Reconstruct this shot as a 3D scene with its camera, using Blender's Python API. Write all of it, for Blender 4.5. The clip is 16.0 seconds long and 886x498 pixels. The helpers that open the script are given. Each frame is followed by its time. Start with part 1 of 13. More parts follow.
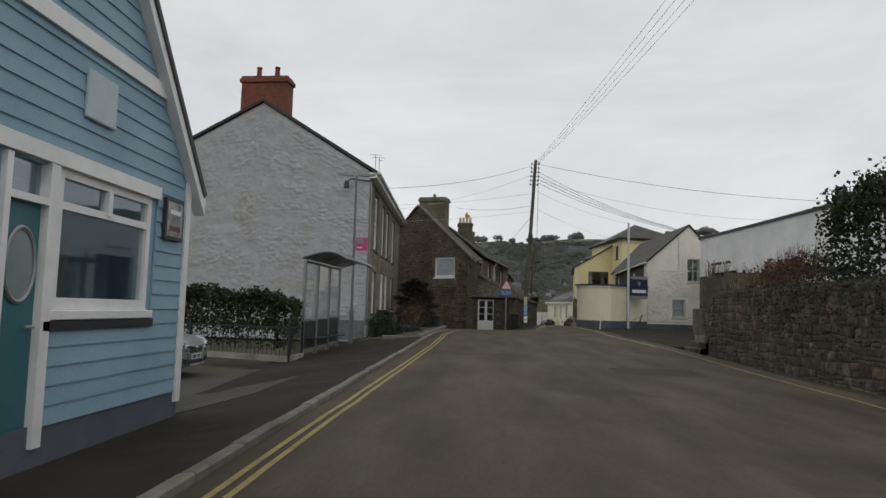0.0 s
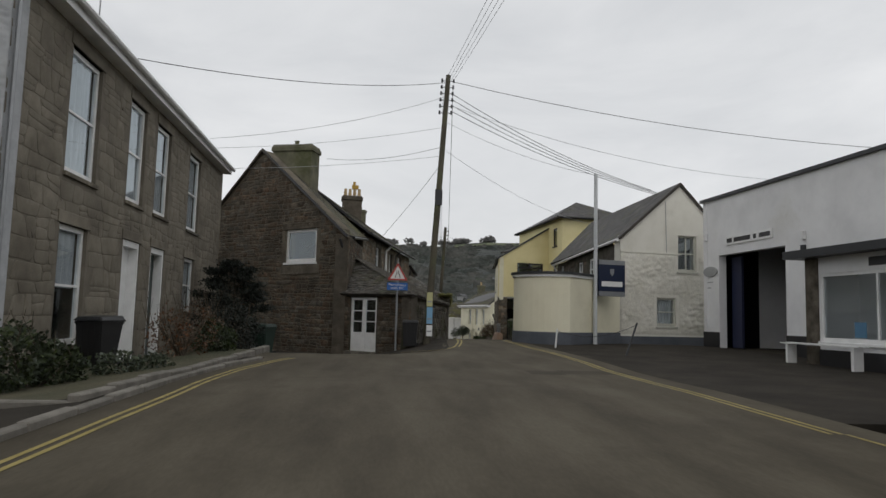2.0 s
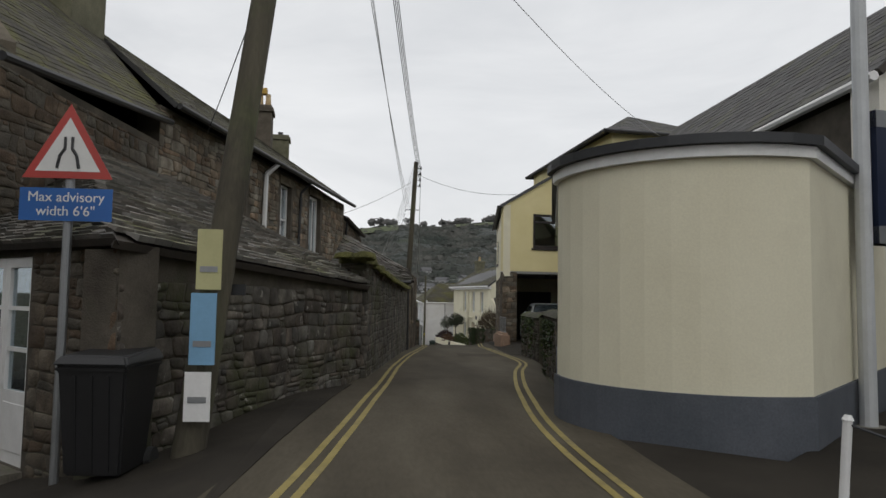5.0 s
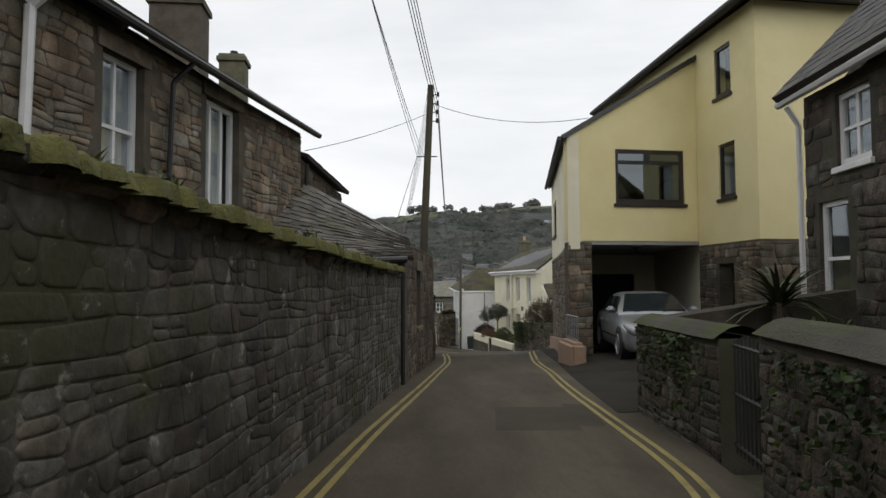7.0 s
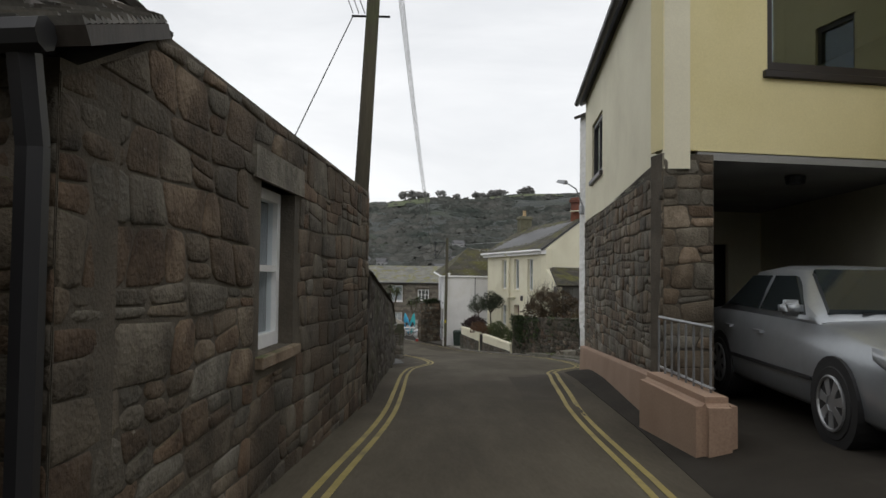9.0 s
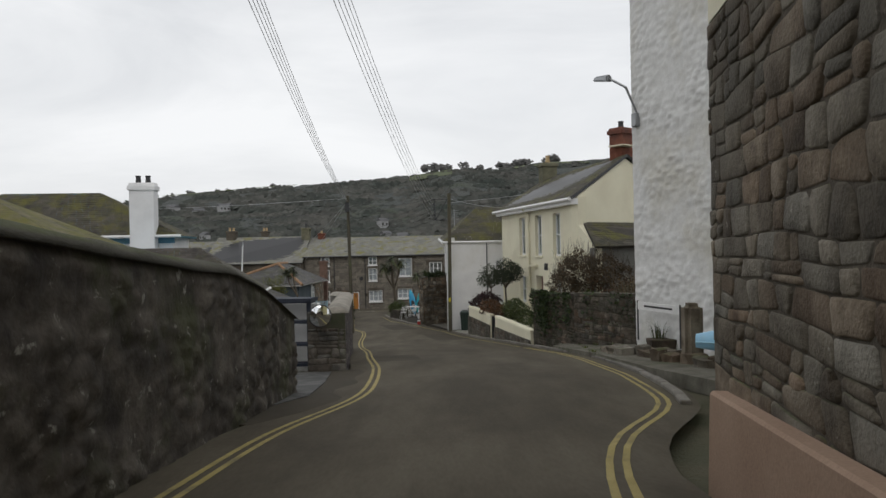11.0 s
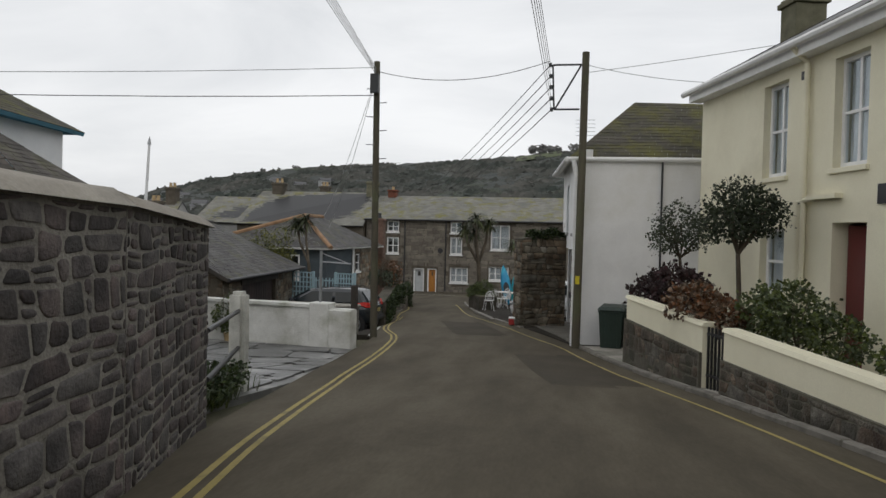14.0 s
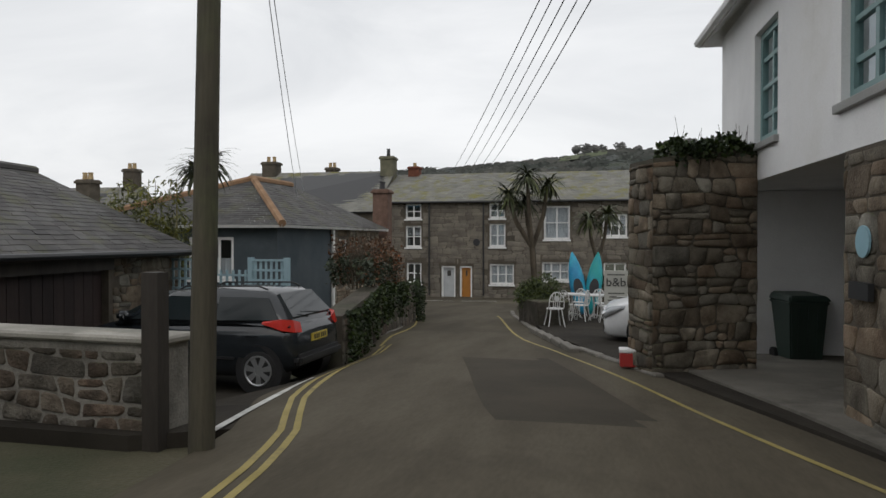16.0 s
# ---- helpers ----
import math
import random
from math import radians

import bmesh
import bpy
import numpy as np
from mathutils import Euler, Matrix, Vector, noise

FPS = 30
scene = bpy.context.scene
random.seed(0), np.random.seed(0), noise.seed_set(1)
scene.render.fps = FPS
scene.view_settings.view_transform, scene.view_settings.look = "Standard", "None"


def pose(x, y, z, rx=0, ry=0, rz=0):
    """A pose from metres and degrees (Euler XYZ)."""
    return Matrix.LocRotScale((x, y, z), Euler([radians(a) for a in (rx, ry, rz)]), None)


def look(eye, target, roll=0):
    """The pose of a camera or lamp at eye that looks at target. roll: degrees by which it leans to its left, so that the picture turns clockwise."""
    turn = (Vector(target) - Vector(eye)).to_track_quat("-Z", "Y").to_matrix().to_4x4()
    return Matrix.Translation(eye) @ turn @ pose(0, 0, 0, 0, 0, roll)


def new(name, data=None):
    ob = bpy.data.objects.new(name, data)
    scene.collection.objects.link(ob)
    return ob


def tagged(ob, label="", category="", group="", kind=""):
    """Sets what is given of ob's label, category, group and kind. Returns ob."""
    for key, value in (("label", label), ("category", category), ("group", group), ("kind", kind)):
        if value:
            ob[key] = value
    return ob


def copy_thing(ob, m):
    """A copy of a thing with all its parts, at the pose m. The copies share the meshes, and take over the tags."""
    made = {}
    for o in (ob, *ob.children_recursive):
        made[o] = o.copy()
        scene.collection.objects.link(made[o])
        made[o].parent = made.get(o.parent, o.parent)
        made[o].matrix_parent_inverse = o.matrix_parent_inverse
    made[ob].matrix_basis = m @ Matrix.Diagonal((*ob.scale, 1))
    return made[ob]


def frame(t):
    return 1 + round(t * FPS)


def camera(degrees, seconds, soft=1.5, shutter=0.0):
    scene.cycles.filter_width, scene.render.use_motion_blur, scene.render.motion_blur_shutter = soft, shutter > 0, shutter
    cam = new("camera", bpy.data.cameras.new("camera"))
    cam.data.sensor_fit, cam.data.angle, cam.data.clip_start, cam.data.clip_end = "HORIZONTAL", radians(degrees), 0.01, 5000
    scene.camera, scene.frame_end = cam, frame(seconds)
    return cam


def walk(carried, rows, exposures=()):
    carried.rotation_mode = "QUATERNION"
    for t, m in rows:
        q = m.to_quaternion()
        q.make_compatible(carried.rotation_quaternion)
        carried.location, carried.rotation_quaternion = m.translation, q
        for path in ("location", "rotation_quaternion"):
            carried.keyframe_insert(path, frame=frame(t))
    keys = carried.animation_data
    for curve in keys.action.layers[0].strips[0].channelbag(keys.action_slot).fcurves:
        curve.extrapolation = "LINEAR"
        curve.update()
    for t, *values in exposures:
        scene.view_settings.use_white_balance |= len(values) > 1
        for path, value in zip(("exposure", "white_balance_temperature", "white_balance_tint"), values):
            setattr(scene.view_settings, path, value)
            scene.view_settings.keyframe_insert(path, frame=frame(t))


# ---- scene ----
cam = camera(65.0, 16.0)
METRES, EYE, TILT, LEAN, TURN = 100.0, 1.35, 0.0, 0.0, 0.0
PATH = [
    (0, (2.828, -1.18, 0.96), (2.739, 0.811, 1.133), 1.7),
    (0.5, (3.106, 3.536, 1.01), (3.065, 5.529, 1.174), 2.2),
    (1, (3.472, 8.074, 1.023), (3.492, 10.067, 1.19), 2.3),
    (1.5, (3.892, 12.405, 1.034), (3.982, 14.394, 1.221), 2.0),
    (2, (4.442, 16.594, 1.014), (4.605, 18.578, 1.208), 1.5),
    (2.5, (5.024, 20.455, 1.077), (5.256, 22.431, 1.281), 1.2),
    (3, (5.74, 24.053, 1.165), (6.008, 26.026, 1.358), 0.9),
    (3.5, (6.386, 27.354, 1.227), (6.654, 29.327, 1.411), 0.7),
    (4, (6.923, 30.377, 1.246), (7.171, 32.354, 1.416), 0.6),
    (4.2, (7.056, 31.531, 1.252), (7.295, 33.51, 1.416), 0.8),
    (6.3, (8.521, 43.153, 1.472), (8.54, 45.15, 1.594), -0.1),
    (6.5, (8.602, 44.178, 1.458), (8.619, 46.174, 1.578), -0.2),
    (7, (8.796, 46.664, 1.379), (8.833, 48.661, 1.485), -0.3),
    (7.5, (8.981, 49.14, 1.319), (9.043, 51.136, 1.42), -0.2),
    (8, (9.178, 51.618, 1.241), (9.244, 53.615, 1.339), 0.8),
    (8.5, (9.393, 54.111, 1.175), (9.459, 56.108, 1.268), 0.9),
    (9, (9.632, 56.626, 1.085), (9.691, 58.624, 1.156), 0.7),
    (9.2, (9.775, 57.61, 1.038), (9.821, 59.608, 1.106), -0.2),
    (11.3, (11.375, 68.523, 0.511), (11.343, 70.522, 0.498), -1.1),
    (11.5, (11.405, 69.719, 0.431), (11.36, 71.718, 0.413), -1.0),
    (12, (11.448, 72.921, 0.153), (11.368, 74.919, 0.119), -0.8),
    (12.5, (11.406, 76.189, -0.143), (11.277, 78.184, -0.195), -0.3),
    (13, (11.238, 79.463, -0.439), (11.046, 81.453, -0.487), 0.8),
    (13.5, (10.975, 82.738, -0.726), (10.72, 84.721, -0.758), 1.4),
    (14, (10.632, 86.048, -1.047), (10.318, 88.023, -1.091), 1.3),
    (14.5, (10.221, 89.364, -1.366), (9.859, 91.33, -1.412), 1.4),
    (15, (9.735, 92.741, -1.682), (9.338, 94.701, -1.711), 1.5),
    (15.5, (9.319, 95.948, -1.989), (8.9, 97.903, -2.013), 0.7),
    (16, (8.917, 99.087, -2.239), (8.481, 101.039, -2.264), 0.0),
]
walk(cam, [(t, look(eye, target, roll)) for t, eye, target, roll in PATH],
     ((0.0, -0.15), (4.0, -0.15), (6.5, 0.2), (9.0, 0.2), (11.5, 0.06), (16.0, 0.08)))

# ---- world and light: an overcast winter sky with a weak, wide sun ----
world = bpy.data.worlds.new("overcast_sky")
scene.world = world
world.use_nodes = True
wn, wl = world.node_tree.nodes, world.node_tree.links
wn.clear()


def wnode(kind, **values):
    n = wn.new(kind)
    for key, v in values.items():
        n.inputs[key].default_value = v
    return n


sky = wn.new("ShaderNodeTexSky")
sky.sky_type = 'NISHITA'
sky.sun_disc = False
sky.sun_elevation = radians(42)
sky.sun_rotation = radians(200)
sky.dust_density = 4.0
w_map = wnode("ShaderNodeMapping", Scale=(1.0, 1.0, 3.2))
w_tc = wn.new("ShaderNodeTexCoord")
w_noise = wnode("ShaderNodeTexNoise", Scale=1.9, Detail=7.0, Roughness=0.56, Distortion=0.5)
w_ramp = wn.new("ShaderNodeValToRGB")
w_ramp.color_ramp.elements[0].position, w_ramp.color_ramp.elements[0].color = 0.32, (0.55, 0.562, 0.578, 1)
w_ramp.color_ramp.elements[1].position, w_ramp.color_ramp.elements[1].color = 0.68, (0.72, 0.725, 0.732, 1)
w_bg1 = wnode("ShaderNodeBackground", Strength=0.1)
w_bg2 = wnode("ShaderNodeBackground", Strength=1.3)
w_mix = wnode("ShaderNodeMixShader", Fac=0.92)
w_out = wn.new("ShaderNodeOutputWorld")
wl.new(w_tc.outputs["Generated"], w_map.inputs["Vector"])
wl.new(w_map.outputs[0], w_noise.inputs["Vector"])
wl.new(w_noise.outputs["Fac"], w_ramp.inputs["Fac"])
wl.new(sky.outputs[0], w_bg1.inputs["Color"])
wl.new(w_ramp.outputs[0], w_bg2.inputs["Color"])
wl.new(w_bg1.outputs[0], w_mix.inputs[1])
wl.new(w_bg2.outputs[0], w_mix.inputs[2])
wl.new(w_mix.outputs[0], w_out.inputs["Surface"])

sun_data = bpy.data.lights.new("sun", 'SUN')
sun_data.energy = 0.25
sun_data.angle = radians(25)
sun_data.color = (1.0, 0.96, 0.9)
sun = new("sun", sun_data)
sun.matrix_world = pose(0, 0, 60, 48, 0, 200 - 180)

# ---- materials ----
MATS = {}


def make_mat(name, colours, rough=0.8, scale=6.0, fine=60.0, bump=0.3, bump_dist=0.01, metal=0.0, spread=0.0,
             stain=None, stain_scale=0.7, stain_at=(0.5, 0.7), moss=None, moss_at=(0.5, 0.68), spec=0.35, stretch=(1, 1, 1), amount=0.28, moss_up=(0.55, 0.85), lichen=None, lichen_at=(9.0, 0.66, 0.73)):
    """A surface with two scales of variation in world metres: colours are blended by a broad noise, roughened by a fine one;
    stain: a second colour in irregular patches; moss: a colour on faces that look up; spread: brightness spread between pieces."""
    if name in MATS:
        return MATS[name]
    m = bpy.data.materials.new(name)
    m.use_nodes = True
    n, l = m.node_tree.nodes, m.node_tree.links
    b = n["Principled BSDF"]
    geo = n.new("ShaderNodeNewGeometry")
    mp = n.new("ShaderNodeMapping")
    mp.inputs["Scale"].default_value = stretch
    l.new(geo.outputs["Position"], mp.inputs["Vector"])
    big = n.new("ShaderNodeTexNoise")
    big.inputs["Scale"].default_value, big.inputs["Detail"].default_value, big.inputs["Roughness"].default_value = scale, 5.0, 0.6
    l.new(mp.outputs[0], big.inputs["Vector"])
    ramp = n.new("ShaderNodeValToRGB")
    e = ramp.color_ramp.elements
    lo, hi = 0.33, 0.67
    e[0].position, e[1].position = lo, hi
    e[0].color, e[1].color = (*colours[0], 1), (*colours[-1], 1)
    for k, c in enumerate(colours[1:-1]):
        e.new(lo + (hi - lo) * (k + 1) / (len(colours) - 1)).color = (*c, 1)
    l.new(big.outputs["Fac"], ramp.inputs["Fac"])
    out = ramp.outputs["Color"]

    def blend(fac, colour, kind='MIX'):
        x = n.new("ShaderNodeMix")
        x.data_type, x.blend_type = 'RGBA', kind
        l.new(fac, x.inputs["Factor"])
        l.new(out, x.inputs["A"])
        x.inputs["B"].default_value = (*colour, 1)
        return x.outputs["Result"]

    def patch(sc, at):
        t = n.new("ShaderNodeTexNoise")
        t.inputs["Scale"].default_value, t.inputs["Detail"].default_value, t.inputs["Roughness"].default_value = sc, 6.0, 0.65
        l.new(geo.outputs["Position"], t.inputs["Vector"])
        r = n.new("ShaderNodeMapRange")
        r.inputs["From Min"].default_value, r.inputs["From Max"].default_value = at
        l.new(t.outputs["Fac"], r.inputs["Value"])
        return r.outputs["Result"]

    if spread:
        both = n.new("ShaderNodeMath")
        both.operation = 'ADD'
        l.new(geo.outputs["Random Per Island"], both.inputs[0])
        l.new(n.new("ShaderNodeObjectInfo").outputs["Random"], both.inputs[1])
        one = n.new("ShaderNodeMath")
        one.operation = 'FRACT'
        l.new(both.outputs[0], one.inputs[0])
        rnd = one.outputs[0]
        mr = n.new("ShaderNodeMapRange")
        mr.inputs["To Min"].default_value, mr.inputs["To Max"].default_value = 1 - spread, 1 + spread
        l.new(rnd, mr.inputs["Value"])
        hv = n.new("ShaderNodeHueSaturation")
        l.new(mr.outputs[0], hv.inputs["Value"])
        if spread > 0.25:
            scr = n.new("ShaderNodeMath")
            scr.operation = 'MULTIPLY'
            scr.inputs[1].default_value = 7.31
            l.new(rnd, scr.inputs[0])
            frac = n.new("ShaderNodeMath")
            frac.operation = 'FRACT'
            l.new(scr.outputs[0], frac.inputs[0])
            hm = n.new("ShaderNodeMapRange")
            hm.inputs["To Min"].default_value, hm.inputs["To Max"].default_value = 0.475, 0.515
            l.new(frac.outputs[0], hm.inputs["Value"])
            l.new(hm.outputs[0], hv.inputs["Hue"])
            sm = n.new("ShaderNodeMapRange")
            sm.inputs["To Min"].default_value, sm.inputs["To Max"].default_value = 1.35, 0.6
            l.new(frac.outputs[0], sm.inputs["Value"])
            l.new(sm.outputs[0], hv.inputs["Saturation"])
        l.new(out, hv.inputs["Color"])
        out = hv.outputs["Color"]
    if stain:
        out = blend(patch(stain_scale, stain_at), stain)
    if lichen:
        out = blend(patch(lichen_at[0], lichen_at[1:]), lichen)
    if moss:
        sep = n.new("ShaderNodeSeparateXYZ")
        l.new(geo.outputs["Normal"], sep.inputs[0])
        up = n.new("ShaderNodeMapRange")
        up.inputs["From Min"].default_value, up.inputs["From Max"].default_value = moss_up
        l.new(sep.outputs["Z"], up.inputs["Value"])
        mul = n.new("ShaderNodeMath")
        mul.operation = 'MULTIPLY'
        l.new(up.outputs[0], mul.inputs[0])
        l.new(patch(1.3, moss_at), mul.inputs[1])
        out = blend(mul.outputs[0], moss)
    grain = n.new("ShaderNodeTexNoise")
    grain.inputs["Scale"].default_value, grain.inputs["Detail"].default_value = fine, 4.0
    l.new(mp.outputs[0], grain.inputs["Vector"])
    mr2 = n.new("ShaderNodeMapRange")
    mr2.inputs["To Min"].default_value, mr2.inputs["To Max"].default_value = 1 - amount, 1 + amount
    l.new(grain.outputs["Fac"], mr2.inputs["Value"])
    hv2 = n.new("ShaderNodeHueSaturation")
    l.new(mr2.outputs[0], hv2.inputs["Value"])
    l.new(out, hv2.inputs["Color"])
    l.new(hv2.outputs["Color"], b.inputs["Base Color"])
    b.inputs["Roughness"].default_value = rough
    b.inputs["Metallic"].default_value = metal
    b.inputs["Specular IOR Level"].default_value = spec
    if bump:
        add = n.new("ShaderNodeMath")
        add.operation = 'ADD'
        l.new(big.outputs["Fac"], add.inputs[0])
        l.new(grain.outputs["Fac"], add.inputs[1])
        bp = n.new("ShaderNodeBump")
        bp.inputs["Strength"].default_value, bp.inputs["Distance"].default_value = bump, bump_dist
        l.new(add.outputs[0], bp.inputs["Height"])
        l.new(bp.outputs[0], b.inputs["Normal"])
    MATS[name] = m
    return m


def plain_mat(name, colour, rough=0.5, metal=0.0, spec=0.5):
    """Paint, plastic or metal, with a faint unevenness."""
    c2 = tuple(v * 0.86 for v in colour)
    return make_mat(name, (c2, colour), rough, 3.0, 40.0, 0.06, 0.004, metal, spec=spec, amount=0.06)


def glass_mat(name="window_glass", tint=(0.78, 0.82, 0.84), ior=2.3):
    if name in MATS:
        return MATS[name]
    m = bpy.data.materials.new(name)
    m.use_nodes = True
    n, l = m.node_tree.nodes, m.node_tree.links
    n.clear()
    tr, gl, fr = n.new("ShaderNodeBsdfTransparent"), n.new("ShaderNodeBsdfGlossy"), n.new("ShaderNodeLayerWeight")
    tr.inputs["Color"].default_value = (*tint, 1)
    gl.inputs["Roughness"].default_value = 0.03
    # bluish gloss colour paints a bluer sky into the reflections
    gl.inputs["Color"].default_value = (0.86, 0.95, 1.0, 1)
    fr.inputs["Blend"].default_value = 0.5
    f0 = ((ior - 1) / (ior + 1)) ** 2
    pw, sc = n.new("ShaderNodeMath"), n.new("ShaderNodeMath")
    pw.operation, sc.operation = 'POWER', 'MULTIPLY_ADD'
    pw.inputs[1].default_value = 5.0
    sc.inputs[1].default_value, sc.inputs[2].default_value = 1 - f0, f0
    l.new(fr.outputs["Facing"], pw.inputs[0])
    l.new(pw.outputs[0], sc.inputs[0])
    mx, o = n.new("ShaderNodeMixShader"), n.new("ShaderNodeOutputMaterial")
    l.new(sc.outputs[0], mx.inputs[0])
    l.new(tr.outputs[0], mx.inputs[1])
    l.new(gl.outputs[0], mx.inputs[2])
    l.new(mx.outputs[0], o.inputs[0])
    MATS[name] = m
    return m


OLD_LIMEWASH = make_mat("weathered_limewash", ((0.355, 0.365, 0.378), (0.45, 0.462, 0.475)), 0.88, 3.2, 12, 0.5, 0.012, stain=(0.32, 0.305, 0.26), stain_scale=0.5, stain_at=(0.52, 0.8), spread=0.04, amount=0.08)
ASPHALT = make_mat("asphalt", ((0.058, 0.05, 0.036), (0.08, 0.069, 0.05), (0.104, 0.091, 0.067)), 0.86, 0.9, 26, 0.5, 0.006, stain=(0.054, 0.046, 0.034), stain_scale=0.3, stain_at=(0.52, 0.72), stretch=(1.3, 0.3, 1), amount=0.2, spec=0.14)
PATCH = make_mat("asphalt_patch", ((0.05, 0.044, 0.034), (0.068, 0.059, 0.045)), 0.88, 1.0, 40, 0.5, 0.006, amount=0.16, spec=0.12)
PAVING = make_mat("pavement_tarmac", ((0.026, 0.023, 0.019), (0.043, 0.038, 0.031)), 0.9, 0.9, 120, 0.5, 0.006, stain=(0.058, 0.05, 0.038), stain_scale=0.6, stain_at=(0.55, 0.8), spec=0.1)
CONCRETE = make_mat("concrete", ((0.24, 0.23, 0.2), (0.38, 0.36, 0.32)), 0.9, 1.6, 70, 0.4, 0.006, stain=(0.12, 0.12, 0.1), stain_scale=0.9)
WET_CONCRETE = make_mat("worn_concrete", ((0.1, 0.1, 0.095), (0.15, 0.15, 0.142), (0.27, 0.265, 0.25)), 0.5, 1.5, 60, 0.4, 0.006, stain=(0.09, 0.09, 0.085), stain_scale=0.6, stain_at=(0.46, 0.66))
KERB = make_mat("kerb_granite", ((0.12, 0.112, 0.095), (0.21, 0.195, 0.17)), 0.85, 3, 90, 0.4, 0.006, spread=0.15)
YELLOW_LINE = make_mat("yellow_road_paint", ((0.25, 0.2, 0.06), (0.34, 0.275, 0.1)), 0.75, 3, 90, 0.3, 0.003, stain=(0.1, 0.088, 0.06), stain_scale=2.2, stain_at=(0.52, 0.8))
WHITE_LINE = make_mat("white_road_paint", ((0.4, 0.4, 0.38), (0.6, 0.6, 0.57)), 0.75, 3, 90, 0.3, 0.003, stain=(0.15, 0.14, 0.12), stain_scale=2.2)
EARTH = make_mat("earth_and_grass", ((0.045, 0.05, 0.025), (0.09, 0.08, 0.05)), 0.95, 0.8, 30, 0.6, 0.03)
GRANITE = make_mat("granite_stone", ((0.07, 0.057, 0.04), (0.135, 0.114, 0.082), (0.225, 0.195, 0.147)), 0.9, 3.2, 40, 0.8, 0.015, spread=0.4, stain=(0.06, 0.053, 0.04), stain_scale=0.8, stain_at=(0.5, 0.72), moss=(0.07, 0.085, 0.027), lichen=(0.28, 0.26, 0.22))
BROWN_STONE = make_mat("brown_rubble_stone", ((0.05, 0.04, 0.028), (0.102, 0.082, 0.057), (0.175, 0.145, 0.104)), 0.9, 3.6, 36, 0.9, 0.018, spread=0.3, stain=(0.04, 0.033, 0.024), stain_scale=0.9, stain_at=(0.48, 0.68), moss=(0.06, 0.07, 0.024), lichen=(0.2, 0.185, 0.15))
WARM_STONE = make_mat("warm_granite_stone", ((0.11, 0.09, 0.063), (0.188, 0.157, 0.112), (0.285, 0.245, 0.182)), 0.9, 2.6, 36, 0.8, 0.015, spread=0.3, stain=(0.09, 0.073, 0.052), stain_scale=0.9, stain_at=(0.5, 0.74))
DARK_STONE = make_mat("damp_dark_stone", ((0.045, 0.037, 0.028), (0.09, 0.074, 0.055), (0.16, 0.137, 0.106)), 0.85, 4.2, 34, 1.0, 0.022, spread=0.42, stain=(0.045, 0.042, 0.03), stain_scale=1.3, stain_at=(0.45, 0.64), moss=(0.075, 0.085, 0.026), moss_at=(0.42, 0.68), lichen=(0.24, 0.23, 0.2))
LANE_STONE = make_mat("lichened_dark_stone", ((0.037, 0.033, 0.028), (0.08, 0.072, 0.06), (0.148, 0.135, 0.114)), 0.9, 2.8, 24, 0.6, 0.014, spread=0.26, stain=(0.056, 0.058, 0.03), stain_scale=1.1, stain_at=(0.5, 0.66), lichen=(0.26, 0.25, 0.22), lichen_at=(5.5, 0.61, 0.68))
MORTAR = make_mat("lime_mortar", ((0.07, 0.059, 0.045), (0.12, 0.103, 0.08)), 0.95, 2.5, 60, 0.6, 0.012, stain=(0.055, 0.05, 0.04), stain_scale=0.6)
DARK_MORTAR = make_mat("damp_mortar", ((0.05, 0.043, 0.034), (0.1, 0.088, 0.07)), 0.95, 2.5, 60, 0.6, 0.012, stain=(0.05, 0.06, 0.03), stain_scale=0.6)
PALE_MORTAR = make_mat("pale_pointing", ((0.17, 0.158, 0.138), (0.27, 0.255, 0.225)), 0.95, 2.5, 40, 0.8, 0.014, stain=(0.1, 0.094, 0.08), stain_scale=1.1)
WHITE_RUBBLE = make_mat("limewashed_rubble", ((0.62, 0.62, 0.605), (0.74, 0.74, 0.73)), 0.85, 4.2, 14, 0.5, 0.012, stain=(0.5, 0.47, 0.38), stain_scale=0.45, stain_at=(0.5, 0.8), spread=0.03, amount=0.08)
WHITE_RENDER = make_mat("white_render", ((0.68, 0.68, 0.68), (0.8, 0.8, 0.8)), 0.8, 0.8, 50, 0.3, 0.006, stain=(0.55, 0.54, 0.5), stain_scale=0.4, stain_at=(0.55, 0.8), amount=0.09)
CREAM_RENDER = make_mat("cream_render", ((0.7, 0.66, 0.5), (0.78, 0.745, 0.58)), 0.8, 0.7, 50, 0.25, 0.006, stain=(0.58, 0.54, 0.4), stain_scale=0.4, stain_at=(0.55, 0.85), amount=0.09)
COTTAGE_RENDER = make_mat("offwhite_render", ((0.66, 0.64, 0.56), (0.76, 0.74, 0.67)), 0.85, 0.9, 45, 0.5, 0.014, stain=(0.5, 0.48, 0.4), stain_scale=0.5, stain_at=(0.55, 0.85), amount=0.09)
YELLOW_RENDER = make_mat("yellow_render", ((0.7, 0.62, 0.33), (0.77, 0.69, 0.4)), 0.8, 0.6, 50, 0.2, 0.006, stain=(0.6, 0.53, 0.28), stain_scale=0.35, stain_at=(0.55, 0.85), amount=0.09)
GREY_RENDER = make_mat("grey_render", ((0.24, 0.24, 0.23), (0.34, 0.34, 0.33)), 0.85, 0.8, 45, 0.3, 0.01, amount=0.09)
DARK_PLINTH = make_mat("slate_blue_plinth_paint", ((0.075, 0.085, 0.1), (0.11, 0.12, 0.14)), 0.7, 1.2, 50, 0.3, 0.006)
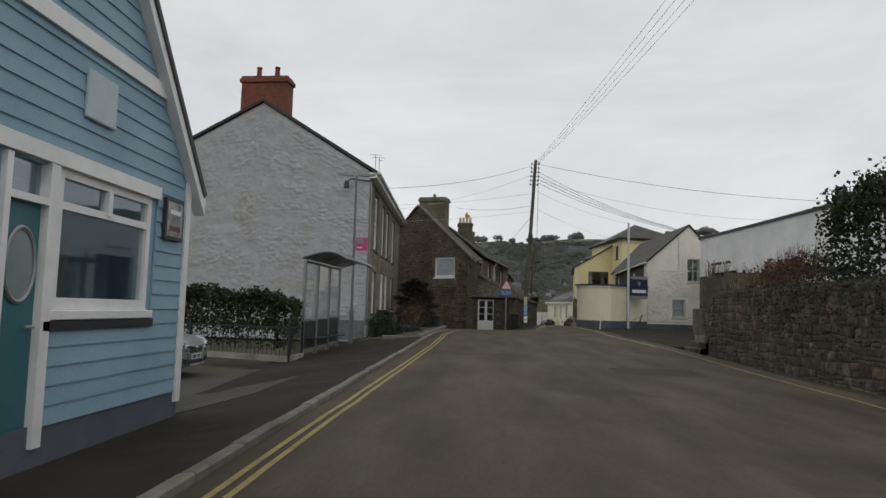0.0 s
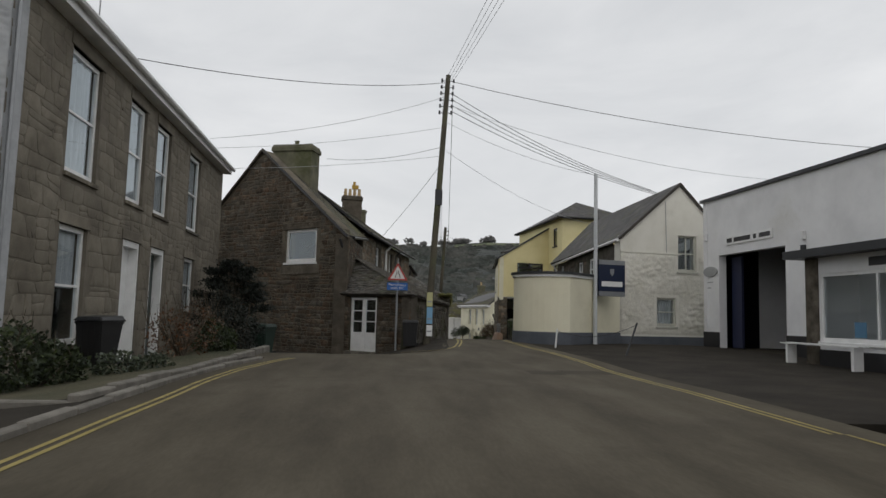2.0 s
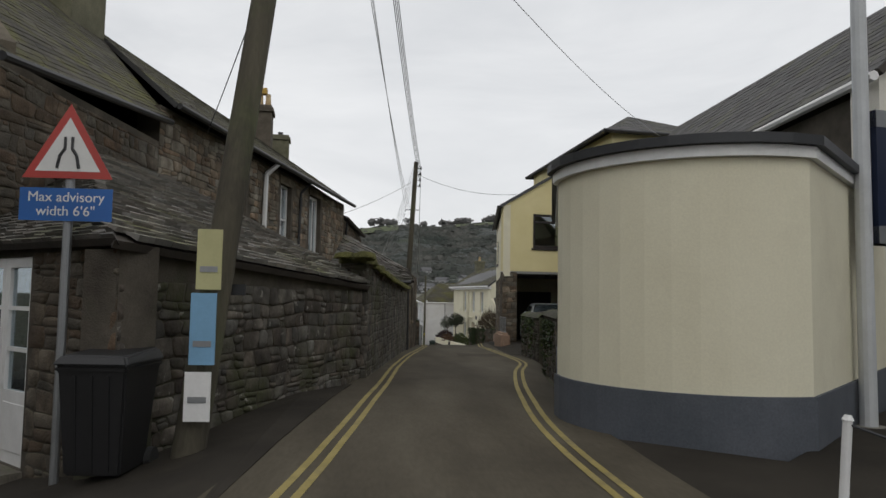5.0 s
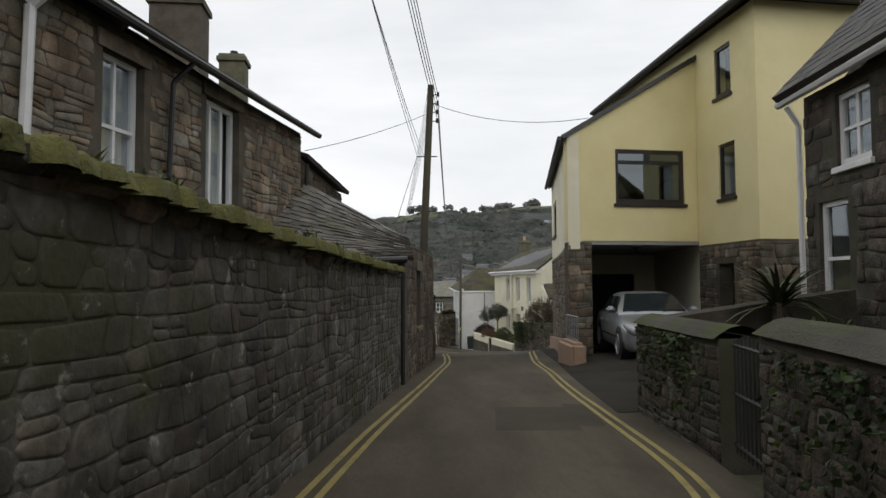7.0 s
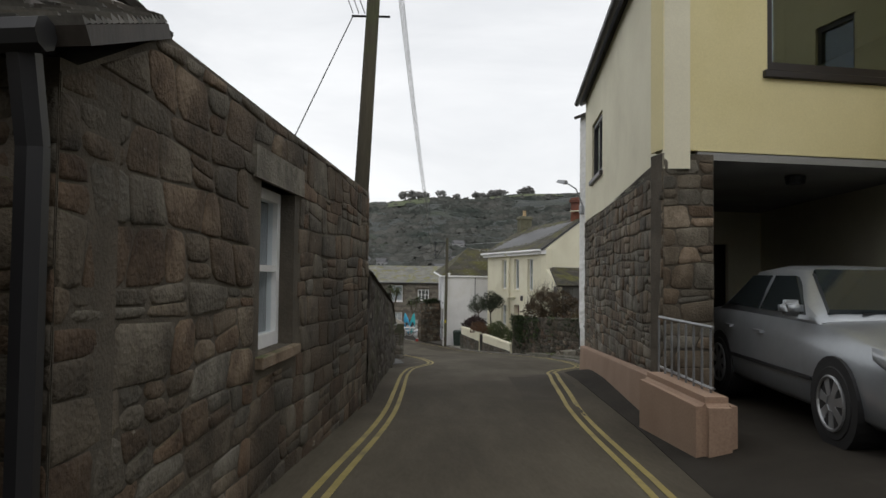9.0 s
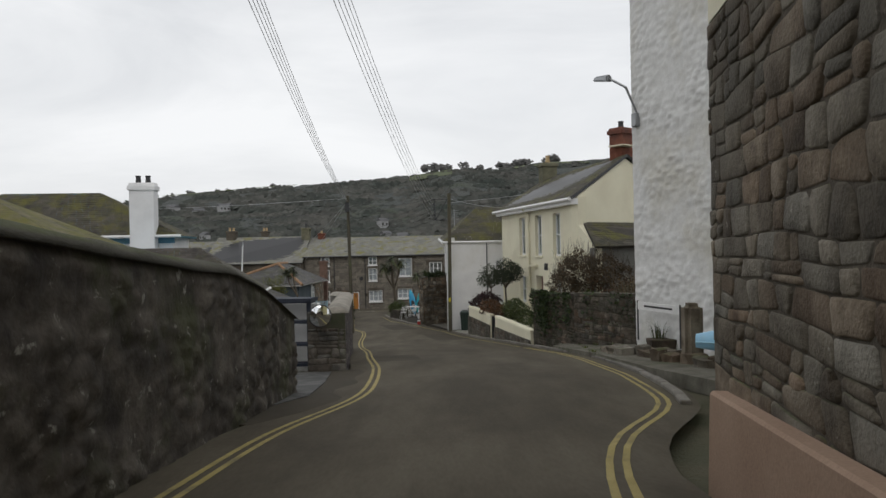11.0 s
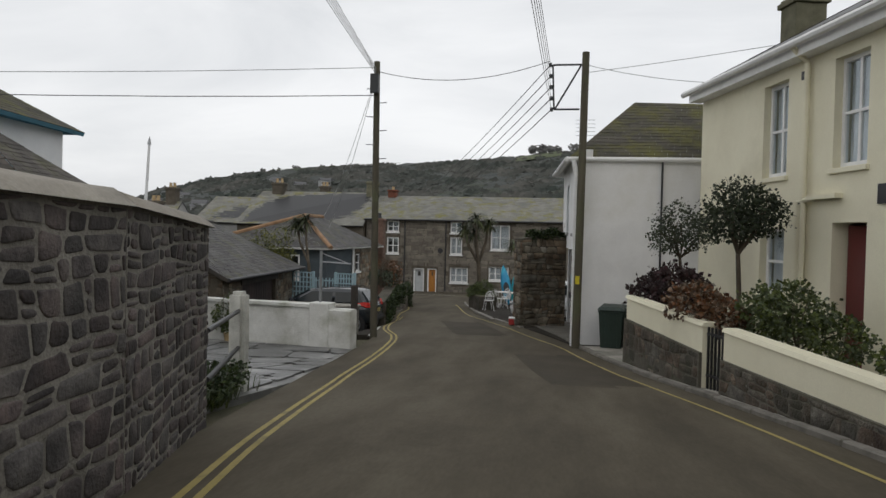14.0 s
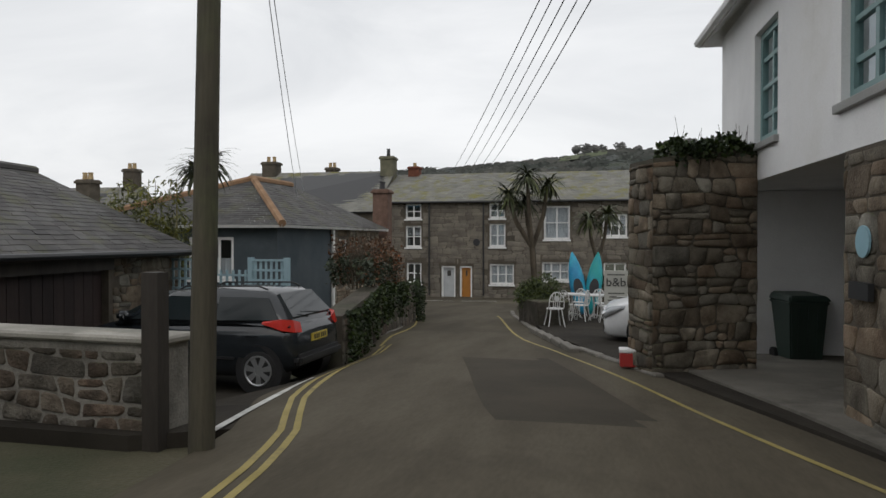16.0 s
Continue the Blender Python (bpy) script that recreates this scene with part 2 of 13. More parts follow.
SLATE = make_mat("roof_slate", ((0.048, 0.046, 0.045), (0.088, 0.084, 0.08)), 0.7, 1.5, 50, 0.4, 0.006, spread=0.28, moss=(0.08, 0.08, 0.026), moss_at=(0.52, 0.74), moss_up=(0.2, 0.55))
MOSSY_SLATE = make_mat("mossy_roof_slate", ((0.042, 0.038, 0.031), (0.082, 0.074, 0.058)), 0.85, 1.5, 40, 0.6, 0.01, spread=0.25, stain=(0.05, 0.05, 0.026), stain_scale=2.4, moss=(0.1, 0.096, 0.022), moss_at=(0.46, 0.66), moss_up=(0.2, 0.55))
GREY_SLATE = make_mat("pale_grey_slate", ((0.15, 0.15, 0.135), (0.22, 0.215, 0.19)), 0.85, 0.8, 40, 0.4, 0.008, spread=0.15, moss=(0.17, 0.16, 0.04), moss_at=(0.5, 0.68), moss_up=(0.2, 0.55))
SLATE_PIECE = make_mat("single_slate", ((0.14, 0.133, 0.119), (0.235, 0.222, 0.196)), 0.8, 2.5, 50, 0.5, 0.008, spread=0.35, moss=(0.12, 0.125, 0.035), moss_at=(0.47, 0.7), moss_up=(0.2, 0.55))
SLATE_ROUGH = make_mat("rough_roof_slate", ((0.1, 0.095, 0.085), (0.17, 0.16, 0.14)), 0.8, 2.5, 50, 0.5, 0.008, spread=0.35, moss=(0.1, 0.105, 0.035), moss_at=(0.5, 0.72), moss_up=(0.2, 0.55))
BLACK_PAINT = plain_mat("black_paint", (0.02, 0.02, 0.022), 0.45)
WHITE_PAINT = plain_mat("white_gloss_paint", (0.8, 0.8, 0.79), 0.4)
WHITE_PLASTIC = plain_mat("white_plastic", (0.78, 0.78, 0.77), 0.35)
GREY_METAL = plain_mat("galvanised_metal", (0.32, 0.33, 0.34), 0.45, 0.6)
DARK_METAL = plain_mat("dark_metal", (0.05, 0.052, 0.055), 0.5, 0.5)
DARK_WOOD = make_mat("dark_wood", ((0.03, 0.026, 0.022), (0.06, 0.05, 0.042)), 0.7, 2, 40, 0.4, 0.005, stretch=(1, 1, 0.2))
POLE_WOOD = make_mat("weathered_pole_wood", ((0.045, 0.04, 0.03), (0.095, 0.085, 0.06)), 0.9, 3, 50, 0.5, 0.006, stretch=(1, 1, 0.08), stain=(0.09, 0.1, 0.05), stain_scale=0.8)
BLUE_BOARD = make_mat("blue_weatherboard_paint", ((0.2, 0.325, 0.4), (0.25, 0.385, 0.46)), 0.6, 1.2, 60, 0.15, 0.003, spread=0.05)
TEAL_PAINT = plain_mat("teal_door_paint", (0.035, 0.15, 0.17), 0.45)
BLUE_TRIM = plain_mat("blue_trim_paint", (0.09, 0.24, 0.33), 0.5)
NAVY = plain_mat("navy_sign_paint", (0.012, 0.02, 0.05), 0.35)
ORANGE_DOOR = plain_mat("orange_varnished_wood", (0.4, 0.17, 0.03), 0.45)
RED_DOOR = plain_mat("dark_red_paint", (0.12, 0.02, 0.018), 0.45)
BRICK_RED = make_mat("red_chimney_brick", ((0.14, 0.05, 0.033), (0.215, 0.083, 0.052)), 0.9, 6, 60, 0.4, 0.008, spread=0.2, stain=(0.1, 0.045, 0.035))
CHIMNEY_MOSS = make_mat("mossy_chimney_render", ((0.09, 0.09, 0.06), (0.17, 0.16, 0.11)), 0.95, 1.6, 40, 0.6, 0.015, stain=(0.07, 0.08, 0.03))
TERRACOTTA = make_mat("clay_pot", ((0.35, 0.25, 0.13), (0.5, 0.38, 0.22)), 0.85, 4, 50, 0.3, 0.005)
RUBBER = plain_mat("black_rubber", (0.018, 0.018, 0.018), 0.8)
CURTAIN = make_mat("net_curtain", ((0.45, 0.46, 0.47), (0.62, 0.63, 0.64)), 0.9, 7, 40, 0.2, 0.01, stretch=(4, 4, 0.3), amount=0.09)
DARK_ROOM = plain_mat("dim_interior", (0.06, 0.058, 0.055), 0.95)
GLASS = glass_mat()
# dark blue-grey tint stands in for the sky's reflection in the pane
SKY_GLASS = glass_mat("sky_reflection_glass", (0.3, 0.38, 0.42), 2.5)

# ---- builders ----


def part(name, bm, material, parent=None, label=""):
    me = bpy.data.meshes.new(name)
    bmesh.ops.recalc_face_normals(bm, faces=bm.faces)
    bm.to_mesh(me)
    bm.free()
    me.materials.append(material)
    ob = new(name, me)
    if parent:
        ob.parent = parent
    if label:
        ob["label"] = label
    return ob


def raw(name, verts, faces, material, parent=None, label="", smooth=False):
    me = bpy.data.meshes.new(name)
    me.from_pydata(verts, [], faces)
    me.materials.append(material)
    if smooth:
        me.shade_smooth()
    ob = new(name, me)
    if parent:
        ob.parent = parent
    if label:
        ob["label"] = label
    return ob


def thing(name, label, category, group="", kind=""):
    ob = new(name)
    return tagged(ob, label, category, group, kind)


PROFILE = [(-60, -0.42), (0, -0.375), (10, -0.325), (16.6, -0.336), (20.5, -0.27), (24, -0.185), (27.4, -0.12), (31.5, -0.1), (37, 0.01),
           (42, 0.11), (44.5, 0.1), (46.7, 0.03), (49.1, -0.03), (51.6, -0.11), (54.1, -0.175), (57.6, -0.31), (63, -0.57), (68.5, -0.84),
           (72.9, -1.2), (76.2, -1.49), (82.7, -2.08), (89.4, -2.72), (95.9, -3.34), (99.1, -3.59), (138, -5.5), (170, -6.0), (230, -7.0)]
PY, PZ = [p[0] for p in PROFILE], [p[1] for p in PROFILE]


def G(x, y):
    """The height of the ground: the fall of the street, and a forecourt that drops away beside the stone house."""
    z = float(np.interp(y, PY, PZ))
    if x < 0.9 and y < 36:
        z -= min(0.36, 0.11 * (0.9 - x)) * min(1, (36 - y) / 3)
    if 11.7 < x < 18 and 57.5 < y < 72:
        z += min(0.32, 0.22 * (x - 11.7)) * min(1, (y - 57.5) / 3) * min(1, (72 - y) / 2)
    if x < 5.5 and 104.5 < y < 113:
        z -= min(0.42, 0.3 * (5.5 - x)) * min(1, (y - 104.5) / 3, (113 - y) / 2)
    if x < 6.5 and 35 < y < 62:
        w = min(1, (y - 35) / 6.5) * min(1, (62 - y) / 8)
        z -= w * min(0.68, 0.25 * (6.5 - x))
    return z


class Face:
    """A vertical plane from plan point a (left, seen from outside) to b (right): P(s, z, d) is s metres along, z up, d out of it."""

    def __init__(self, a, b):
        self.a, self.b = Vector(a), Vector(b)
        self.length = (self.b - self.a).length
        self.u = (self.b - self.a) / self.length
        self.n = Vector((self.u.y, -self.u.x))

    def P(self, s, z, d=0.0):
        p = self.a + self.u * s + self.n * d
        return Vector((p.x, p.y, z))

    def shifted(self, d):
        return Face(self.a + self.n * d, self.b + self.n * d)


def slab(bm, F, s0, s1, z0, z1, d0, d1):
    """A box in a face's own axes."""
    c = [bm.verts.new(F.P(s, z, d)) for d in (d0, d1) for s, z in ((s0, z0), (s1, z0), (s1, z1), (s0, z1))]
    for q in ((0, 1, 2, 3), (7, 6, 5, 4), (0, 4, 5, 1), (1, 5, 6, 2), (2, 6, 7, 3), (3, 7, 4, 0)):
        bm.faces.new([c[i] for i in q])


def cube(bm, x0, x1, y0, y1, z0, z1):
    slab(bm, Face((x0, y0), (x1, y0)), 0, x1 - x0, z0, z1, 0, -(y1 - y0))


def hexa(bm, pts):
    """A solid from 8 corners: four below, four above, in the same order."""
    c = [bm.verts.new(p) for p in pts]
    for q in ((3, 2, 1, 0), (4, 5, 6, 7), (0, 1, 5, 4), (1, 2, 6, 5), (2, 3, 7, 6), (3, 0, 4, 7)):
        bm.faces.new([c[i] for i in q])


def tube(bm, p, q, r0, r1=None, n=8, cap=True):
    p, q = Vector(p), Vector(q)
    r1 = r0 if r1 is None else r1
    m = (q - p).to_track_quat("Z", "Y").to_matrix()
    rings = [[bm.verts.new(o + m @ Vector((r * math.cos(k * math.tau / n), r * math.sin(k * math.tau / n), 0))) for k in range(n)] for o, r in ((p, r0), (q, r1))]
    for k in range(n):
        bm.faces.new((rings[0][k], rings[0][(k + 1) % n], rings[1][(k + 1) % n], rings[1][k]))
    if cap:
        bm.faces.new(rings[0][::-1])
        bm.faces.new(rings[1])


def loft(bm, rings, close=True):
    vs = [[bm.verts.new(p) for p in r] for r in rings]
    n = len(vs[0])
    for a, b in zip(vs, vs[1:]):
        for k in range(n if close else n - 1):
            bm.faces.new((a[k], a[(k + 1) % n], b[(k + 1) % n], b[k]))
    if close:
        bm.faces.new(vs[0][::-1])
        bm.faces.new(vs[-1])


def pipe(bm, points, r, n=7):
    for a, b in zip(points, points[1:]):
        tube(bm, a, b, r, r, n)


def bevelled(bm, width, segments=1):
    bmesh.ops.bevel(bm, geom=bm.edges[:], offset=width, segments=segments, affect='EDGES', clamp_overlap=True)


def wall(name, F, z0, top, material, parent, holes=(), thick=0.3, label="", reveal=None):
    """A wall with through openings. top: a height, or a list of (s, z) corners of its upper edge. holes: (s0, s1, z0, z1)."""
    line = [(0.0, top), (F.length, top)] if isinstance(top, (int, float)) else list(top)
    line[0], line[-1] = (line[0][0] + 0.004, line[0][1]), (line[-1][0] - 0.004, line[-1][1])
    ts, tz = [p[0] for p in line], [p[1] for p in line]
    cuts = sorted({*ts, *[h[0] for h in holes], *[h[1] for h in holes]})
    cuts = [c for c in cuts if ts[0] <= c <= ts[-1]]
    bm = bmesh.new()

    def quad(a, b, c, d):
        vs = [bm.verts.new(p) for p in (a, b, c, d)]
        bm.faces.new(vs)

    for sa, sb in zip(cuts, cuts[1:]):
        if sb - sa < 1e-4:
            continue
        mid = (sa + sb) / 2
        za, zb = float(np.interp(sa, ts, tz)), float(np.interp(sb, ts, tz))
        inside = sorted((h[2], h[3]) for h in holes if h[0] < mid < h[1])
        low = z0
        for h0, h1 in inside:
            if h0 > low:
                for d in (0, -thick):
                    quad(F.P(sa, low, d), F.P(sb, low, d), F.P(sb, h0, d), F.P(sa, h0, d))
            low = h1
        for d in (0, -thick):
            quad(F.P(sa, low, d), F.P(sb, low, d), F.P(sb, zb, d), F.P(sa, za, d))
        quad(F.P(sa, za, 0), F.P(sb, zb, 0), F.P(sb, zb, -thick), F.P(sa, za, -thick))
    for s, z in (line[0], line[-1]):
        quad(F.P(s, z0, 0), F.P(s, z, 0), F.P(s, z, -thick), F.P(s, z0, -thick))
    for a, b, c, d in holes:
        for p, q in (((a, c), (b, c)), ((b, c), (b, d)), ((b, d), (a, d)), ((a, d), (a, c))):
            quad(F.P(*p, 0), F.P(*q, 0), F.P(*q, -thick), F.P(*p, -thick))
    bmesh.ops.remove_doubles(bm, verts=bm.verts, dist=0.0005)
    return part(name, bm, material, parent, label)


def window(parent, F, s0, s1, z0, z1, style="sash", frame_mat=None, back=0.1, bar=0.055, sill=True, curtain=None, sill_mat=None, cols=1, rows=1, label="", glass=None):
    """A framed window set back in its opening: the frame is the window's own mesh, with panes, a sill and a curtain under it."""
    fm = frame_mat or WHITE_PAINT
    bm = bmesh.new()
    g = -back
    for a in ((s0, s0 + bar, z0, z1), (s1 - bar, s1, z0, z1), (s0 + bar, s1 - bar, z1 - bar, z1), (s0 + bar, s1 - bar, z0, z0 + bar * 1.3)):
        slab(bm, F, *a, g - 0.06, g + 0.02)
    zm = (z0 + z1) / 2
    if style == "sash":
        slab(bm, F, s0 + bar, s1 - bar, zm - 0.025, zm + 0.025, g - 0.05, g + 0.012)
    if style == "toplight":
        zm = z1 - (z1 - z0) * 0.26
        slab(bm, F, s0 + bar, s1 - bar, zm - 0.035, zm + 0.035, g - 0.05, g + 0.015)
    b2 = bar * 0.4
    for k in range(1, cols):
        s = s0 + (s1 - s0) * k / cols
        slab(bm, F, s - b2, s + b2, z0 + bar, z1 - bar, g - 0.045, g + 0.005)
    for k in range(1, rows):
        z = z0 + (z1 - z0) * k / rows
        slab(bm, F, s0 + bar, s1 - bar, z - b2 * 0.8, z + b2 * 0.8, g - 0.044, g + 0.004)
    w = part("window", bm, fm, parent, label)
    bm = bmesh.new()
    bm.faces.new([bm.verts.new(F.P(s, z, g - 0.02)) for s, z in ((s0 + bar * 0.6, z0 + bar * 0.6), (s1 - bar * 0.6, z0 + bar * 0.6), (s1 - bar * 0.6, z1 - bar * 0.6), (s0 + bar * 0.6, z1 - bar * 0.6))])
    bm.normal_update()
    if bm.faces[:][0].normal.dot(Vector((F.n.x, F.n.y, 0))) < 0:
        bmesh.ops.reverse_faces(bm, faces=bm.faces[:])
    p = part("pane", bm, glass or GLASS, w)
    p.visible_shadow = False
    if sill:
        bm = bmesh.new()
        slab(bm, F, s0 - 0.06, s1 + 0.06, z0 - 0.09, z0 - 0.003, g - 0.05, 0.06)
        bevelled(bm, 0.008)
        part("sill", bm, sill_mat or fm, w)
    if curtain:
        bm = bmesh.new()
        top = z1 - bar
        low = z0 + bar if curtain == "full" else (z0 + (z1 - z0) * 0.48 if curtain == "upper" else z0 + bar)
        hi = top if curtain != "lower" else zm
        n = max(6, int((s1 - s0) / 0.06))
        prev = None
        for k in range(n + 1):
            s = s0 + bar + (s1 - s0 - 2 * bar) * k / n
            d = g - 0.1 - 0.03 * math.sin(k * 2.1) - 0.012 * math.sin(k * 5.3)
            cur = [bm.verts.new(F.P(s, low, d)), bm.verts.new(F.P(s, hi, d))]
            if prev:
                bm.faces.new((prev[0], cur[0], cur[1], prev[1]))
            prev = cur
        part("curtain", bm, CURTAIN, w)
    return w


def stone_shape(k):
    """One rough stone of unit width and height, its face rounded off, 0.5 deep."""
    rnd = random.Random(100 + k)
    n = 8
    corners = [(-0.5, -0.5), (0, -0.5), (0.5, -0.5), (0.5, 0), (0.5, 0.5), (0, 0.5), (-0.5, 0.5), (-0.5, 0)]
    out = [(x * ((0.95 if x and z else 1.0) + rnd.uniform(-0.13, 0.06)), z * ((0.95 if x and z else 1.0) + rnd.uniform(-0.13, 0.06))) for x, z in corners]
    verts = [(x, 0.0, z) for x, z in out] + [(x, -0.5 + rnd.uniform(-0.15, 0.1), z) for x, z in out]
    verts += [(x * 0.9, -1.0 + rnd.uniform(-0.22, 0.22), z * 0.87) for x, z in out] + [(rnd.uniform(-0.1, 0.1), -1.05, rnd.uniform(-0.1, 0.1))]
    faces = []
    for i in range(n):
        j = (i + 1) % n
        faces += [(i, j, n + j, n + i), (n + i, n + j, 2 * n + j, 2 * n + i), (2 * n + i, 2 * n + j, 3 * n)]
    return verts, faces


STONES = [stone_shape(k) for k in range(10)]
STONE_MESH = {}


def stone_mesh(k, material):
    key = (k, material.name)
    if key not in STONE_MESH:
        me = bpy.data.meshes.new("stone")
        me.from_pydata(*[list(v) for v in STONES[k]][:1], [], STONES[k][1])
        me.materials.append(material)
        STONE_MESH[key] = me
    return STONE_MESH[key]


LATER = []


def rubble(parent, F, s0, s1, low, top, material, course=0.26, length=0.42, holes=(), proud=0.035, seed=1, single=None, joint=0.012):
    """Rough courses of stones on a face; low and top are heights or functions of s. single: the stretch (s0, s1) whose stones are
    objects of their own (at most 300), the others are joined. Built last."""
    LATER.append((parent, F, s0, s1, low, top, material, course, length, tuple(holes), proud, seed, single, joint))


def cut(poly, q, n):
    """The part of a flat polygon on the side of q that n points away from."""
    out = []
    for i, p0 in enumerate(poly):
        p1 = poly[(i + 1) % len(poly)]
        d0 = (p0[0] - q[0]) * n[0] + (p0[1] - q[1]) * n[1]
        d1 = (p1[0] - q[0]) * n[0] + (p1[1] - q[1]) * n[1]
        if d0 <= 0:
            out.append(p0)
        if (d0 < 0 < d1) or (d1 < 0 < d0):
            f = d0 / (d0 - d1)
            out.append((p0[0] + (p1[0] - p0[0]) * f, p0[1] + (p1[1] - p0[1]) * f))
    return out


def rubble_outlines(s0, s1, zmin, zmax, course, length, rnd, seed):
    """Outlines of stones in wavering courses: uneven lengths, leaning joints, some courses split in two, corners knocked off."""
    def wave(x, r):
        return course * (0.45 * noise.noise((x / (length * 3.1), r * 3.7, seed * 0.61)) + 0.2 * noise.noise((x / (length * 1.1), r * 2.3, seed * 0.37)))

    z, r, out = zmin - course * rnd.uniform(0.1, 0.8), 0, []
    while z < zmax:
        h = course * rnd.uniform(0.68, 1.36)
        s, lean = s0 - length * rnd.uniform(0.1, 0.9), 0.0
        while s < s1:
            w = length * min(2.1, max(0.42, math.exp(rnd.gauss(-0.06, 0.42))))
            lean1 = rnd.uniform(-0.16, 0.16) * min(w, h * 1.6)
            bl, br = (s - lean, z + wave(s, r)), (s + w - lean1, z + wave(s + w, r))
            tr, tl = (s + w + lean1, z + h + wave(s + w, r + 1)), (s + lean, z + h + wave(s, r + 1))
            cells = [(bl, br, tr, tl)]
            if rnd.random() < 0.3 and h > course * 0.8:
                f, g = rnd.uniform(0.36, 0.64), rnd.uniform(0.36, 0.64)
                ml = (bl[0] + (tl[0] - bl[0]) * f, bl[1] + (tl[1] - bl[1]) * f)
                mr = (br[0] + (tr[0] - br[0]) * g, br[1] + (tr[1] - br[1]) * g)
                cells = [(bl, br, mr, ml), (ml, mr, tr, tl)]
            for q in cells:
                poly = []
                for k in range(4):
                    p, a, b = q[k], q[k - 1], q[(k + 1) % 4]
                    for o in (a, b):
                        d = math.hypot(o[0] - p[0], o[1] - p[1])
                        c = min(0.4 * d, h * rnd.uniform(0.06, 0.26)) / max(d, 1e-6)
                        poly.append((p[0] + (o[0] - p[0]) * c, p[1] + (o[1] - p[1]) * c))
                    if k % 2 == 0:
                        e = h * rnd.uniform(-0.02, 0.05) * (-1 if k == 0 else 1)
                        poly.append(((p[0] + b[0]) / 2 + rnd.uniform(-0.2, 0.2) * w, (p[1] + b[1]) / 2 + e))
                out.append(poly)
            s, lean = s + w, lean1
        z, r = z + h, r + 1
    return out


def lay_coat(parent, F, s0, s1, lowf, topf, material, course, length, holes, proud, seed, name):
    """A thick coat over rubble: one rippled sheet in which the stones only swell through, running out to nothing at its edges."""
    step = 0.055
    zmin, zmax = min(lowf(s0), lowf(s1)), max(topf(s0 + (s1 - s0) * k / 16) for k in range(17))
    m, n = int((s1 - s0) / step) + 1, int((zmax - zmin) / step) + 1
    verts, keep = [], []
    for i in range(m + 1):
        s = s0 + (s1 - s0) * i / m
        lo, hi = lowf(s), topf(s)
        for j in range(n + 1):
            z = lo + (hi - lo) * j / n
            bend = 0.5 * noise.noise((s * 1.1, z * 1.1, seed))
            d = noise.voronoi((s / length + bend, z / course + 0.8 * bend, seed * 1.7))[0]
            swell = min(1.0, (d[1] - d[0]) / 0.45)
            worn = min(1.0, max(0.15, 0.55 + 1.1 * noise.noise((s * 0.9, z * 1.2, seed + 4))))
            h = 0.3 + 1.25 * swell * (2 - swell) * worn + 0.5 * noise.noise((s * 1.3, z * 2.6, seed + 9)) + 0.12 * noise.noise((s * 5, z * 9, seed + 13))
            gap = min([max(h0 - s, s - h1, h2 - z, z - h3) for h0, h1, h2, h3 in holes] + [s - s0 + 0.05, s1 - s + 0.05, hi - z, z - lo])
            keep.append(gap > -0.03)
            verts.append(F.P(s, z, 0.003 + proud * max(0.05, h) * min(1.0, max(0.0, gap / 0.12))).to_tuple())
    faces = []
    for i in range(m):
        for j in range(n):
            a = i * (n + 1) + j
            q = (a, a + n + 1, a + n + 2, a + 1)
            if all(keep[k] for k in q):
                faces.append(q)
    raw(name, verts, faces, material, parent, smooth=True)


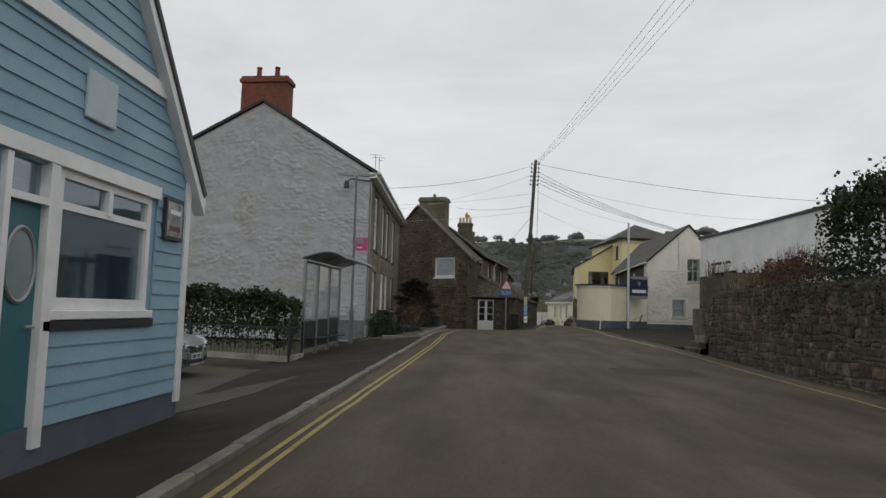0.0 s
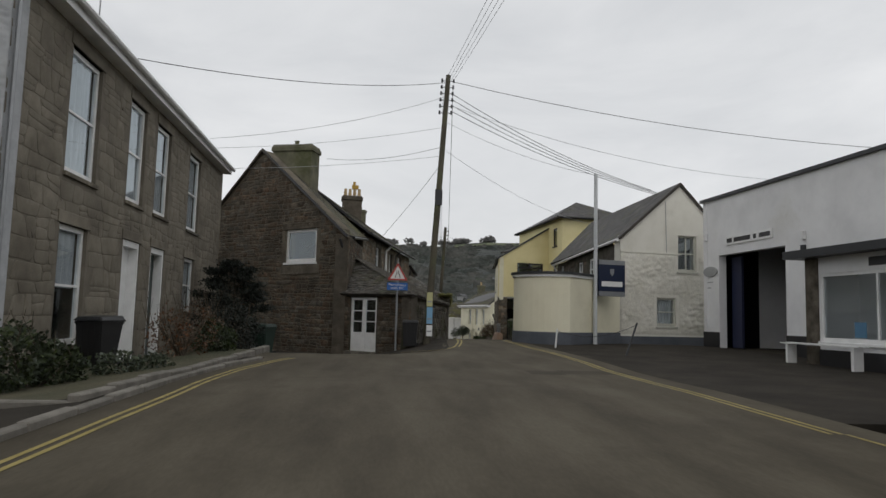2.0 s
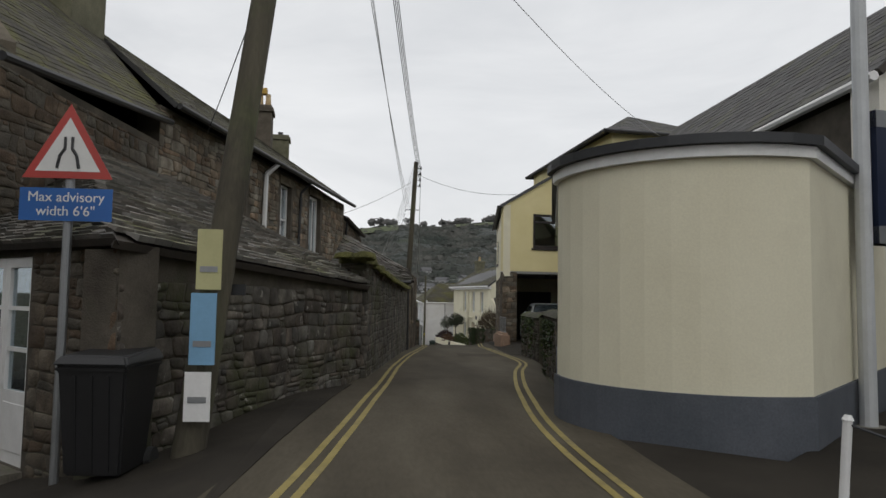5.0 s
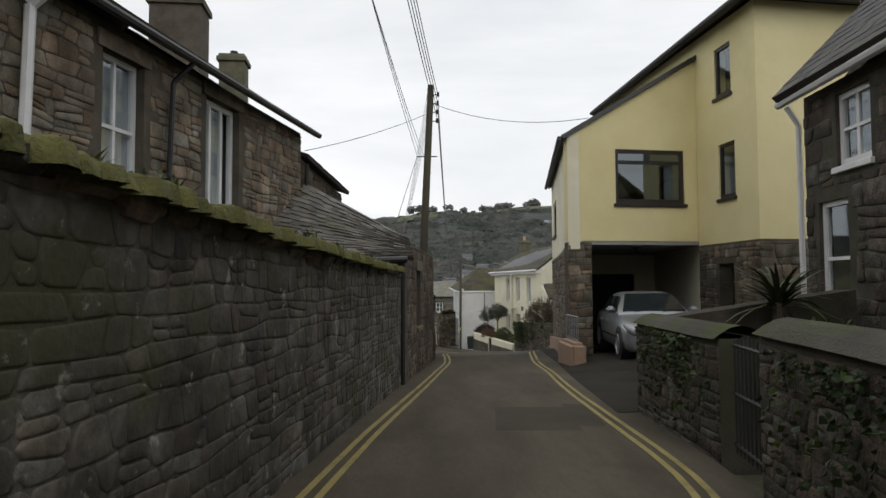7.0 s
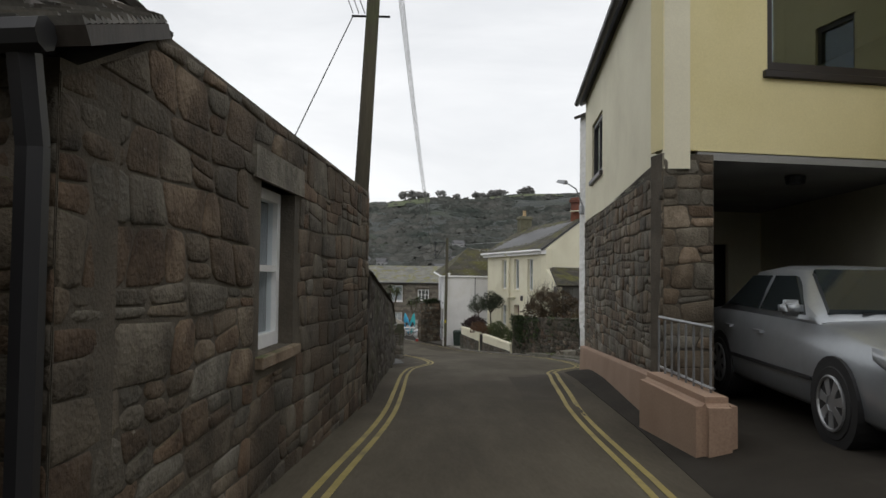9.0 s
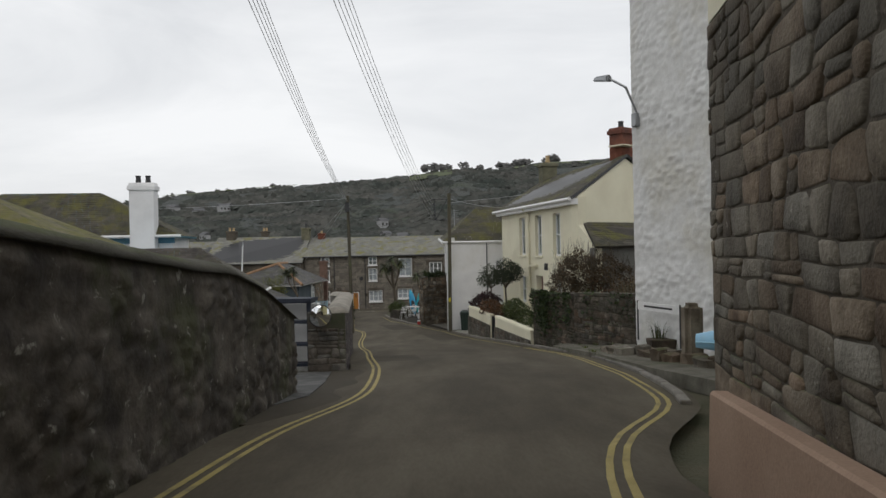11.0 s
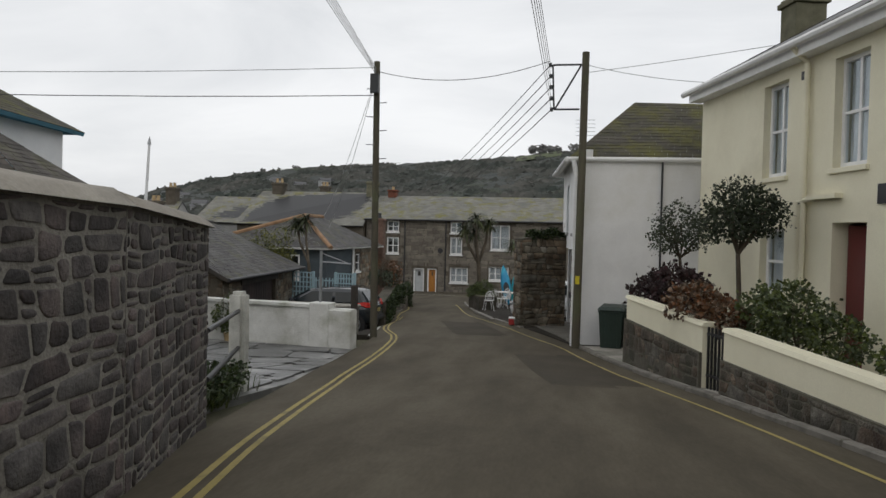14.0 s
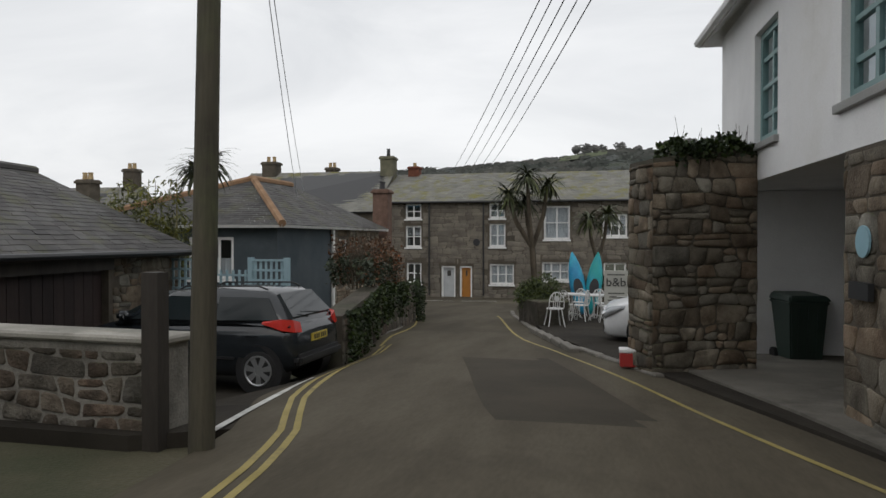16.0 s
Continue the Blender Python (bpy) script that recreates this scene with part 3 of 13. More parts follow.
def lay_rubble(parent, F, s0, s1, low, top, material, course, length, holes, proud, seed, single, joint):
    """Rubble in rough courses. Without a joint the stones lie under a coat of limewash or dirt."""
    rnd = random.Random(seed)
    lowf = low if callable(low) else (lambda s: low)
    topf = top if callable(top) else (lambda s: top)
    if joint < 0.005:
        lay_coat(parent, F, s0, s1, lowf, topf, material, course, length, holes, proud, seed, "coat")
        return
    zmin = min(lowf(s0), lowf(s1), lowf((s0 + s1) / 2))
    zmax = max(topf(s0 + (s1 - s0) * k / 16) for k in range(17))
    n_single, verts, faces = 0, [], []
    for poly in rubble_outlines(s0, s1, zmin, zmax, course, length, rnd, seed):
        cs, cz = sum(q[0] for q in poly) / len(poly), sum(q[1] for q in poly) / len(poly)
        m = min(s1, max(s0, cs))
        poly = cut(cut(poly, (s1, 0), (1, 0)), (s0, 0), (-1, 0))
        poly = cut(poly, (0, lowf(m)), (0, -1))
        ta, tb = topf(m - 0.05), topf(m + 0.05)
        poly = cut(poly, (m, (ta + tb) / 2), (-(tb - ta) / 0.1, 1))
        inside = False
        for h0, h1, h2, h3 in holes:
            if h0 < cs < h1 and h2 < cz < h3:
                inside = True
            elif len(poly) > 2 and min(q[0] for q in poly) < h1 and max(q[0] for q in poly) > h0 and min(q[1] for q in poly) < h3 and max(q[1] for q in poly) > h2:
                if cs <= h0:
                    poly = cut(poly, (h0, 0), (1, 0))
                elif cs >= h1:
                    poly = cut(poly, (h1, 0), (-1, 0))
                elif cz >= h3:
                    poly = cut(poly, (0, h3), (0, -1))
                else:
                    poly = cut(poly, (0, h2), (0, 1))
        if inside or len(poly) < 3:
            continue
        gs, gz = sum(q[0] for q in poly) / len(poly), sum(q[1] for q in poly) / len(poly)
        w, h = max(q[0] for q in poly) - min(q[0] for q in poly), max(q[1] for q in poly) - min(q[1] for q in poly)
        if w < 0.04 or h < 0.025:
            continue
        fx, fz = max(0.3, 1 - joint / w), max(0.3, 1 - joint / h)
        base = [(gs + (q[0] - gs) * fx, gz + (q[1] - gz) * fz) for q in poly]
        pr = proud * rnd.uniform(0.12, 0.75)
        pr = max(pr, 0.007)
        lean = min(0.14, 1.1 * pr / max(w, h))
        ts, tz = rnd.uniform(-lean, lean), rnd.uniform(-lean, lean)
        n = len(base)
        e = min(0.2, 0.02 / min(w, h))
        levels = ((1.0, -0.008), (1 - 0.35 * e, pr * 0.6), (1 - 1.6 * e, pr))
        vs = []
        for f, d in levels:
            for q in base:
                x, y = (q[0] - gs) * f, (q[1] - gz) * f
                tilt = (ts * x + tz * y) * (0.5 if d > 0 else 0)
                vs.append(F.P(gs + x, gz + y, d + tilt + (rnd.uniform(-0.14, 0.14) * pr if d > 0 else 0)))
        vs.append(F.P(gs, gz, levels[-1][1] * 1.12))
        fs = []
        for r in range(len(levels) - 1):
            fs += [(r * n + q, r * n + (q + 1) % n, (r + 1) * n + (q + 1) % n, (r + 1) * n + q) for q in range(n)]
        o = (len(levels) - 1) * n
        fs += [(o + q, o + (q + 1) % n, len(vs) - 1) for q in range(n)]
        if single and single[0] <= gs <= single[1] and n_single < 280:
            c = F.P(gs, gz, 0)
            ob = raw("stone", [tuple(q - c) for q in vs], fs, material, parent, smooth=True)
            ob.location = c
            n_single += 1
        else:
            o = len(verts)
            verts += [tuple(q) for q in vs]
            faces += [tuple(o + q for q in f) for f in fs]
    if verts:
        ob = raw("stonework", verts, faces, material, parent, smooth=True)
        ob["kind"] = "stuff"


def slates(parent, corner, along, up, width, length, material, su=0.3, sv=0.22, inside=None, name="slate_covering", seed=3, single=False, rough=1.0):
    """Overlapping slates on a slope: corner at the eave's left, along the eave, up the slope. inside(u, v) tells where the roof is."""
    along, up, corner = Vector(along).normalized(), Vector(up).normalized(), Vector(corner)
    nrm = along.cross(up).normalized()
    if nrm.z < 0:
        nrm = -nrm
    rnd = random.Random(seed)
    verts, faces, n_single = [], [], 0
    rows = int(math.ceil(length / sv))
    for r in range(rows):
        v0, v1 = r * sv, min(length, (r + 1) * sv + 0.06)
        u = -su * (0.5 if r % 2 else 0.0) * rnd.uniform(0.8, 1.2)
        while u < width:
            w = su * rnd.uniform(0.82, 1.18)
            a, b = max(0, u), min(width, u + w - 0.008)
            u += w
            if b - a < 0.05 or (inside and not (inside(a + 0.03, v0 + sv / 2) and inside(b - 0.03, v0 + sv / 2))):
                continue
            lift = (0.016 + rnd.uniform(0, 0.012)) * rough
            dv = rnd.uniform(-0.014, 0.014) * rough
            vs = [corner + along * x + up * y + nrm * z for x, y, z in
                  ((a, v0 + dv, 0.0), (b, v0 + dv, 0.0), (b, v0 + dv, lift + 0.012), (a, v0 + dv, lift + 0.012), (b, v1, 0.012), (a, v1, 0.012))]
            fs = [(0, 1, 2, 3), (3, 2, 4, 5), (1, 4, 2), (0, 3, 5)]
            if single and n_single < 300:
                c = sum(vs, Vector()) / 6
                ob = raw("slate", [tuple(q - c) for q in vs], fs, material, parent)
                ob.location = c
                n_single += 1
            else:
                o = len(verts)
                verts += [tuple(q) for q in vs]
                faces += [tuple(o + i for i in f) for f in fs]
    if verts:
        ob = raw(name, verts, faces, material, parent)
        ob["kind"] = "stuff"


def slate_patch(parent, pts, nrm, material, su, sv, seed):
    """Rows of overlapping slates between the four corners of a slope."""
    rnd = random.Random(seed)
    p0, p1, p2, p3 = pts
    rows = max(2, int(((p3 - p0).length + (p2 - p1).length) / 2 / sv))
    verts, faces = [], []

    def at(f, g):
        return p0.lerp(p1, f).lerp(p3.lerp(p2, f), g)

    for r in range(rows):
        g0, g1 = r / rows, min(1.0, (r + 1.25) / rows)
        width = (at(0, g0) - at(1, g0)).length
        cols = max(1, int(width / su))
        off = 0.5 if r % 2 else 0.0
        for k in range(cols + 1):
            a, b = max(0.0, (k - off) / cols), min(1.0, (k + 1 - off) / cols)
            if b - a < 0.15 / cols:
                continue
            b -= 0.02 / cols
            lift = 0.012 + rnd.uniform(0, 0.008) if su > 0.23 else 0.02 + rnd.uniform(0, 0.03)
            dg = rnd.uniform(-0.06, 0.06) * (1 if su > 0.23 else 3) / rows
            up = nrm * lift
            vs = [at(a, max(0, g0 + dg)), at(b, max(0, g0 + dg)), at(b, max(0, g0 + dg)) + up, at(a, max(0, g0 + dg)) + up, at(b, g1) + nrm * 0.008, at(a, g1) + nrm * 0.008]
            o = len(verts)
            verts += [tuple(q) for q in vs]
            faces += [tuple(o + i for i in f) for f in ((0, 1, 2, 3), (3, 2, 4, 5), (1, 4, 2), (0, 3, 5))]
    raw("slate_covering", verts, faces, material, parent)["kind"] = "stuff"


def roof_plane(parent, pts, thick, material, cover=None, su=0.3, sv=0.22, name="roof", soffit=None, seed=3):
    """A roof slope from its corners (eave left, eave right, ridge right, ridge left), as a slab, with slates laid on it."""
    pts = [Vector(p) for p in pts]
    nrm = (pts[1] - pts[0]).cross(pts[-1] - pts[0]).normalized()
    if nrm.z < 0:
        nrm = -nrm
    bm = bmesh.new()
    top = [bm.verts.new(p) for p in pts]
    bot = [bm.verts.new(p - nrm * thick) for p in pts]
    bm.faces.new(top)
    bm.faces.new(bot[::-1])
    n = len(pts)
    for i in range(n):
        bm.faces.new((top[i], bot[i], bot[(i + 1) % n], top[(i + 1) % n]))
    r = part(name, bm, material, parent)
    if cover:
        slate_patch(r, pts if n == 4 else [pts[0], pts[1], pts[2], pts[2]], nrm, cover, su, sv, seed)
        return r
    return r


def chimney(parent, x0, x1, y0, y1, z0, z1, material, pots=2, cap=0.18, turn=0.0, pot_mat=None, pot_h=0.35, taper=0.0):
    bm = bmesh.new()
    c = Vector(((x0 + x1) / 2, (y0 + y1) / 2, 0))

    def ring(grow, z):
        hx, hy = (x1 - x0) / 2 + grow, (y1 - y0) / 2 + grow
        return [c + Matrix.Rotation(turn, 3, 'Z') @ Vector((sx * hx, sy * hy, 0)) + Vector((0, 0, z)) for sx, sy in ((-1, -1), (1, -1), (1, 1), (-1, 1))]

    hexa(bm, ring(taper, z0) + ring(0, z1 - cap))
    hexa(bm, ring(0.07, z1 - cap) + ring(0.07, z1 - cap * 0.4))
    hexa(bm, ring(0.03, z1 - cap * 0.4) + ring(0.0, z1))
    bevelled(bm, 0.012)
    ch = part("chimney", bm, material, parent)
    for k in range(pots):
        f = (k + 0.5) / pots - 0.5
        along = Vector(((x1 - x0) * f * 0.8, 0, 0)) if abs(x1 - x0) >= abs(y1 - y0) else Vector((0, (y1 - y0) * f * 0.8, 0))
        p = c + Matrix.Rotation(turn, 3, 'Z') @ along
        bm = bmesh.new()
        tube(bm, (p.x, p.y, z1 - 0.02), (p.x, p.y, z1 + pot_h), 0.13, 0.1, 10)
        tube(bm, (p.x, p.y, z1 + pot_h - 0.05), (p.x, p.y, z1 + pot_h), 0.125, 0.125, 10)
        part("chimney_pot", bm, pot_mat or TERRACOTTA, ch)
    return ch


def gutter(parent, p, q, r=0.06, material=None):
    bm = bmesh.new()
    tube(bm, p, q, r, r, 8)
    return part("gutter", bm, material or WHITE_PLASTIC, parent)


def downpipe(parent, points, r=0.04, material=None):
    bm = bmesh.new()
    pipe(bm, points, r)
    return part("downpipe", bm, material or WHITE_PLASTIC, parent)

# ---- ground, street, pavements ----
LEFT_EDGE = [(0.86, -12), (0.86, 5), (0.9, 9), (0.88, 13), (0.9, 17), (1.08, 22), (1.2, 26), (1.3, 29), (1.6, 32), (2.2, 33.9), (3.2, 34.9), (4.6, 35.5), (5.6, 36.4), (6.2, 37.6), (6.6, 39.5),
             (6.95, 42), (7.3, 46), (7.6, 50.5), (7.9, 54), (8.35, 58.5), (8.65, 62), (8.9, 65), (8.95, 68), (8.95, 71), (9.1, 74), (9.55, 76.5), (9.6, 78.5), (9.3, 82),
             (8.75, 85.5), (8.25, 89), (7.65, 92), (7.05, 96), (6.7, 99), (6.45, 102), (6.15, 104.4), (5.65, 105.8), (5.1, 108.5), (4.55, 112), (4.2, 115.8), (3.3, 119.4), (1.6, 126), (-0.6, 132), (-3.0, 134.5)]
RIGHT_EDGE = [(9.0, -12), (9.05, 5), (9.3, 11), (9.8, 17.5), (9.85, 22), (9.8, 26), (9.7, 30.5), (9.8, 34.3), (9.7, 37), (9.5, 40), (9.45, 42.5), (9.75, 45.5), (10.3, 49), (10.85, 51.6),
              (11.1, 54.7), (11.4, 58.8), (11.65, 61.5), (11.85, 64.5), (12.1, 67), (12.35, 69.5), (12.9, 72.9), (14.1, 75.5), (14.6, 78.6), (14.75, 80.7), (14.8, 83.5), (14.65, 86),
              (14.25, 88.6), (13.9, 91), (13.2, 95.5), (12.6, 98), (11.75, 101.3), (11.3, 103.3), (10.4, 106), (9.65, 108.5), (8.7, 111.2), (7.7, 114), (6.6, 119.5), (6.1, 122), (5.4, 128), (5.2, 134.5)]


def polyline(points, step):
    """Points along a smoothed line, about a step apart."""
    pts = [Vector(p) for p in points]
    out = []
    for i in range(len(pts) - 1):
        p0, p1, p2, p3 = pts[max(i - 1, 0)], pts[i], pts[i + 1], pts[min(i + 2, len(pts) - 1)]
        n = max(1, int((p2 - p1).length / step))
        for k in range(n):
            t = k / n
            out.append(0.5 * ((2 * p1) + (p2 - p0) * t + (2 * p0 - 5 * p1 + 4 * p2 - p3) * t * t + (3 * p1 - p0 - 3 * p2 + p3) * t * t * t))
    out.append(pts[-1])
    return out


def offset_line(line, d):
    """The line moved d metres to the right of its way."""
    out = []
    for i, p in enumerate(line):
        t = (line[min(i + 1, len(line) - 1)] - line[max(i - 1, 0)]).normalized()
        out.append(p + Vector((t.y, -t.x)) * d)
    return out


def strip(name, one, two, z, material, parent=None, kind="", label="", category="", skirt=0.0, lift=None):
    """A sheet between two lines of equal count, lying z above the ground, with sides that go down by the skirt."""
    verts, faces = [], []
    n = len(one)
    for line in (one, two):
        for p in line:
            verts.append((p.x, p.y, (lift(p) if lift else G(p.x, p.y)) + z))
    faces += [(i, i + 1, n + i + 1, n + i) for i in range(n - 1)]
    if skirt:
        o = len(verts)
        verts += [(v[0], v[1], v[2] - skirt) for v in verts[:2 * n]]
        faces += [(i, o + i, o + i + 1, i + 1) for i in range(n - 1)] + [(n + i, n + i + 1, o + n + i + 1, o + n + i) for i in range(n - 1)]
        faces += [(0, n, o + n, o), (n - 1, o + n - 1, o + 2 * n - 1, 2 * n - 1)]
    me = bpy.data.meshes.new(name)
    me.from_pydata(verts, [], faces)
    bm = bmesh.new()
    bm.from_mesh(me)
    bmesh.ops.recalc_face_normals(bm, faces=bm.faces)
    if sum(f.normal.z for f in bm.faces) < 0:
        bmesh.ops.reverse_faces(bm, faces=bm.faces)
    bm.to_mesh(me)
    bm.free()
    me.materials.append(material)
    ob = new(name, me)
    if parent:
        ob.parent = parent
    return tagged(ob, label, category, "", kind)


def flat_area(name, outline, z, material, kind="structure", label="", category="", step=1.5, skirt=0.25):
    """A paved area with a given outline, laid on the ground."""
    bm = bmesh.new()
    vs = [bm.verts.new((x, y, 0)) for x, y in outline]
    bm.faces.new(vs)
    xs, ys = [p[0] for p in outline], [p[1] for p in outline]
    for axis, lo, hi in ((0, min(xs), max(xs)), (1, min(ys), max(ys))):
        k = lo + step
        while k < hi:
            no = (1, 0, 0) if axis == 0 else (0, 1, 0)
            bmesh.ops.bisect_plane(bm, geom=bm.verts[:] + bm.edges[:] + bm.faces[:], plane_co=(k, k, 0), plane_no=no)
            k += step
    for v in bm.verts:
        v.co.z = G(v.co.x, v.co.y) + z
    r = bmesh.ops.extrude_face_region(bm, geom=bm.faces[:])
    for v in r["geom"]:
        if isinstance(v, bmesh.types.BMVert):
            v.co.z -= skirt
    return tagged(part(name, bm, material), label, category, "", kind)


def ground_sheet():
    xs = [-4000, -1500, -600, -250, -120, -60] + list(np.arange(-40, 61, 2.0)) + [80, 130, 260, 600, 1500, 4000]
    ys = [-4000, -1500, -600, -200, -80, -40] + list(np.arange(-20, 161, 2.0)) + [180, 230, 300, 420, 600, 1000, 2000, 4000]
    verts = [(x, y, G(x, y) - 0.12) for y in ys for x in xs]
    nx = len(xs)
    faces = [(j * nx + i, j * nx + i + 1, (j + 1) * nx + i + 1, (j + 1) * nx + i) for j in range(len(ys) - 1) for i in range(nx - 1)]
    tagged(raw("ground", verts, faces, EARTH), "dark winter earth and rough grass between the buildings", "ground", kind="structure")


ground_sheet()
left_line, right_line = polyline(LEFT_EDGE, 0.5), polyline(RIGHT_EDGE, 0.5)


def resample(line, n):
    d = [0.0]
    for a, b in zip(line, line[1:]):
        d.append(d[-1] + (b - a).length)
    return [Vector((np.interp(k / (n - 1) * d[-1], d, [p.x for p in line]), np.interp(k / (n - 1) * d[-1], d, [p.y for p in line]))) for k in range(n)]


def road_z(x, y, f):
    """The road's surface: ground, camber by the fraction f of its width, and slight unevenness."""
    return G(x, y) + 0.02 + 0.021 * math.sin(f * math.pi) + 0.006 * noise.noise((x * 0.8, y * 0.8, 0))


REPAIRS = [(13.5, 15.3, 0.6, 0.8), (53.7, 55.5, 0.5, 0.83), (66.3, 70.5, 0.66, 0.92), (97.0, 101.2, 0.62, 0.88), (105.0, 109.5, 0.46, 0.75), (30.2, 31.1, 0.7, 0.96), (84.0, 86.4, 0.08, 0.29)]


def road_sheet():
    """The carriageway between both edges, finely divided, with a slight camber; repairs are let into it in darker asphalt."""
    ys = np.arange(-12, 134.6, 0.3)

    def edge(line):
        o = np.maximum.accumulate([p.y for p in line])
        return np.interp(ys, o, [p.x for p in line])

    a, b = edge(left_line), edge(right_line)
    verts, faces, marks, m = [], [], [], 25
    for y, x0, x1 in zip(ys, a, b):
        for k in range(m):
            f = k / (m - 1)
            x = x0 - 0.25 + (x1 - x0 + 0.5) * f
            verts.append((x, float(y), road_z(x, float(y), f)))
    for j in range(len(ys) - 1):
        for k in range(m - 1):
            faces.append((j * m + k, j * m + k + 1, (j + 1) * m + k + 1, (j + 1) * m + k))
            f = (k + 0.5) / (m - 1)
            marks.append(1 if any(y0 <= ys[j] - (f - f0) * 1.2 < y1 and f0 <= f < f1 for y0, y1, f0, f1 in REPAIRS) else 0)
    ob = tagged(raw("road", verts, faces, ASPHALT, smooth=True), "worn brownish asphalt village street with darker repairs", "road", kind="structure")
    ob.data.materials.append(PATCH)
    ob.data.polygons.foreach_set("material_index", marks)


road_sheet()
# side street mouth and forecourts
flat_area("road_side", [(1.2, 33.5), (2.6, 33.3), (5.2, 34.7), (6.7, 36.6), (6.9, 38.5), (6.2, 41.2), (4.4, 41.9), (2.2, 43.6), (-3, 46.5), (-8, 51), (-12, 50), (-4, 40)], 0.015, ASPHALT, label="asphalt mouth of a side street beside the stone house", category="road", step=0.45)
flat_area("pavement_corner", [(-1.5, 39.97), (1.2, 39.72), (2.8, 39.62), (3.9, 39.27), (4.8, 38.47), (5.5, 37.82), (6.0, 37.57), (6.34, 37.8), (6.55, 38.8), (6.6, 40), (6.85, 43), (7.15, 46.5), (5.3, 42.6), (2.8, 45.0), (-3, 50), (-6, 48)], 0.03, PAVING, label="dark tarmac pavement round the corner of the stone house", category="pavement", step=0.45)
flat_area("pavement_forecourt", [(9.6, 24.8), (17.4, 24.8), (17.9, 36), (17.1, 45.4), (14, 44.4), (10.8, 41.4), (9.6, 42.3), (9.4, 40), (9.7, 30)], 0.012, PAVING, label="dark tarmac forecourt in front of the workshop", category="forecourt")
flat_area("road_terrace", [(-40, 133.8), (30, 133.8), (30, 138.6), (-40, 138.6)], 0.012, ASPHALT, label="asphalt cross street along the stone terrace", category="road")


EDGE_Y = [np.maximum.accumulate([p.y for p in line]) for line in (left_line, right_line)]


def road_at(p):
    """The height of the carriageway under a point of the plan."""
    x0, x1 = np.interp(p.y, EDGE_Y[0], [q.x for q in left_line]), np.interp(p.y, EDGE_Y[1], [q.x for q in right_line])
    return road_z(p.x, p.y, float((p.x - x0 + 0.25) / (x1 - x0 + 0.5)))


def double_lines(line, inset, side, pair=True):
    """Painted lines along an edge: inset lists (y, distance from the edge); side is 1 beside the left edge, -1 beside the right."""
    ys, ds = [k[0] for k in inset], [k[1] for k in inset]
    pts = [p for p in line if ys[0] <= p.y <= ys[-1]]

    def moved(extra):
        out = []
        for i, p in enumerate(pts):
            t = (pts[min(i + 1, len(pts) - 1)] - pts[max(i - 1, 0)]).normalized()
            out.append(p + Vector((t.y, -t.x)) * side * (float(np.interp(p.y, ys, ds)) + extra))
        return out

    for k in range(2 if pair else 1):
        strip("yellow_line", moved(k * 0.13), moved(k * 0.13 + 0.06), 0.005, YELLOW_LINE, lift=road_at, kind="structure", label="faded yellow no-parking line painted on the road", category="road marking")


double_lines(left_line, [(2, 0.2), (5, 0.22), (9, 0.26), (14, 0.37), (18, 0.4), (22, 0.4), (26, 0.38), (30, 0.26), (33.5, 0.3)], 1)
corner_line = polyline([(-1.5, 39.9), (1.2, 39.65), (2.8, 39.55), (3.9, 39.2), (4.8, 38.4), (5.5, 37.75), (6.0, 37.5), (6.4, 37.75), (6.68, 38.7)], 0.3)
strip("yellow_line", corner_line, offset_line(corner_line, 0.07), 0.045, YELLOW_LINE, kind="structure", label="faded yellow line round the street corner", category="road marking")
double_lines(left_line, [(38.6, 0.2), (50, 0.16), (56, 0.2), (62, 0.22), (70, 0.25), (79, 0.2), (90, 0.24), (100, 0.34), (103, 0.28), (104.8, 0.12), (107, 0.1), (112, 0.28)], 1)
double_lines(left_line, [(112, 0.2), (124, 0.2)], 1, False)
double_lines(right_line, [(6, 0.25), (24, 0.25)], -1, False)
double_lines(right_line, [(24, 0.3), (42, 0.2), (52, 0.05), (57, 0.2), (66, 0.22), (73, 0.08), (76, 0.1), (82, 0.3), (90, 0.32)], -1)
double_lines(right_line, [(90.1, 0.42), (121, 0.45)], -1, False)
for x0, y0, x1, y1 in ((0.6, 131.2, 2.2, 131.6), (2.5, 131.6, 4.2, 131.8)):
    one, two = resample(polyline([(x0, y0), (x1, y1)], 0.4), 6), resample(polyline([(x0, y0 + 0.2), (x1, y1 + 0.2)], 0.4), 6)
    strip("give_way_line", one, two, 0.055, WHITE_LINE, kind="structure", label="worn white give-way line at the end of the street", category="road marking")
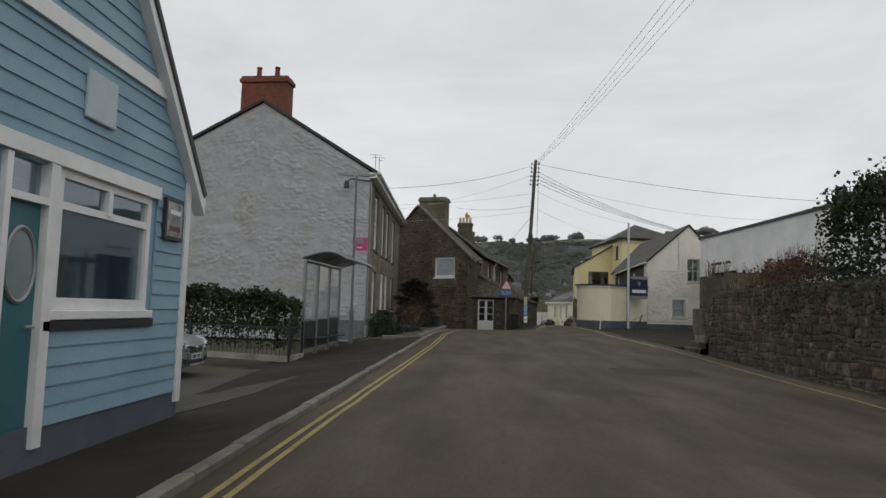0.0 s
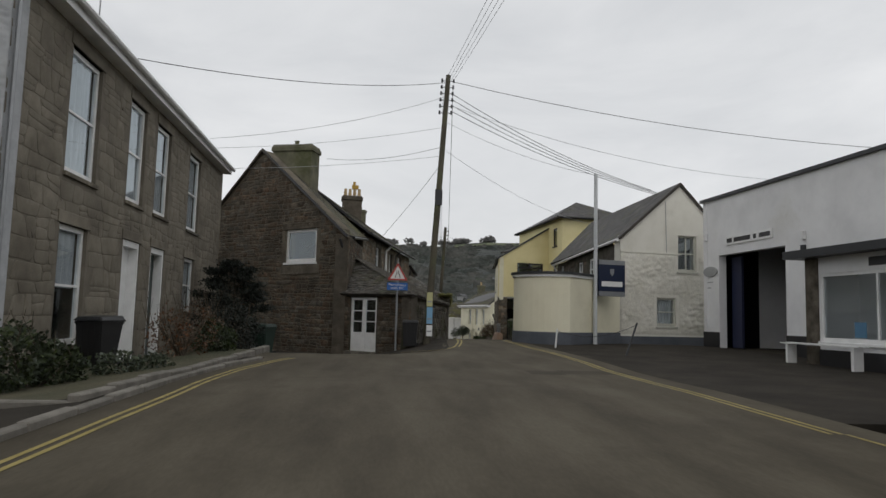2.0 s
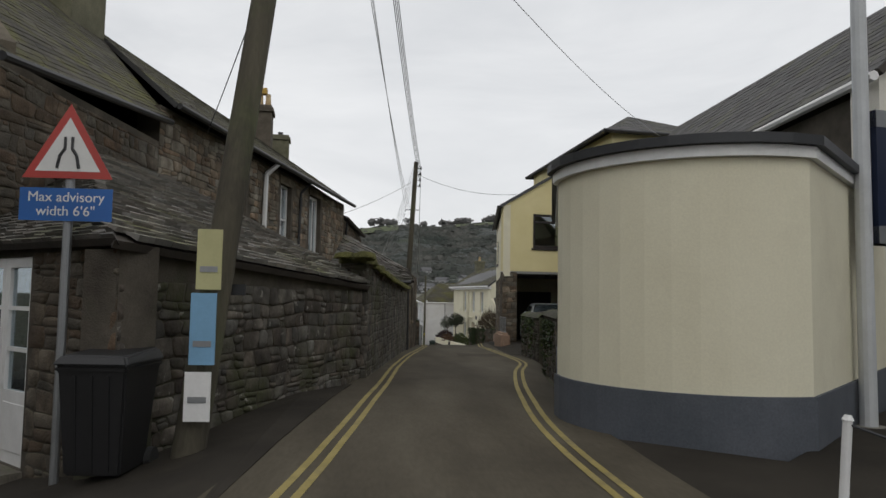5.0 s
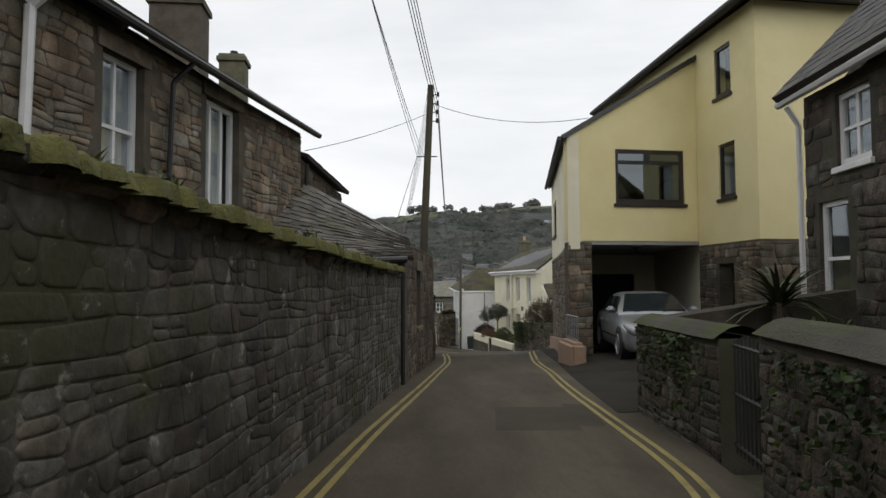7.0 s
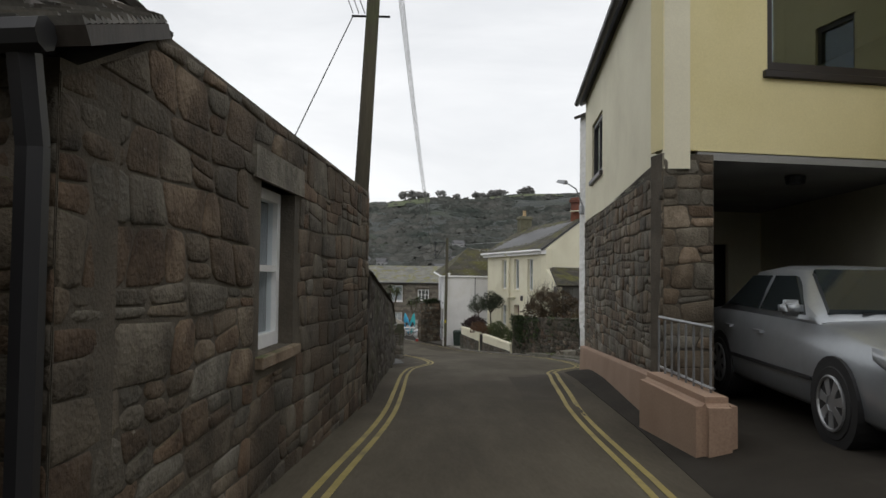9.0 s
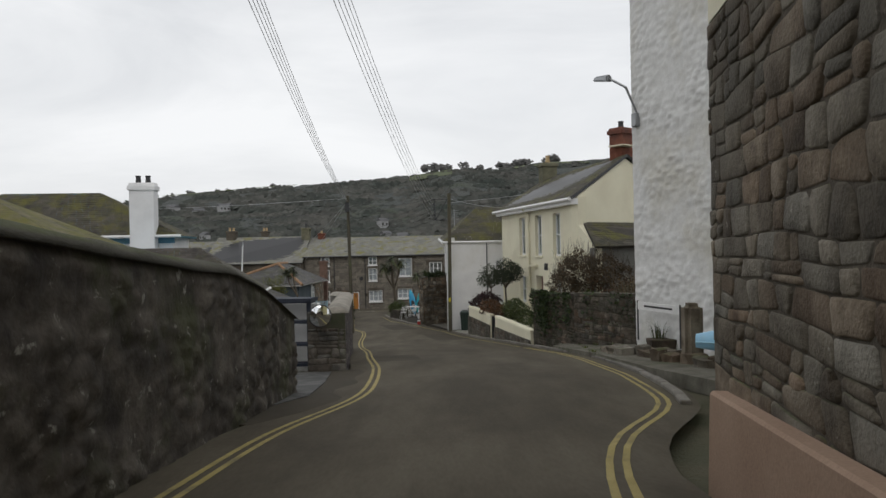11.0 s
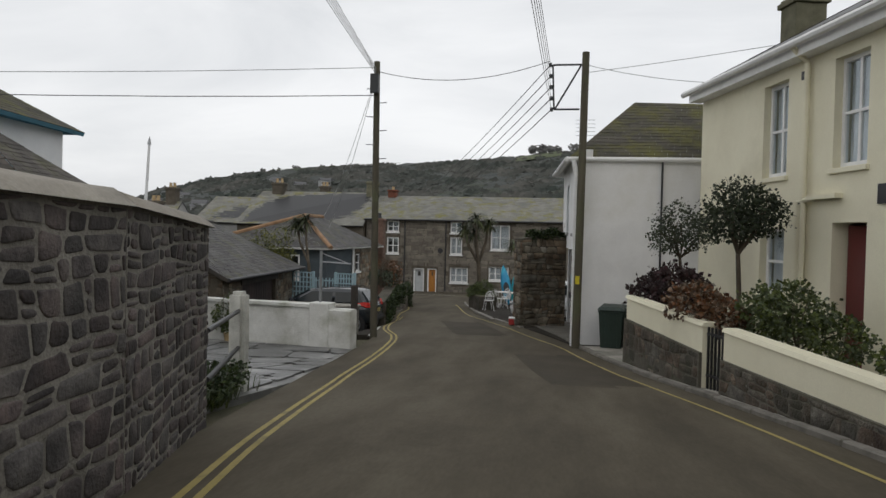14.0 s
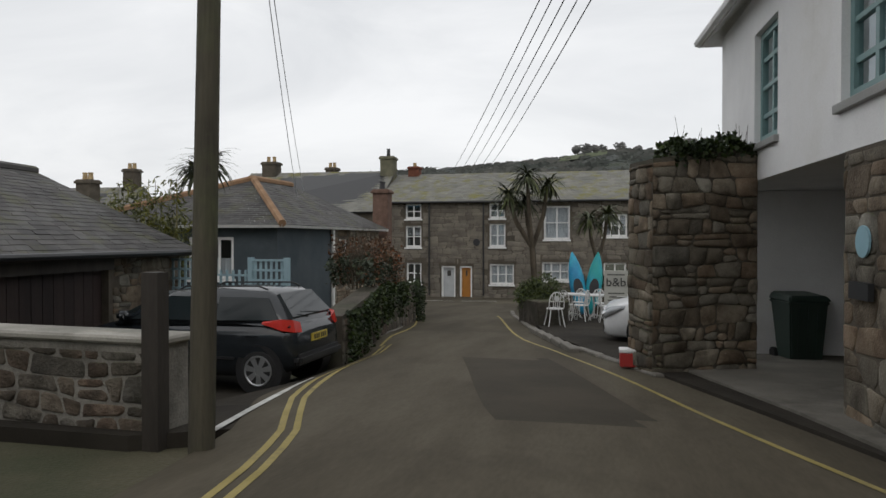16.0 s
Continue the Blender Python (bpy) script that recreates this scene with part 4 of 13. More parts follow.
def kerb_run(line, y0, y1, outward, height=0.1, width=0.14, length=0.9):
    """Kerbstones along an edge, each its own block."""
    pts = [p for p in line if y0 <= p.y <= y1]
    holder = thing("kerb", "worn granite kerbstones along the road edge", "kerb", kind="structure")
    d, i = 0.0, 0
    rnd = random.Random(7)
    run = [pts[0]]
    for p, q in zip(pts, pts[1:]):
        d += (q - p).length
        run.append(q)
        if d >= length * 0.95 or q is pts[-1]:
            a, b = run[0], run[-1]
            t = (b - a).normalized()
            nrm = Vector((t.y, -t.x)) * math.copysign(1, outward)
            a2, b2 = a + t * 0.008, b - t * 0.008
            h = height + rnd.uniform(-0.012, 0.012)
            bm = bmesh.new()
            base = [a2 + nrm * 0.0, b2 + nrm * 0.0, b2 + nrm * width, a2 + nrm * width]
            hexa(bm, [(p.x, p.y, G(p.x, p.y) - 0.15) for p in base] + [(p.x, p.y, G(p.x, p.y) + h) for p in base])
            bevelled(bm, 0.018)
            part("kerbstone", bm, KERB, holder)
            d, run = 0.0, [q]


kerb_run(left_line, 3, 33, -1)
kerb_run(right_line, 75, 104, 1, 0.09)
kerb_run(left_line, 110.5, 126, -1, 0.06)
kerb_run(right_line, 108, 124, 1, 0.07)


def side_walk(name, line, y0, y1, outward, widths, z, material, label):
    pts = [p for p in line if y0 <= p.y <= y1]
    w = [float(np.interp(p.y, [q[0] for q in widths], [q[1] for q in widths])) for p in pts]
    one = offset_line(pts, outward * 0.13)
    two = []
    for i, p in enumerate(pts):
        t = (pts[min(i + 1, len(pts) - 1)] - pts[max(i - 1, 0)]).normalized()
        two.append(p + Vector((t.y, -t.x)) * outward * w[i])
    strip(name, one, two, z, material, kind="structure", label=label, category="pavement", skirt=0.2)


side_walk("pavement_left", left_line, 2, 33.2, -1, [(2, 2.0), (7, 2.0), (10, 3.4), (14, 3.6), (27, 3.1), (33, 3.0)], 0.09, PAVING, "dark tarmac pavement beside the bus shelter")
flat_area("driveway", [(-0.85, 7.4), (-0.4, 9.2), (-0.45, 13.6), (-2.0, 14.9), (-9, 16), (-9, 7.4)], 0.1, make_mat("dirty_concrete", ((0.038, 0.036, 0.032), (0.07, 0.066, 0.058)), 0.9, 0.8, 60, 0.4, 0.006, stain=(0.05, 0.047, 0.042), stain_scale=0.6), label="worn concrete driveway between house and hedge", category="driveway")
flat_area("pavement_carport", [(11.95, 64.0), (11.3, 57.6), (11.1, 55.3), (14.6, 56.1), (16.1, 62.0), (15.9, 70.5), (12.4, 70.0)], 0.03, PAVING, label="dark tarmac apron in front of the carport", category="driveway")
flat_area("verge", [(14.9, 79.5), (14.8, 84), (14.4, 88.4), (15.2, 90.2), (16.6, 88.5), (16.6, 85.6), (18.6, 77.2), (18, 75), (15.4, 75)], 0.14, make_mat("stony_verge", ((0.08, 0.075, 0.055), (0.17, 0.16, 0.13)), 0.95, 2.2, 40, 0.8, 0.03, stain=(0.06, 0.075, 0.03)), label="stony verge with thin grass below the white wall", category="verge")
flat_area("yard", [(6.75, 97.0), (6.6, 100.6), (2.2, 102.2), (-3.0, 102.2), (-3, 94), (6.6, 93.4)], -0.02, WET_CONCRETE, label="patchy wet concrete yard beside the street", category="yard")
YARD = bpy.data.objects["yard"]
DIRTY_WHITE = make_mat("weathered_white_render", ((0.5, 0.5, 0.47), (0.68, 0.68, 0.65)), 0.85, 1.6, 30, 0.6, 0.012, stain=(0.33, 0.33, 0.27), stain_scale=1.2, stain_at=(0.5, 0.72), amount=0.12)
flat_area("yard_entry", [(9.0, 74.6), (9.4, 75.6), (9.66, 76.6), (9.7, 78.5), (9.4, 81.9), (5, 81.2), (2, 78), (2, 75.2)], 0.022, PATCH, label="worn tarmac entry to a side yard", category="yard", step=0.6)
flat_area("yard_slab", [(8.86, 76.2), (9.12, 77.2), (9.0, 79.2), (8.75, 81.3), (5, 81.0), (3, 78), (4, 76)], 0.034, make_mat("damp_concrete", ((0.036, 0.036, 0.035), (0.062, 0.062, 0.06), (0.115, 0.113, 0.107)), 0.75, 2.2, 40, 0.5, 0.008, stain=(0.05, 0.05, 0.047), stain_scale=1.4), label="broken damp concrete slab in the yard entry", category="yard", step=0.6)
flat_area("parking_bay", [(6.1, 104.6), (5.2, 108.2), (4.7, 109.5), (-4, 112), (-5, 104.2), (5.2, 104.0)], 0.01, PAVING, label="tarmac parking bay in front of the slate-roofed garage", category="parking bay")
flat_area("pavement_guesthouse", [(11.2, 103.8), (10.5, 106.2), (9.75, 108.6), (8.85, 111.2), (7.9, 114.2), (6.9, 119.6), (6.6, 124), (12, 130), (16, 118), (15, 104)], 0.06, PAVING, label="tarmac terrace in front of the guesthouse", category="pavement")
flat_area("pavement_house", [(14.4, 91.6), (13.3, 95.8), (12.7, 98.2), (11.85, 101.5), (11.4, 103.5), (14.4, 103.8), (16.2, 95)], 0.07, CONCRETE, label="concrete strip below the cream house", category="pavement")

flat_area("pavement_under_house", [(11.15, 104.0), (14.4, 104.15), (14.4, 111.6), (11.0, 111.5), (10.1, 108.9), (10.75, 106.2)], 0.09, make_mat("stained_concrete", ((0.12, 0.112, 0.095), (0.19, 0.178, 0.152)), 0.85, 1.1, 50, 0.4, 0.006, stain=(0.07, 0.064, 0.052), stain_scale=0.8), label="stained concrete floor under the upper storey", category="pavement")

bay_line = polyline([(5.82, 103.9), (5.62, 105.2), (5.42, 106.6), (5.1, 107.9)], 0.3)
strip("bay_line", bay_line, offset_line(bay_line, 0.07), 0.03, WHITE_LINE, kind="structure", label="worn white line marking off the parking bay", category="road marking")

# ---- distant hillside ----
# distance haze is mixed into the hill's colour as a dull blue-grey
WOODS = make_mat("hazed_woodland", ((0.045, 0.052, 0.049), (0.059, 0.066, 0.062), (0.079, 0.084, 0.077)), 0.95, 0.09, 0.9, 0.8, 1.5, stain=(0.05, 0.06, 0.04), stain_scale=0.03, stain_at=(0.5, 0.62))
FIELD = make_mat("hill_pasture", ((0.06, 0.075, 0.032), (0.1, 0.115, 0.055)), 0.95, 0.03, 0.6, 0.3, 0.3)
CREST = [(-60, 0.2), (-45, 0.4), (-35, 0.7), (-32, 1.5), (-29, 2.6), (-26, 3.5), (-22, 4.2), (-15, 4.9), (-8, 5.35), (-3, 5.75), (1, 6.3), (4, 6.1), (8, 6.5), (12, 6.5), (20, 6.9), (30, 7.5), (50, 8.0)]
HILL_EYE = (10.0, 60.0, 1.0)


def hill_height(az, r):
    """The slope rises from 230 m away to its crest at 560 m and falls behind it."""
    top = 560 * math.tan(radians(float(np.interp(az, [c[0] for c in CREST], [c[1] for c in CREST]))))
    f = min(1.0, max(0.0, (r - 200) / 360))
    f = f * f * (3 - 2 * f) * 0.55 + f * 0.45
    if r > 560:
        f = max(0.2, 1 - (r - 560) / 500)
    return -9 + (top + 9) * f


def hill():
    azs, rs = np.arange(-62, 52.1, 0.5), [195, 230, 260, 290, 320, 350, 380, 410, 440, 470, 495, 520, 540, 552, 560, 575, 620, 800]
    verts, faces = [], []
    for r in rs:
        for az in azs:
            x, y = HILL_EYE[0] + r * math.sin(radians(az)), HILL_EYE[1] + r * math.cos(radians(az))
            z = hill_height(az, r) + 1.0
            if 220 < r < 545:
                z += 3.5 * noise.noise((x * 0.03, y * 0.03, 1)) + 2.0 * noise.noise((x * 0.09, y * 0.09, 2))
            verts.append((x, y, z))
    m = len(azs)
    for j in range(len(rs) - 1):
        for i in range(m - 1):
            faces.append((j * m + i, j * m + i + 1, (j + 1) * m + i + 1, (j + 1) * m + i))
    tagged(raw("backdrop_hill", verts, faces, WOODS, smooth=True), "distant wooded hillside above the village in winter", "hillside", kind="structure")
    # tree canopies over the slope, bare crowns on the crest, pale fields near the top
    rnd = random.Random(5)
    verts, faces = [], []

    def crown(x, y, z, r, h, n):
        for _ in range(n):
            d = Vector((rnd.gauss(0, 1), rnd.gauss(0, 1), rnd.gauss(0.2, 0.9))).normalized() * rnd.uniform(0.55, 1.0)
            c = Vector((x + d.x * r, y + d.y * r, z + h * 0.55 + d.z * h * 0.45))
            lean = Vector((rnd.gauss(0, 0.25), -0.7 + rnd.gauss(0, 0.25), 0.75 + rnd.gauss(0, 0.2))).normalized()
            a = lean.cross(Vector((rnd.gauss(0, 1), rnd.gauss(0, 1), rnd.gauss(0, 1)))).normalized() * r * rnd.uniform(0.25, 0.5)
            b = lean.cross(a).normalized() * r * rnd.uniform(0.2, 0.45)
            o = len(verts)
            verts.extend((tuple(c - a - b * 0.4), tuple(c + a * 0.2 - b), tuple(c + a + b * 0.3), tuple(c - a * 0.1 + b)))
            faces.append((o, o + 1, o + 2, o + 3))

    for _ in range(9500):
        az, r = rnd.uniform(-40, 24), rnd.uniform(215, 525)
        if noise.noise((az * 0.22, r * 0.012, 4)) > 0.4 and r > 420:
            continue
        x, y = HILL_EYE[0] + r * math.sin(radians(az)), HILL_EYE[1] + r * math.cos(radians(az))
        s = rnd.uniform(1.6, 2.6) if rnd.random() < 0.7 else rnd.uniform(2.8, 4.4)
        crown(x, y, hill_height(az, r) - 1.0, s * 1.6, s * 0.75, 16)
    # canopy greyed towards the hill's hazed colour to paint in distance
    ob = raw("woodland", verts, faces, make_mat("hazed_canopy", ((0.032, 0.04, 0.034), (0.06, 0.063, 0.056), (0.092, 0.09, 0.08)), 0.95, 0.045, 1.5, 0, spread=0.24))
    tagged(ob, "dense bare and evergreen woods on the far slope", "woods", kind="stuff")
    verts, faces = [], []
    for az0, az1, n in ((-1.5, 3.2, 8), (4.5, 9, 9), (-14, -12, 3), (15, 22, 8), (-27, -17, 10)):
        for _ in range(n):
            az, r = rnd.uniform(az0, az1), rnd.uniform(548, 566)
            x, y = HILL_EYE[0] + r * math.sin(radians(az)), HILL_EYE[1] + r * math.cos(radians(az))
            s = rnd.uniform(2.6, 4.6) if az > -5 else rnd.uniform(1.2, 2.2)
            z = hill_height(az, 558)
            for _q in range(4):
                crown(x + rnd.uniform(-0.7, 0.7) * s, y, z + s * 0.3, s * 0.75, s * rnd.uniform(1.2, 1.8), 26)
    ob = raw("crest_trees", verts, faces, make_mat("bare_twigs", ((0.1, 0.1, 0.098), (0.16, 0.158, 0.15)), 0.95, 0.3, 2, 0, spread=0.2))
    tagged(ob, "bare winter trees along the hill crest", "woods", kind="stuff")
    # pale pastures
    for az0, az1, r0, r1 in ((5.5, 11.5, 500, 548), (-3, 0.5, 470, 520), (-22, -12, 520, 548)):
        n = 14
        verts, faces = [], []
        for j in range(5):
            for i in range(n):
                az, r = az0 + (az1 - az0) * i / (n - 1), r0 + (r1 - r0) * j / 4
                verts.append((HILL_EYE[0] + r * math.sin(radians(az)), HILL_EYE[1] + r * math.cos(radians(az)), hill_height(az, r) + 2.4))
        faces = [(j * n + i, j * n + i + 1, (j + 1) * n + i + 1, (j + 1) * n + i) for j in range(4) for i in range(n - 1)]
        tagged(raw("backdrop_field", verts, faces, FIELD), "pale green pasture near the top of the hill", "field", kind="structure")
    # far houses on the slope
    wall_m = plain_mat("far_white_wall", (0.36, 0.365, 0.365), 0.9)
    roof_m = plain_mat("far_slate_roof", (0.12, 0.12, 0.125), 0.9)
    for k in range(44):
        if k < 26:
            az, r = rnd.uniform(-30, -17), rnd.uniform(265, 450)
        else:
            az, r = rnd.uniform(-12, 8), rnd.uniform(240, 330)
        x, y = HILL_EYE[0] + r * math.sin(radians(az)), HILL_EYE[1] + r * math.cos(radians(az))
        z = hill_height(az, r) + 1.3
        w, d, h = rnd.uniform(3, 6.5), rnd.uniform(2.4, 4), rnd.uniform(1.6, 2.6)
        turn = rnd.uniform(-0.8, 0.8)
        F = Face((x - w / 2 * math.cos(turn), y - w / 2 * math.sin(turn)), (x + w / 2 * math.cos(turn), y + w / 2 * math.sin(turn)))
        house = thing("far_house", "small pale house with a slate roof on the far hillside", "house", "houses on the far hill")
        bm = bmesh.new()
        slab(bm, F, 0, F.length, z - 4, z + h, -d, 0)
        part("wall", bm, wall_m, house)
        bm = bmesh.new()
        c = [F.P(-0.3, z + h, 0.3), F.P(F.length + 0.3, z + h, 0.3), F.P(F.length + 0.3, z + h, -d - 0.3), F.P(-0.3, z + h, -d - 0.3), F.P(-0.3, z + h + d * 0.4, -d / 2), F.P(F.length + 0.3, z + h + d * 0.4, -d / 2)]
        v = [bm.verts.new(p) for p in c]
        for q in ((0, 1, 5, 4), (2, 3, 4, 5), (0, 4, 3), (1, 2, 5), (0, 3, 2, 1)):
            bm.faces.new([v[i] for i in q])
        part("roof", bm, roof_m, house)
        for j in range(max(2, int(w / 1.8))):
            bm = bmesh.new()
            s = (j + 0.5) * F.length / max(2, int(w / 1.8))
            slab(bm, F, s - 0.45, s + 0.45, z + 0.5, z + h * 0.62, 0.0, 0.06)
            part("window", bm, DARK_ROOM, house)


hill()

# ---- houses on the first stretch ----


def blue_house():
    """The gable of a weatherboarded building with a teal door and a window by the pavement."""
    h = thing("weatherboard_house", "pale blue weatherboarded gable house with white trim and teal door", "house")
    F = Face((-0.79, 0.6), (-0.79, 7.35))
    o = 0.6
    peak_s, eave, peak = 3.4, 2.45, 6.2

    def top(s):
        return eave + (peak - eave) * (1 - abs(s - peak_s) / (F.length - peak_s + 0.15))

    holes = [(3.3, 3.92, -0.3, 2.08), (4.05, 5.8, 0.86, 2.1)]
    wall("wall", F, -0.5, [(0, top(0.05)), (peak_s, peak), (F.length, eave)], BLUE_BOARD, h, holes, 0.16)
    wall("wall", Face((-0.79, 7.35), (-7, 7.6)), -0.5, eave, BLUE_BOARD, h, thick=0.16)
    wall("wall", Face((-7, 0.6), (-0.79, 0.6)), -0.5, eave, BLUE_BOARD, h, thick=0.16)
    wall("wall", Face((-7, 7.6), (-7, 0.6)), -0.5, eave, BLUE_BOARD, h, thick=0.16)
    # boards
    z, k = -0.12, 0
    rnd = random.Random(3)
    while z < peak - 0.1:
        hgt = 0.165
        half = (F.length - peak_s) * max(0.0, (peak - z - hgt) / (peak - eave)) if z > eave - hgt else None
        s0, s1 = (0.0, F.length) if half is None else (max(0.0, peak_s - half), min(F.length, peak_s + half))
        spans = [(s0, s1)]
        for a, b, c, d in holes:
            if c - 0.05 < z + hgt and d + 0.05 > z:
                spans = [t for p, q in spans for t in ((p, min(q, a - 0.09)), (max(p, b + 0.09), q)) if t[1] - t[0] > 0.05]
        for p, q in spans:
            bm = bmesh.new()
            vs = [F.P(s, zz, d) for s in (p, q) for zz, d in ((z, 0.004), (z, 0.03), (z + hgt, 0.014), (z + hgt, 0.004))]
            v = [bm.verts.new(x) for x in vs]
            for f in ((0, 1, 2, 3), (7, 6, 5, 4), (0, 4, 5, 1), (1, 5, 6, 2), (2, 6, 7, 3), (3, 7, 4, 0)):
                bm.faces.new([v[i] for i in f])
            part("weatherboard", bm, BLUE_BOARD, h)
        z += hgt
        k += 1
    bm = bmesh.new()
    slab(bm, F, 0, F.length, -0.45, -0.1, 0.0, 0.012)
    part("plinth", bm, DARK_PLINTH, h)
    # white trim
    bm = bmesh.new()
    slab(bm, F, 0, F.length - 0.62, 3.26, 3.42, 0.0, 0.06)
    part("trim_band", bm, WHITE_PAINT, h)
    bm = bmesh.new()
    slab(bm, F, 0, 5.9, 2.1, 2.24, 0.0, 0.06)
    part("trim_band", bm, WHITE_PAINT, h)
    bm = bmesh.new()
    slab(bm, F, F.length - 0.13, F.length, -0.25, eave - 0.02, 0.0, 0.05)
    part("corner_board", bm, WHITE_PAINT, h)
    sl = (peak - eave) / (F.length - peak_s)
    for sgn, s_end in ((1, F.length + 0.22), (-1, 0.0)):
        bm = bmesh.new()
        ze = peak - sl * abs(s_end - peak_s)
        hexa(bm, [F.P(peak_s, peak - 0.14, 0.0), F.P(s_end, ze - 0.14, 0.0), F.P(s_end, ze - 0.14, 0.14), F.P(peak_s, peak - 0.14, 0.14),
                  F.P(peak_s, peak + 0.1, 0.0), F.P(s_end, ze + 0.1, 0.0), F.P(s_end, ze + 0.1, 0.14), F.P(peak_s, peak + 0.1, 0.14)])
        part("barge_board", bm, WHITE_PAINT, h)
        roof_plane(h, [F.P(s_end, ze + 0.14, 0.16), F.P(s_end, ze + 0.14, -6), F.P(peak_s, peak + 0.14, -6), F.P(peak_s, peak + 0.14, 0.16)], 0.08, SLATE)
    # window with three lights above one large pane
    w = window(h, F, 4.05, 5.8, 0.86, 2.1, style="toplight", back=0.02, bar=0.08, sill=True, label="white plastic window with top lights")
    bm = bmesh.new()
    slab(bm, F, 4.87, 4.95, 1.78, 2.02, -0.07, 0.012)
    part("mullion", bm, WHITE_PLASTIC, w)
    bm = bmesh.new()
    slab(bm, F, 4.2, 5.7, 0.9, 1.6, -0.9, -0.85)
    part("blind", bm, GREY_RENDER, w)
    bm = bmesh.new()
    slab(bm, F, 3.9, 5.9, 0.68, 0.76, 0.02, 0.05)
    part("vent_strip", bm, BLACK_PAINT, w)
    # door with a round light
    bm = bmesh.new()
    slab(bm, F, 3.36, 3.86, -0.22, 1.72, -0.07, -0.02)
    d = part("door", bm, TEAL_PAINT, h, "teal painted door with a round window")
    bm = bmesh.new()
    for k in range(24):
        a0, a1 = k / 24 * math.tau, (k + 1) / 24 * math.tau
        tube(bm, F.P(3.62 + 0.19 * math.cos(a0), 1.22 + 0.3 * math.sin(a0), -0.01), F.P(3.62 + 0.19 * math.cos(a1), 1.22 + 0.3 * math.sin(a1), -0.01), 0.02, 0.02, 6)
    part("porthole_rim", bm, GREY_METAL, d)
    bm = bmesh.new()
    c = bm.verts.new(F.P(3.62, 1.22, -0.012))
    ring = [bm.verts.new(F.P(3.62 + 0.19 * math.cos(k / 24 * math.tau), 1.22 + 0.3 * math.sin(k / 24 * math.tau), -0.012)) for k in range(24)]
    for k in range(24):
        bm.faces.new((c, ring[k], ring[(k + 1) % 24]))
    part("pane", bm, plain_mat("frosted_glass", (0.25, 0.3, 0.3), 0.12), d)
    bm = bmesh.new()
    tube(bm, F.P(3.78, 0.72, -0.02), F.P(3.78, 0.72, 0.05), 0.012)
    tube(bm, F.P(3.78, 0.72, 0.05), F.P(3.66, 0.72, 0.05), 0.012)
    part("handle", bm, GREY_METAL, d)
    for a in ((3.3, 3.37, -0.28, 2.08), (3.86, 3.99, -0.28, 2.1), (3.37, 3.86, 1.73, 1.79)):
        bm = bmesh.new()
        slab(bm, F, *a, -0.08, 0.05)
        part("door_frame", bm, WHITE_PAINT, h)
    bm = bmesh.new()
    slab(bm, F, 3.37, 3.86, 1.79, 2.08, -0.05, -0.044)
    part("fanlight", bm, GLASS, h)
    # a framed notice and a flat pale hatch on the boards
    pic = thing("framed_notice", "small framed picture notice on the blue boards", "sign")
    bm = bmesh.new()
    slab(bm, F, 6.02, 6.5, 1.68, 2.16, 0.03, 0.07)
    part("frame", bm, DARK_METAL, pic)
    bm = bmesh.new()
    slab(bm, F, 6.06, 6.46, 1.72, 2.12, 0.07, 0.074)
    part("notice_sheet", bm, make_mat("printed_sheet", ((0.08, 0.09, 0.09), (0.4, 0.42, 0.42)), 0.4, 7, 30, 0), pic)
    for z0, z1, m in ((1.98, 2.03, WHITE_PAINT), (1.78, 1.84, RED_DOOR)):
        bm = bmesh.new()
        slab(bm, F, 6.12, 6.4, z0, z1, 0.074, 0.077)
        part("print_bar", bm, m, pic)
    vent = thing("wall_hatch", "pale square ventilation hatch on the blue boards", "vent")
    bm = bmesh.new()
    slab(bm, F, 4.3, 4.82, 2.62, 3.08, 0.02, 0.06)
    bevelled(bm, 0.01)
    part("cover", bm, plain_mat("pale_blue_plastic", (0.45, 0.55, 0.57), 0.5), vent)


blue_house()


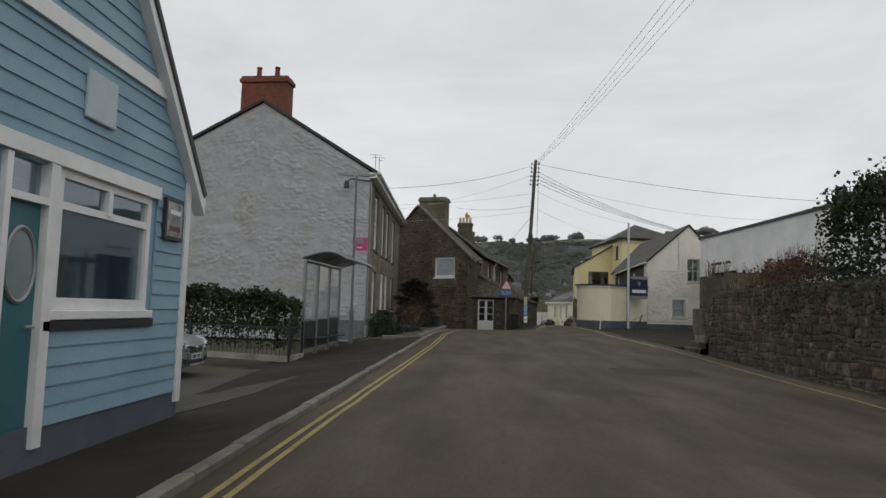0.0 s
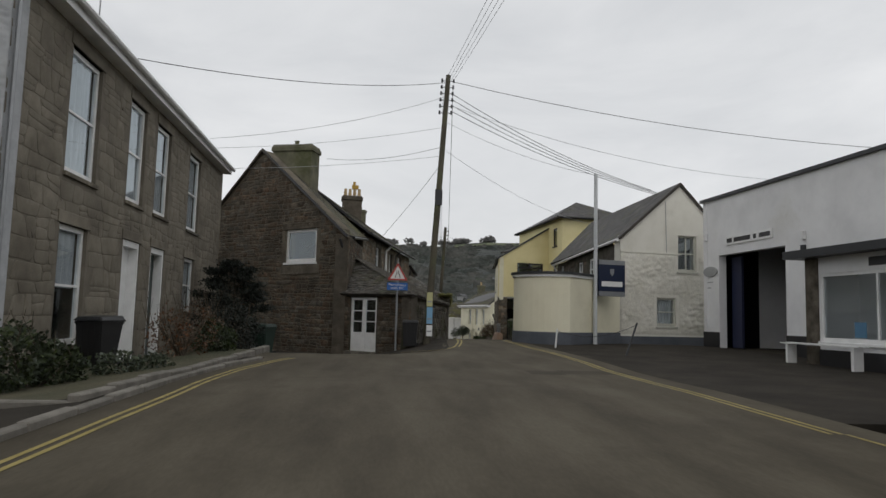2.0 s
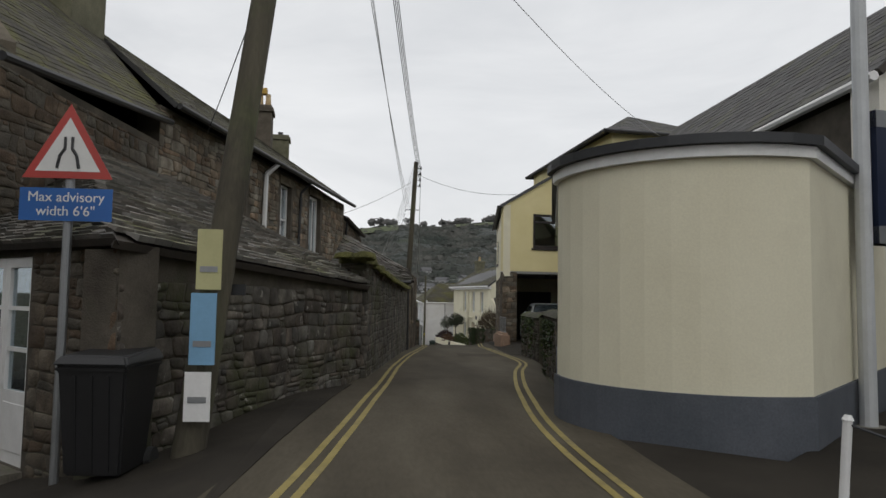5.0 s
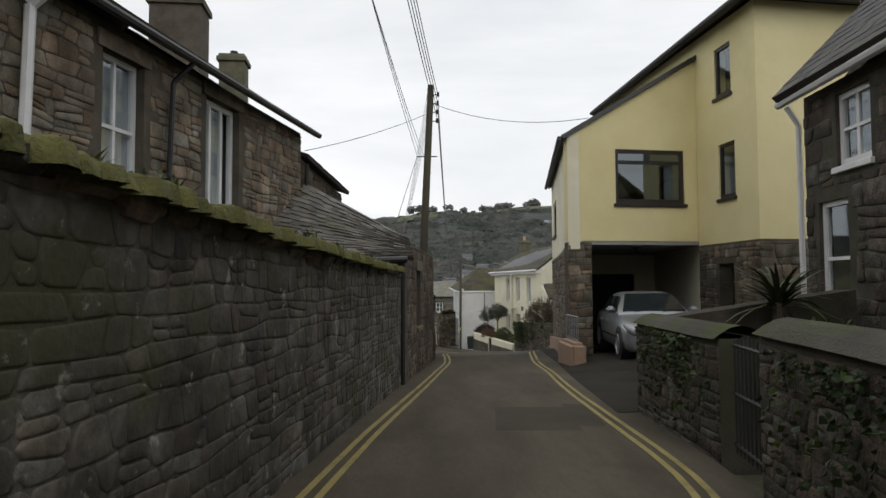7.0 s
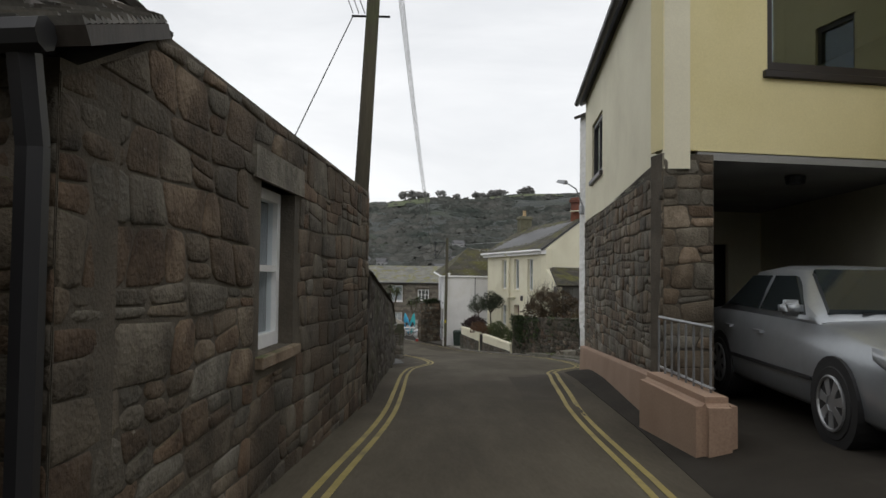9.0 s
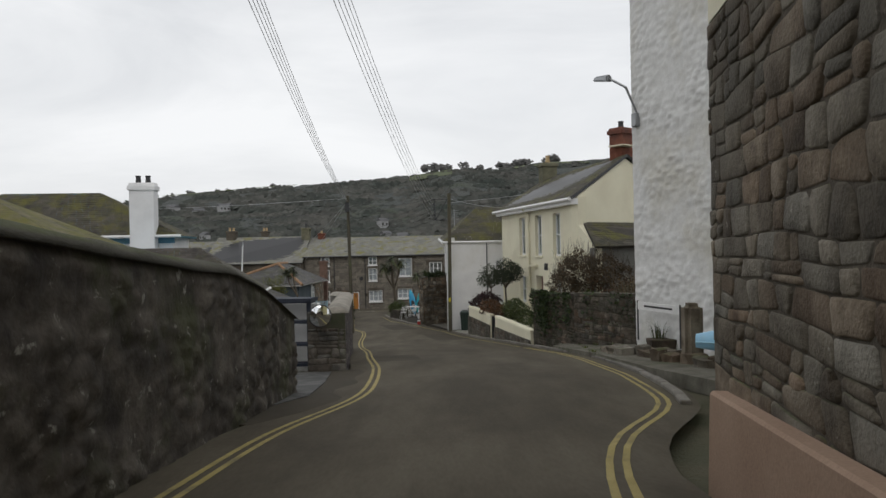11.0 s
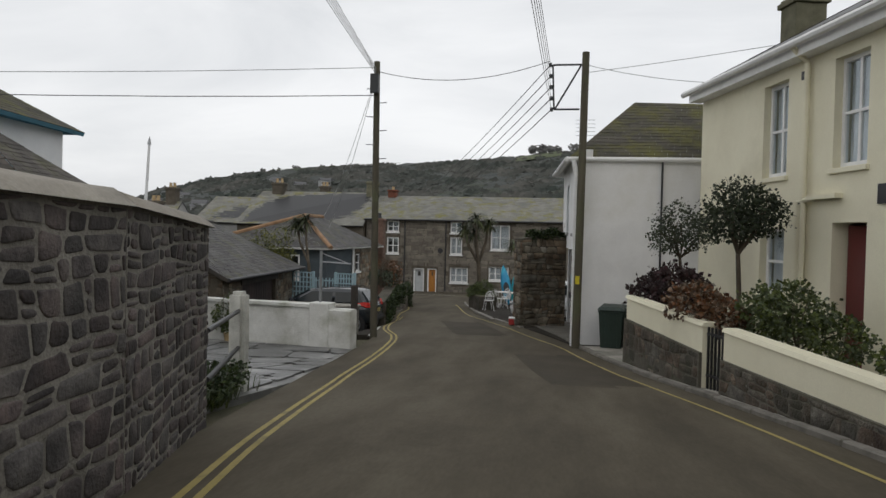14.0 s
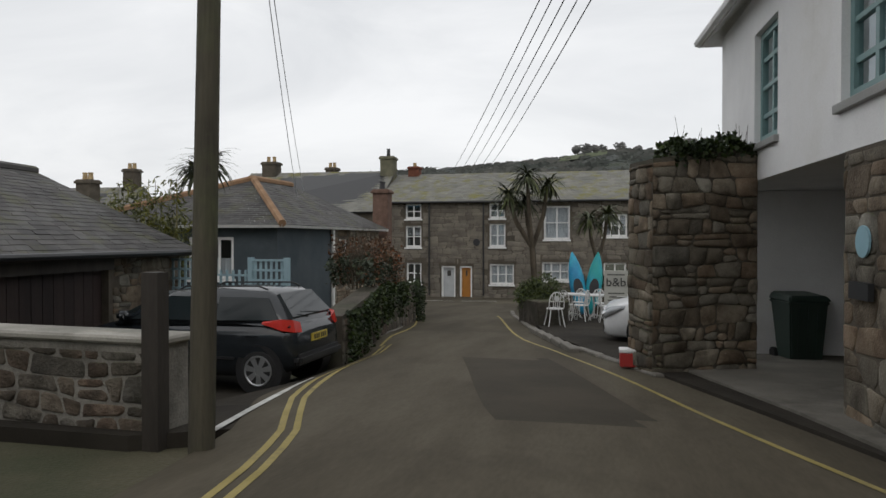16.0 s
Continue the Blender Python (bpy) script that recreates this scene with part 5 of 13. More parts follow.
def white_house():
    h = thing("rubble_house", "tall stone house with a whitewashed rubble gable and granite front", "house")
    a, b = Vector((-12.0, 28.75)), Vector((-1.7, 27.9))
    F2 = Face(a, b)
    L = F2.length
    s_ap = L * 0.53
    wins = [(0.75, 2.0, 4.12, 6.6), (0.55, 1.8, 0.6, 3.0)]
    wall("wall", F2, -0.5, [(0, 6.85), (s_ap, 9.75), (L, 6.75)], OLD_LIMEWASH, h, wins, 0.5, "whitewashed rubble gable wall")
    window(h, F2, *wins[0], back=0.12, bar=0.09, curtain="upper")
    window(h, F2, *wins[1], back=0.12, bar=0.09)

    def under(s):
        return (6.85 + (9.75 - 6.85) * s / s_ap if s < s_ap else 9.75 - (9.75 - 6.75) * (s - s_ap) / (L - s_ap)) - 0.12

    rubble(h, F2, 0.0, L + 0.03, 0.45, under, OLD_LIMEWASH, 0.17, 0.36, [(w[0] - 0.1, w[1] + 0.1, w[2] - 0.1, w[3] + 0.1) for w in wins], 0.042, 11, None, 0.0)
    bm = bmesh.new()
    slab(bm, F2, L - 3.4, L + 0.02, -0.4, 0.4, 0.0, 0.05)
    part("plinth", bm, make_mat("blue_grey_plinth_paint", ((0.12, 0.14, 0.15), (0.18, 0.2, 0.212)), 0.85, 1.4, 40, 0.4, 0.01, stain=(0.085, 0.075, 0.055), stain_scale=0.8, stain_at=(0.5, 0.68)), h)
    F3 = Face((-1.7, 27.9), (-2.15, 44.6))
    W = F3.length
    up = [(2.4, 3.95), (5.85, 7.1), (8.05, 9.4), (11.6, 13.1)]
    holes = [(s, t, 3.62, 6.12) for s, t in up] + [(2.4, 3.75, 0.25, 2.62), (5.9, 7.15, -0.35, 2.68), (8.1, 9.35, -0.35, 2.7), (11.6, 12.95, 0.95, 2.7)]
    wall("wall", Face(F3.P(0.12, 0).to_2d(), F3.b), -0.6, 6.75, make_mat("flush_pointing", ((0.12, 0.105, 0.082), (0.17, 0.15, 0.12)), 0.95, 2.5, 60, 0.5, 0.01), h, [(s - 0.12, t - 0.12, c, d) for s, t, c, d in holes], 0.45, "coursed granite front wall")
    for q in holes[:4] + [holes[4], holes[7]]:
        window(h, F3, *q, back=0.1, bar=0.1, curtain="upper" if q is holes[4] else "full", sill_mat=GRANITE)
    granite_front = make_mat("dressed_granite", ((0.15, 0.132, 0.102), (0.21, 0.188, 0.148)), 0.9, 2.5, 50, 0.6, 0.01, spread=0.13, stain=(0.11, 0.095, 0.073), stain_scale=0.6)
    grow = [(q[0] - 0.05, q[1] + 0.05, q[2] - 0.18, q[3] + 0.22) for q in holes]
    rubble(h, F3, 0.05, W, -0.5, 6.6, granite_front, 0.3, 0.55, grow, 0.01, 12, (0, 6), 0.008)
    for q in holes:
        bm = bmesh.new()
        slab(bm, F3, q[0] - 0.12, q[1] + 0.12, q[3], q[3] + 0.24, -0.1, 0.03)
        bevelled(bm, 0.01)
        part("lintel", bm, granite_front, h)
    for q, m in ((holes[5], WHITE_PAINT), (holes[6], plain_mat("dark_green_paint", (0.02, 0.035, 0.03), 0.5))):
        bm = bmesh.new()
        slab(bm, F3, q[0] + 0.1, q[1] - 0.1, q[2], q[3] - 0.15, -0.3, -0.25)
        d = part("door", bm, m, h)
        for a0, a1, z0, z1 in ((0.2, 0.5, 0.2, 0.9), (0.58, 0.85, 0.2, 0.9), (0.2, 0.5, 1.1, 2.2), (0.58, 0.85, 1.1, 2.2)):
            bm = bmesh.new()
            slab(bm, F3, q[0] + a0, q[0] + a1, q[2] + z0, q[2] + z1, -0.25, -0.235)
            part("door_panel", bm, m, d)
        for s0, s1, z0, z1 in ((q[0], q[0] + 0.1, q[2], q[3]), (q[1] - 0.1, q[1], q[2], q[3]), (q[0] + 0.1, q[1] - 0.1, q[3] - 0.15, q[3])):
            bm = bmesh.new()
            slab(bm, F3, s0, s1, z0, z1, -0.32, -0.02)
            part("door_frame", bm, WHITE_PAINT, h)
    back = F3.n * -10.2
    c3, c4 = F3.b + back, a
    wall("wall", Face(F3.b, c3), -0.6, [(0, 6.7), (5.0, 9.7), ((c3 - F3.b).length, 6.85)], GRANITE, h, thick=0.4)
    wall("wall", Face(c3, a), -0.6, 6.85, GRANITE, h, thick=0.4)
    # roof
    rf, rb = F2.P(s_ap, 9.92, 0.12), (F3.P(W, 9.92, 0) + (back * 0.5).to_3d() + Vector((0, 0.2, 0)))
    roof_plane(h, [F3.P(-0.12, 6.72, 0.35), F3.P(W + 0.15, 6.72, 0.35), rb, rf], 0.1, BLACK_PAINT, SLATE, 0.35, 0.26)
    roof_plane(h, [(*(c3 + Vector((-0.3, 0))), 6.85), F2.P(-0.3, 6.85, 0.12), rf, rb], 0.1, BLACK_PAINT, SLATE, 0.35, 0.26)
    gutter(h, F3.P(-0.1, 6.66, 0.42), F3.P(W, 6.62, 0.42), 0.07)
    bm = bmesh.new()
    slab(bm, F3, -0.05, W, 6.45, 6.68, 0.0, 0.34)
    part("soffit", bm, WHITE_PAINT, h)
    downpipe(h, [F3.P(0.12, 6.6, 0.35), F3.P(0.12, 6.3, 0.08), F3.P(0.12, 0.2, 0.08)], 0.04, GREY_METAL)
    chimney(h, -7.6, -5.5, 28.35, 29.15, 8.6, 11.0, BRICK_RED, 2, 0.3, radians(-4.7), BRICK_RED, 0.5)
    # security light bracket at the eave
    bm = bmesh.new()
    pipe(bm, [F3.P(0.0, 6.3, 0.05), F2.P(L - 0.7, 6.35, 0.3), F2.P(L - 0.9, 6.2, 0.3)], 0.03)
    tube(bm, F2.P(L - 0.9, 6.25, 0.3), F2.P(L - 0.9, 5.95, 0.3), 0.09, 0.12, 10)
    part("flood_light", bm, DARK_METAL, h)
    # aerials
    for s, hgt in ((1.0, 0.9), (-0.5, 0.7)):
        bm = bmesh.new()
        p = F3.P(2.5 + s, 7.2, 0)
        tube(bm, p, p + Vector((0, 0, hgt)), 0.015)
        tube(bm, p + Vector((-0.25, 0, hgt)), p + Vector((0.25, 0.1, hgt)), 0.01)
        tube(bm, p + Vector((-0.15, 0, hgt - 0.12)), p + Vector((0.15, 0.1, hgt - 0.12)), 0.01)
        part("aerial", bm, GREY_METAL, h)


white_house()


def stone_house():
    h = thing("granite_house", "old brown granite house with a mossy slate roof", "house")
    a, b = Vector((-1.2, 48.1)), Vector((4.3, 43.07))
    u = (b - a).normalized()
    A, B = a - u * 5.6, a + u * 5.6
    F = Face(A, B)
    L = F.length
    q = (7.4, 9.35, 3.14, 4.55)
    mortar = make_mat("brown_lime_mortar", ((0.1, 0.084, 0.062), (0.165, 0.142, 0.107)), 0.95, 2.5, 50, 0.7, 0.012, stain=(0.07, 0.06, 0.045), stain_scale=0.7)
    wall("wall", F, -1.4, [(0, 4.1), (5.6, 8.3), (L - 0.45, 4.44)], mortar, h, [q], 0.5, "granite rubble gable wall")
    wall("wall", Face(F.P(L - 0.45, 0).to_2d(), B), -1.4, [(0, 4.44), (0.45, 4.1)], mortar, h, thick=0.06)

    def under(s):
        return 8.3 - abs(s - 5.6) * 0.75 - 0.14

    rubble(h, F, 0.0, L, -1.2, under, BROWN_STONE, 0.18, 0.31, [(q[0] - 0.22, q[1] + 0.22, q[2] - 0.52, q[3] + 0.3)], 0.03, 21, (4.6, L), 0.024)
    window(h, F, *q, style="plain", back=0.08, bar=0.12, sill=True, label="white framed single-pane window")
    for z0, z1 in ((q[3], q[3] + 0.28), (q[2] - 0.5, q[2] - 0.12)):
        bm = bmesh.new()
        slab(bm, F, q[0] - 0.2, q[1] + 0.2, z0, z1, -0.05, 0.04)
        bevelled(bm, 0.012)
        part("lintel", bm, GRANITE, h)
    # lane side in two runs
    C, D = Vector((3.35, 49.2)), Vector((5.95, 61.9))
    S1, S2 = Face(B, C), Face(C, D)
    wall("wall", S1, -1.2, 4.15, MORTAR, h, (), 0.5)
    rubble(h, S1, 0, S1.length, -0.2, 4.05, BROWN_STONE, 0.18, 0.32, (), 0.03, 22, None, 0.012)
    hs = [(2.92, 4.06, 2.8, 4.5), (6.4, 7.28, 2.55, 4.45), (8.95, 10.1, 2.5, 4.52)]
    wall("wall", S2, -1.2, [(0, 4.85), (S2.length, 4.75)], MORTAR, h, hs, 0.45)
    rubble(h, S2, 0, S2.length, 0.8, lambda s: 4.78 - 0.008 * s, WARM_STONE, 0.19, 0.34, [(p[0] - 0.14, p[1] + 0.14, p[2] - 0.15, p[3] + 0.28) for p in hs], 0.035, 23, (0, 9), 0.012)
    window(h, S2, *hs[0], style="toplight", back=0.15, bar=0.07, curtain="lower", label="white window with a frosted lower light")
    window(h, S2, *hs[1], style="sash", back=0.15, bar=0.06, cols=2, curtain="full")
    window(h, S2, *hs[2], style="plain", back=0.15, bar=0.08, cols=3, curtain="full")
    for p in hs:
        bm = bmesh.new()
        slab(bm, S2, p[0] - 0.12, p[1] + 0.12, p[3], p[3] + 0.22, -0.05, 0.035)
        part("lintel", bm, WARM_STONE, h)
    back_a, back_d = A + Vector((2.6, 12.0)), D + Vector((-7.5, 2.0))
    wall("wall", Face(D, back_d), -1.2, [(0, 4.7), (4.2, 7.4), ((back_d - D).length, 4.5)], GRANITE, h, thick=0.4)
    wall("wall", Face(back_d, A), -1.4, 4.1, GRANITE, h, thick=0.4)
    ridge_f, ridge_b = F.P(5.6, 8.38, 0.12), Vector((1.95, 62.75, 7.7))
    ridge_m = Vector((-0.05, 54.0, 8.12))
    roof_plane(h, [F.P(L + 0.12, 4.12, 0.15), S1.P(S1.length, 4.6, 0.16), ridge_m, ridge_f], 0.09, BLACK_PAINT, MOSSY_SLATE, 0.32, 0.24)
    roof_plane(h, [S2.P(0, 4.86, 0.34), S2.P(S2.length + 0.15, 4.76, 0.34), ridge_b, ridge_m], 0.09, BLACK_PAINT, MOSSY_SLATE, 0.32, 0.24)
    roof_plane(h, [(*back_d, 4.4), (*A, 4.0), ridge_f - Vector((0.1, -0.1, 0.05)), ridge_m - Vector((0.1, 0, 0.1))], 0.02, BLACK_PAINT)
    roof_plane(h, [(*back_d, 4.4), ridge_m - Vector((0.1, 0, 0.1)), ridge_b], 0.02, BLACK_PAINT)
    bm = bmesh.new()
    for s0, z0, s1, z1 in ((-0.15, 4.0, 5.6, 8.3), (L + 0.15, 4.0, 5.6, 8.3)):
        tube(bm, F.P(s0, z0, 0.1), F.P(s1, z1, 0.1), 0.05, 0.05, 6)
    part("verge", bm, MORTAR, h)
    chimney(h, -1.4, 0.7, 52.0, 53.1, 7.3, 9.6, CHIMNEY_MOSS, 1, 0.35, radians(-16), CHIMNEY_MOSS, 0.3)
    ch = chimney(h, 1.25, 2.6, 65.1, 66.1, -1.0, 9.3, MORTAR, 0, 0.3, radians(5))
    for k in range(4):
        bm = bmesh.new()
        x = 1.45 + 0.32 * k
        tube(bm, (x, 65.6, 9.28), (x, 65.6, 9.85), 0.13, 0.1, 10)
        part("chimney_pot", bm, TERRACOTTA, ch)
    bm = bmesh.new()
    cube(bm, 1.9, 2.35, 65.45, 65.75, 9.85, 10.1)
    tube(bm, (2.05, 65.6, 9.8), (2.05, 65.6, 10.35), 0.1, 0.1, 8)
    part("cowl", bm, plain_mat("ochre_metal", (0.45, 0.28, 0.04), 0.6), ch)
    chimney(h, 2.0, 2.8, 68.8, 69.6, -1.0, 8.9, CHIMNEY_MOSS, 1, 0.25, radians(5), BLACK_PAINT, 0.18)
    gutter(h, S1.P(0, 4.05, 0.22), S1.P(S1.length, 4.52, 0.22), 0.06, BLACK_PAINT)
    gutter(h, S2.P(0, 4.82, 0.38), S2.P(S2.length + 0.15, 4.71, 0.38), 0.06, BLACK_PAINT)
    downpipe(h, [F.P(L - 0.2, 4.0, 0.25), F.P(L - 0.2, 3.6, 0.08), F.P(L - 0.2, -0.6, 0.08)], 0.05, BLACK_PAINT)
    downpipe(h, [S2.P(5.2, 4.75, 0.36), S2.P(5.08, 4.45, 0.09), S2.P(5.0, 1.5, 0.09)], 0.065, WHITE_PLASTIC)
    downpipe(h, [S2.P(7.95, 4.72, 0.36), S2.P(7.85, 4.4, 0.09), S2.P(7.7, 1.5, 0.09)], 0.04, BLACK_PAINT)
    # low extension beyond the far end
    X = Face(D, (6.5, 64.65))
    wall("wall", X, -1.2, [(0, 4.2), (X.length, 3.75)], MORTAR, h, thick=0.35)
    rubble(h, X, 0.05, X.length, 1.6, lambda s: 4.12 - 0.16 * s, BROWN_STONE, 0.18, 0.3, (), 0.025, 26, (0, 3), 0.01)
    roof_plane(h, [X.P(0.02, 4.28, 0.18), X.P(X.length + 0.12, 3.83, 0.18), (3.6, 65.3, 5.0), (3.1, 62.55, 5.4)], 0.08, DARK_WOOD, MOSSY_SLATE, 0.28, 0.2)
    wall("wall", Face((6.5, 64.65), (3.4, 65.3)), -1.2, [(0, 3.75), (3.1, 4.9)], MORTAR, h, thick=0.3)
    bm = bmesh.new()
    pipe(bm, [X.P(0.15, 4.1, 0.1), X.P(0.2, 3.6, 0.06), X.P(0.2, 1.5, 0.06)], 0.04)
    part("downpipe", bm, BLACK_PAINT, h)
    # lean-to with the white french door
    p1, p2, p3, p4 = B - u * 0.05, Vector((5.42, 42.05)), Vector((7.22, 47.45)), Vector((3.4, 48.85))
    L1, L2 = Face(p1, p2), Face(p2, p3)
    door = (0.35, 1.72, -0.38, 1.68)
    wall("lean_to_wall", L1, -1.2, [(0, 1.8), (L1.length, 1.74)], DARK_MORTAR, h, [door], 0.35)
    rubble(h, L1, 0, L1.length, -0.9, 1.72, BROWN_STONE, 0.17, 0.3, [(door[0] - 0.05, door[1] + 0.05, -1, door[3] + 0.1)], 0.035, 24, (0, 9), 0.012)
    wall("lean_to_wall", L2, -0.8, [(0, 1.7), (L2.length, 1.48)], DARK_MORTAR, h, thick=0.35)
    rubble(h, L2, 0, L2.length, -0.5, 1.45, LANE_STONE, 0.15, 0.26, (), 0.04, 25, (0, 9), 0.012)
    wall("lean_to_wall", Face(p3, p4), -0.8, [(0, 1.45), ((p4 - p3).length, 3.3)], DARK_MORTAR, h, thick=0.3)
    hip = (3.5, 46.26, 3.2)
    roof_plane(h, [L1.P(-0.15, 1.82, 0.15), L1.P(L1.length + 0.2, 1.78, 0.15), hip, (3.12, 46.6, 3.22)], 0.07, DARK_WOOD, SLATE_ROUGH, 0.22, 0.12)
    r = roof_plane(h, [L1.P(L1.length + 0.2, 1.76, 0.15), L2.P(L2.length + 0.1, 1.52, 0.12), (*p4, 3.5), hip], 0.07, DARK_WOOD, None)
    al = L2.P(L2.length + 0.1, 1.52, 0.12) - L1.P(L1.length + 0.2, 1.76, 0.15)
    upv = Vector((*p4, 3.5)) - L2.P(L2.length, 1.52, 0.12)
    upv = upv - al.normalized() * upv.dot(al.normalized())
    slates(r, L1.P(L1.length + 0.2, 1.79, 0.15), al, upv, al.length, 4.4, SLATE_PIECE, 0.25, 0.13, lambda s, v: v < 3.6 + 0.2 * s and s > 0.9 * v, "slate_covering", 9, True, 1.7)
    # french door: two leaves of stiles, rails and a solid lower panel
    s0, s1, z0, z1 = door
    sm = (s0 + s1) / 2
    for sa, sb, lab in ((s0, sm - 0.004, "white glazed french door leaf"), (sm + 0.004, s1, "white glazed french door leaf")):
        bm = bmesh.new()
        slab(bm, L1, sa, sb, z0, z0 + 0.72, -0.1, -0.04)
        d = part("french_door", bm, WHITE_PAINT, h, lab)
        for nm, q in (("stile", (sa, sa + 0.09, z0 + 0.72, z1)), ("stile", (sb - 0.09, sb, z0 + 0.72, z1)), ("rail", (sa + 0.09, sb - 0.09, z1 - 0.1, z1))):
            bm = bmesh.new()
            slab(bm, L1, *q, -0.1, -0.03)
            part(nm, bm, WHITE_PAINT, d)
        for k in (1, 2):
            z = z0 + 0.72 + (z1 - 0.1 - z0 - 0.72) * k / 3
            bm = bmesh.new()
            slab(bm, L1, sa + 0.09, sb - 0.09, z - 0.02, z + 0.02, -0.09, -0.035)
            part("glazing_bar", bm, WHITE_PAINT, d)
        bm = bmesh.new()
        slab(bm, L1, sa + 0.09, sb - 0.09, z0 + 0.72, z1 - 0.1, -0.07, -0.065)
        part("pane", bm, GLASS, d)
        bm = bmesh.new()
        slab(bm, L1, sa + 0.08, sb - 0.08, z0 + 0.12, z0 + 0.6, -0.04, -0.03)
        bevelled(bm, 0.006)
        part("panel", bm, WHITE_PAINT, d)
    bm = bmesh.new()
    slab(bm, L1, s0 - 0.05, s1 + 0.05, z0 - 0.3, z0 - 0.004, -0.1, 0.28)
    part("doorstep", bm, GRANITE, h)


stone_house()


def annex_and_cottage():
    """The curved white office with a dark plinth, the cottage gable behind it, and the rear stone wing."""
    h = thing("curved_office", "low cream office with a rounded corner and slate-blue plinth", "building")
    pts = [(10.55, 47.8), (9.55, 43.6)]
    c, r = Vector((10.95, 43.25)), 1.5
    for k in range(0, 13):
        ang = radians(172 + 110 * k / 12)
        pts.append((c.x + r * math.cos(ang), c.y + r * math.sin(ang)))
    pts.append((14.15, 44.72))
    pts = [Vector(p) for p in pts]

    def band(name, z0f, z1f, grow, material, label=""):
        bm = bmesh.new()
        line = offset_line(pts, grow)
        inner = offset_line(pts, -0.22)
        rows = [[bm.verts.new((p.x, p.y, f(i / (len(pts) - 1)))) for i, p in enumerate(ln)] for ln, f in ((line, z0f), (line, z1f), (inner, z1f), (inner, z0f))]
        for i in range(len(pts) - 1):
            for j in range(4):
                k = (j + 1) % 4
                bm.faces.new((rows[j][i], rows[j][i + 1], rows[k][i + 1], rows[k][i]))
        return part(name, bm, material, h, label)

    band("wall", lambda f: -0.3, lambda f: 2.6, 0.0, CREAM_RENDER)
    band("plinth", lambda f: -0.3, lambda f: 0.56, 0.03, DARK_PLINTH)
    band("fascia", lambda f: 2.6, lambda f: 2.7, 0.06, WHITE_PAINT)
    band("roof_edge", lambda f: 2.704, lambda f: 2.79, 0.12, DARK_METAL)
    bm = bmesh.new()
    vs = [bm.verts.new((p.x, p.y, 2.77)) for p in pts] + [bm.verts.new((14.2, 48.2, 2.95))]
    bm.faces.new(vs)
    part("roof", bm, DARK_METAL, h)
    wall("wall", Face((14.2, 48.2), (10.55, 47.8)), -0.4, 2.6, CREAM_RENDER, h, thick=0.2)
    # cottage
    k = thing("cottage", "off-white rendered cottage with a steep slate roof", "house")
    F = Face((14.2, 44.82), (18.75, 45.92))
    L = F.length
    w1, w2 = (1.78, 2.75, 0.86, 2.06), (2.87, 3.82, 3.22, 4.78)
    wall("wall", F, -0.3, [(0, 4.5), (2.95, 6.95), (L, 5.45)], COTTAGE_RENDER, k, [w1, w2], 0.45)
    wall("side_wall", Face((13.0, 44.53), (14.2, 44.82)), -0.3, 2.62, COTTAGE_RENDER, k, thick=0.3)
    bm = bmesh.new()
    slab(bm, Face((13.0, 44.53), (14.2, 44.82)), 0, 1.23, -0.3, 0.42, 0, 0.045)
    part("plinth", bm, DARK_PLINTH, k)
    rough = make_mat("painted_rubble", ((0.62, 0.6, 0.52), (0.74, 0.72, 0.65)), 0.85, 1.4, 16, 0.6, 0.02, spread=0.03)
    rubble(k, F, 0, L - 0.15, 0.5, 3.9, rough, 0.2, 0.36, [(p[0] - 0.12, p[1] + 0.12, p[2] - 0.2, p[3] + 0.12) for p in (w1, w2)], 0.042, 31, None, 0.0)
    bm = bmesh.new()
    slab(bm, F, 0, 3.0, 3.92, 3.97, 0, 0.03)
    part("string_course", bm, COTTAGE_RENDER, k)
    bm = bmesh.new()
    slab(bm, F, 0, L - 0.15, -0.3, 0.42, 0, 0.05)
    part("plinth", bm, DARK_PLINTH, k)
    window(k, F, *w1, back=0.12, bar=0.09, curtain="full", frame_mat=plain_mat("grey_cream_paint", (0.5, 0.5, 0.44), 0.5))
    window(k, F, *w2, back=0.12, bar=0.08, cols=2, frame_mat=plain_mat("grey_cream_paint", (0.5, 0.5, 0.44), 0.5))
    ridge_b = Vector((16.7, 57.2, 6.9))
    roof_plane(k, [(14.3, 57.6, 4.35), F.P(-0.12, 4.5, 0.1), F.P(2.95, 7.08, 0.1), ridge_b], 0.1, DARK_WOOD, SLATE, 0.32, 0.24)
    roof_plane(k, [F.P(L + 0.1, 5.4, 0.1), (20, 57.2, 4.6), ridge_b, F.P(2.95, 7.08, 0.1)], 0.1, DARK_WOOD, SLATE, 0.4, 0.3)
    S = Face((14.7, 57.4), (14.22, 45.32))
    ws = [(0.35, 1.15, 0.9, 2.6), (0.9, 1.75, 3.05, 4.1), (5.2, 6.2, 3.0, 4.0), (7.4, 8.4, 3.0, 4.0)]
    wall("wall", S, -0.5, 4.3, DARK_MORTAR, k, ws, 0.45, "dark stone rear wing")
    rubble(k, S, 0, 7.5, -0.3, 4.2, DARK_STONE, 0.25, 0.42, [(p[0] - 0.1, p[1] + 0.1, p[2] - 0.15, p[3] + 0.2) for p in ws], 0.035, 32, (0, 4.5), 0.012)
    for p in ws:
        window(k, S, *p, back=0.08, bar=0.08, cols=2 if p[2] > 2.9 else 1)
    wall("wall", Face((18.9, 57.6), (14.7, 57.4)), -0.5, [(0, 4.4), (1.8, 6.9), (3.8, 4.3)], DARK_STONE, k, thick=0.4)
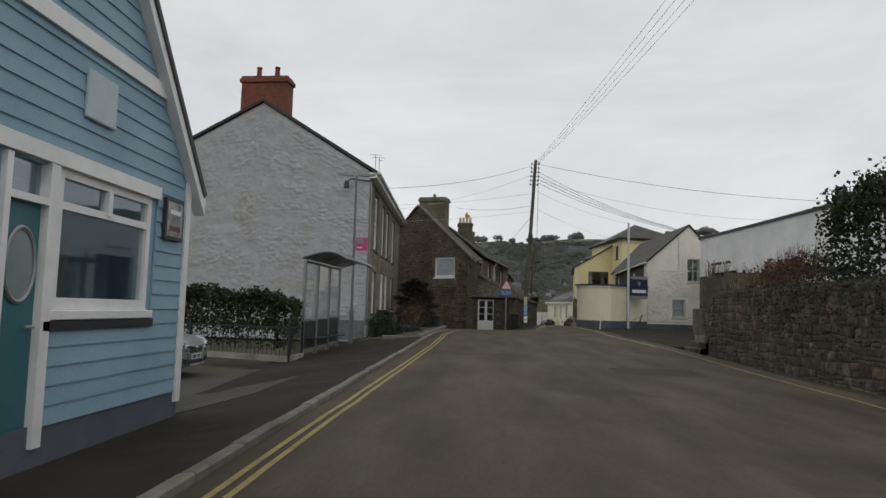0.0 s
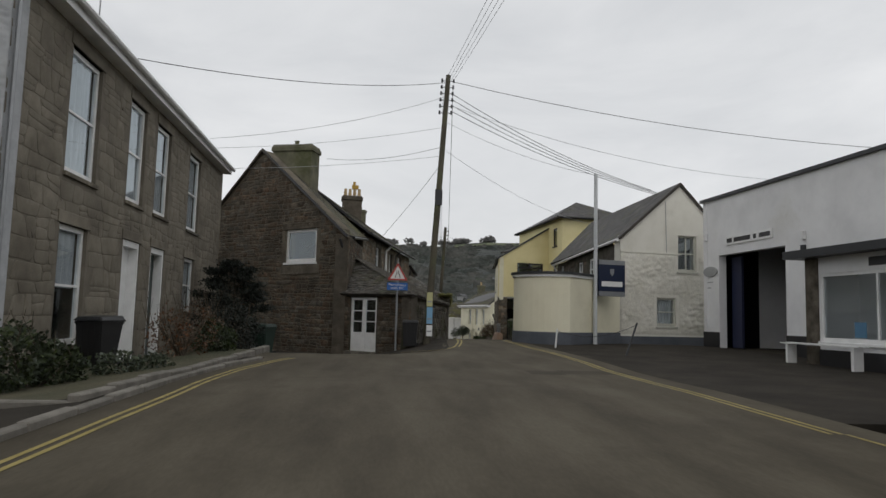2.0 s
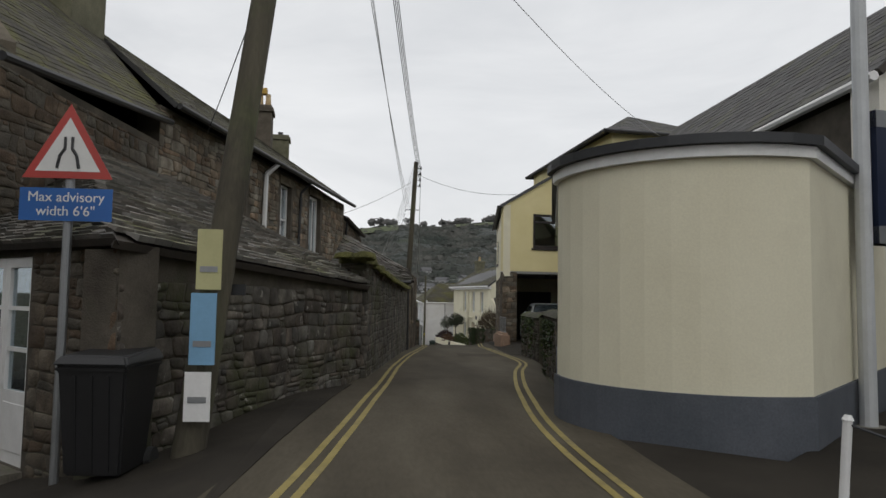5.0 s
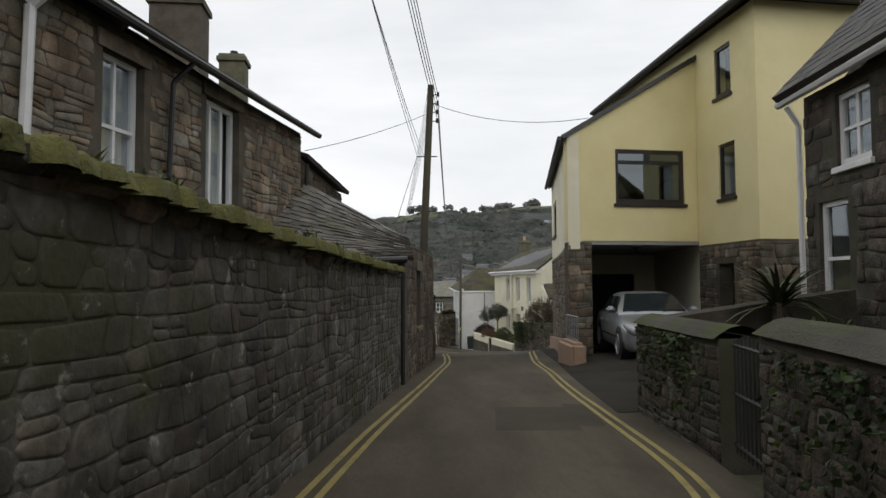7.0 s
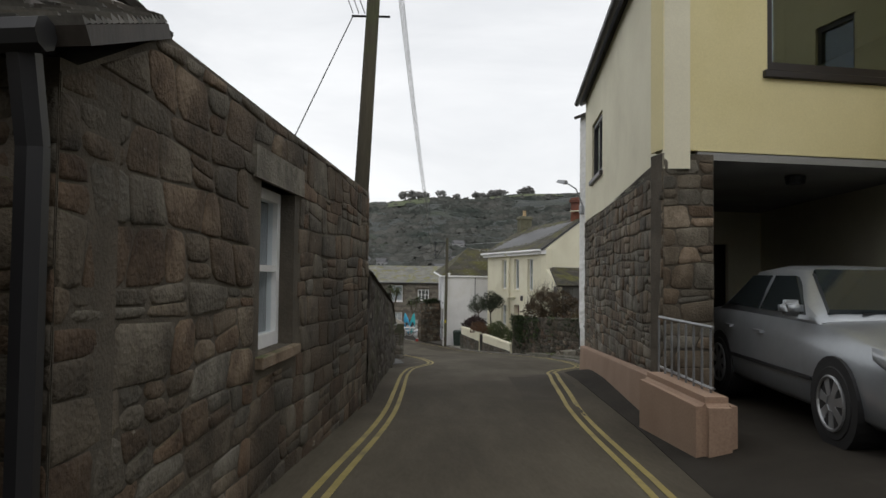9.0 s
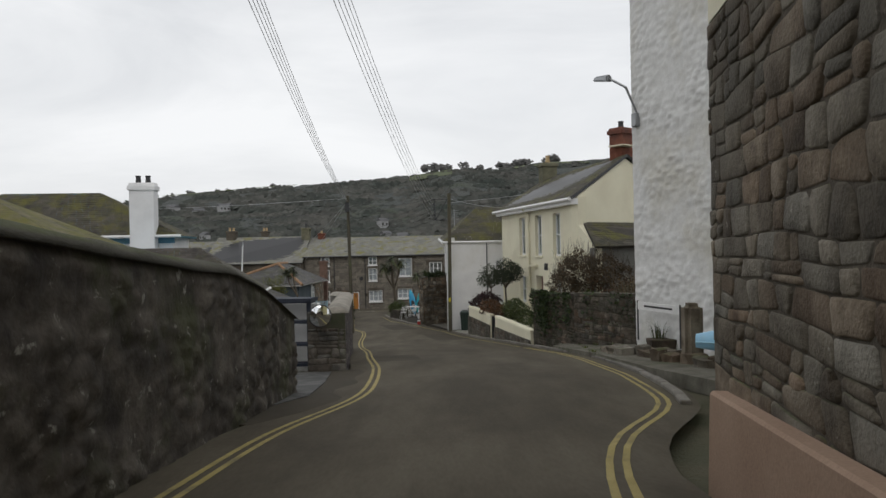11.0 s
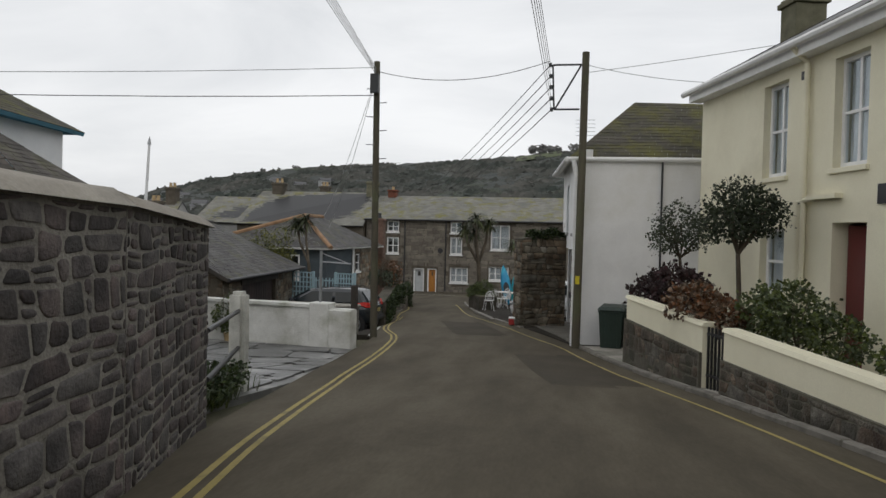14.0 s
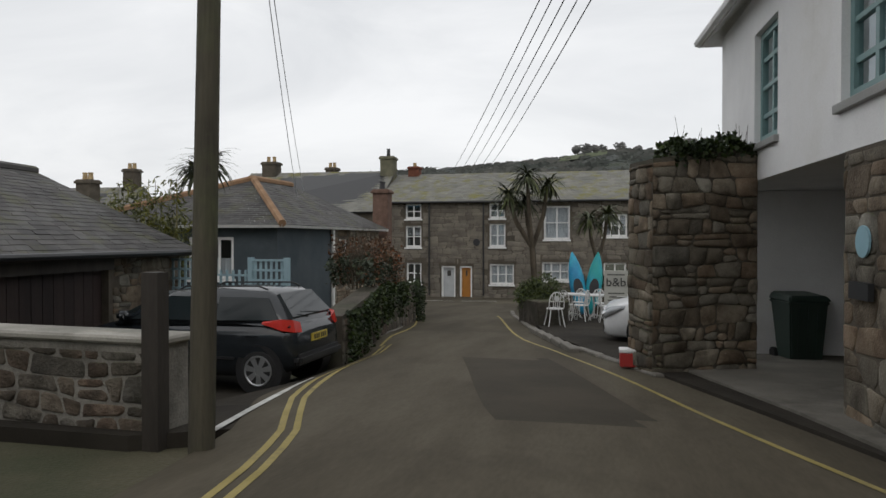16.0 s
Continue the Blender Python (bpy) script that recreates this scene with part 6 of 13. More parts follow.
    wall("wall", Face((18.75, 46.45), (18.9, 57.6)), -0.5, 4.4, DARK_STONE, k, thick=0.4)
    gutter(k, (14.45, 57.7, 4.27), F.P(-0.2, 4.4, 0.1), 0.07)
    downpipe(k, [(14.5, 57.55, 4.2), (14.66, 57.5, 3.9), (14.66, 57.5, 0)], 0.045)
    for p in ((F.P(2.2, 6.2, 0.05), F.P(2.25, 4.0, 0.05)),):
        bm = bmesh.new()
        tube(bm, *p, 0.012)
        part("cable", bm, GREY_METAL, k)


annex_and_cottage()


def workshop():
    h = thing("workshop", "white rendered motor workshop with a dark open doorway", "building")
    F = Face((17.12, 45.55), (18.55, 24.5))
    L = F.length
    door = (3.05, 7.1, -0.6, 3.66)
    c0 = F.P(1.9, 0).to_2d()
    wall("wall", Face(c0, F.b), -0.6, [(0, 5.88), (L - 1.9, 6.15)], WHITE_RENDER, h, [(door[0] - 1.9, door[1] - 1.9, door[2], door[3])], 0.3)
    for s0, s1 in ((1.9, 3.05), (7.1, 9.2)):
        bm = bmesh.new()
        slab(bm, F, s0, s1, -0.5, 0.7, 0, 0.03)
        part("plinth", bm, BLACK_PAINT, h)
    bm = bmesh.new()
    slab(bm, F, 1.8, L, 5.88, 6.0, -0.4, 0.1)
    part("coping", bm, DARK_METAL, h)
    wall("wall", Face((34, 43.2), c0), -0.6, 5.88, WHITE_RENDER, h, thick=0.3)
    wall("wall", Face((18.55, 24.5), (34, 24.5)), -0.6, 6.1, WHITE_RENDER, h, thick=0.3)
    wall("wall", Face((34, 24.5), (34, 43.2)), -0.6, 6.1, WHITE_RENDER, h, thick=0.3)
    bm = bmesh.new()
    vs = [bm.verts.new(p) for p in ((17.35, 43.6, 5.8), (34, 43.3, 5.8), (34, 24.5, 6.0), (18.5, 24.6, 6.0))]
    bm.faces.new(vs)
    part("roof", bm, DARK_METAL, h)
    flat = bmesh.new()
    vs = [flat.verts.new(p) for p in ((17.35, 43.6, 0.1), (34, 43.3, 0.1), (34, 24.5, -0.1), (18.5, 24.6, -0.1))]
    flat.faces.new(vs)
    part("floor_slab", flat, PATCH, h)
    # open sliding door leaf, added dimness sheets and a cabinet dimly seen inside
    bm = bmesh.new()
    slab(bm, F, 3.1, 3.75, 0.12, 3.6, -0.6, -0.5)
    part("door_leaf", bm, plain_mat("dark_blue_paint", (0.02, 0.025, 0.06), 0.5), h)
    # two added near-black sheets; their colour paints in the shade of the interior
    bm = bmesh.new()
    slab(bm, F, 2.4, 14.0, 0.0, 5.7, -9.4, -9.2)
    part("partition", bm, plain_mat("workshop_dimness", (0.008, 0.008, 0.01), 0.9, spec=0.05), h)
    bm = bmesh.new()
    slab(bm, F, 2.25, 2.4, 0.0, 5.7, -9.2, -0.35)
    part("side_lining", bm, plain_mat("workshop_dimness", (0.008, 0.008, 0.01), 0.9, spec=0.05), h)
    bm = bmesh.new()
    slab(bm, F, 4.7, 5.9, 0.12, 1.5, -4.15, -3.5)
    bevelled(bm, 0.03)
    part("workbench_cabinet", bm, plain_mat("dim_grey_cabinet", (0.06, 0.06, 0.065), 0.6), h)
    # sign board with unreadable-name bars
    s = thing("name_board", "white name board with dark lettering bars above the workshop door", "sign")
    bm = bmesh.new()
    slab(bm, F, 3.6, 6.45, 4.0, 4.32, 0.0, 0.04)
    part("board", bm, WHITE_PAINT, s)
    for a, b in ((3.68, 4.02), (4.15, 5.2), (5.38, 5.55), (5.72, 6.35)):
        bm = bmesh.new()
        slab(bm, F, a, b, 4.08, 4.24, 0.04, 0.046)
        part("letter_bar", bm, BLACK_PAINT, s)
    s = thing("oval_badge", "grey oval badge sign on the workshop wall", "sign")
    bm = bmesh.new()
    n = 28
    front = [bm.verts.new(F.P(2.46 + 0.5 * math.cos(k / n * math.tau), 3.06 + 0.2 * math.sin(k / n * math.tau), 0.05)) for k in range(n)]
    rear = [bm.verts.new(F.P(2.46 + 0.5 * math.cos(k / n * math.tau), 3.06 + 0.2 * math.sin(k / n * math.tau), 0.0)) for k in range(n)]
    bm.faces.new(front)
    for k in range(n):
        bm.faces.new((front[k], front[(k + 1) % n], rear[(k + 1) % n], rear[k]))
    part("plate", bm, plain_mat("grey_badge", (0.35, 0.36, 0.36), 0.4), s)
    for z, w in ((2.62, 0.5), (2.4, 0.35)):
        bm = bmesh.new()
        slab(bm, F, 2.1, 2.1 + w, z, z + 0.05, 0, 0.006)
        part("letter_bar", bm, plain_mat("faint_grey_paint", (0.45, 0.45, 0.45), 0.6), s)
    for sx, z in ((2.1, 4.3), (8.0, 3.3), (8.0, 3.75)):
        lamp = thing("alarm_box", "small wall-mounted alarm box and lamp", "alarm box")
        bm = bmesh.new()
        slab(bm, F, sx, sx + 0.16, z, z + 0.28, 0, 0.12)
        bevelled(bm, 0.015)
        part("case", bm, WHITE_PLASTIC if z > 3.5 else DARK_METAL, lamp)
    # showroom with a large window
    k = thing("showroom", "small showroom bay with a white framed shop window", "shop")
    S = Face((16.3, 35.3), (16.9, 27.2))
    wall("wall", S, -0.4, 2.9, WHITE_RENDER, k, [(0.55, 6.5, 0.62, 2.45)], 0.2)
    bm = bmesh.new()
    slab(bm, S, 0.0, 0.5, -0.3, 2.9, 0, 0.04)
    part("stone_pier", bm, GRANITE, k)
    bm = bmesh.new()
    slab(bm, S, -0.4, 8.2, 2.9, 3.12, -1.2, 0.45)
    part("canopy", bm, DARK_METAL, k)
    bm = bmesh.new()
    slab(bm, S, 0.5, 8.1, -0.3, 0.4, 0, 0.03)
    part("plinth", bm, BLACK_PAINT, k)
    for s0, s1 in ((2.35, 3.1), (3.2, 4.0)):
        bm = bmesh.new()
        slab(bm, S, s0, s1, 2.56, 2.78, 0.0, 0.02)
        part("letter_bar", bm, BLACK_PAINT, k)
    w = window(k, S, 0.55, 6.5, 0.62, 2.45, style="plain", back=0.05, bar=0.08, cols=3, label="large white framed shop window")
    bm = bmesh.new()
    slab(bm, S, 0.6, 6.4, 0.3, 2.8, -2.6, -2.5)
    part("inner_wall", bm, make_mat("ochre_panel", ((0.4, 0.3, 0.16), (0.5, 0.39, 0.22)), 0.7, 2, 40, 0.2), k)
    bm = bmesh.new()
    slab(bm, S, 1.6, 2.3, 1.5, 2.2, -2.5, -2.46)
    part("poster", bm, WHITE_PAINT, k)
    bm = bmesh.new()
    slab(bm, S, 1.45, 1.85, 0.75, 1.15, -0.3, -0.28)
    part("notice", bm, plain_mat("blue_notice", (0.2, 0.4, 0.6), 0.5), k)
    wall("wall", Face((18.3, 35.5), (16.3, 35.3)), -0.4, 2.9, WHITE_RENDER, k, thick=0.2)
    bench = thing("bench", "low white slatted bench outside the showroom", "bench")
    for j in range(3):
        bm = bmesh.new()
        slab(bm, S, -0.4, 2.6, 0.52, 0.56, 0.25 + 0.12 * j, 0.34 + 0.12 * j)
        part("seat_slat", bm, WHITE_PAINT, bench)
    for sx in (-0.2, 2.3):
        bm = bmesh.new()
        slab(bm, S, sx, sx + 0.1, -0.12, 0.52, 0.28, 0.55)
        part("leg", bm, WHITE_PAINT, bench)


workshop()


def sign_mast():
    m = thing("sign_mast", "tall pale steel mast carrying a navy sign box", "sign")
    bm = bmesh.new()
    tube(bm, (12.55, 42.9, 0.0), (12.55, 42.9, 6.75), 0.085, 0.07, 12)
    part("mast", bm, plain_mat("pale_mast_paint", (0.55, 0.57, 0.58), 0.5), m)
    F = Face((12.62, 42.95), (13.75, 43.25))
    bm = bmesh.new()
    slab(bm, F, 0.02, 1.2, 1.98, 3.38, -0.12, 0.12)
    part("sign_box", bm, NAVY, m, "navy sign box with grey edges")
    for z0, z1 in ((1.98, 2.16), (3.2, 3.38)):
        bm = bmesh.new()
        slab(bm, F, 0.02, 1.2, z0, z1, -0.124, 0.125)
        part("edge_panel", bm, GREY_METAL, m)
    bm = bmesh.new()
    slab(bm, F, 0.14, 1.08, 2.35, 2.55, 0.12, 0.127)
    part("letter_bar", bm, WHITE_PAINT, m)
    bm = bmesh.new()
    v = [bm.verts.new(F.P(0.61 + x, 2.9 + z, 0.127)) for x, z in ((-0.09, 0.14), (0.09, 0.14), (0.09, -0.03), (0, -0.15), (-0.09, -0.03))]
    bm.faces.new(v)
    part("emblem", bm, GREY_METAL, m)
    bm = bmesh.new()
    tube(bm, (12.55, 42.9, 0.0), (12.55, 42.9, 0.12), 0.2, 0.16, 10)
    part("foot", bm, CONCRETE, m)


sign_mast()


def yellow_house():
    h = thing("yellow_house", "pale yellow rendered house over a stone base with a carport", "house")
    F = Face((12.33, 64.35), (15.9, 64.88))
    L = F.length
    win = (1.31, 3.23, 3.5, 4.92)
    wall("wall", F, 2.52, [(0, 5.25), (L, 7.45)], YELLOW_RENDER, h, [win], 0.3)
    w = window(h, F, *win, style="plain", frame_mat=plain_mat("dark_brown_frame", (0.025, 0.02, 0.02), 0.4), back=0.06, bar=0.09, sill=True, glass=SKY_GLASS)
    bm = bmesh.new()
    slab(bm, F, win[0] + 0.09, win[1] - 0.09, 4.55, 4.63, -0.1, -0.03)
    slab(bm, F, 2.17, 2.29, 4.6, 4.84, -0.1, -0.03)
    part("transom", bm, plain_mat("dark_brown_frame", (0.025, 0.02, 0.02), 0.4), w)
    bm = bmesh.new()
    cp = [(12.75, 64.42), (15.95, 64.9), (16.7, 70.9), (13.4, 70.4)]
    hexa(bm, [(*p, 2.42) for p in cp] + [(*p, 2.51) for p in cp])
    part("carport_ceiling", bm, GREY_RENDER, h)
    # stone pier and lane side
    S = Face((13.3, 72.2), (12.33, 64.35))
    SL = S.length
    wall("stone_wall", S, -1.6, [(0, 2.2), (SL - 0.16, 2.44)], MORTAR, h, thick=0.4, holes=[])
    rubble(h, S, 0, SL, -1.3, 2.28, GRANITE, 0.17, 0.3, (), 0.03, 41, (3.5, SL), 0.012)
    P = Face((12.33, 64.35), (12.95, 64.442))
    wall("stone_pier", P, -1.0, 2.48, MORTAR, h, thick=0.3)
    rubble(h, P, 0, P.length, -0.7, 2.42, GRANITE, 0.19, 0.3, (), 0.03, 42, (0, 1), 0.012)
    wq = (SL - 6.7, SL - 5.1, 3.05, 4.2)
    wall("wall", S, 2.3, [(0, 5.05), (SL, 5.25)], CREAM_RENDER, h, [wq], 0.3)
    window(h, S, *wq, style="plain", frame_mat=plain_mat("dark_brown_frame", (0.025, 0.02, 0.02), 0.4), back=0.06, bar=0.08, cols=2)
    roof_plane(h, [S.P(-0.2, 5.05, 0.14), S.P(SL + 0.1, 5.22, 0.14), F.P(L, 7.5, 0.1), (17.0, 73.5, 7.4)], 0.1, DARK_METAL, SLATE, 0.4, 0.3)
    gutter(h, S.P(0, 4.98, 0.2), S.P(SL + 0.05, 5.16, 0.2), 0.06, BLACK_PAINT)
    # carport interior
    back = Face((13.3, 70.24), (16.6, 70.75))
    wall("carport_back", back, -1.4, 2.5, CREAM_RENDER, h, [(0.3, 2.6, -1.2, 1.75)], 0.2)
    bm = bmesh.new()
    slab(bm, back, 0.3, 2.6, -1.2, 1.75, -0.3, -0.1)
    part("garage_door", bm, BLACK_PAINT, h)
    wall("carport_side", Face((16.6, 70.75), (15.98, 65.0)), -1.2, 2.5, CREAM_RENDER, h, thick=0.2)
    wall("carport_side", Face((12.78, 65.0), (13.42, 70.2)), -1.2, 2.5, CREAM_RENDER, h, thick=0.2)
    # tall block
    T1, T2 = Face((15.9, 64.88), (16.2, 62.1)), Face((16.2, 62.1), (21.5, 62.9))
    t = [(1.0, 1.75, 6.05, 7.3), (1.1, 1.85, 3.5, 4.85)]
    wall("wall", T1, 2.4, 7.9, YELLOW_RENDER, h, t, 0.3)
    for p in t:
        window(h, T1, *p, style="plain", frame_mat=plain_mat("dark_brown_frame", (0.025, 0.02, 0.02), 0.4), back=0.06, bar=0.07)
    wall("wall", T2, 2.4, 7.9, YELLOW_RENDER, h, thick=0.3)
    wall("stone_wall", T1, -0.8, 2.4, MORTAR, h, [(1.0, 1.7, -0.4, 1.9)], 0.35)
    rubble(h, T1, 0, T1.length, -0.5, 2.35, GRANITE, 0.17, 0.3, [(0.9, 1.8, -0.6, 2.0)], 0.03, 43, (0, 4), 0.012)
    wall("stone_wall", T2, -0.8, 2.4, MORTAR, h, thick=0.35)
    rubble(h, T2, 0, 2.0, -0.5, 2.35, GRANITE, 0.24, 0.4, (), 0.03, 44, (0, 2), 0.012)
    wall("wall", Face((21.5, 62.9), (21, 72)), -0.8, 7.9, YELLOW_RENDER, h, thick=0.3)
    wall("wall", Face((21, 72), (15.2, 72)), -0.8, 7.9, YELLOW_RENDER, h, thick=0.3)
    wall("wall", Face((15.2, 72), (15.9, 64.88)), 4.5, 7.9, YELLOW_RENDER, h, thick=0.3)
    pk1, pk2 = Vector((18.2, 66, 9.6)), Vector((18.2, 69, 9.6))
    e = [Vector((15.75, 61.6, 7.85)), Vector((22, 62.5, 7.85)), Vector((21.6, 72.5, 7.85)), Vector((14.9, 72.5, 7.85))]
    roof_plane(h, [e[0], e[1], pk1], 0.1, DARK_METAL, SLATE, 0.4, 0.3)
    roof_plane(h, [e[3], e[0], pk1, pk2], 0.1, DARK_METAL, SLATE, 0.4, 0.3)
    roof_plane(h, [e[2], e[3], pk2], 0.1, DARK_METAL)
    roof_plane(h, [e[1], e[2], pk2, pk1], 0.1, DARK_METAL)
    for k in range(4):
        gutter(h, e[k], e[(k + 1) % 4], 0.07, BLACK_PAINT)
    downpipe(h, [T2.P(1.9, 2.6, 0.06), T2.P(1.9, 0, 0.06)], 0.045)
    # tan rendered skirting wall along the lane and round the carport's edge
    tan = make_mat("tan_render", ((0.3, 0.2, 0.14), (0.36, 0.25, 0.18)), 0.85, 1.2, 50, 0.3, 0.006)
    k = thing("boundary_wall", "low rounded tan rendered wall beside the carport", "wall")
    Q = Face((13.27, 71.8), (12.31, 64.05))
    bm = bmesh.new()
    hexa(bm, [Q.P(0, -1.7, 0.02), Q.P(Q.length, -1.1, 0.02), Q.P(Q.length, -1.1, 0.2), Q.P(0, -1.7, 0.2), Q.P(0, -0.45, 0.02), Q.P(Q.length, 0.0, 0.02), Q.P(Q.length, 0.0, 0.16), Q.P(0, -0.45, 0.16)])
    bevelled(bm, 0.02)
    part("skirting", bm, tan, k)
    bm = bmesh.new()
    cube(bm, 11.98, 12.34, 62.45, 64.15, -1.0, 0.06)
    bevelled(bm, 0.08, 3)
    part("end_block", bm, tan, k)
    r = thing("railing", "ornamental grey metal railing panel beside the carport", "railing")
    for y in np.linspace(62.75, 64.1, 8):
        bm = bmesh.new()
        tube(bm, (12.2, float(y), 0.05), (12.2, float(y), 0.62), 0.012, 0.012, 6)
        part("bar", bm, GREY_METAL, r)
    for z in (0.1, 0.64):
        bm = bmesh.new()
        tube(bm, (12.2, 62.7, z), (12.24, 64.2, z), 0.016, 0.016, 6)
        part("rail", bm, GREY_METAL, r)
    lamp = thing("ceiling_lamp", "round lamp under the carport ceiling", "lamp")
    bm = bmesh.new()
    p = F.P(2.27, 2.4, -0.8)
    tube(bm, p - Vector((0, 0, 0.1)), p, 0.11, 0.13, 12)
    part("housing", bm, DARK_METAL, lamp)


yellow_house()


def lane_walls():
    w = thing("garden_wall", "tall mossy rubble garden wall along the narrow lane", "wall")
    W = Face((7.315, 47.56), (8.28, 58.75))
    L = W.length

    def top(s):
        return float(np.interp(s, [0, 0.6, 2, 5, 9, L], [1.97, 1.87, 1.78, 1.69, 1.62, 1.61])) + 0.05 * noise.noise((s * 1.3, 0, 0))

    wall("wall", W, -1.2, [(L * k / 14, top(L * k / 14) - 0.06) for k in range(15)], LANE_STONE, w, thick=0.45)
    rubble(w, W, 0, L, -0.75, lambda s: top(s) - 0.04, LANE_STONE, 0.14, 0.25, (), 0.011, 51, (4.2, 6.4), 0.006)
    end = Face(W.P(0, 0, -0.45).to_2d(), W.P(0, 0).to_2d())
    rubble(w, end, 0, end.length, -0.4, top(0) - 0.08, LANE_STONE, 0.18, 0.26, (), 0.03, 59, (0, 1), 0.008)
    # rough coping stones under moss
    rnd = random.Random(8)
    s = 0.0
    while s < L - 0.2:
        n = rnd.uniform(0.3, 0.6)
        ob = new("coping_stone", stone_mesh(rnd.randrange(10), DARK_STONE))
        p = W.P(s + n / 2, top(s + n / 2) + 0.02, -0.22)
        ob.matrix_world = Matrix.Translation(p) @ Matrix(((W.u.x, W.n.x, 0), (W.u.y, W.n.y, 0), (0, 0, 1))).to_4x4() @ Matrix.Rotation(radians(90 + rnd.uniform(-8, 8)), 4, 'X') @ Matrix.Diagonal((n, 0.1 * rnd.uniform(0.7, 1.4), 0.56, 1))
        ob.parent = w
        s += n
    w2 = thing("outbuilding", "low granite outbuilding with a hipped slate roof and sash window", "outbuilding")
    F1, F2 = Face((5.2, 59.55), (8.32, 59.15)), Face((8.32, 59.15), (8.88, 66.3))
    win = (2.35, 3.25, 0.5, 1.72)
    wall("wall", F2, -1.6, [(0, 1.8), (0.85, 2.22), (F2.length, 2.2)], MORTAR, w2, [win], 0.45)
    rubble(w2, F2, 0, F2.length, -1.2, lambda s: min(1.78 + 0.48 * s, 2.2), BROWN_STONE, 0.19, 0.36, [(win[0] - 0.12, win[1] + 0.12, win[2] - 0.16, win[3] + 0.22)], 0.022, 52, (0, 4), 0.009)
    bm = bmesh.new()
    slab(bm, F2, win[0] - 0.2, win[1] + 0.2, win[3], win[3] + 0.22, -0.1, 0.03)
    part("lintel", bm, GRANITE, w2)
    window(w2, F2, *win, back=0.14, bar=0.08, sill=True, sill_mat=GRANITE, curtain="full")
    wall("wall", F1, -1.4, 1.85, MORTAR, w2, thick=0.4)
    rubble(w2, F1, F1.length - 1.0, F1.length, -1.0, 1.75, BROWN_STONE, 0.2, 0.33, (), 0.03, 53, (0, 9), 0.012)
    wall("wall", Face((8.88, 66.3), (5.8, 66.6)), -1.6, [(0, 2.2), (2, 3.4), (3.09, 2.2)], GRANITE, w2, thick=0.4)
    r1, r2 = Vector((6.0, 62.2, 3.7)), Vector((5.6, 66.5, 3.0))
    roof_plane(w2, [(4.6, 59.3, 1.85), (8.5, 58.95, 1.9), F2.P(0.85, 2.28, 0.0), r1], 0.07, DARK_WOOD, SLATE_ROUGH, 0.22, 0.13)
    roof_plane(w2, [F2.P(0.9, 2.15, -0.35), F2.P(F2.length - 0.1, 2.1, -0.35), r2, r1], 0.07, DARK_WOOD, SLATE, 0.28, 0.2)
    gutter(w2, (7.2, 59.0, 1.82), (8.4, 58.9, 1.85), 0.06, BLACK_PAINT)
    downpipe(w2, [(8.3, 58.95, 1.8), (8.3, 59.02, 1.5), (8.3, 59.02, -0.4)], 0.055, BLACK_PAINT)
    # wall going on downhill
    w3 = thing("garden_wall", "stone wall continuing downhill beside the lane", "wall")
    A = Face((8.88, 66.3), (8.8, 77.7))
    wall("wall", A, -2.6, [(0, 1.15), (4, 0.8), (7.3, 0.48), (8.2, 0.44), (9.6, 0.15), (11.5, -0.42), (A.length, -0.55)], LANE_STONE, w3, thick=0.5)
    rubble(w3, A, 0, A.length, -2.0, lambda s: float(np.interp(s, [0, 4, 7.3, 8.2, 9.6, 11.5, A.length], [1.1, 0.75, 0.42, 0.38, 0.1, -0.47, -0.6])), LANE_STONE, 0.2, 0.3, (), 0.05, 54, None, 0.0)
    top3 = lambda s: float(np.interp(s, [0, 4, 7.3, 8.2, 9.6, 11.5, A.length], [1.15, 0.8, 0.48, 0.44, 0.15, -0.42, -0.55]))
    bm = bmesh.new()
    loft(bm, [[A.P(s, top3(s) - 0.06 + 0.15 * math.sin(q / 7 * math.pi) ** 0.7 + 0.02 * noise.noise((s * 2, q * 0.7, 5)), 0.07 - 0.64 * q / 7) for q in range(8)] for s in np.linspace(0.0, A.length, 27).tolist()])
    part("coping", bm, make_mat("mossy_cement", ((0.05, 0.047, 0.036), (0.09, 0.085, 0.068)), 0.95, 1.5, 40, 0.8, 0.02, moss=(0.06, 0.072, 0.024), moss_at=(0.42, 0.62)), w3).data.shade_smooth()
    E = Face((8.8, 77.7), (8.2, 77.8))
    wall("wall", E, -2.6, -0.55, DARK_MORTAR, w3, thick=0.3)
    rubble(w3, E, 0, E.length, -2.2, -0.6, DARK_STONE, 0.24, 0.4, (), 0.04, 55, (0, 1), 0.012)
    # right side: garden walls with a gate between
    for a, b, t, seed in (((11.42, 55.5), (11.3, 52.7), 0.9, 56), ((11.18, 51.7), (10.56, 47.85), 1.02, 57)):
        g = thing("garden_wall", "low ivy-stained garden wall with a rounded cement coping", "wall")
        R = Face(a, b)
        wall("wall", R, -1.0, t, DARK_MORTAR, g, thick=0.4)
        rubble(g, R, 0, R.length, -0.5, t - 0.06, DARK_STONE, 0.17, 0.28, (), 0.028, seed, (0, 9), 0.012)
        bm = bmesh.new()
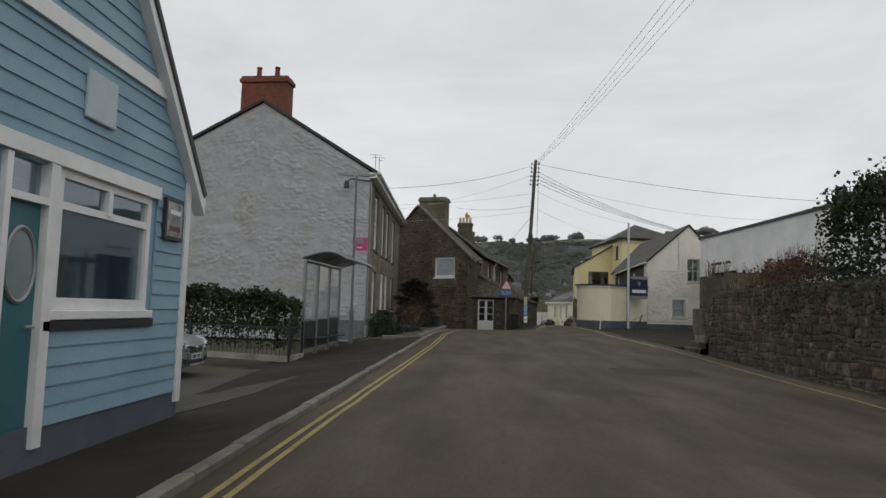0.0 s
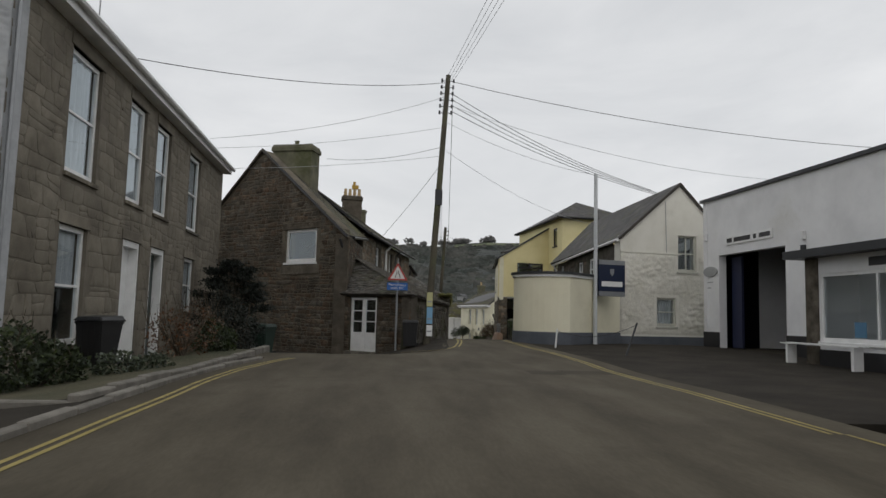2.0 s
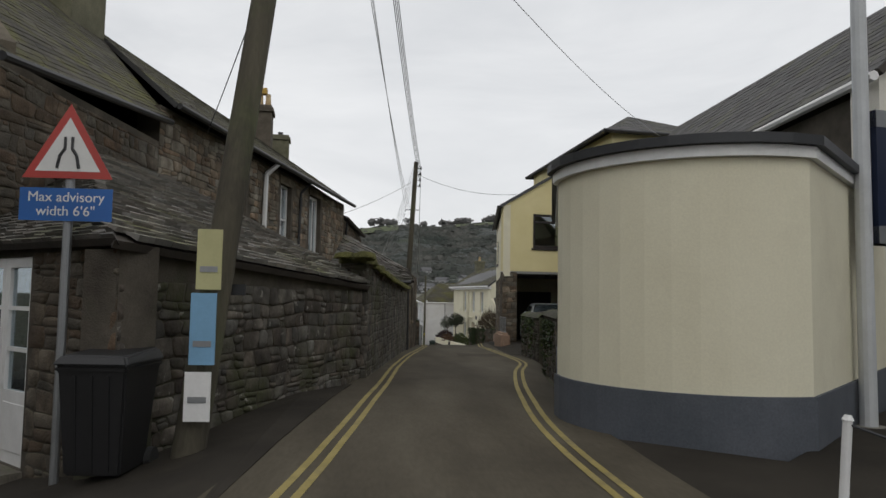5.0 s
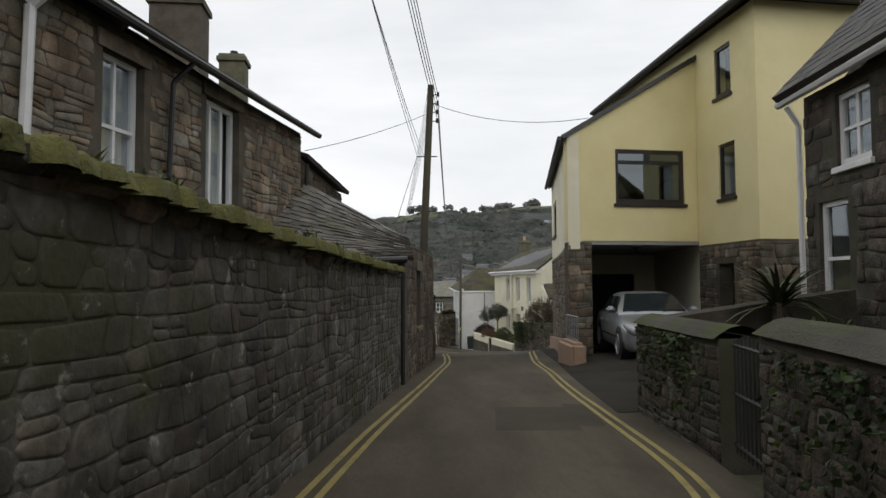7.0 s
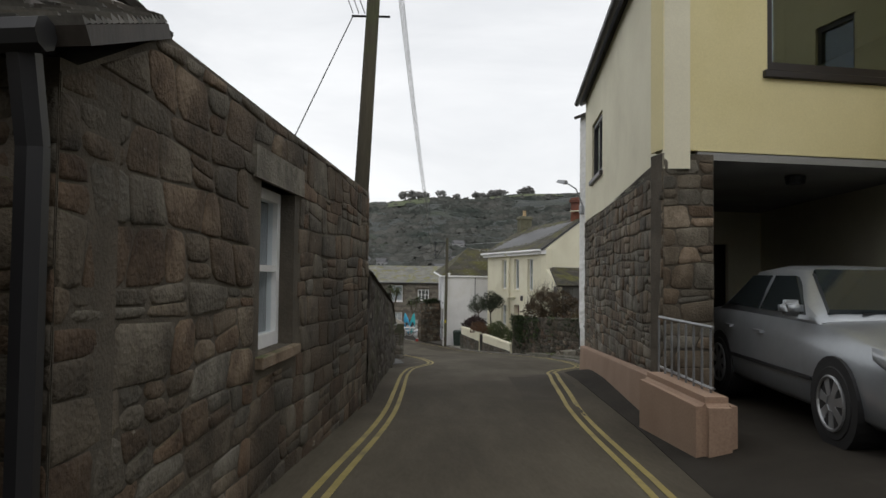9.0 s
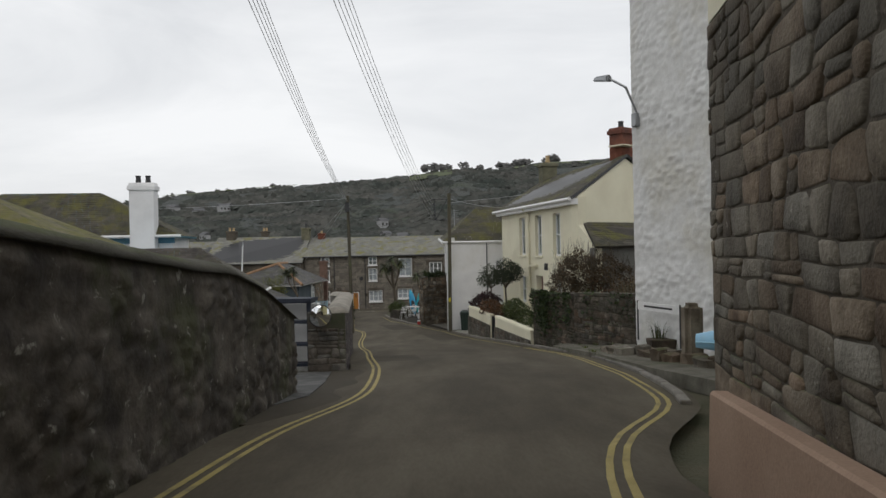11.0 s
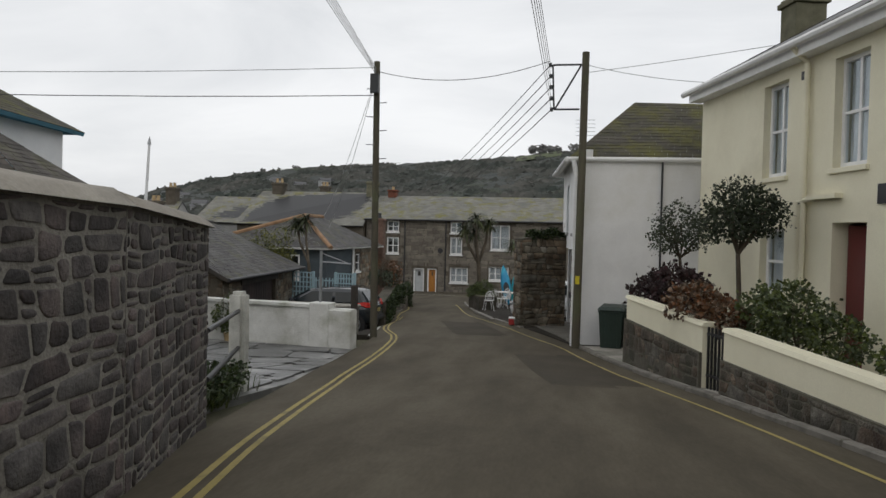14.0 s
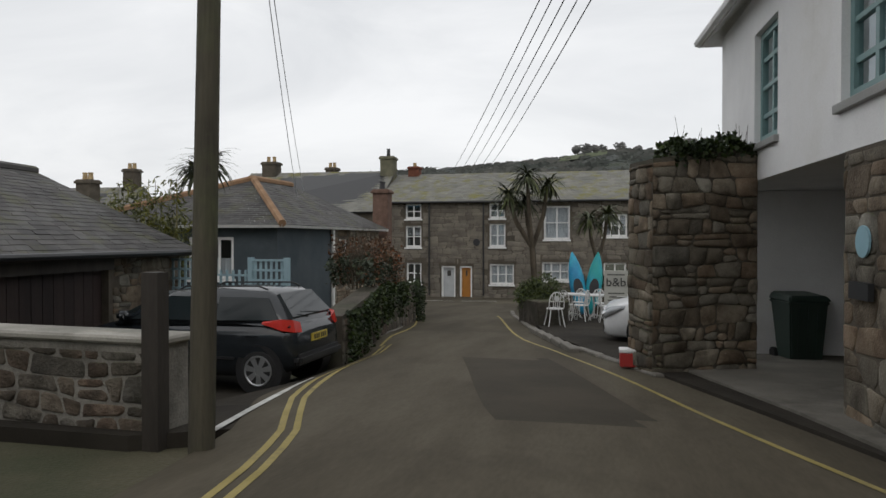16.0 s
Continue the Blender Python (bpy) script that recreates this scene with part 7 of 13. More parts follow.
        for k in range(int(R.length / 0.5)):
            s0, s1 = k * R.length / int(R.length / 0.5), (k + 1) * R.length / int(R.length / 0.5)
            ring = []
            for s in (s0, s1):
                ring.append([bm.verts.new(R.P(s, t + 0.12 * math.sin(q / 6 * math.pi) + 0.012 * noise.noise((s * 3, q, 1)), 0.05 - 0.5 * q / 6)) for q in range(7)])
            for q in range(6):
                bm.faces.new((ring[0][q], ring[1][q], ring[1][q + 1], ring[0][q + 1]))
        bmesh.ops.remove_doubles(bm, verts=bm.verts, dist=0.001)
        part("coping", bm, make_mat("mossy_cement", ((0.1, 0.1, 0.085), (0.18, 0.175, 0.15)), 0.95, 1.5, 50, 0.5, 0.012, moss=(0.075, 0.095, 0.03)), g)
    g = thing("garden_wall", "return of the low garden wall towards the house", "wall")
    R = Face((14.4, 56.2), (11.45, 55.5))
    wall("wall", R, -1.0, [(0, 1.3), (R.length, 0.95)], DARK_MORTAR, g, thick=0.35)
    rubble(g, R, 0, R.length, -0.5, 0.9, DARK_STONE, 0.17, 0.28, (), 0.028, 58, (0, 9), 0.012)
    gate = thing("gate", "black iron garden gate with scrollwork", "gate")
    Gt = Face((11.3, 52.65), (11.18, 51.75))
    for k in range(9):
        bm = bmesh.new()
        tube(bm, Gt.P(0.05 + k * 0.1, -0.05, -0.1), Gt.P(0.05 + k * 0.1, 0.9 + 0.06 * math.sin(k / 8 * math.pi), -0.1), 0.011, 0.011, 6)
        part("bar", bm, DARK_METAL, gate)
    for z in (0.02, 0.45, 0.86):
        bm = bmesh.new()
        tube(bm, Gt.P(0, z, -0.1), Gt.P(0.9, z, -0.1), 0.016, 0.016, 6)
        part("rail", bm, DARK_METAL, gate)


lane_walls()


OLD_CEMENT = make_mat("weathered_cement", ((0.075, 0.07, 0.055), (0.12, 0.112, 0.09), (0.19, 0.178, 0.148)), 0.95, 1.6, 30, 0.8, 0.03, stain=(0.045, 0.044, 0.032), stain_scale=1.3, stain_at=(0.45, 0.7), moss=(0.07, 0.08, 0.03), moss_at=(0.45, 0.7))


def first_right_wall():
    w = thing("boundary_wall", "old rubble boundary wall with ivy and a stepped end", "wall")
    R = Face((10.85, 23.4), (10.55, -8))
    L = R.length
    tops = [(0, 1.35), (1.2, 1.8), (6, 1.85), (14, 1.8), (L, 1.8)]
    wall("wall", R, -0.9, tops, MORTAR, w, thick=0.5)
    rubble(w, R, 0, L, -0.5, lambda s: float(np.interp(s, [p[0] for p in tops], [p[1] for p in tops])) - 0.05, DARK_STONE, 0.2, 0.33, (), 0.04, 61, (0, 9), 0.012)
    for x, y, r, z in ((11.5, 24.5, 0.42, 2.42), (11.95, 23.2, 0.5, 2.5)):
        bm = bmesh.new()
        rnd = random.Random(int(y * 10))
        rings = []
        for k in range(9):
            zz = -0.4 + (z + 0.4) * k / 8
            rings.append([bm.verts.new((x + (r + rnd.uniform(-0.035, 0.035)) * math.cos(q / 14 * math.tau), y + (r + rnd.uniform(-0.035, 0.035)) * math.sin(q / 14 * math.tau), zz)) for q in range(14)])
        for i in range(8):
            for q in range(14):
                bm.faces.new((rings[i][q], rings[i][(q + 1) % 14], rings[i + 1][(q + 1) % 14], rings[i + 1][q]))
        bm.faces.new(rings[-1])
        part("round_pier", bm, OLD_CEMENT, w)
        bm = bmesh.new()
        cube(bm, x - r - 0.14, x + r, y - r, y + r * 0.95, -0.4, 1.16 + 0.1 * (y > 24))
        bmesh.ops.rotate(bm, cent=(x, y, 0), matrix=Matrix.Rotation(radians(8), 3, "Z"), verts=bm.verts)
        bevelled(bm, 0.05)
        part("pier_base", bm, OLD_CEMENT, w)
    for k in range(3):
        bm = bmesh.new()
        cube(bm, 10.35 + 0.18 * k, 11.2, 22.9, 24.0, -0.4, -0.08 + 0.2 * k)
        bevelled(bm, 0.03)
        part("step", bm, GRANITE, w)


first_right_wall()

# ---- houses and walls on the last stretch ----
FRAME_TEAL = plain_mat("teal_grey_frame", (0.16, 0.27, 0.27), 0.5)


def rubble_gable():
    """The big limewashed wall on the bend, with its lamp, name plate, post and upturned kayak."""
    h = thing("limewashed_barn", "tall limewashed rubble building end on the bend", "building")
    F = Face((16.0, 84.6), (19.2, 74.8))
    wall("wall", F, -2.6, 7.6, WHITE_RUBBLE, h, thick=0.5)
    rubble(h, F, 0, F.length, -1.9, 7.5, WHITE_RUBBLE, 0.15, 0.34, (), 0.04, 71, None, 0.0)
    wall("wall", Face((22, 87), (16.0, 84.6)), -2.6, 7.6, WHITE_RUBBLE, h, thick=0.5)
    wall("wall", Face((19.2, 74.8), (26, 76)), -2.6, 7.6, WHITE_RUBBLE, h, thick=0.5)
    roof_plane(h, [F.P(0, 7.5, 0.3), F.P(F.length, 7.5, 0.3), (26, 77, 10), (22, 87, 10)], 0.1, DARK_WOOD, SLATE, 0.4, 0.3)
    lamp = thing("street_lamp", "grey street lamp on a short wall bracket", "street lamp")
    bm = bmesh.new()
    pipe(bm, [F.P(0.25, 3.9, 0.02), F.P(0.2, 4.55, 0.3), F.P(-0.2, 4.86, 0.55)], 0.03)
    part("bracket", bm, GREY_METAL, lamp)
    bm = bmesh.new()
    hexa(bm, [F.P(-0.15, 4.76, 0.45), F.P(-0.15, 4.76, 0.65), F.P(-0.85, 4.92, 0.65), F.P(-0.85, 4.92, 0.45), F.P(-0.15, 4.94, 0.48), F.P(-0.15, 4.94, 0.62), F.P(-0.8, 5.04, 0.6), F.P(-0.8, 5.04, 0.5)])
    bevelled(bm, 0.03, 2)
    part("lantern", bm, GREY_METAL, lamp)
    bm = bmesh.new()
    slab(bm, F, 0.18, 0.38, 3.55, 3.9, 0, 0.16)
    bevelled(bm, 0.02)
    part("control_box", bm, GREY_METAL, lamp)
    s = thing("street_sign", "low street name plate on two posts with a plant pot behind", "sign")
    S = Face((15.95, 84.1), (16.55, 82.3))
    z = -1.75
    for k in (0.1, 1.75):
        bm = bmesh.new()
        slab(bm, S, k, k + 0.028, z, z + 0.98, 0.115, 0.143)
        part("post", bm, BLACK_PAINT, s)
    bm = bmesh.new()
    slab(bm, S, 0.13, 1.76, z + 0.76, z + 0.95, 0.12, 0.14)
    part("plate", bm, WHITE_PAINT, s)
    bm = bmesh.new()
    slab(bm, S, 0.4, 1.5, z + 0.835, z + 0.88, 0.14, 0.143)
    part("letter_bar", bm, BLACK_PAINT, s)
    p = thing("gate_post", "weathered granite gate post beside the kayak", "post")
    bm = bmesh.new()
    cube(bm, 15.75, 16.1, 80.1, 80.5, -2.0, -0.55)
    bevelled(bm, 0.09, 3)
    part("stone", bm, GRANITE, p)
    ledge = thing("stone_ledge", "low stone ledge of rough boulders below the white wall", "ledge")
    rnd = random.Random(4)
    E = Face((15.2, 84.8), (16.2, 76.2))
    for k in range(26):
        ob = new("boulder", stone_mesh(rnd.randrange(10), GRANITE))
        w = rnd.uniform(0.35, 0.75)
        p0 = E.P(k / 26 * E.length + rnd.uniform(-0.1, 0.1), G(15.5, 84.8 - k / 26 * 8.6) + rnd.uniform(0.1, 0.22), rnd.uniform(-0.5, 0.05))
        ob.matrix_world = Matrix.Translation(p0) @ Matrix(((E.u.x, -E.n.x, 0), (E.u.y, -E.n.y, 0), (0, 0, 1))).to_4x4() @ Matrix.Rotation(rnd.uniform(-0.3, 0.3), 4, 'Z') @ Matrix.Diagonal((w, w * 0.5, rnd.uniform(0.25, 0.42), 1))
        ob.parent = ledge
    kayak = thing("kayak", "pale blue plastic kayak lying upside down on a ledge", "kayak")
    bm = bmesh.new()
    A, Bp = Vector((15.75, 79.6, -1.2)), Vector((19.0, 78.0, -1.1))
    d = (Bp - A)
    side = Vector((d.y, -d.x, 0)).normalized()
    rings = []
    for i in range(15):
        f = i / 14
        w = 0.36 * math.sin(math.pi * min(1, max(0.02, f))) ** 0.55
        hgt = 0.62 * math.sin(math.pi * min(0.98, max(0.03, f))) ** 0.4
        c = A + d * f
        rings.append([bm.verts.new(c + side * (w * math.cos(q / 12 * math.tau)) + Vector((0, 0, hgt * (0.58 if math.sin(q / 12 * math.tau) > 0 else 0.45) * math.sin(q / 12 * math.tau)))) for q in range(12)])
    for i in range(14):
        for q in range(12):
            bm.faces.new((rings[i][q], rings[i][(q + 1) % 12], rings[i + 1][(q + 1) % 12], rings[i + 1][q]))
    bm.faces.new(rings[0])
    bm.faces.new(rings[-1])
    hull = part("hull", bm, make_mat("sky_blue_plastic", ((0.27, 0.55, 0.76), (0.36, 0.63, 0.83)), 0.45, 1.4, 30, 0.1, 0.004, stain=(0.3, 0.5, 0.64), stain_scale=1.2, amount=0.08), kayak)
    hull.data.shade_smooth()
    bm = bmesh.new()
    for i in range(14):
        f0, f1 = i / 14, (i + 1) / 14
        for sg in (1, -1):
            w0 = 0.365 * math.sin(math.pi * min(1, max(0.02, f0))) ** 0.55
            w1 = 0.365 * math.sin(math.pi * min(1, max(0.02, f1))) ** 0.55
            tube(bm, A + d * f0 + side * sg * w0, A + d * f1 + side * sg * w1, 0.018, 0.018, 6)
    part("rim", bm, plain_mat("pale_blue_rim", (0.35, 0.62, 0.78), 0.4), kayak)


rubble_gable()


def cream_house():
    h = thing("cream_house", "cream rendered house with sash windows and a mossy slate roof", "house")
    F = Face((14.05, 103.4), (16.28, 93.8))
    L = F.length
    ups = [(2.78, 3.63, 0.18, 1.98), (5.0, 5.85, 0.18, 2.0), (7.18, 8.03, 0.17, 1.97)]
    low = [(2.78, 3.63, -2.08, -0.8), (7.18, 8.03, -2.6, -0.76)]
    door = (5.05, 5.9, -3.35, -0.72)
    wall("wall", F, -4.2, 2.5, CREAM_RENDER, h, ups + low + [door], 0.35)
    for q in ups + low:
        window(h, F, *q, back=0.16, bar=0.07, cols=2 if q in ups else 1, curtain="full", sill_mat=CREAM_RENDER)
    bm = bmesh.new()
    slab(bm, F, door[0] + 0.05, door[1] - 0.05, door[2], door[3] - 0.05, -0.3, -0.25)
    d = part("door", bm, RED_DOOR, h, "dark red panelled door")
    for z0, z1 in ((0.2, 0.95), (1.1, 2.3)):
        bm = bmesh.new()
        slab(bm, F, door[0] + 0.18, door[1] - 0.18, door[2] + z0, door[2] + z1, -0.25, -0.235)
        part("door_panel", bm, RED_DOOR, d)
    G2 = Face((16.28, 93.8), (21.55, 98.4))
    GL = G2.length
    wall("wall", G2, -4.0, [(0, 2.5), (3.16, 4.2), (GL, 2.7)], CREAM_RENDER, h, thick=0.35, label="plain cream gable wall")
    wall("wall", Face((21.55, 98.4), (19.4, 107)), -4, 2.6, CREAM_RENDER, h, thick=0.35)
    wall("wall", Face((19.4, 107), (14.05, 103.4)), -4.2, [(0, 2.6), (3.2, 4.2), (6.4, 2.5)], CREAM_RENDER, h, thick=0.35)
    ra, rb = G2.P(3.16, 4.36, 0.12), Vector((16.75, 105.6, 4.36))
    roof_plane(h, [F.P(-0.2, 2.48, 0.32), F.P(L + 0.1, 2.48, 0.32), ra, rb], 0.1, BLACK_PAINT, MOSSY_SLATE, 0.3, 0.22)
    roof_plane(h, [G2.P(GL + 0.15, 2.65, 0.12), (19.8, 107.2, 2.6), rb, ra], 0.1, BLACK_PAINT, SLATE, 0.4, 0.3)
    gutter(h, F.P(-0.2, 2.4, 0.4), F.P(L + 0.12, 2.4, 0.4), 0.07)
    bm = bmesh.new()
    slab(bm, F, -0.1, L, 2.2, 2.44, 0.0, 0.3)
    part("soffit", bm, WHITE_PAINT, h)
    downpipe(h, [F.P(4.35, 2.35, 0.38), F.P(4.35, 2.1, 0.09), F.P(4.35, -2.8, 0.09)], 0.05, CREAM_RENDER)
    downpipe(h, [F.P(4.7, -0.28, 0.09), F.P(4.2, -0.35, 0.09), F.P(4.2, -2.8, 0.09)], 0.05, CREAM_RENDER)
    bm = bmesh.new()
    slab(bm, F, 4.5, 5.3, -0.32, -0.24, 0, 0.14)
    part("pipe_hood", bm, CREAM_RENDER, h)
    bm = bmesh.new()
    slab(bm, F, 6.15, 6.5, -0.45, -0.15, 0, 0.03)
    part("plaque", bm, BLACK_PAINT, h)
    bm = bmesh.new()
    slab(bm, F, 4.05, 4.17, 1.85, 2.0, 0, 0.02)
    part("air_brick", bm, BLACK_PAINT, h)
    ch = chimney(h, 18.35, 19.15, 96.5, 97.15, 3.6, 5.6, BRICK_RED, 1, 0.28, radians(41), BLACK_PAINT, 0.3)
    bm = bmesh.new()
    cube(bm, 18.24, 19.16, 96.04, 96.81, 4.75, 4.8)
    bmesh.ops.rotate(bm, cent=(18.7, 96.42, 4.8), matrix=Matrix.Rotation(radians(41), 3, 'Z'), verts=bm.verts)
    part("band", bm, CREAM_RENDER, ch)
    chimney(h, 16.35, 17.15, 104.7, 105.4, 3.7, 5.15, CHIMNEY_MOSS, 1, 0.22, radians(13), TERRACOTTA, 0.4)
    # lean-to with small windows in front of the gable
    k = thing("lean_to", "slate-roofed lean-to with small paned windows", "outbuilding")
    Q = Face((16.6, 92.4), (24.5, 96.2))
    ws = [(2.3, 3.5, -0.55, 0.32), (4.1, 5.0, -0.6, 0.32)]
    wall("wall", Q, -3.0, 0.5, make_mat("dingy_render", ((0.13, 0.128, 0.118), (0.2, 0.195, 0.18)), 0.9, 0.9, 40, 0.4, 0.01, stain=(0.09, 0.088, 0.078), stain_scale=0.9), k, ws, 0.3)
    for q in ws:
        window(k, Q, *q, style="plain", frame_mat=DARK_WOOD, back=0.1, bar=0.06, cols=3)
    roof_plane(k, [Q.P(-0.15, 0.55, 0.25), Q.P(Q.length, 0.55, 0.25), (23.5, 99.5, 1.5), (16.5, 93.9, 1.5)], 0.08, DARK_WOOD, MOSSY_SLATE, 0.3, 0.22)
    wall("wall", Face((16.28, 93.8), (16.6, 92.4)), -3.0, [(0, 1.4), (1.43, 0.5)], CREAM_RENDER, k, thick=0.3)


cream_house()


def right_bank():
    w = thing("garden_wall", "rough rubble garden wall with shrubs above it", "wall")
    pts = [(14.25, 92.0), (15.25, 89.3), (16.7, 86.9), (19.5, 85.9)]
    for k, (a, b) in enumerate(zip(pts, pts[1:])):
        F = Face(a, b)
        wall("wall", F, -3.4, [(0, -1.05 + 0.12 * k), (F.length, -0.95 + 0.12 * k)], DARK_MORTAR, w, thick=0.5)
        rubble(w, F, 0, F.length, -3.0, -1.05 + 0.1 * k, DARK_STONE, 0.19, 0.3, (), 0.04, 81 + k, (0, 9), 0.012)
    c = thing("front_wall", "low cream coped front wall on a rough stone base", "wall")
    runs = [((12.15, 100.75), (13.0, 97.55), -2.28, -2.42), ((13.18, 96.95), (14.15, 92.1), -2.42, -2.5)]
    for k, (a, b, t0, t1) in enumerate(runs):
        F = Face(a, b)
        wall("wall", F, -4.2, [(0, t0), (F.length, t1)], CREAM_RENDER, c, thick=0.22)
        hgt = 0.42
        bm = bmesh.new()
        lo0, lo1 = t0 - hgt, t1 - hgt
        hexa(bm, [F.P(0, -4.3, 0.0), F.P(F.length, -4.3, 0.0), F.P(F.length, -4.3, 0.07), F.P(0, -4.3, 0.07), F.P(0, lo0, 0.0), F.P(F.length, lo1 + 0.1 * k, 0.0), F.P(F.length, lo1 + 0.1 * k, 0.05), F.P(0, lo0, 0.05)])
        part("stone_base", bm, make_mat("rough_render_base", ((0.07, 0.064, 0.05), (0.13, 0.12, 0.096)), 0.95, 2.2, 30, 0.9, 0.025, stain=(0.05, 0.055, 0.03), stain_scale=1.4), c)
        rubble(c, F.shifted(0.05), 0.02, F.length - 0.02, -4.1, lambda s, a=lo0, b=lo1 + 0.1 * k, n=F.length: a + (b - a) * s / n - 0.02, DARK_STONE, 0.2, 0.32, (), 0.02, 85 + k, (0, 9), 0.012)
        bm = bmesh.new()
        hexa(bm, [F.P(-0.02, t0, -0.25), F.P(F.length + 0.02, t1, -0.25), F.P(F.length + 0.02, t1, 0.03), F.P(-0.02, t0, 0.03), F.P(-0.02, t0 + 0.06, -0.22), F.P(F.length + 0.02, t1 + 0.06, -0.22), F.P(F.length + 0.02, t1 + 0.06, 0.0), F.P(-0.02, t0 + 0.06, 0.0)])
        part("coping", bm, CREAM_RENDER, c)
    g = thing("gate", "small black iron gate in the cream front wall", "gate")
    F = Face((13.0, 97.5), (13.17, 97.0))
    for k in range(6):
        bm = bmesh.new()
        slab(bm, F, k * 0.1, k * 0.1 + 0.03, -3.45, -2.42, -0.1, -0.07)
        part("bar", bm, BLACK_PAINT, g)
    for z in (-3.2, -2.55):
        bm = bmesh.new()
        slab(bm, F, 0, 0.54, z, z + 0.04, -0.11, -0.06)
        part("rail", bm, BLACK_PAINT, g)


right_bank()


def white_corner_house():
    h = thing("corner_house", "white house with its upper storey over an open carport", "house")
    F = Face((11.25, 103.9), (16.8, 104.2))
    wall("wall", F, -4.4, 0.92, WHITE_RENDER, h, thick=0.3)
    S = Face((10.95, 111.6), (11.25, 103.9))
    SL = S.length
    ws = [(SL - 2.45, SL - 1.35, -0.95, 0.58), (SL - 5.6, SL - 4.5, -0.93, 0.6)]
    wall("wall", S, -1.42, 1.15, WHITE_RENDER, h, ws, 0.3)
    for q in ws:
        window(h, S, *q, frame_mat=FRAME_TEAL, back=0.1, bar=0.09, cols=2, rows=4, sill_mat=GREY_RENDER)
    wall("wall", Face((15.5, 111.9), (10.95, 111.6)), -1.42, 1.1, WHITE_RENDER, h, thick=0.3)
    bm = bmesh.new()
    v = [(11.25, 103.95), (15.5, 104.15), (15.5, 111.8), (10.95, 111.6)]
    hexa(bm, [(*p, -1.42) for p in v] + [(*p, -1.3) for p in v])
    part("carport_ceiling", bm, WHITE_RENDER, h)
    wall("carport_back", Face((14.4, 111.8), (14.4, 104.2)), -4.5, -1.4, WHITE_RENDER, h, thick=0.2)
    wall("carport_end", Face((14.4, 111.75), (11.15, 111.55)), -4.8, -1.43, WHITE_RENDER, h, thick=0.2)
    P = Face((11.15, 106.2), (11.2, 105.2))
    wall("stone_pier", P, -4.5, -1.42, MORTAR, h, thick=0.5)
    rubble(h, P, 0, P.length, -4.2, -1.45, GRANITE, 0.25, 0.4, (), 0.03, 91, (0, 2), 0.012)
    e = [Vector((10.92, 103.84, 0.9)), Vector((17, 104.1, 0.9)), Vector((17, 112, 1.1)), Vector((10.6, 111.9, 1.18))]
    r1, r2 = Vector((12.9, 107.3, 2.95)), Vector((16.2, 107.6, 2.9))
    roof_plane(h, [e[0], e[1], r2, r1], 0.09, WHITE_PAINT, MOSSY_SLATE, 0.3, 0.22)
    roof_plane(h, [e[3], e[0], r1], 0.09, WHITE_PAINT, MOSSY_SLATE, 0.3, 0.22)
    roof_plane(h, [e[2], e[3], r1, r2], 0.09, WHITE_PAINT)
    roof_plane(h, [e[1], e[2], r2], 0.09, WHITE_PAINT)
    gutter(h, e[3], e[0], 0.07)
    gutter(h, e[0], e[1], 0.06)
    downpipe(h, [(11.08, 103.8, 0.85), (11.15, 103.78, 0.5), (11.15, 103.78, -3.9)], 0.06)
    downpipe(h, [F.P(2.0, 0.9, 0.05), F.P(2.0, -3.5, 0.05)], 0.025, DARK_METAL)
    bm = bmesh.new()
    p = Vector((11.6, 110.2, 1.2))
    tube(bm, p, p + Vector((0, 0, 1.8)), 0.02)
    for k in range(5):
        tube(bm, p + Vector((-0.32, 0, 1.2 + k * 0.13)), p + Vector((0.32, 0, 1.2 + k * 0.13)), 0.008)
    part("aerial", bm, GREY_METAL, h)
    plq = thing("wall_plaque", "round pale blue plaque above a small letter box", "sign")
    bm = bmesh.new()
    tube(bm, P.P(0.5, -2.25, 0.03), P.P(0.5, -2.25, 0.05), 0.14, 0.14, 16)
    part("disc", bm, plain_mat("pale_blue_enamel", (0.3, 0.5, 0.58), 0.4), plq)
    bm = bmesh.new()
    slab(bm, P, 0.3, 0.7, -2.75, -2.6, 0.03, 0.08)
    part("letter_box", bm, DARK_METAL, plq)
    # massive ruined wall beyond
    w = thing("ruined_wall", "massive dark ivy-topped stretch of old stone wall", "wall")
    D = Face((9.62, 108.75), (11.05, 109.35))
    wall("wall", D, -5.0, [(0, -1.15), (0.5, -1.08), (1.1, -1.0), (D.length, -1.0)], DARK_MORTAR, w, thick=0.7)
    rubble(w, D, 0, D.length, -4.7, lambda s: -1.2 + 0.1 * s, GRANITE, 0.18, 0.27, (), 0.05, 92, (0, 5), 0.012)
    E = Face((9.35, 109.4), (9.62, 108.75))
    rubble(w, E, 0, E.length, -4.7, -1.2, GRANITE, 0.18, 0.25, (), 0.05, 93, (0, 5), 0.012)


white_corner_house()


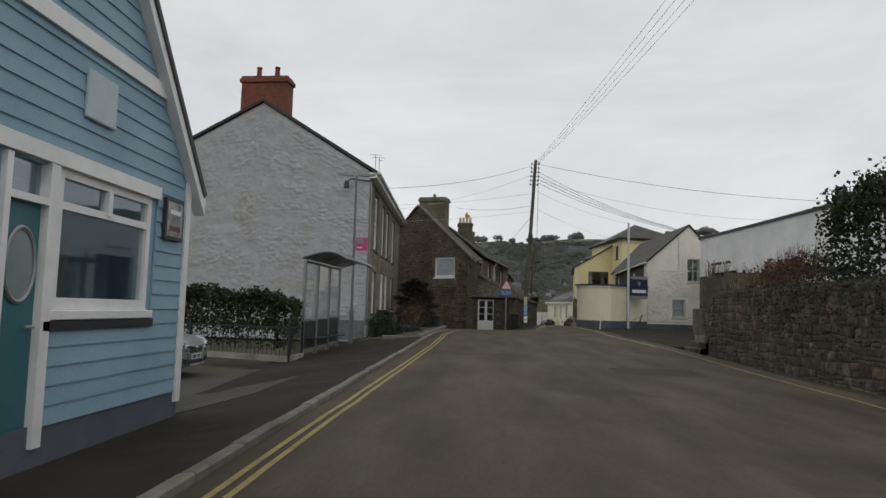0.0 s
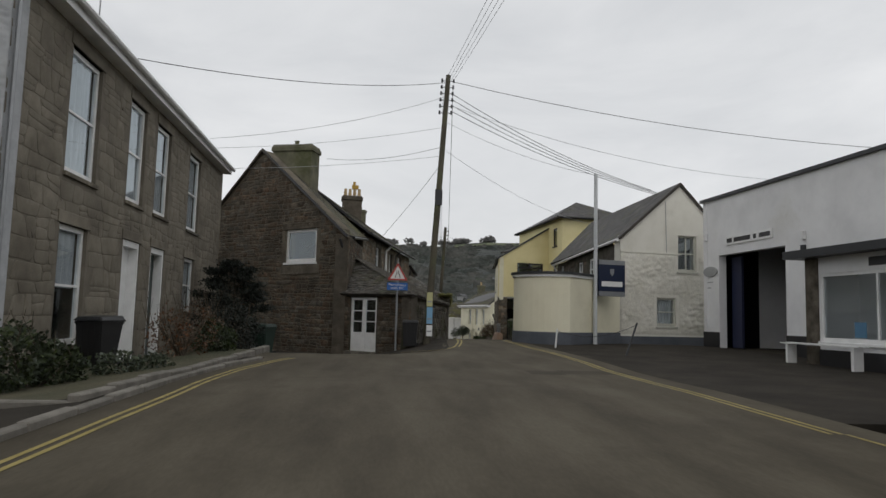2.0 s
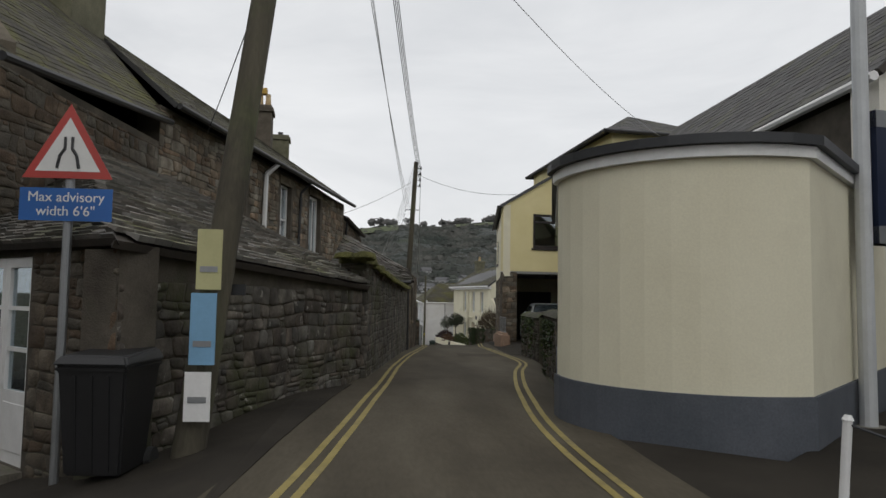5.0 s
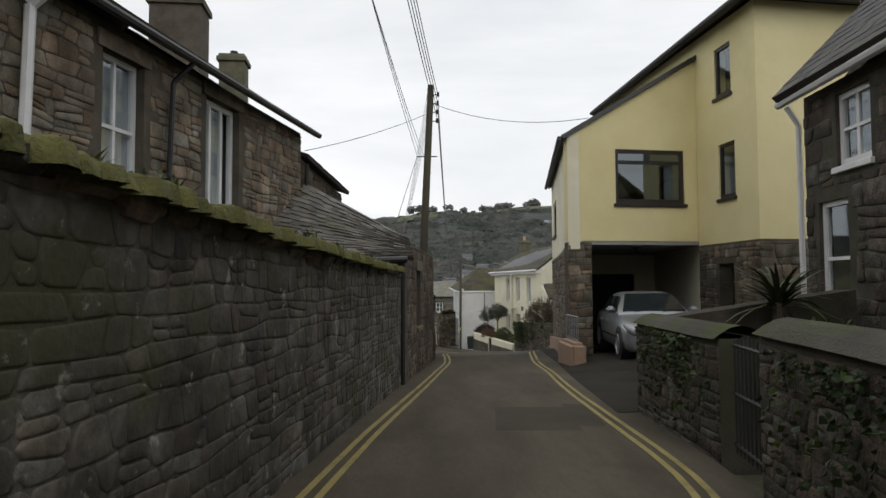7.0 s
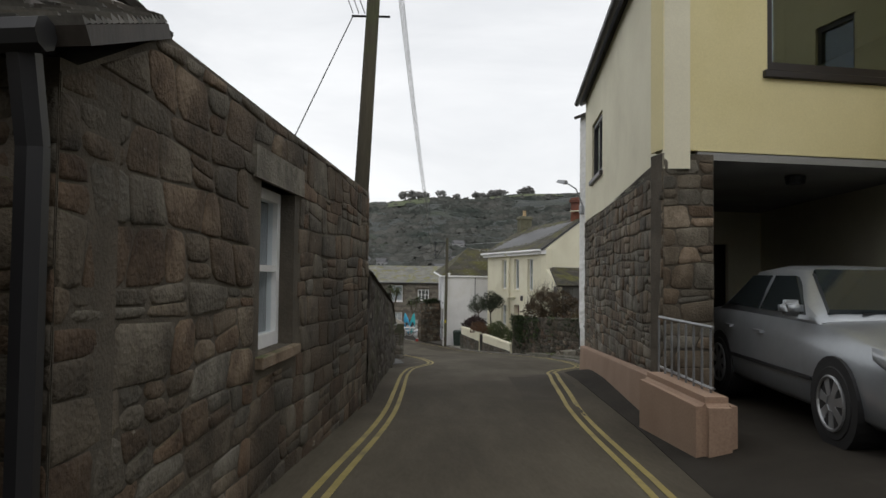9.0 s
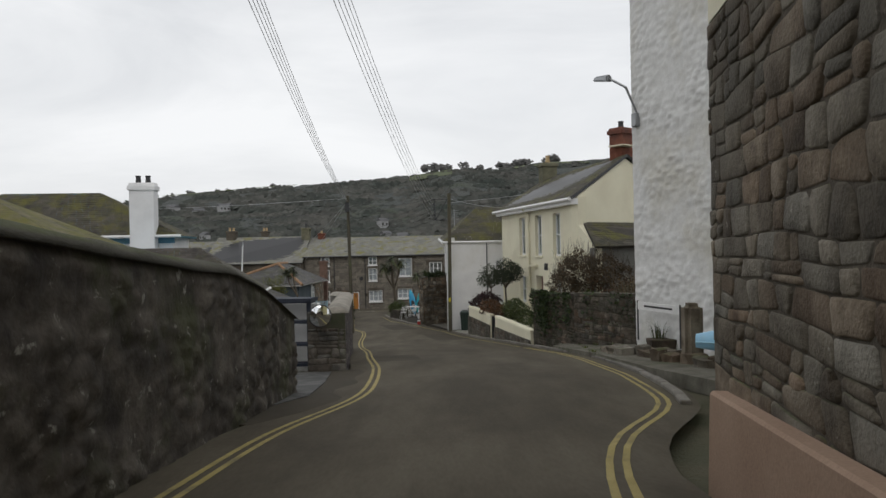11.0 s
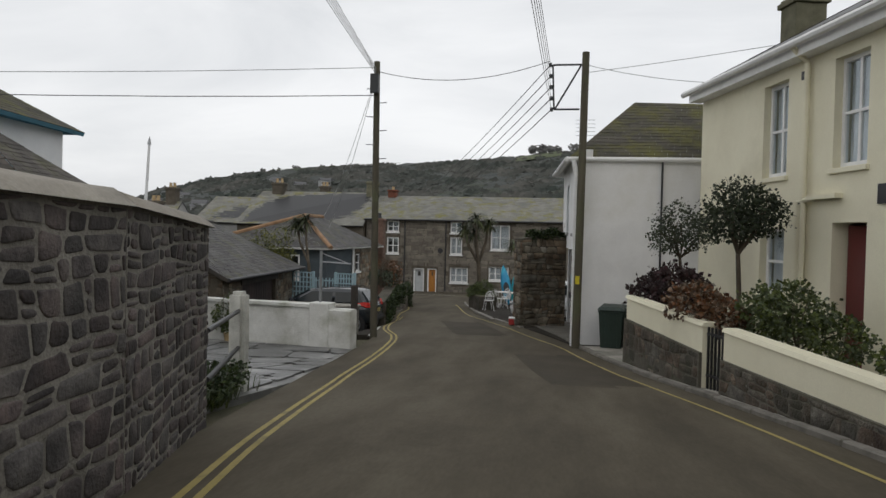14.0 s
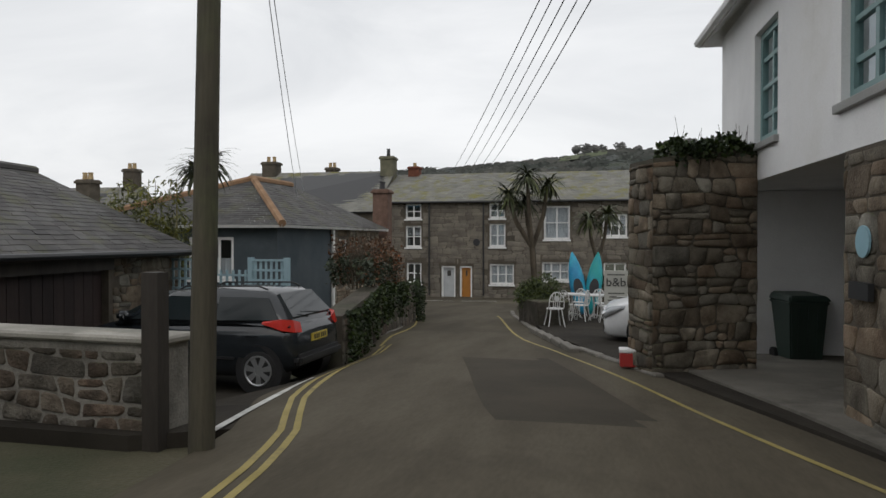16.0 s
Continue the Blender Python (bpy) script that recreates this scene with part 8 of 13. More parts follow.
def mirror_wall():
    w = thing("yard_wall", "purple-grey rubble wall with pale pointing and rounded cement top", "wall")
    pts = [(9.0, 81.7), (7.95, 90.1), (7.25, 92.5)]
    stone_m = make_mat("purple_grey_stone", ((0.04, 0.036, 0.036), (0.075, 0.066, 0.064), (0.125, 0.108, 0.1)), 0.9, 4, 40, 0.8, 0.014, spread=0.42)
    tops = [(-0.68, -0.86), (-0.86, -0.98)]
    for k, (a, b) in enumerate(zip(pts, pts[1:])):
        F = Face(a, b)
        t0, t1 = tops[k]
        # seen from the road on the right side of its way
        wall("wall", F, -3.6, [(0, t0 - 0.05), (F.length, t1 - 0.05)], PALE_MORTAR, w, thick=0.42)
        rubble(w, F, 0, F.length, lambda s, k=k: -2.4 - 0.1 * s - 0.9 * k, lambda s, t0=t0, t1=t1, n=F.length: t0 + (t1 - t0) * s / n - 0.06, stone_m, 0.155, 0.22, (), 0.02, 101 + k, (0, 9) if k == 0 else None, 0.03)
        bm = bmesh.new()
        n = int(F.length / 0.45)
        prev = None
        for i in range(n + 1):
            s = F.length * i / n
            t = t0 + (t1 - t0) * i / n
            ring = [bm.verts.new(F.P(s, t - 0.06 + 0.13 * math.sin(q / 7 * math.pi) ** 0.7 + 0.02 * noise.noise((s * 2, q * 0.7, 3)), 0.07 - 0.56 * q / 7)) for q in range(8)]
            if prev:
                for q in range(7):
                    bm.faces.new((prev[q], ring[q], ring[q + 1], prev[q + 1]))
            else:
                bm.faces.new(ring)
            prev = ring
        bm.faces.new(prev)
        cop = part("coping", bm, make_mat("cement_coping", ((0.22, 0.2, 0.17), (0.34, 0.315, 0.27)), 0.95, 1.2, 50, 0.5, 0.012, stain=(0.13, 0.12, 0.1)), w)
        cop.data.shade_smooth()
    E = Face((8.2, 81.6), (9.0, 81.7))
    wall("wall", E, -3.2, -0.72, DARK_MORTAR, w, thick=0.4)
    rubble(w, E, 0, E.length, -2.2, -1.05, LANE_STONE, 0.16, 0.26, (), 0.025, 103, (0, 2), 0.012)
    m = thing("traffic_mirror", "round convex traffic mirror in a black rim on the wall end", "mirror")
    c, out = Vector((8.51, 81.38, -0.75)), Vector((0.3, -0.95, 0)).normalized()
    side, up = Vector((-out.y, out.x, 0)), Vector((0, 0, 1))
    bm = bmesh.new()
    prev = None
    for i in range(7):
        r = 0.225 * i / 6
        ring = [bm.verts.new(c + out * (0.16 - 0.85 * r * r) + side * (r * math.cos(q / 24 * math.tau)) + up * (r * math.sin(q / 24 * math.tau))) for q in range(24)] if i else [bm.verts.new(c + out * 0.16)]
        if prev:
            for q in range(24):
                if len(prev) == 1:
                    bm.faces.new((prev[0], ring[q], ring[(q + 1) % 24]))
                else:
                    bm.faces.new((prev[q], ring[q], ring[(q + 1) % 24], prev[(q + 1) % 24]))
        prev = ring
    mm = bpy.data.materials.new("mirror_glass")
    mm.use_nodes = True
    bs = mm.node_tree.nodes["Principled BSDF"]
    bs.inputs["Base Color"].default_value = (0.8, 0.82, 0.83, 1)
    bs.inputs["Metallic"].default_value, bs.inputs["Roughness"].default_value = 1.0, 0.05
    face = part("mirror_face", bm, mm, m)
    face.data.shade_smooth()
    bm = bmesh.new()
    for q in range(24):
        a0, a1 = q / 24 * math.tau, (q + 1) / 24 * math.tau
        tube(bm, c + out * 0.1 + side * 0.22 * math.cos(a0) + up * 0.22 * math.sin(a0), c + out * 0.1 + side * 0.22 * math.cos(a1) + up * 0.22 * math.sin(a1), 0.02, 0.02, 8)
    part("rim", bm, BLACK_PAINT, m)
    bm = bmesh.new()
    tube(bm, c, c + out * 0.1, 0.21, 0.22, 20)
    part("back_shell", bm, BLACK_PAINT, m)
    NAVY_WOOD = make_mat("dark_navy_timber", ((0.014, 0.018, 0.03), (0.028, 0.034, 0.052)), 0.7, 2, 50, 0.4, 0.004)
    g = thing("timber_rack", "dark blue painted timber rack against a white wall", "rack")
    Gt = Face((6.9, 82.3), (8.15, 82.2))
    for s in (0.0, 1.17):
        bm = bmesh.new()
        slab(bm, Gt, s, s + 0.08, -2.3, -0.5, -0.08, 0)
        part("upright", bm, NAVY_WOOD, g)
    for z in (-1.95, -1.5, -1.0, -0.55):
        bm = bmesh.new()
        slab(bm, Gt, -0.1, 1.3, z, z + 0.06, -0.3, 0.02)
        part("shelf", bm, NAVY_WOOD, g)
    bm = bmesh.new()
    slab(bm, Gt, -0.4, 1.3, -0.52, -0.44, -0.5, 0.1)
    part("top_board", bm, NAVY_WOOD, g)
    k = thing("yard_wall", "white rendered yard wall behind the rack", "wall")
    wall("wall", Face((3.0, 83.2), (8.2, 82.8)), -3.0, -0.6, WHITE_RENDER, k, thick=0.2)


mirror_wall()


def left_houses():
    h = thing("white_villa", "white villa with blue fascia and a mossy hipped roof", "house")
    F = Face((-14, 98.3), (-1.9, 99.8))
    wall("wall", F, -4, 1.4, WHITE_RENDER, h, [(8.3, 9.3, -0.6, 0.7)], 0.3)
    window(h, F, 8.3, 9.3, -0.6, 0.7, back=0.1)
    R = Face((-1.9, 99.8), (-2.2, 102.6))
    wall("wall", R, -4, 1.4, WHITE_RENDER, h, thick=0.3)
    e = [F.P(-0.4, 1.45, 0.5), F.P(F.length + 0.5, 1.45, 0.5), Vector((-2.0, 103.2, 1.45)), Vector((-14.6, 102.0, 1.45))]
    r1, r2 = Vector((-10.5, 100.6, 3.7)), Vector((-6.0, 101.2, 3.7))
    roof_plane(h, [e[0], e[1], r2, r1], 0.1, BLUE_TRIM, MOSSY_SLATE, 0.3, 0.24)
    roof_plane(h, [e[1], e[2], r2], 0.1, BLUE_TRIM, MOSSY_SLATE, 0.3, 0.24)
    roof_plane(h, [e[2], e[3], r1, r2], 0.1, BLUE_TRIM)
    roof_plane(h, [e[3], e[0], r1], 0.1, BLUE_TRIM)
    bm = bmesh.new()
    slab(bm, F, 0, F.length + 0.1, 1.12, 1.38, 0, 0.06)
    part("fascia", bm, BLUE_TRIM, h)
    gutter(h, e[0], e[1], 0.07)
    chimney(h, -3.6, -2.5, 99.0, 99.7, -4, 3.95, WHITE_RENDER, 2, 0.35, radians(7), BLACK_PAINT, 0.35)
    b = thing("bungalow", "white bungalow with blue trim and a dark hipped slate roof", "house")
    A, B, C, D = Vector((-4.6, 93.9)), Vector((3.1, 95.5)), Vector((2.6, 98.3)), Vector((-4.9, 97.4))
    FA, FB = Face(A, B), Face(B, C)
    wall("wall", FA, -4, -1.05, WHITE_RENDER, b, thick=0.3)
    wq = (0.9, 2.1, -2.6, -1.4)
    wall("wall", FB, -4, -1.05, WHITE_RENDER, b, [wq], 0.3)
    window(b, FB, *wq, back=0.08, sill_mat=BLUE_TRIM, cols=2)
    wall("wall", Face(C, D), -4, -1.05, WHITE_RENDER, b, thick=0.3)
    wall("wall", Face(D, A), -4, -1.05, WHITE_RENDER, b, thick=0.3)
    e = [FA.P(-0.4, -1.05, 0.4), FA.P(FA.length + 0.4, -1.05, 0.4), Vector((3.0, 98.7, -1.05)), Vector((-5.2, 97.8, -1.05))]
    r1, r2 = Vector((-2.6, 95.9, 0.85)), Vector((0.5, 96.7, 0.85))
    tile = make_mat("brown_roof_tile", ((0.05, 0.045, 0.04), (0.09, 0.08, 0.07)), 0.85, 1.5, 40, 0.4, 0.008, spread=0.25, moss=(0.075, 0.078, 0.03), moss_at=(0.5, 0.72))
    roof_plane(b, [e[0], e[1], r2, r1], 0.1, BLUE_TRIM, tile, 0.24, 0.17)
    roof_plane(b, [e[1], e[2], r2], 0.1, BLUE_TRIM, tile, 0.24, 0.17)
    roof_plane(b, [e[2], e[3], r1, r2], 0.1, BLUE_TRIM)
    roof_plane(b, [e[3], e[0], r1], 0.1, BLUE_TRIM, tile, 0.24, 0.17)
    gutter(b, e[0], e[1], 0.06)
    gutter(b, e[1], e[2], 0.06)
    bm = bmesh.new()
    slab(bm, FA, 0, FA.length, -1.3, -1.08, 0, 0.2)
    slab(bm, FB, 0, FB.length, -1.3, -1.08, 0, 0.3)
    part("fascia", bm, BLUE_TRIM, b)

    # nearer bungalow with a mossy tiled roof
    n = thing("bungalow", "white bungalow under a heavily mossed tiled roof", "house")
    A, B, C, D = Vector((-10.4, 85.6)), Vector((0.25, 87.9)), Vector((-0.1, 92.4)), Vector((-10.7, 91.0))
    for f in (Face(A, B), Face(B, C), Face(C, D), Face(D, A)):
        wall("wall", f, -4, 0.55, WHITE_RENDER, n, thick=0.3)
    e = [Vector((-10.8, 85.1, 0.55)), Vector((0.7, 87.5, 0.5)), Vector((0.3, 92.8, 0.5)), Vector((-11.1, 91.4, 0.55))]
    q1, q2 = Vector((-8.2, 88.5, 2.8)), Vector((-4.3, 89.8, 2.8))
    moss_tile = make_mat("mossed_roof_tile", ((0.09, 0.085, 0.06), (0.17, 0.15, 0.1)), 0.9, 1.2, 40, 0.6, 0.01, spread=0.25, moss=(0.13, 0.125, 0.035), moss_at=(0.36, 0.6), moss_up=(0.2, 0.55))
    roof_plane(n, [e[0], e[1], q2, q1], 0.1, WHITE_PAINT, moss_tile, 0.24, 0.18)
    roof_plane(n, [e[1], e[2], q2], 0.1, WHITE_PAINT, moss_tile, 0.24, 0.18)
    roof_plane(n, [e[2], e[3], q1, q2], 0.1, WHITE_PAINT)
    roof_plane(n, [e[3], e[0], q1], 0.1, WHITE_PAINT)
    gutter(n, e[0], e[1], 0.06)
    gutter(n, e[1], e[2], 0.06)


left_houses()


def yard():
    p = thing("rail_fence", "white square post with two dark pipe rails", "fence")
    bm = bmesh.new()
    cube(bm, 6.28, 6.51, 94.9, 95.13, -3.5, -1.9)
    bevelled(bm, 0.05, 2)
    part("post", bm, make_mat("flaking_white_post", ((0.35, 0.35, 0.32), (0.55, 0.55, 0.51)), 0.85, 3, 50, 0.4, 0.008), p)
    for z in (-2.22, -2.72):
        bm = bmesh.new()
        tube(bm, (6.4, 95.02, z + 0.06), (7.2, 92.6, z + 0.14), 0.028, 0.028, 8)
        part("rail", bm, BLACK_PAINT, p)
    w = thing("yard_wall", "low white rendered yard wall with stepped piers", "wall")
    F = Face((0.9, 102.0), (6.2, 101.1))
    L = F.length
    wall("wall", F, -4.2, [(0, -2.82), (3.4, -2.8), (L, -2.8)], DIRTY_WHITE, w, thick=0.22)
    for s0, s1, t in ((L - 1.05, L - 0.55, -2.68), (L - 0.55, L, -2.82), (0, 0.35, -2.45)):
        bm = bmesh.new()
        slab(bm, F, s0, s1, -4.2, t, -0.28, 0.07)
        bevelled(bm, 0.02)
        part("pier", bm, DIRTY_WHITE, w)
    bm = bmesh.new()
    slab(bm, F, 0.35, L - 1.05, -2.8, -2.73, -0.27, 0.05)
    part("coping", bm, DIRTY_WHITE, w)
    f = thing("flagpole", "slim white flagpole with a pointed finial", "flagpole")
    bm = bmesh.new()
    tube(bm, (0.65, 101.6, -3.8), (0.9, 101.6, 0.95), 0.05, 0.03, 10)
    part("pole", bm, WHITE_PAINT, f)
    bm = bmesh.new()
    tube(bm, (0.9, 101.6, 0.95), (0.91, 101.6, 1.15), 0.05, 0.005, 8)
    part("finial", bm, GREY_METAL, f)
    s = thing("wash_post", "grey steel post with a short arm fixed to the yard wall", "post")
    bm = bmesh.new()
    tube(bm, F.P(L - 0.85, -3.0, -0.1), F.P(L - 0.85, -1.5, -0.1), 0.035, 0.035, 8)
    part("post", bm, GREY_METAL, s)
    bm = bmesh.new()
    tube(bm, F.P(L - 0.85, -1.75, -0.1), F.P(L - 0.1, -1.78, -0.1), 0.018, 0.018, 6)
    tube(bm, F.P(L - 0.85, -1.55, -0.1), F.P(L - 0.15, -1.77, -0.1), 0.01, 0.01, 6)
    part("arm", bm, GREY_METAL, s)
    k = thing("low_wall", "low rubble wall with rough coping beside the parking bay", "wall")
    R = Face((1.8, 104.5), (5.35, 104.25))
    wall("wall", R, -4.3, -3.12, PALE_MORTAR, k, thick=0.35)
    rubble(k, R, 0, R.length, -4.0, -3.18, DARK_STONE, 0.22, 0.3, (), 0.03, 111, (0, 9), 0.03)
    bm = bmesh.new()
    slab(bm, R, -0.05, R.length + 0.05, -3.12, -3.05, -0.4, 0.05)
    bevelled(bm, 0.02)
    part("coping", bm, CONCRETE, k)
    q = thing("gate_post", "dark timber gate post beside the low wall", "post")
    bm = bmesh.new()
    cube(bm, 5.3, 5.45, 104.05, 104.2, -4.2, -2.5)
    part("post", bm, DARK_WOOD, q)
    g = thing("iron_gate", "dark iron bar gate between white gate posts", "gate")
    Gt = Face((-1.2, 101.9), (0.85, 102.0))
    for i in range(18):
        bm = bmesh.new()
        slab(bm, Gt, i * 0.12, i * 0.12 + 0.02, -3.75, -2.6, -0.1, -0.08)
        part("bar", bm, DARK_METAL, g)
    for z in (-3.6, -2.7):
        bm = bmesh.new()
        slab(bm, Gt, 0, 2.06, z, z + 0.03, -0.11, -0.07)
        part("rail", bm, DARK_METAL, g)


yard()


def yard_slabs():
    """Cracked, uneven slabs of worn concrete, each lying a little off level."""
    rnd = random.Random(19)
    slab_m = make_mat("cracked_wet_concrete", ((0.07, 0.071, 0.07), (0.13, 0.131, 0.13), (0.25, 0.25, 0.245)), 0.38, 1.9, 40, 0.5, 0.006, stain=(0.055, 0.055, 0.05), stain_scale=1.5, stain_at=(0.48, 0.64), spread=0.35, spec=0.5)
    for poly in rubble_outlines(-2.8, 6.55, 93.9, 101.6, 0.8, 0.95, rnd, 5):
        poly = cut(cut(poly, (6.5, 0), (1, 0)), (-2.8, 0), (-1, 0))
        poly = cut(cut(poly, (0, 94.0), (0, -1)), (0.9, 101.95), (0.17, 1))
        if len(poly) < 3:
            continue
        cx, cy = sum(q[0] for q in poly) / len(poly), sum(q[1] for q in poly) / len(poly)
        tx, ty = rnd.uniform(-0.012, 0.012), rnd.uniform(-0.012, 0.012)
        base = [(cx + (q[0] - cx) * 0.965, cy + (q[1] - cy) * 0.965) for q in poly]
        n = len(base)
        vs = [(x - cx, y - cy, G(x, y) - G(cx, cy) - 0.05) for x, y in base] + [(x - cx, y - cy, G(x, y) - G(cx, cy) + 0.012 + tx * (x - cx) + ty * (y - cy)) for x, y in base]
        ob = raw("slab", vs, [(q, (q + 1) % n, n + (q + 1) % n, n + q) for q in range(n)] + [tuple(n + q for q in range(n))], slab_m, YARD)
        ob.location = (cx, cy, G(cx, cy))


yard_slabs()


def slate_garage():
    h = thing("garage", "stone garage with a dark timber door and hipped slate roof", "garage")
    A, B, C, D = Vector((-2.6, 104.45)), Vector((1.55, 104.2)), Vector((0.95, 111.2)), Vector((-5.6, 111.3))
    E, F = Face(A, B), Face(B, C)
    wall("wall", E, -5, [(0, -1.84), (E.length - 1.0, -1.84), (E.length, -2.48)], MORTAR, h, (), 0.35, "plain rubble end wall")
    rubble(h, E, 0, E.length, -4.6, lambda s: min(-1.88, -1.88 - 0.64 * (s - E.length + 1.0)), BROWN_STONE, 0.19, 0.34, (), 0.03, 121, (0, 12), 0.012)
    door = (1.55, 4.75, -5, -2.72)
    wall("wall", F, -5, -2.45, MORTAR, h, [door], 0.35)
    rubble(h, F, 0, F.length, -4.6, -2.5, GRANITE, 0.22, 0.38, [(door[0] - 0.15, door[1] + 0.1, -5, -2.52)], 0.03, 122, (0, 12), 0.012)
    bm = bmesh.new()
    slab(bm, F, door[0] - 0.15, door[1] + 0.1, -2.72, -2.52, -0.2, 0.04)
    part("lintel", bm, DARK_WOOD, h)
    maroon = make_mat("dark_maroon_boards", ((0.022, 0.015, 0.014), (0.042, 0.028, 0.025)), 0.7, 2, 40, 0.3, 0.005, stretch=(1, 1, 0.2), spread=0.15)
    n = 14
    for k in range(n):
        bm = bmesh.new()
        w = (door[1] - door[0]) / n
        slab(bm, F, door[0] + k * w + 0.006, door[0] + (k + 1) * w - 0.006, -4.8, -2.73, -0.16, -0.12)
        part("door_board", bm, maroon, h)
    bm = bmesh.new()
    slab(bm, F, 2.9, 2.95, -3.65, -3.45, -0.12, -0.07)
    part("door_pull", bm, GREY_METAL, h)
    wall("wall", Face(C, D), -5, [(0, -2.48), (3.4, -0.95), (6.5, -2.0)], GRANITE, h, thick=0.3)
    wall("wall", Face(D, A), -5, -1.95, GRANITE, h, thick=0.3)
    r1, r2 = Vector((-1.7, 107.0, -0.86)), Vector((-2.5, 111.35, -0.82))
    e0, e1, k0, k1 = Vector((1.85, 103.98, -2.46)), Vector((1.25, 111.45, -2.46)), Vector((-2.85, 104.15, -1.82)), Vector((0.6, 103.95, -1.78))
    roof_plane(h, [e0, e1, r2, r1], 0.08, DARK_WOOD, SLATE, 0.28, 0.2)
    roof_plane(h, [k1, e0, r1], 0.08, DARK_WOOD, SLATE, 0.28, 0.2)
    roof_plane(h, [k0, k1, r1], 0.08, DARK_WOOD, SLATE, 0.28, 0.2)
    roof_plane(h, [Vector((-5.8, 111.5, -1.95)), k0, r1, r2], 0.08, DARK_WOOD, SLATE, 0.28, 0.2)
    gutter(h, e0, e1, 0.05, BLACK_PAINT)
    gutter(h, k0, k1, 0.05, BLACK_PAINT)
    bm = bmesh.new()
    tube(bm, r1 + Vector((0, 0, 0.03)), r2 + Vector((0, 0, 0.03)), 0.09, 0.09, 7)
    part("ridge_tiles", bm, SLATE, h)
    # trellis fence
    t = thing("trellis_fence", "pale blue painted trellis fence panels", "fence")
    pale = plain_mat("pale_blue_fence_paint", (0.3, 0.43, 0.48), 0.6)
    T = Face((0.85, 110.9), (3.5, 110.6))
    for s in (0.0, 0.95, 1.85, 2.6):
        bm = bmesh.new()
        slab(bm, T, s, s + 0.09, -4.3, -2.55, -0.06, 0.03)
        part("post", bm, pale, t)
    for s0, s1, slatted in ((0.09, 0.95, False), (1.04, 1.85, True), (1.94, 2.6, False)):
        nn = 6
        for k in range(nn):
            bm = bmesh.new()
            s = s0 + (s1 - s0) * (k + 0.5) / nn
            slab(bm, T, s - 0.022, s + 0.022, -3.6, -2.62 if not slatted else -2.78, -0.02, 0.0)
            part("upright_slat", bm, pale, t)
        for z in ((-2.62, -2.8, -2.98, -3.16, -3.34, -3.55) if not slatted else (-2.9, -3.55)):
            bm = bmesh.new()
            slab(bm, T, s0, s1, z, z + 0.04, 0.0, 0.02)
            part("cross_slat", bm, pale, t)
    # dark bungalow behind
    b = thing("bungalow", "slate-blue rendered bungalow with an orange ridge and hipped roof", "house")
    A, B, C, D = Vector((-5.4, 116.0)), Vector((0.4, 116.5)), Vector((0.75, 124.4)), Vector((-5.6, 124.4))
    dark = make_mat("slate_blue_render", ((0.05, 0.065, 0.075), (0.08, 0.095, 0.105)), 0.85, 1, 50, 0.3, 0.006)
    F, S = Face(A, B), Face(B, C)
    w1 = (3.3, 4.6, -3.3, -2.15)
    wall("wall", F, -5.5, -1.85, dark, b, [w1], 0.3)
    window(b, F, *w1, style="plain", back=0.06, cols=3, bar=0.08, curtain="lower")
    wall("wall", S, -5.5, -1.85, MORTAR, b, [(4.2, 4.9, -3.1, -2.2)], 0.3)
    window(b, S, 4.2, 4.9, -3.1, -2.2, back=0.06)
    bm = bmesh.new()
    slab(bm, S, 0.0, 3.5, -5.4, -1.86, 0.0, 0.03)
    part("render_coat", bm, dark, b)
    rubble(b, S, 3.5, S.length, -4.9, -1.9, WARM_STONE, 0.24, 0.4, [(4.1, 5.0, -3.25, -2.1)], 0.03, 123, None, 0.012)
    wall("wall", Face(C, D), -5.5, -1.85, dark, b, thick=0.3)
    wall("wall", Face(D, A), -5.5, -1.85, dark, b, thick=0.3)
    e = [F.P(-0.3, -1.82, 0.35), F.P(F.length + 0.3, -1.82, 0.35), Vector((1.05, 124.7, -1.82)), Vector((-5.9, 124.7, -1.82))]
    r1 = Vector((-1.7, 119.2, -0.33))
    r2 = r1 + (e[2] - e[1]) * 0.3
    roof_plane(b, [e[0], e[1], r1], 0.09, WHITE_PAINT, SLATE, 0.28, 0.2)
    roof_plane(b, [e[1], e[2], r2, r1], 0.09, WHITE_PAINT, SLATE, 0.28, 0.2)
    roof_plane(b, [e[2], e[3], r2], 0.09, WHITE_PAINT)
    roof_plane(b, [e[3], e[0], r1, r2], 0.09, WHITE_PAINT, SLATE, 0.3, 0.22)
    bm = bmesh.new()
    for p, q in ((e[1], r1), (e[0], r1), (r1, r2)):
        tube(bm, p + Vector((0, 0, 0.03)), q + Vector((0, 0, 0.03)), 0.11, 0.11, 7)
    part("ridge_tiles", bm, make_mat("orange_ridge_tile", ((0.22, 0.13, 0.07), (0.32, 0.2, 0.12)), 0.9, 3, 50, 0.3, 0.006), b)
    downpipe(b, [S.P(3.5, -1.9, 0.1), S.P(3.5, -4.8, 0.1)], 0.06)
    chimney(b, 0.35, 0.95, 124.9, 125.5, -5.0, -0.25, make_mat("dull_chimney_brick", ((0.1, 0.06, 0.045), (0.16, 0.1, 0.075)), 0.9, 5, 50, 0.4, 0.008), 1, 0.16, 0, BLACK_PAINT, 0.3)


slate_garage()


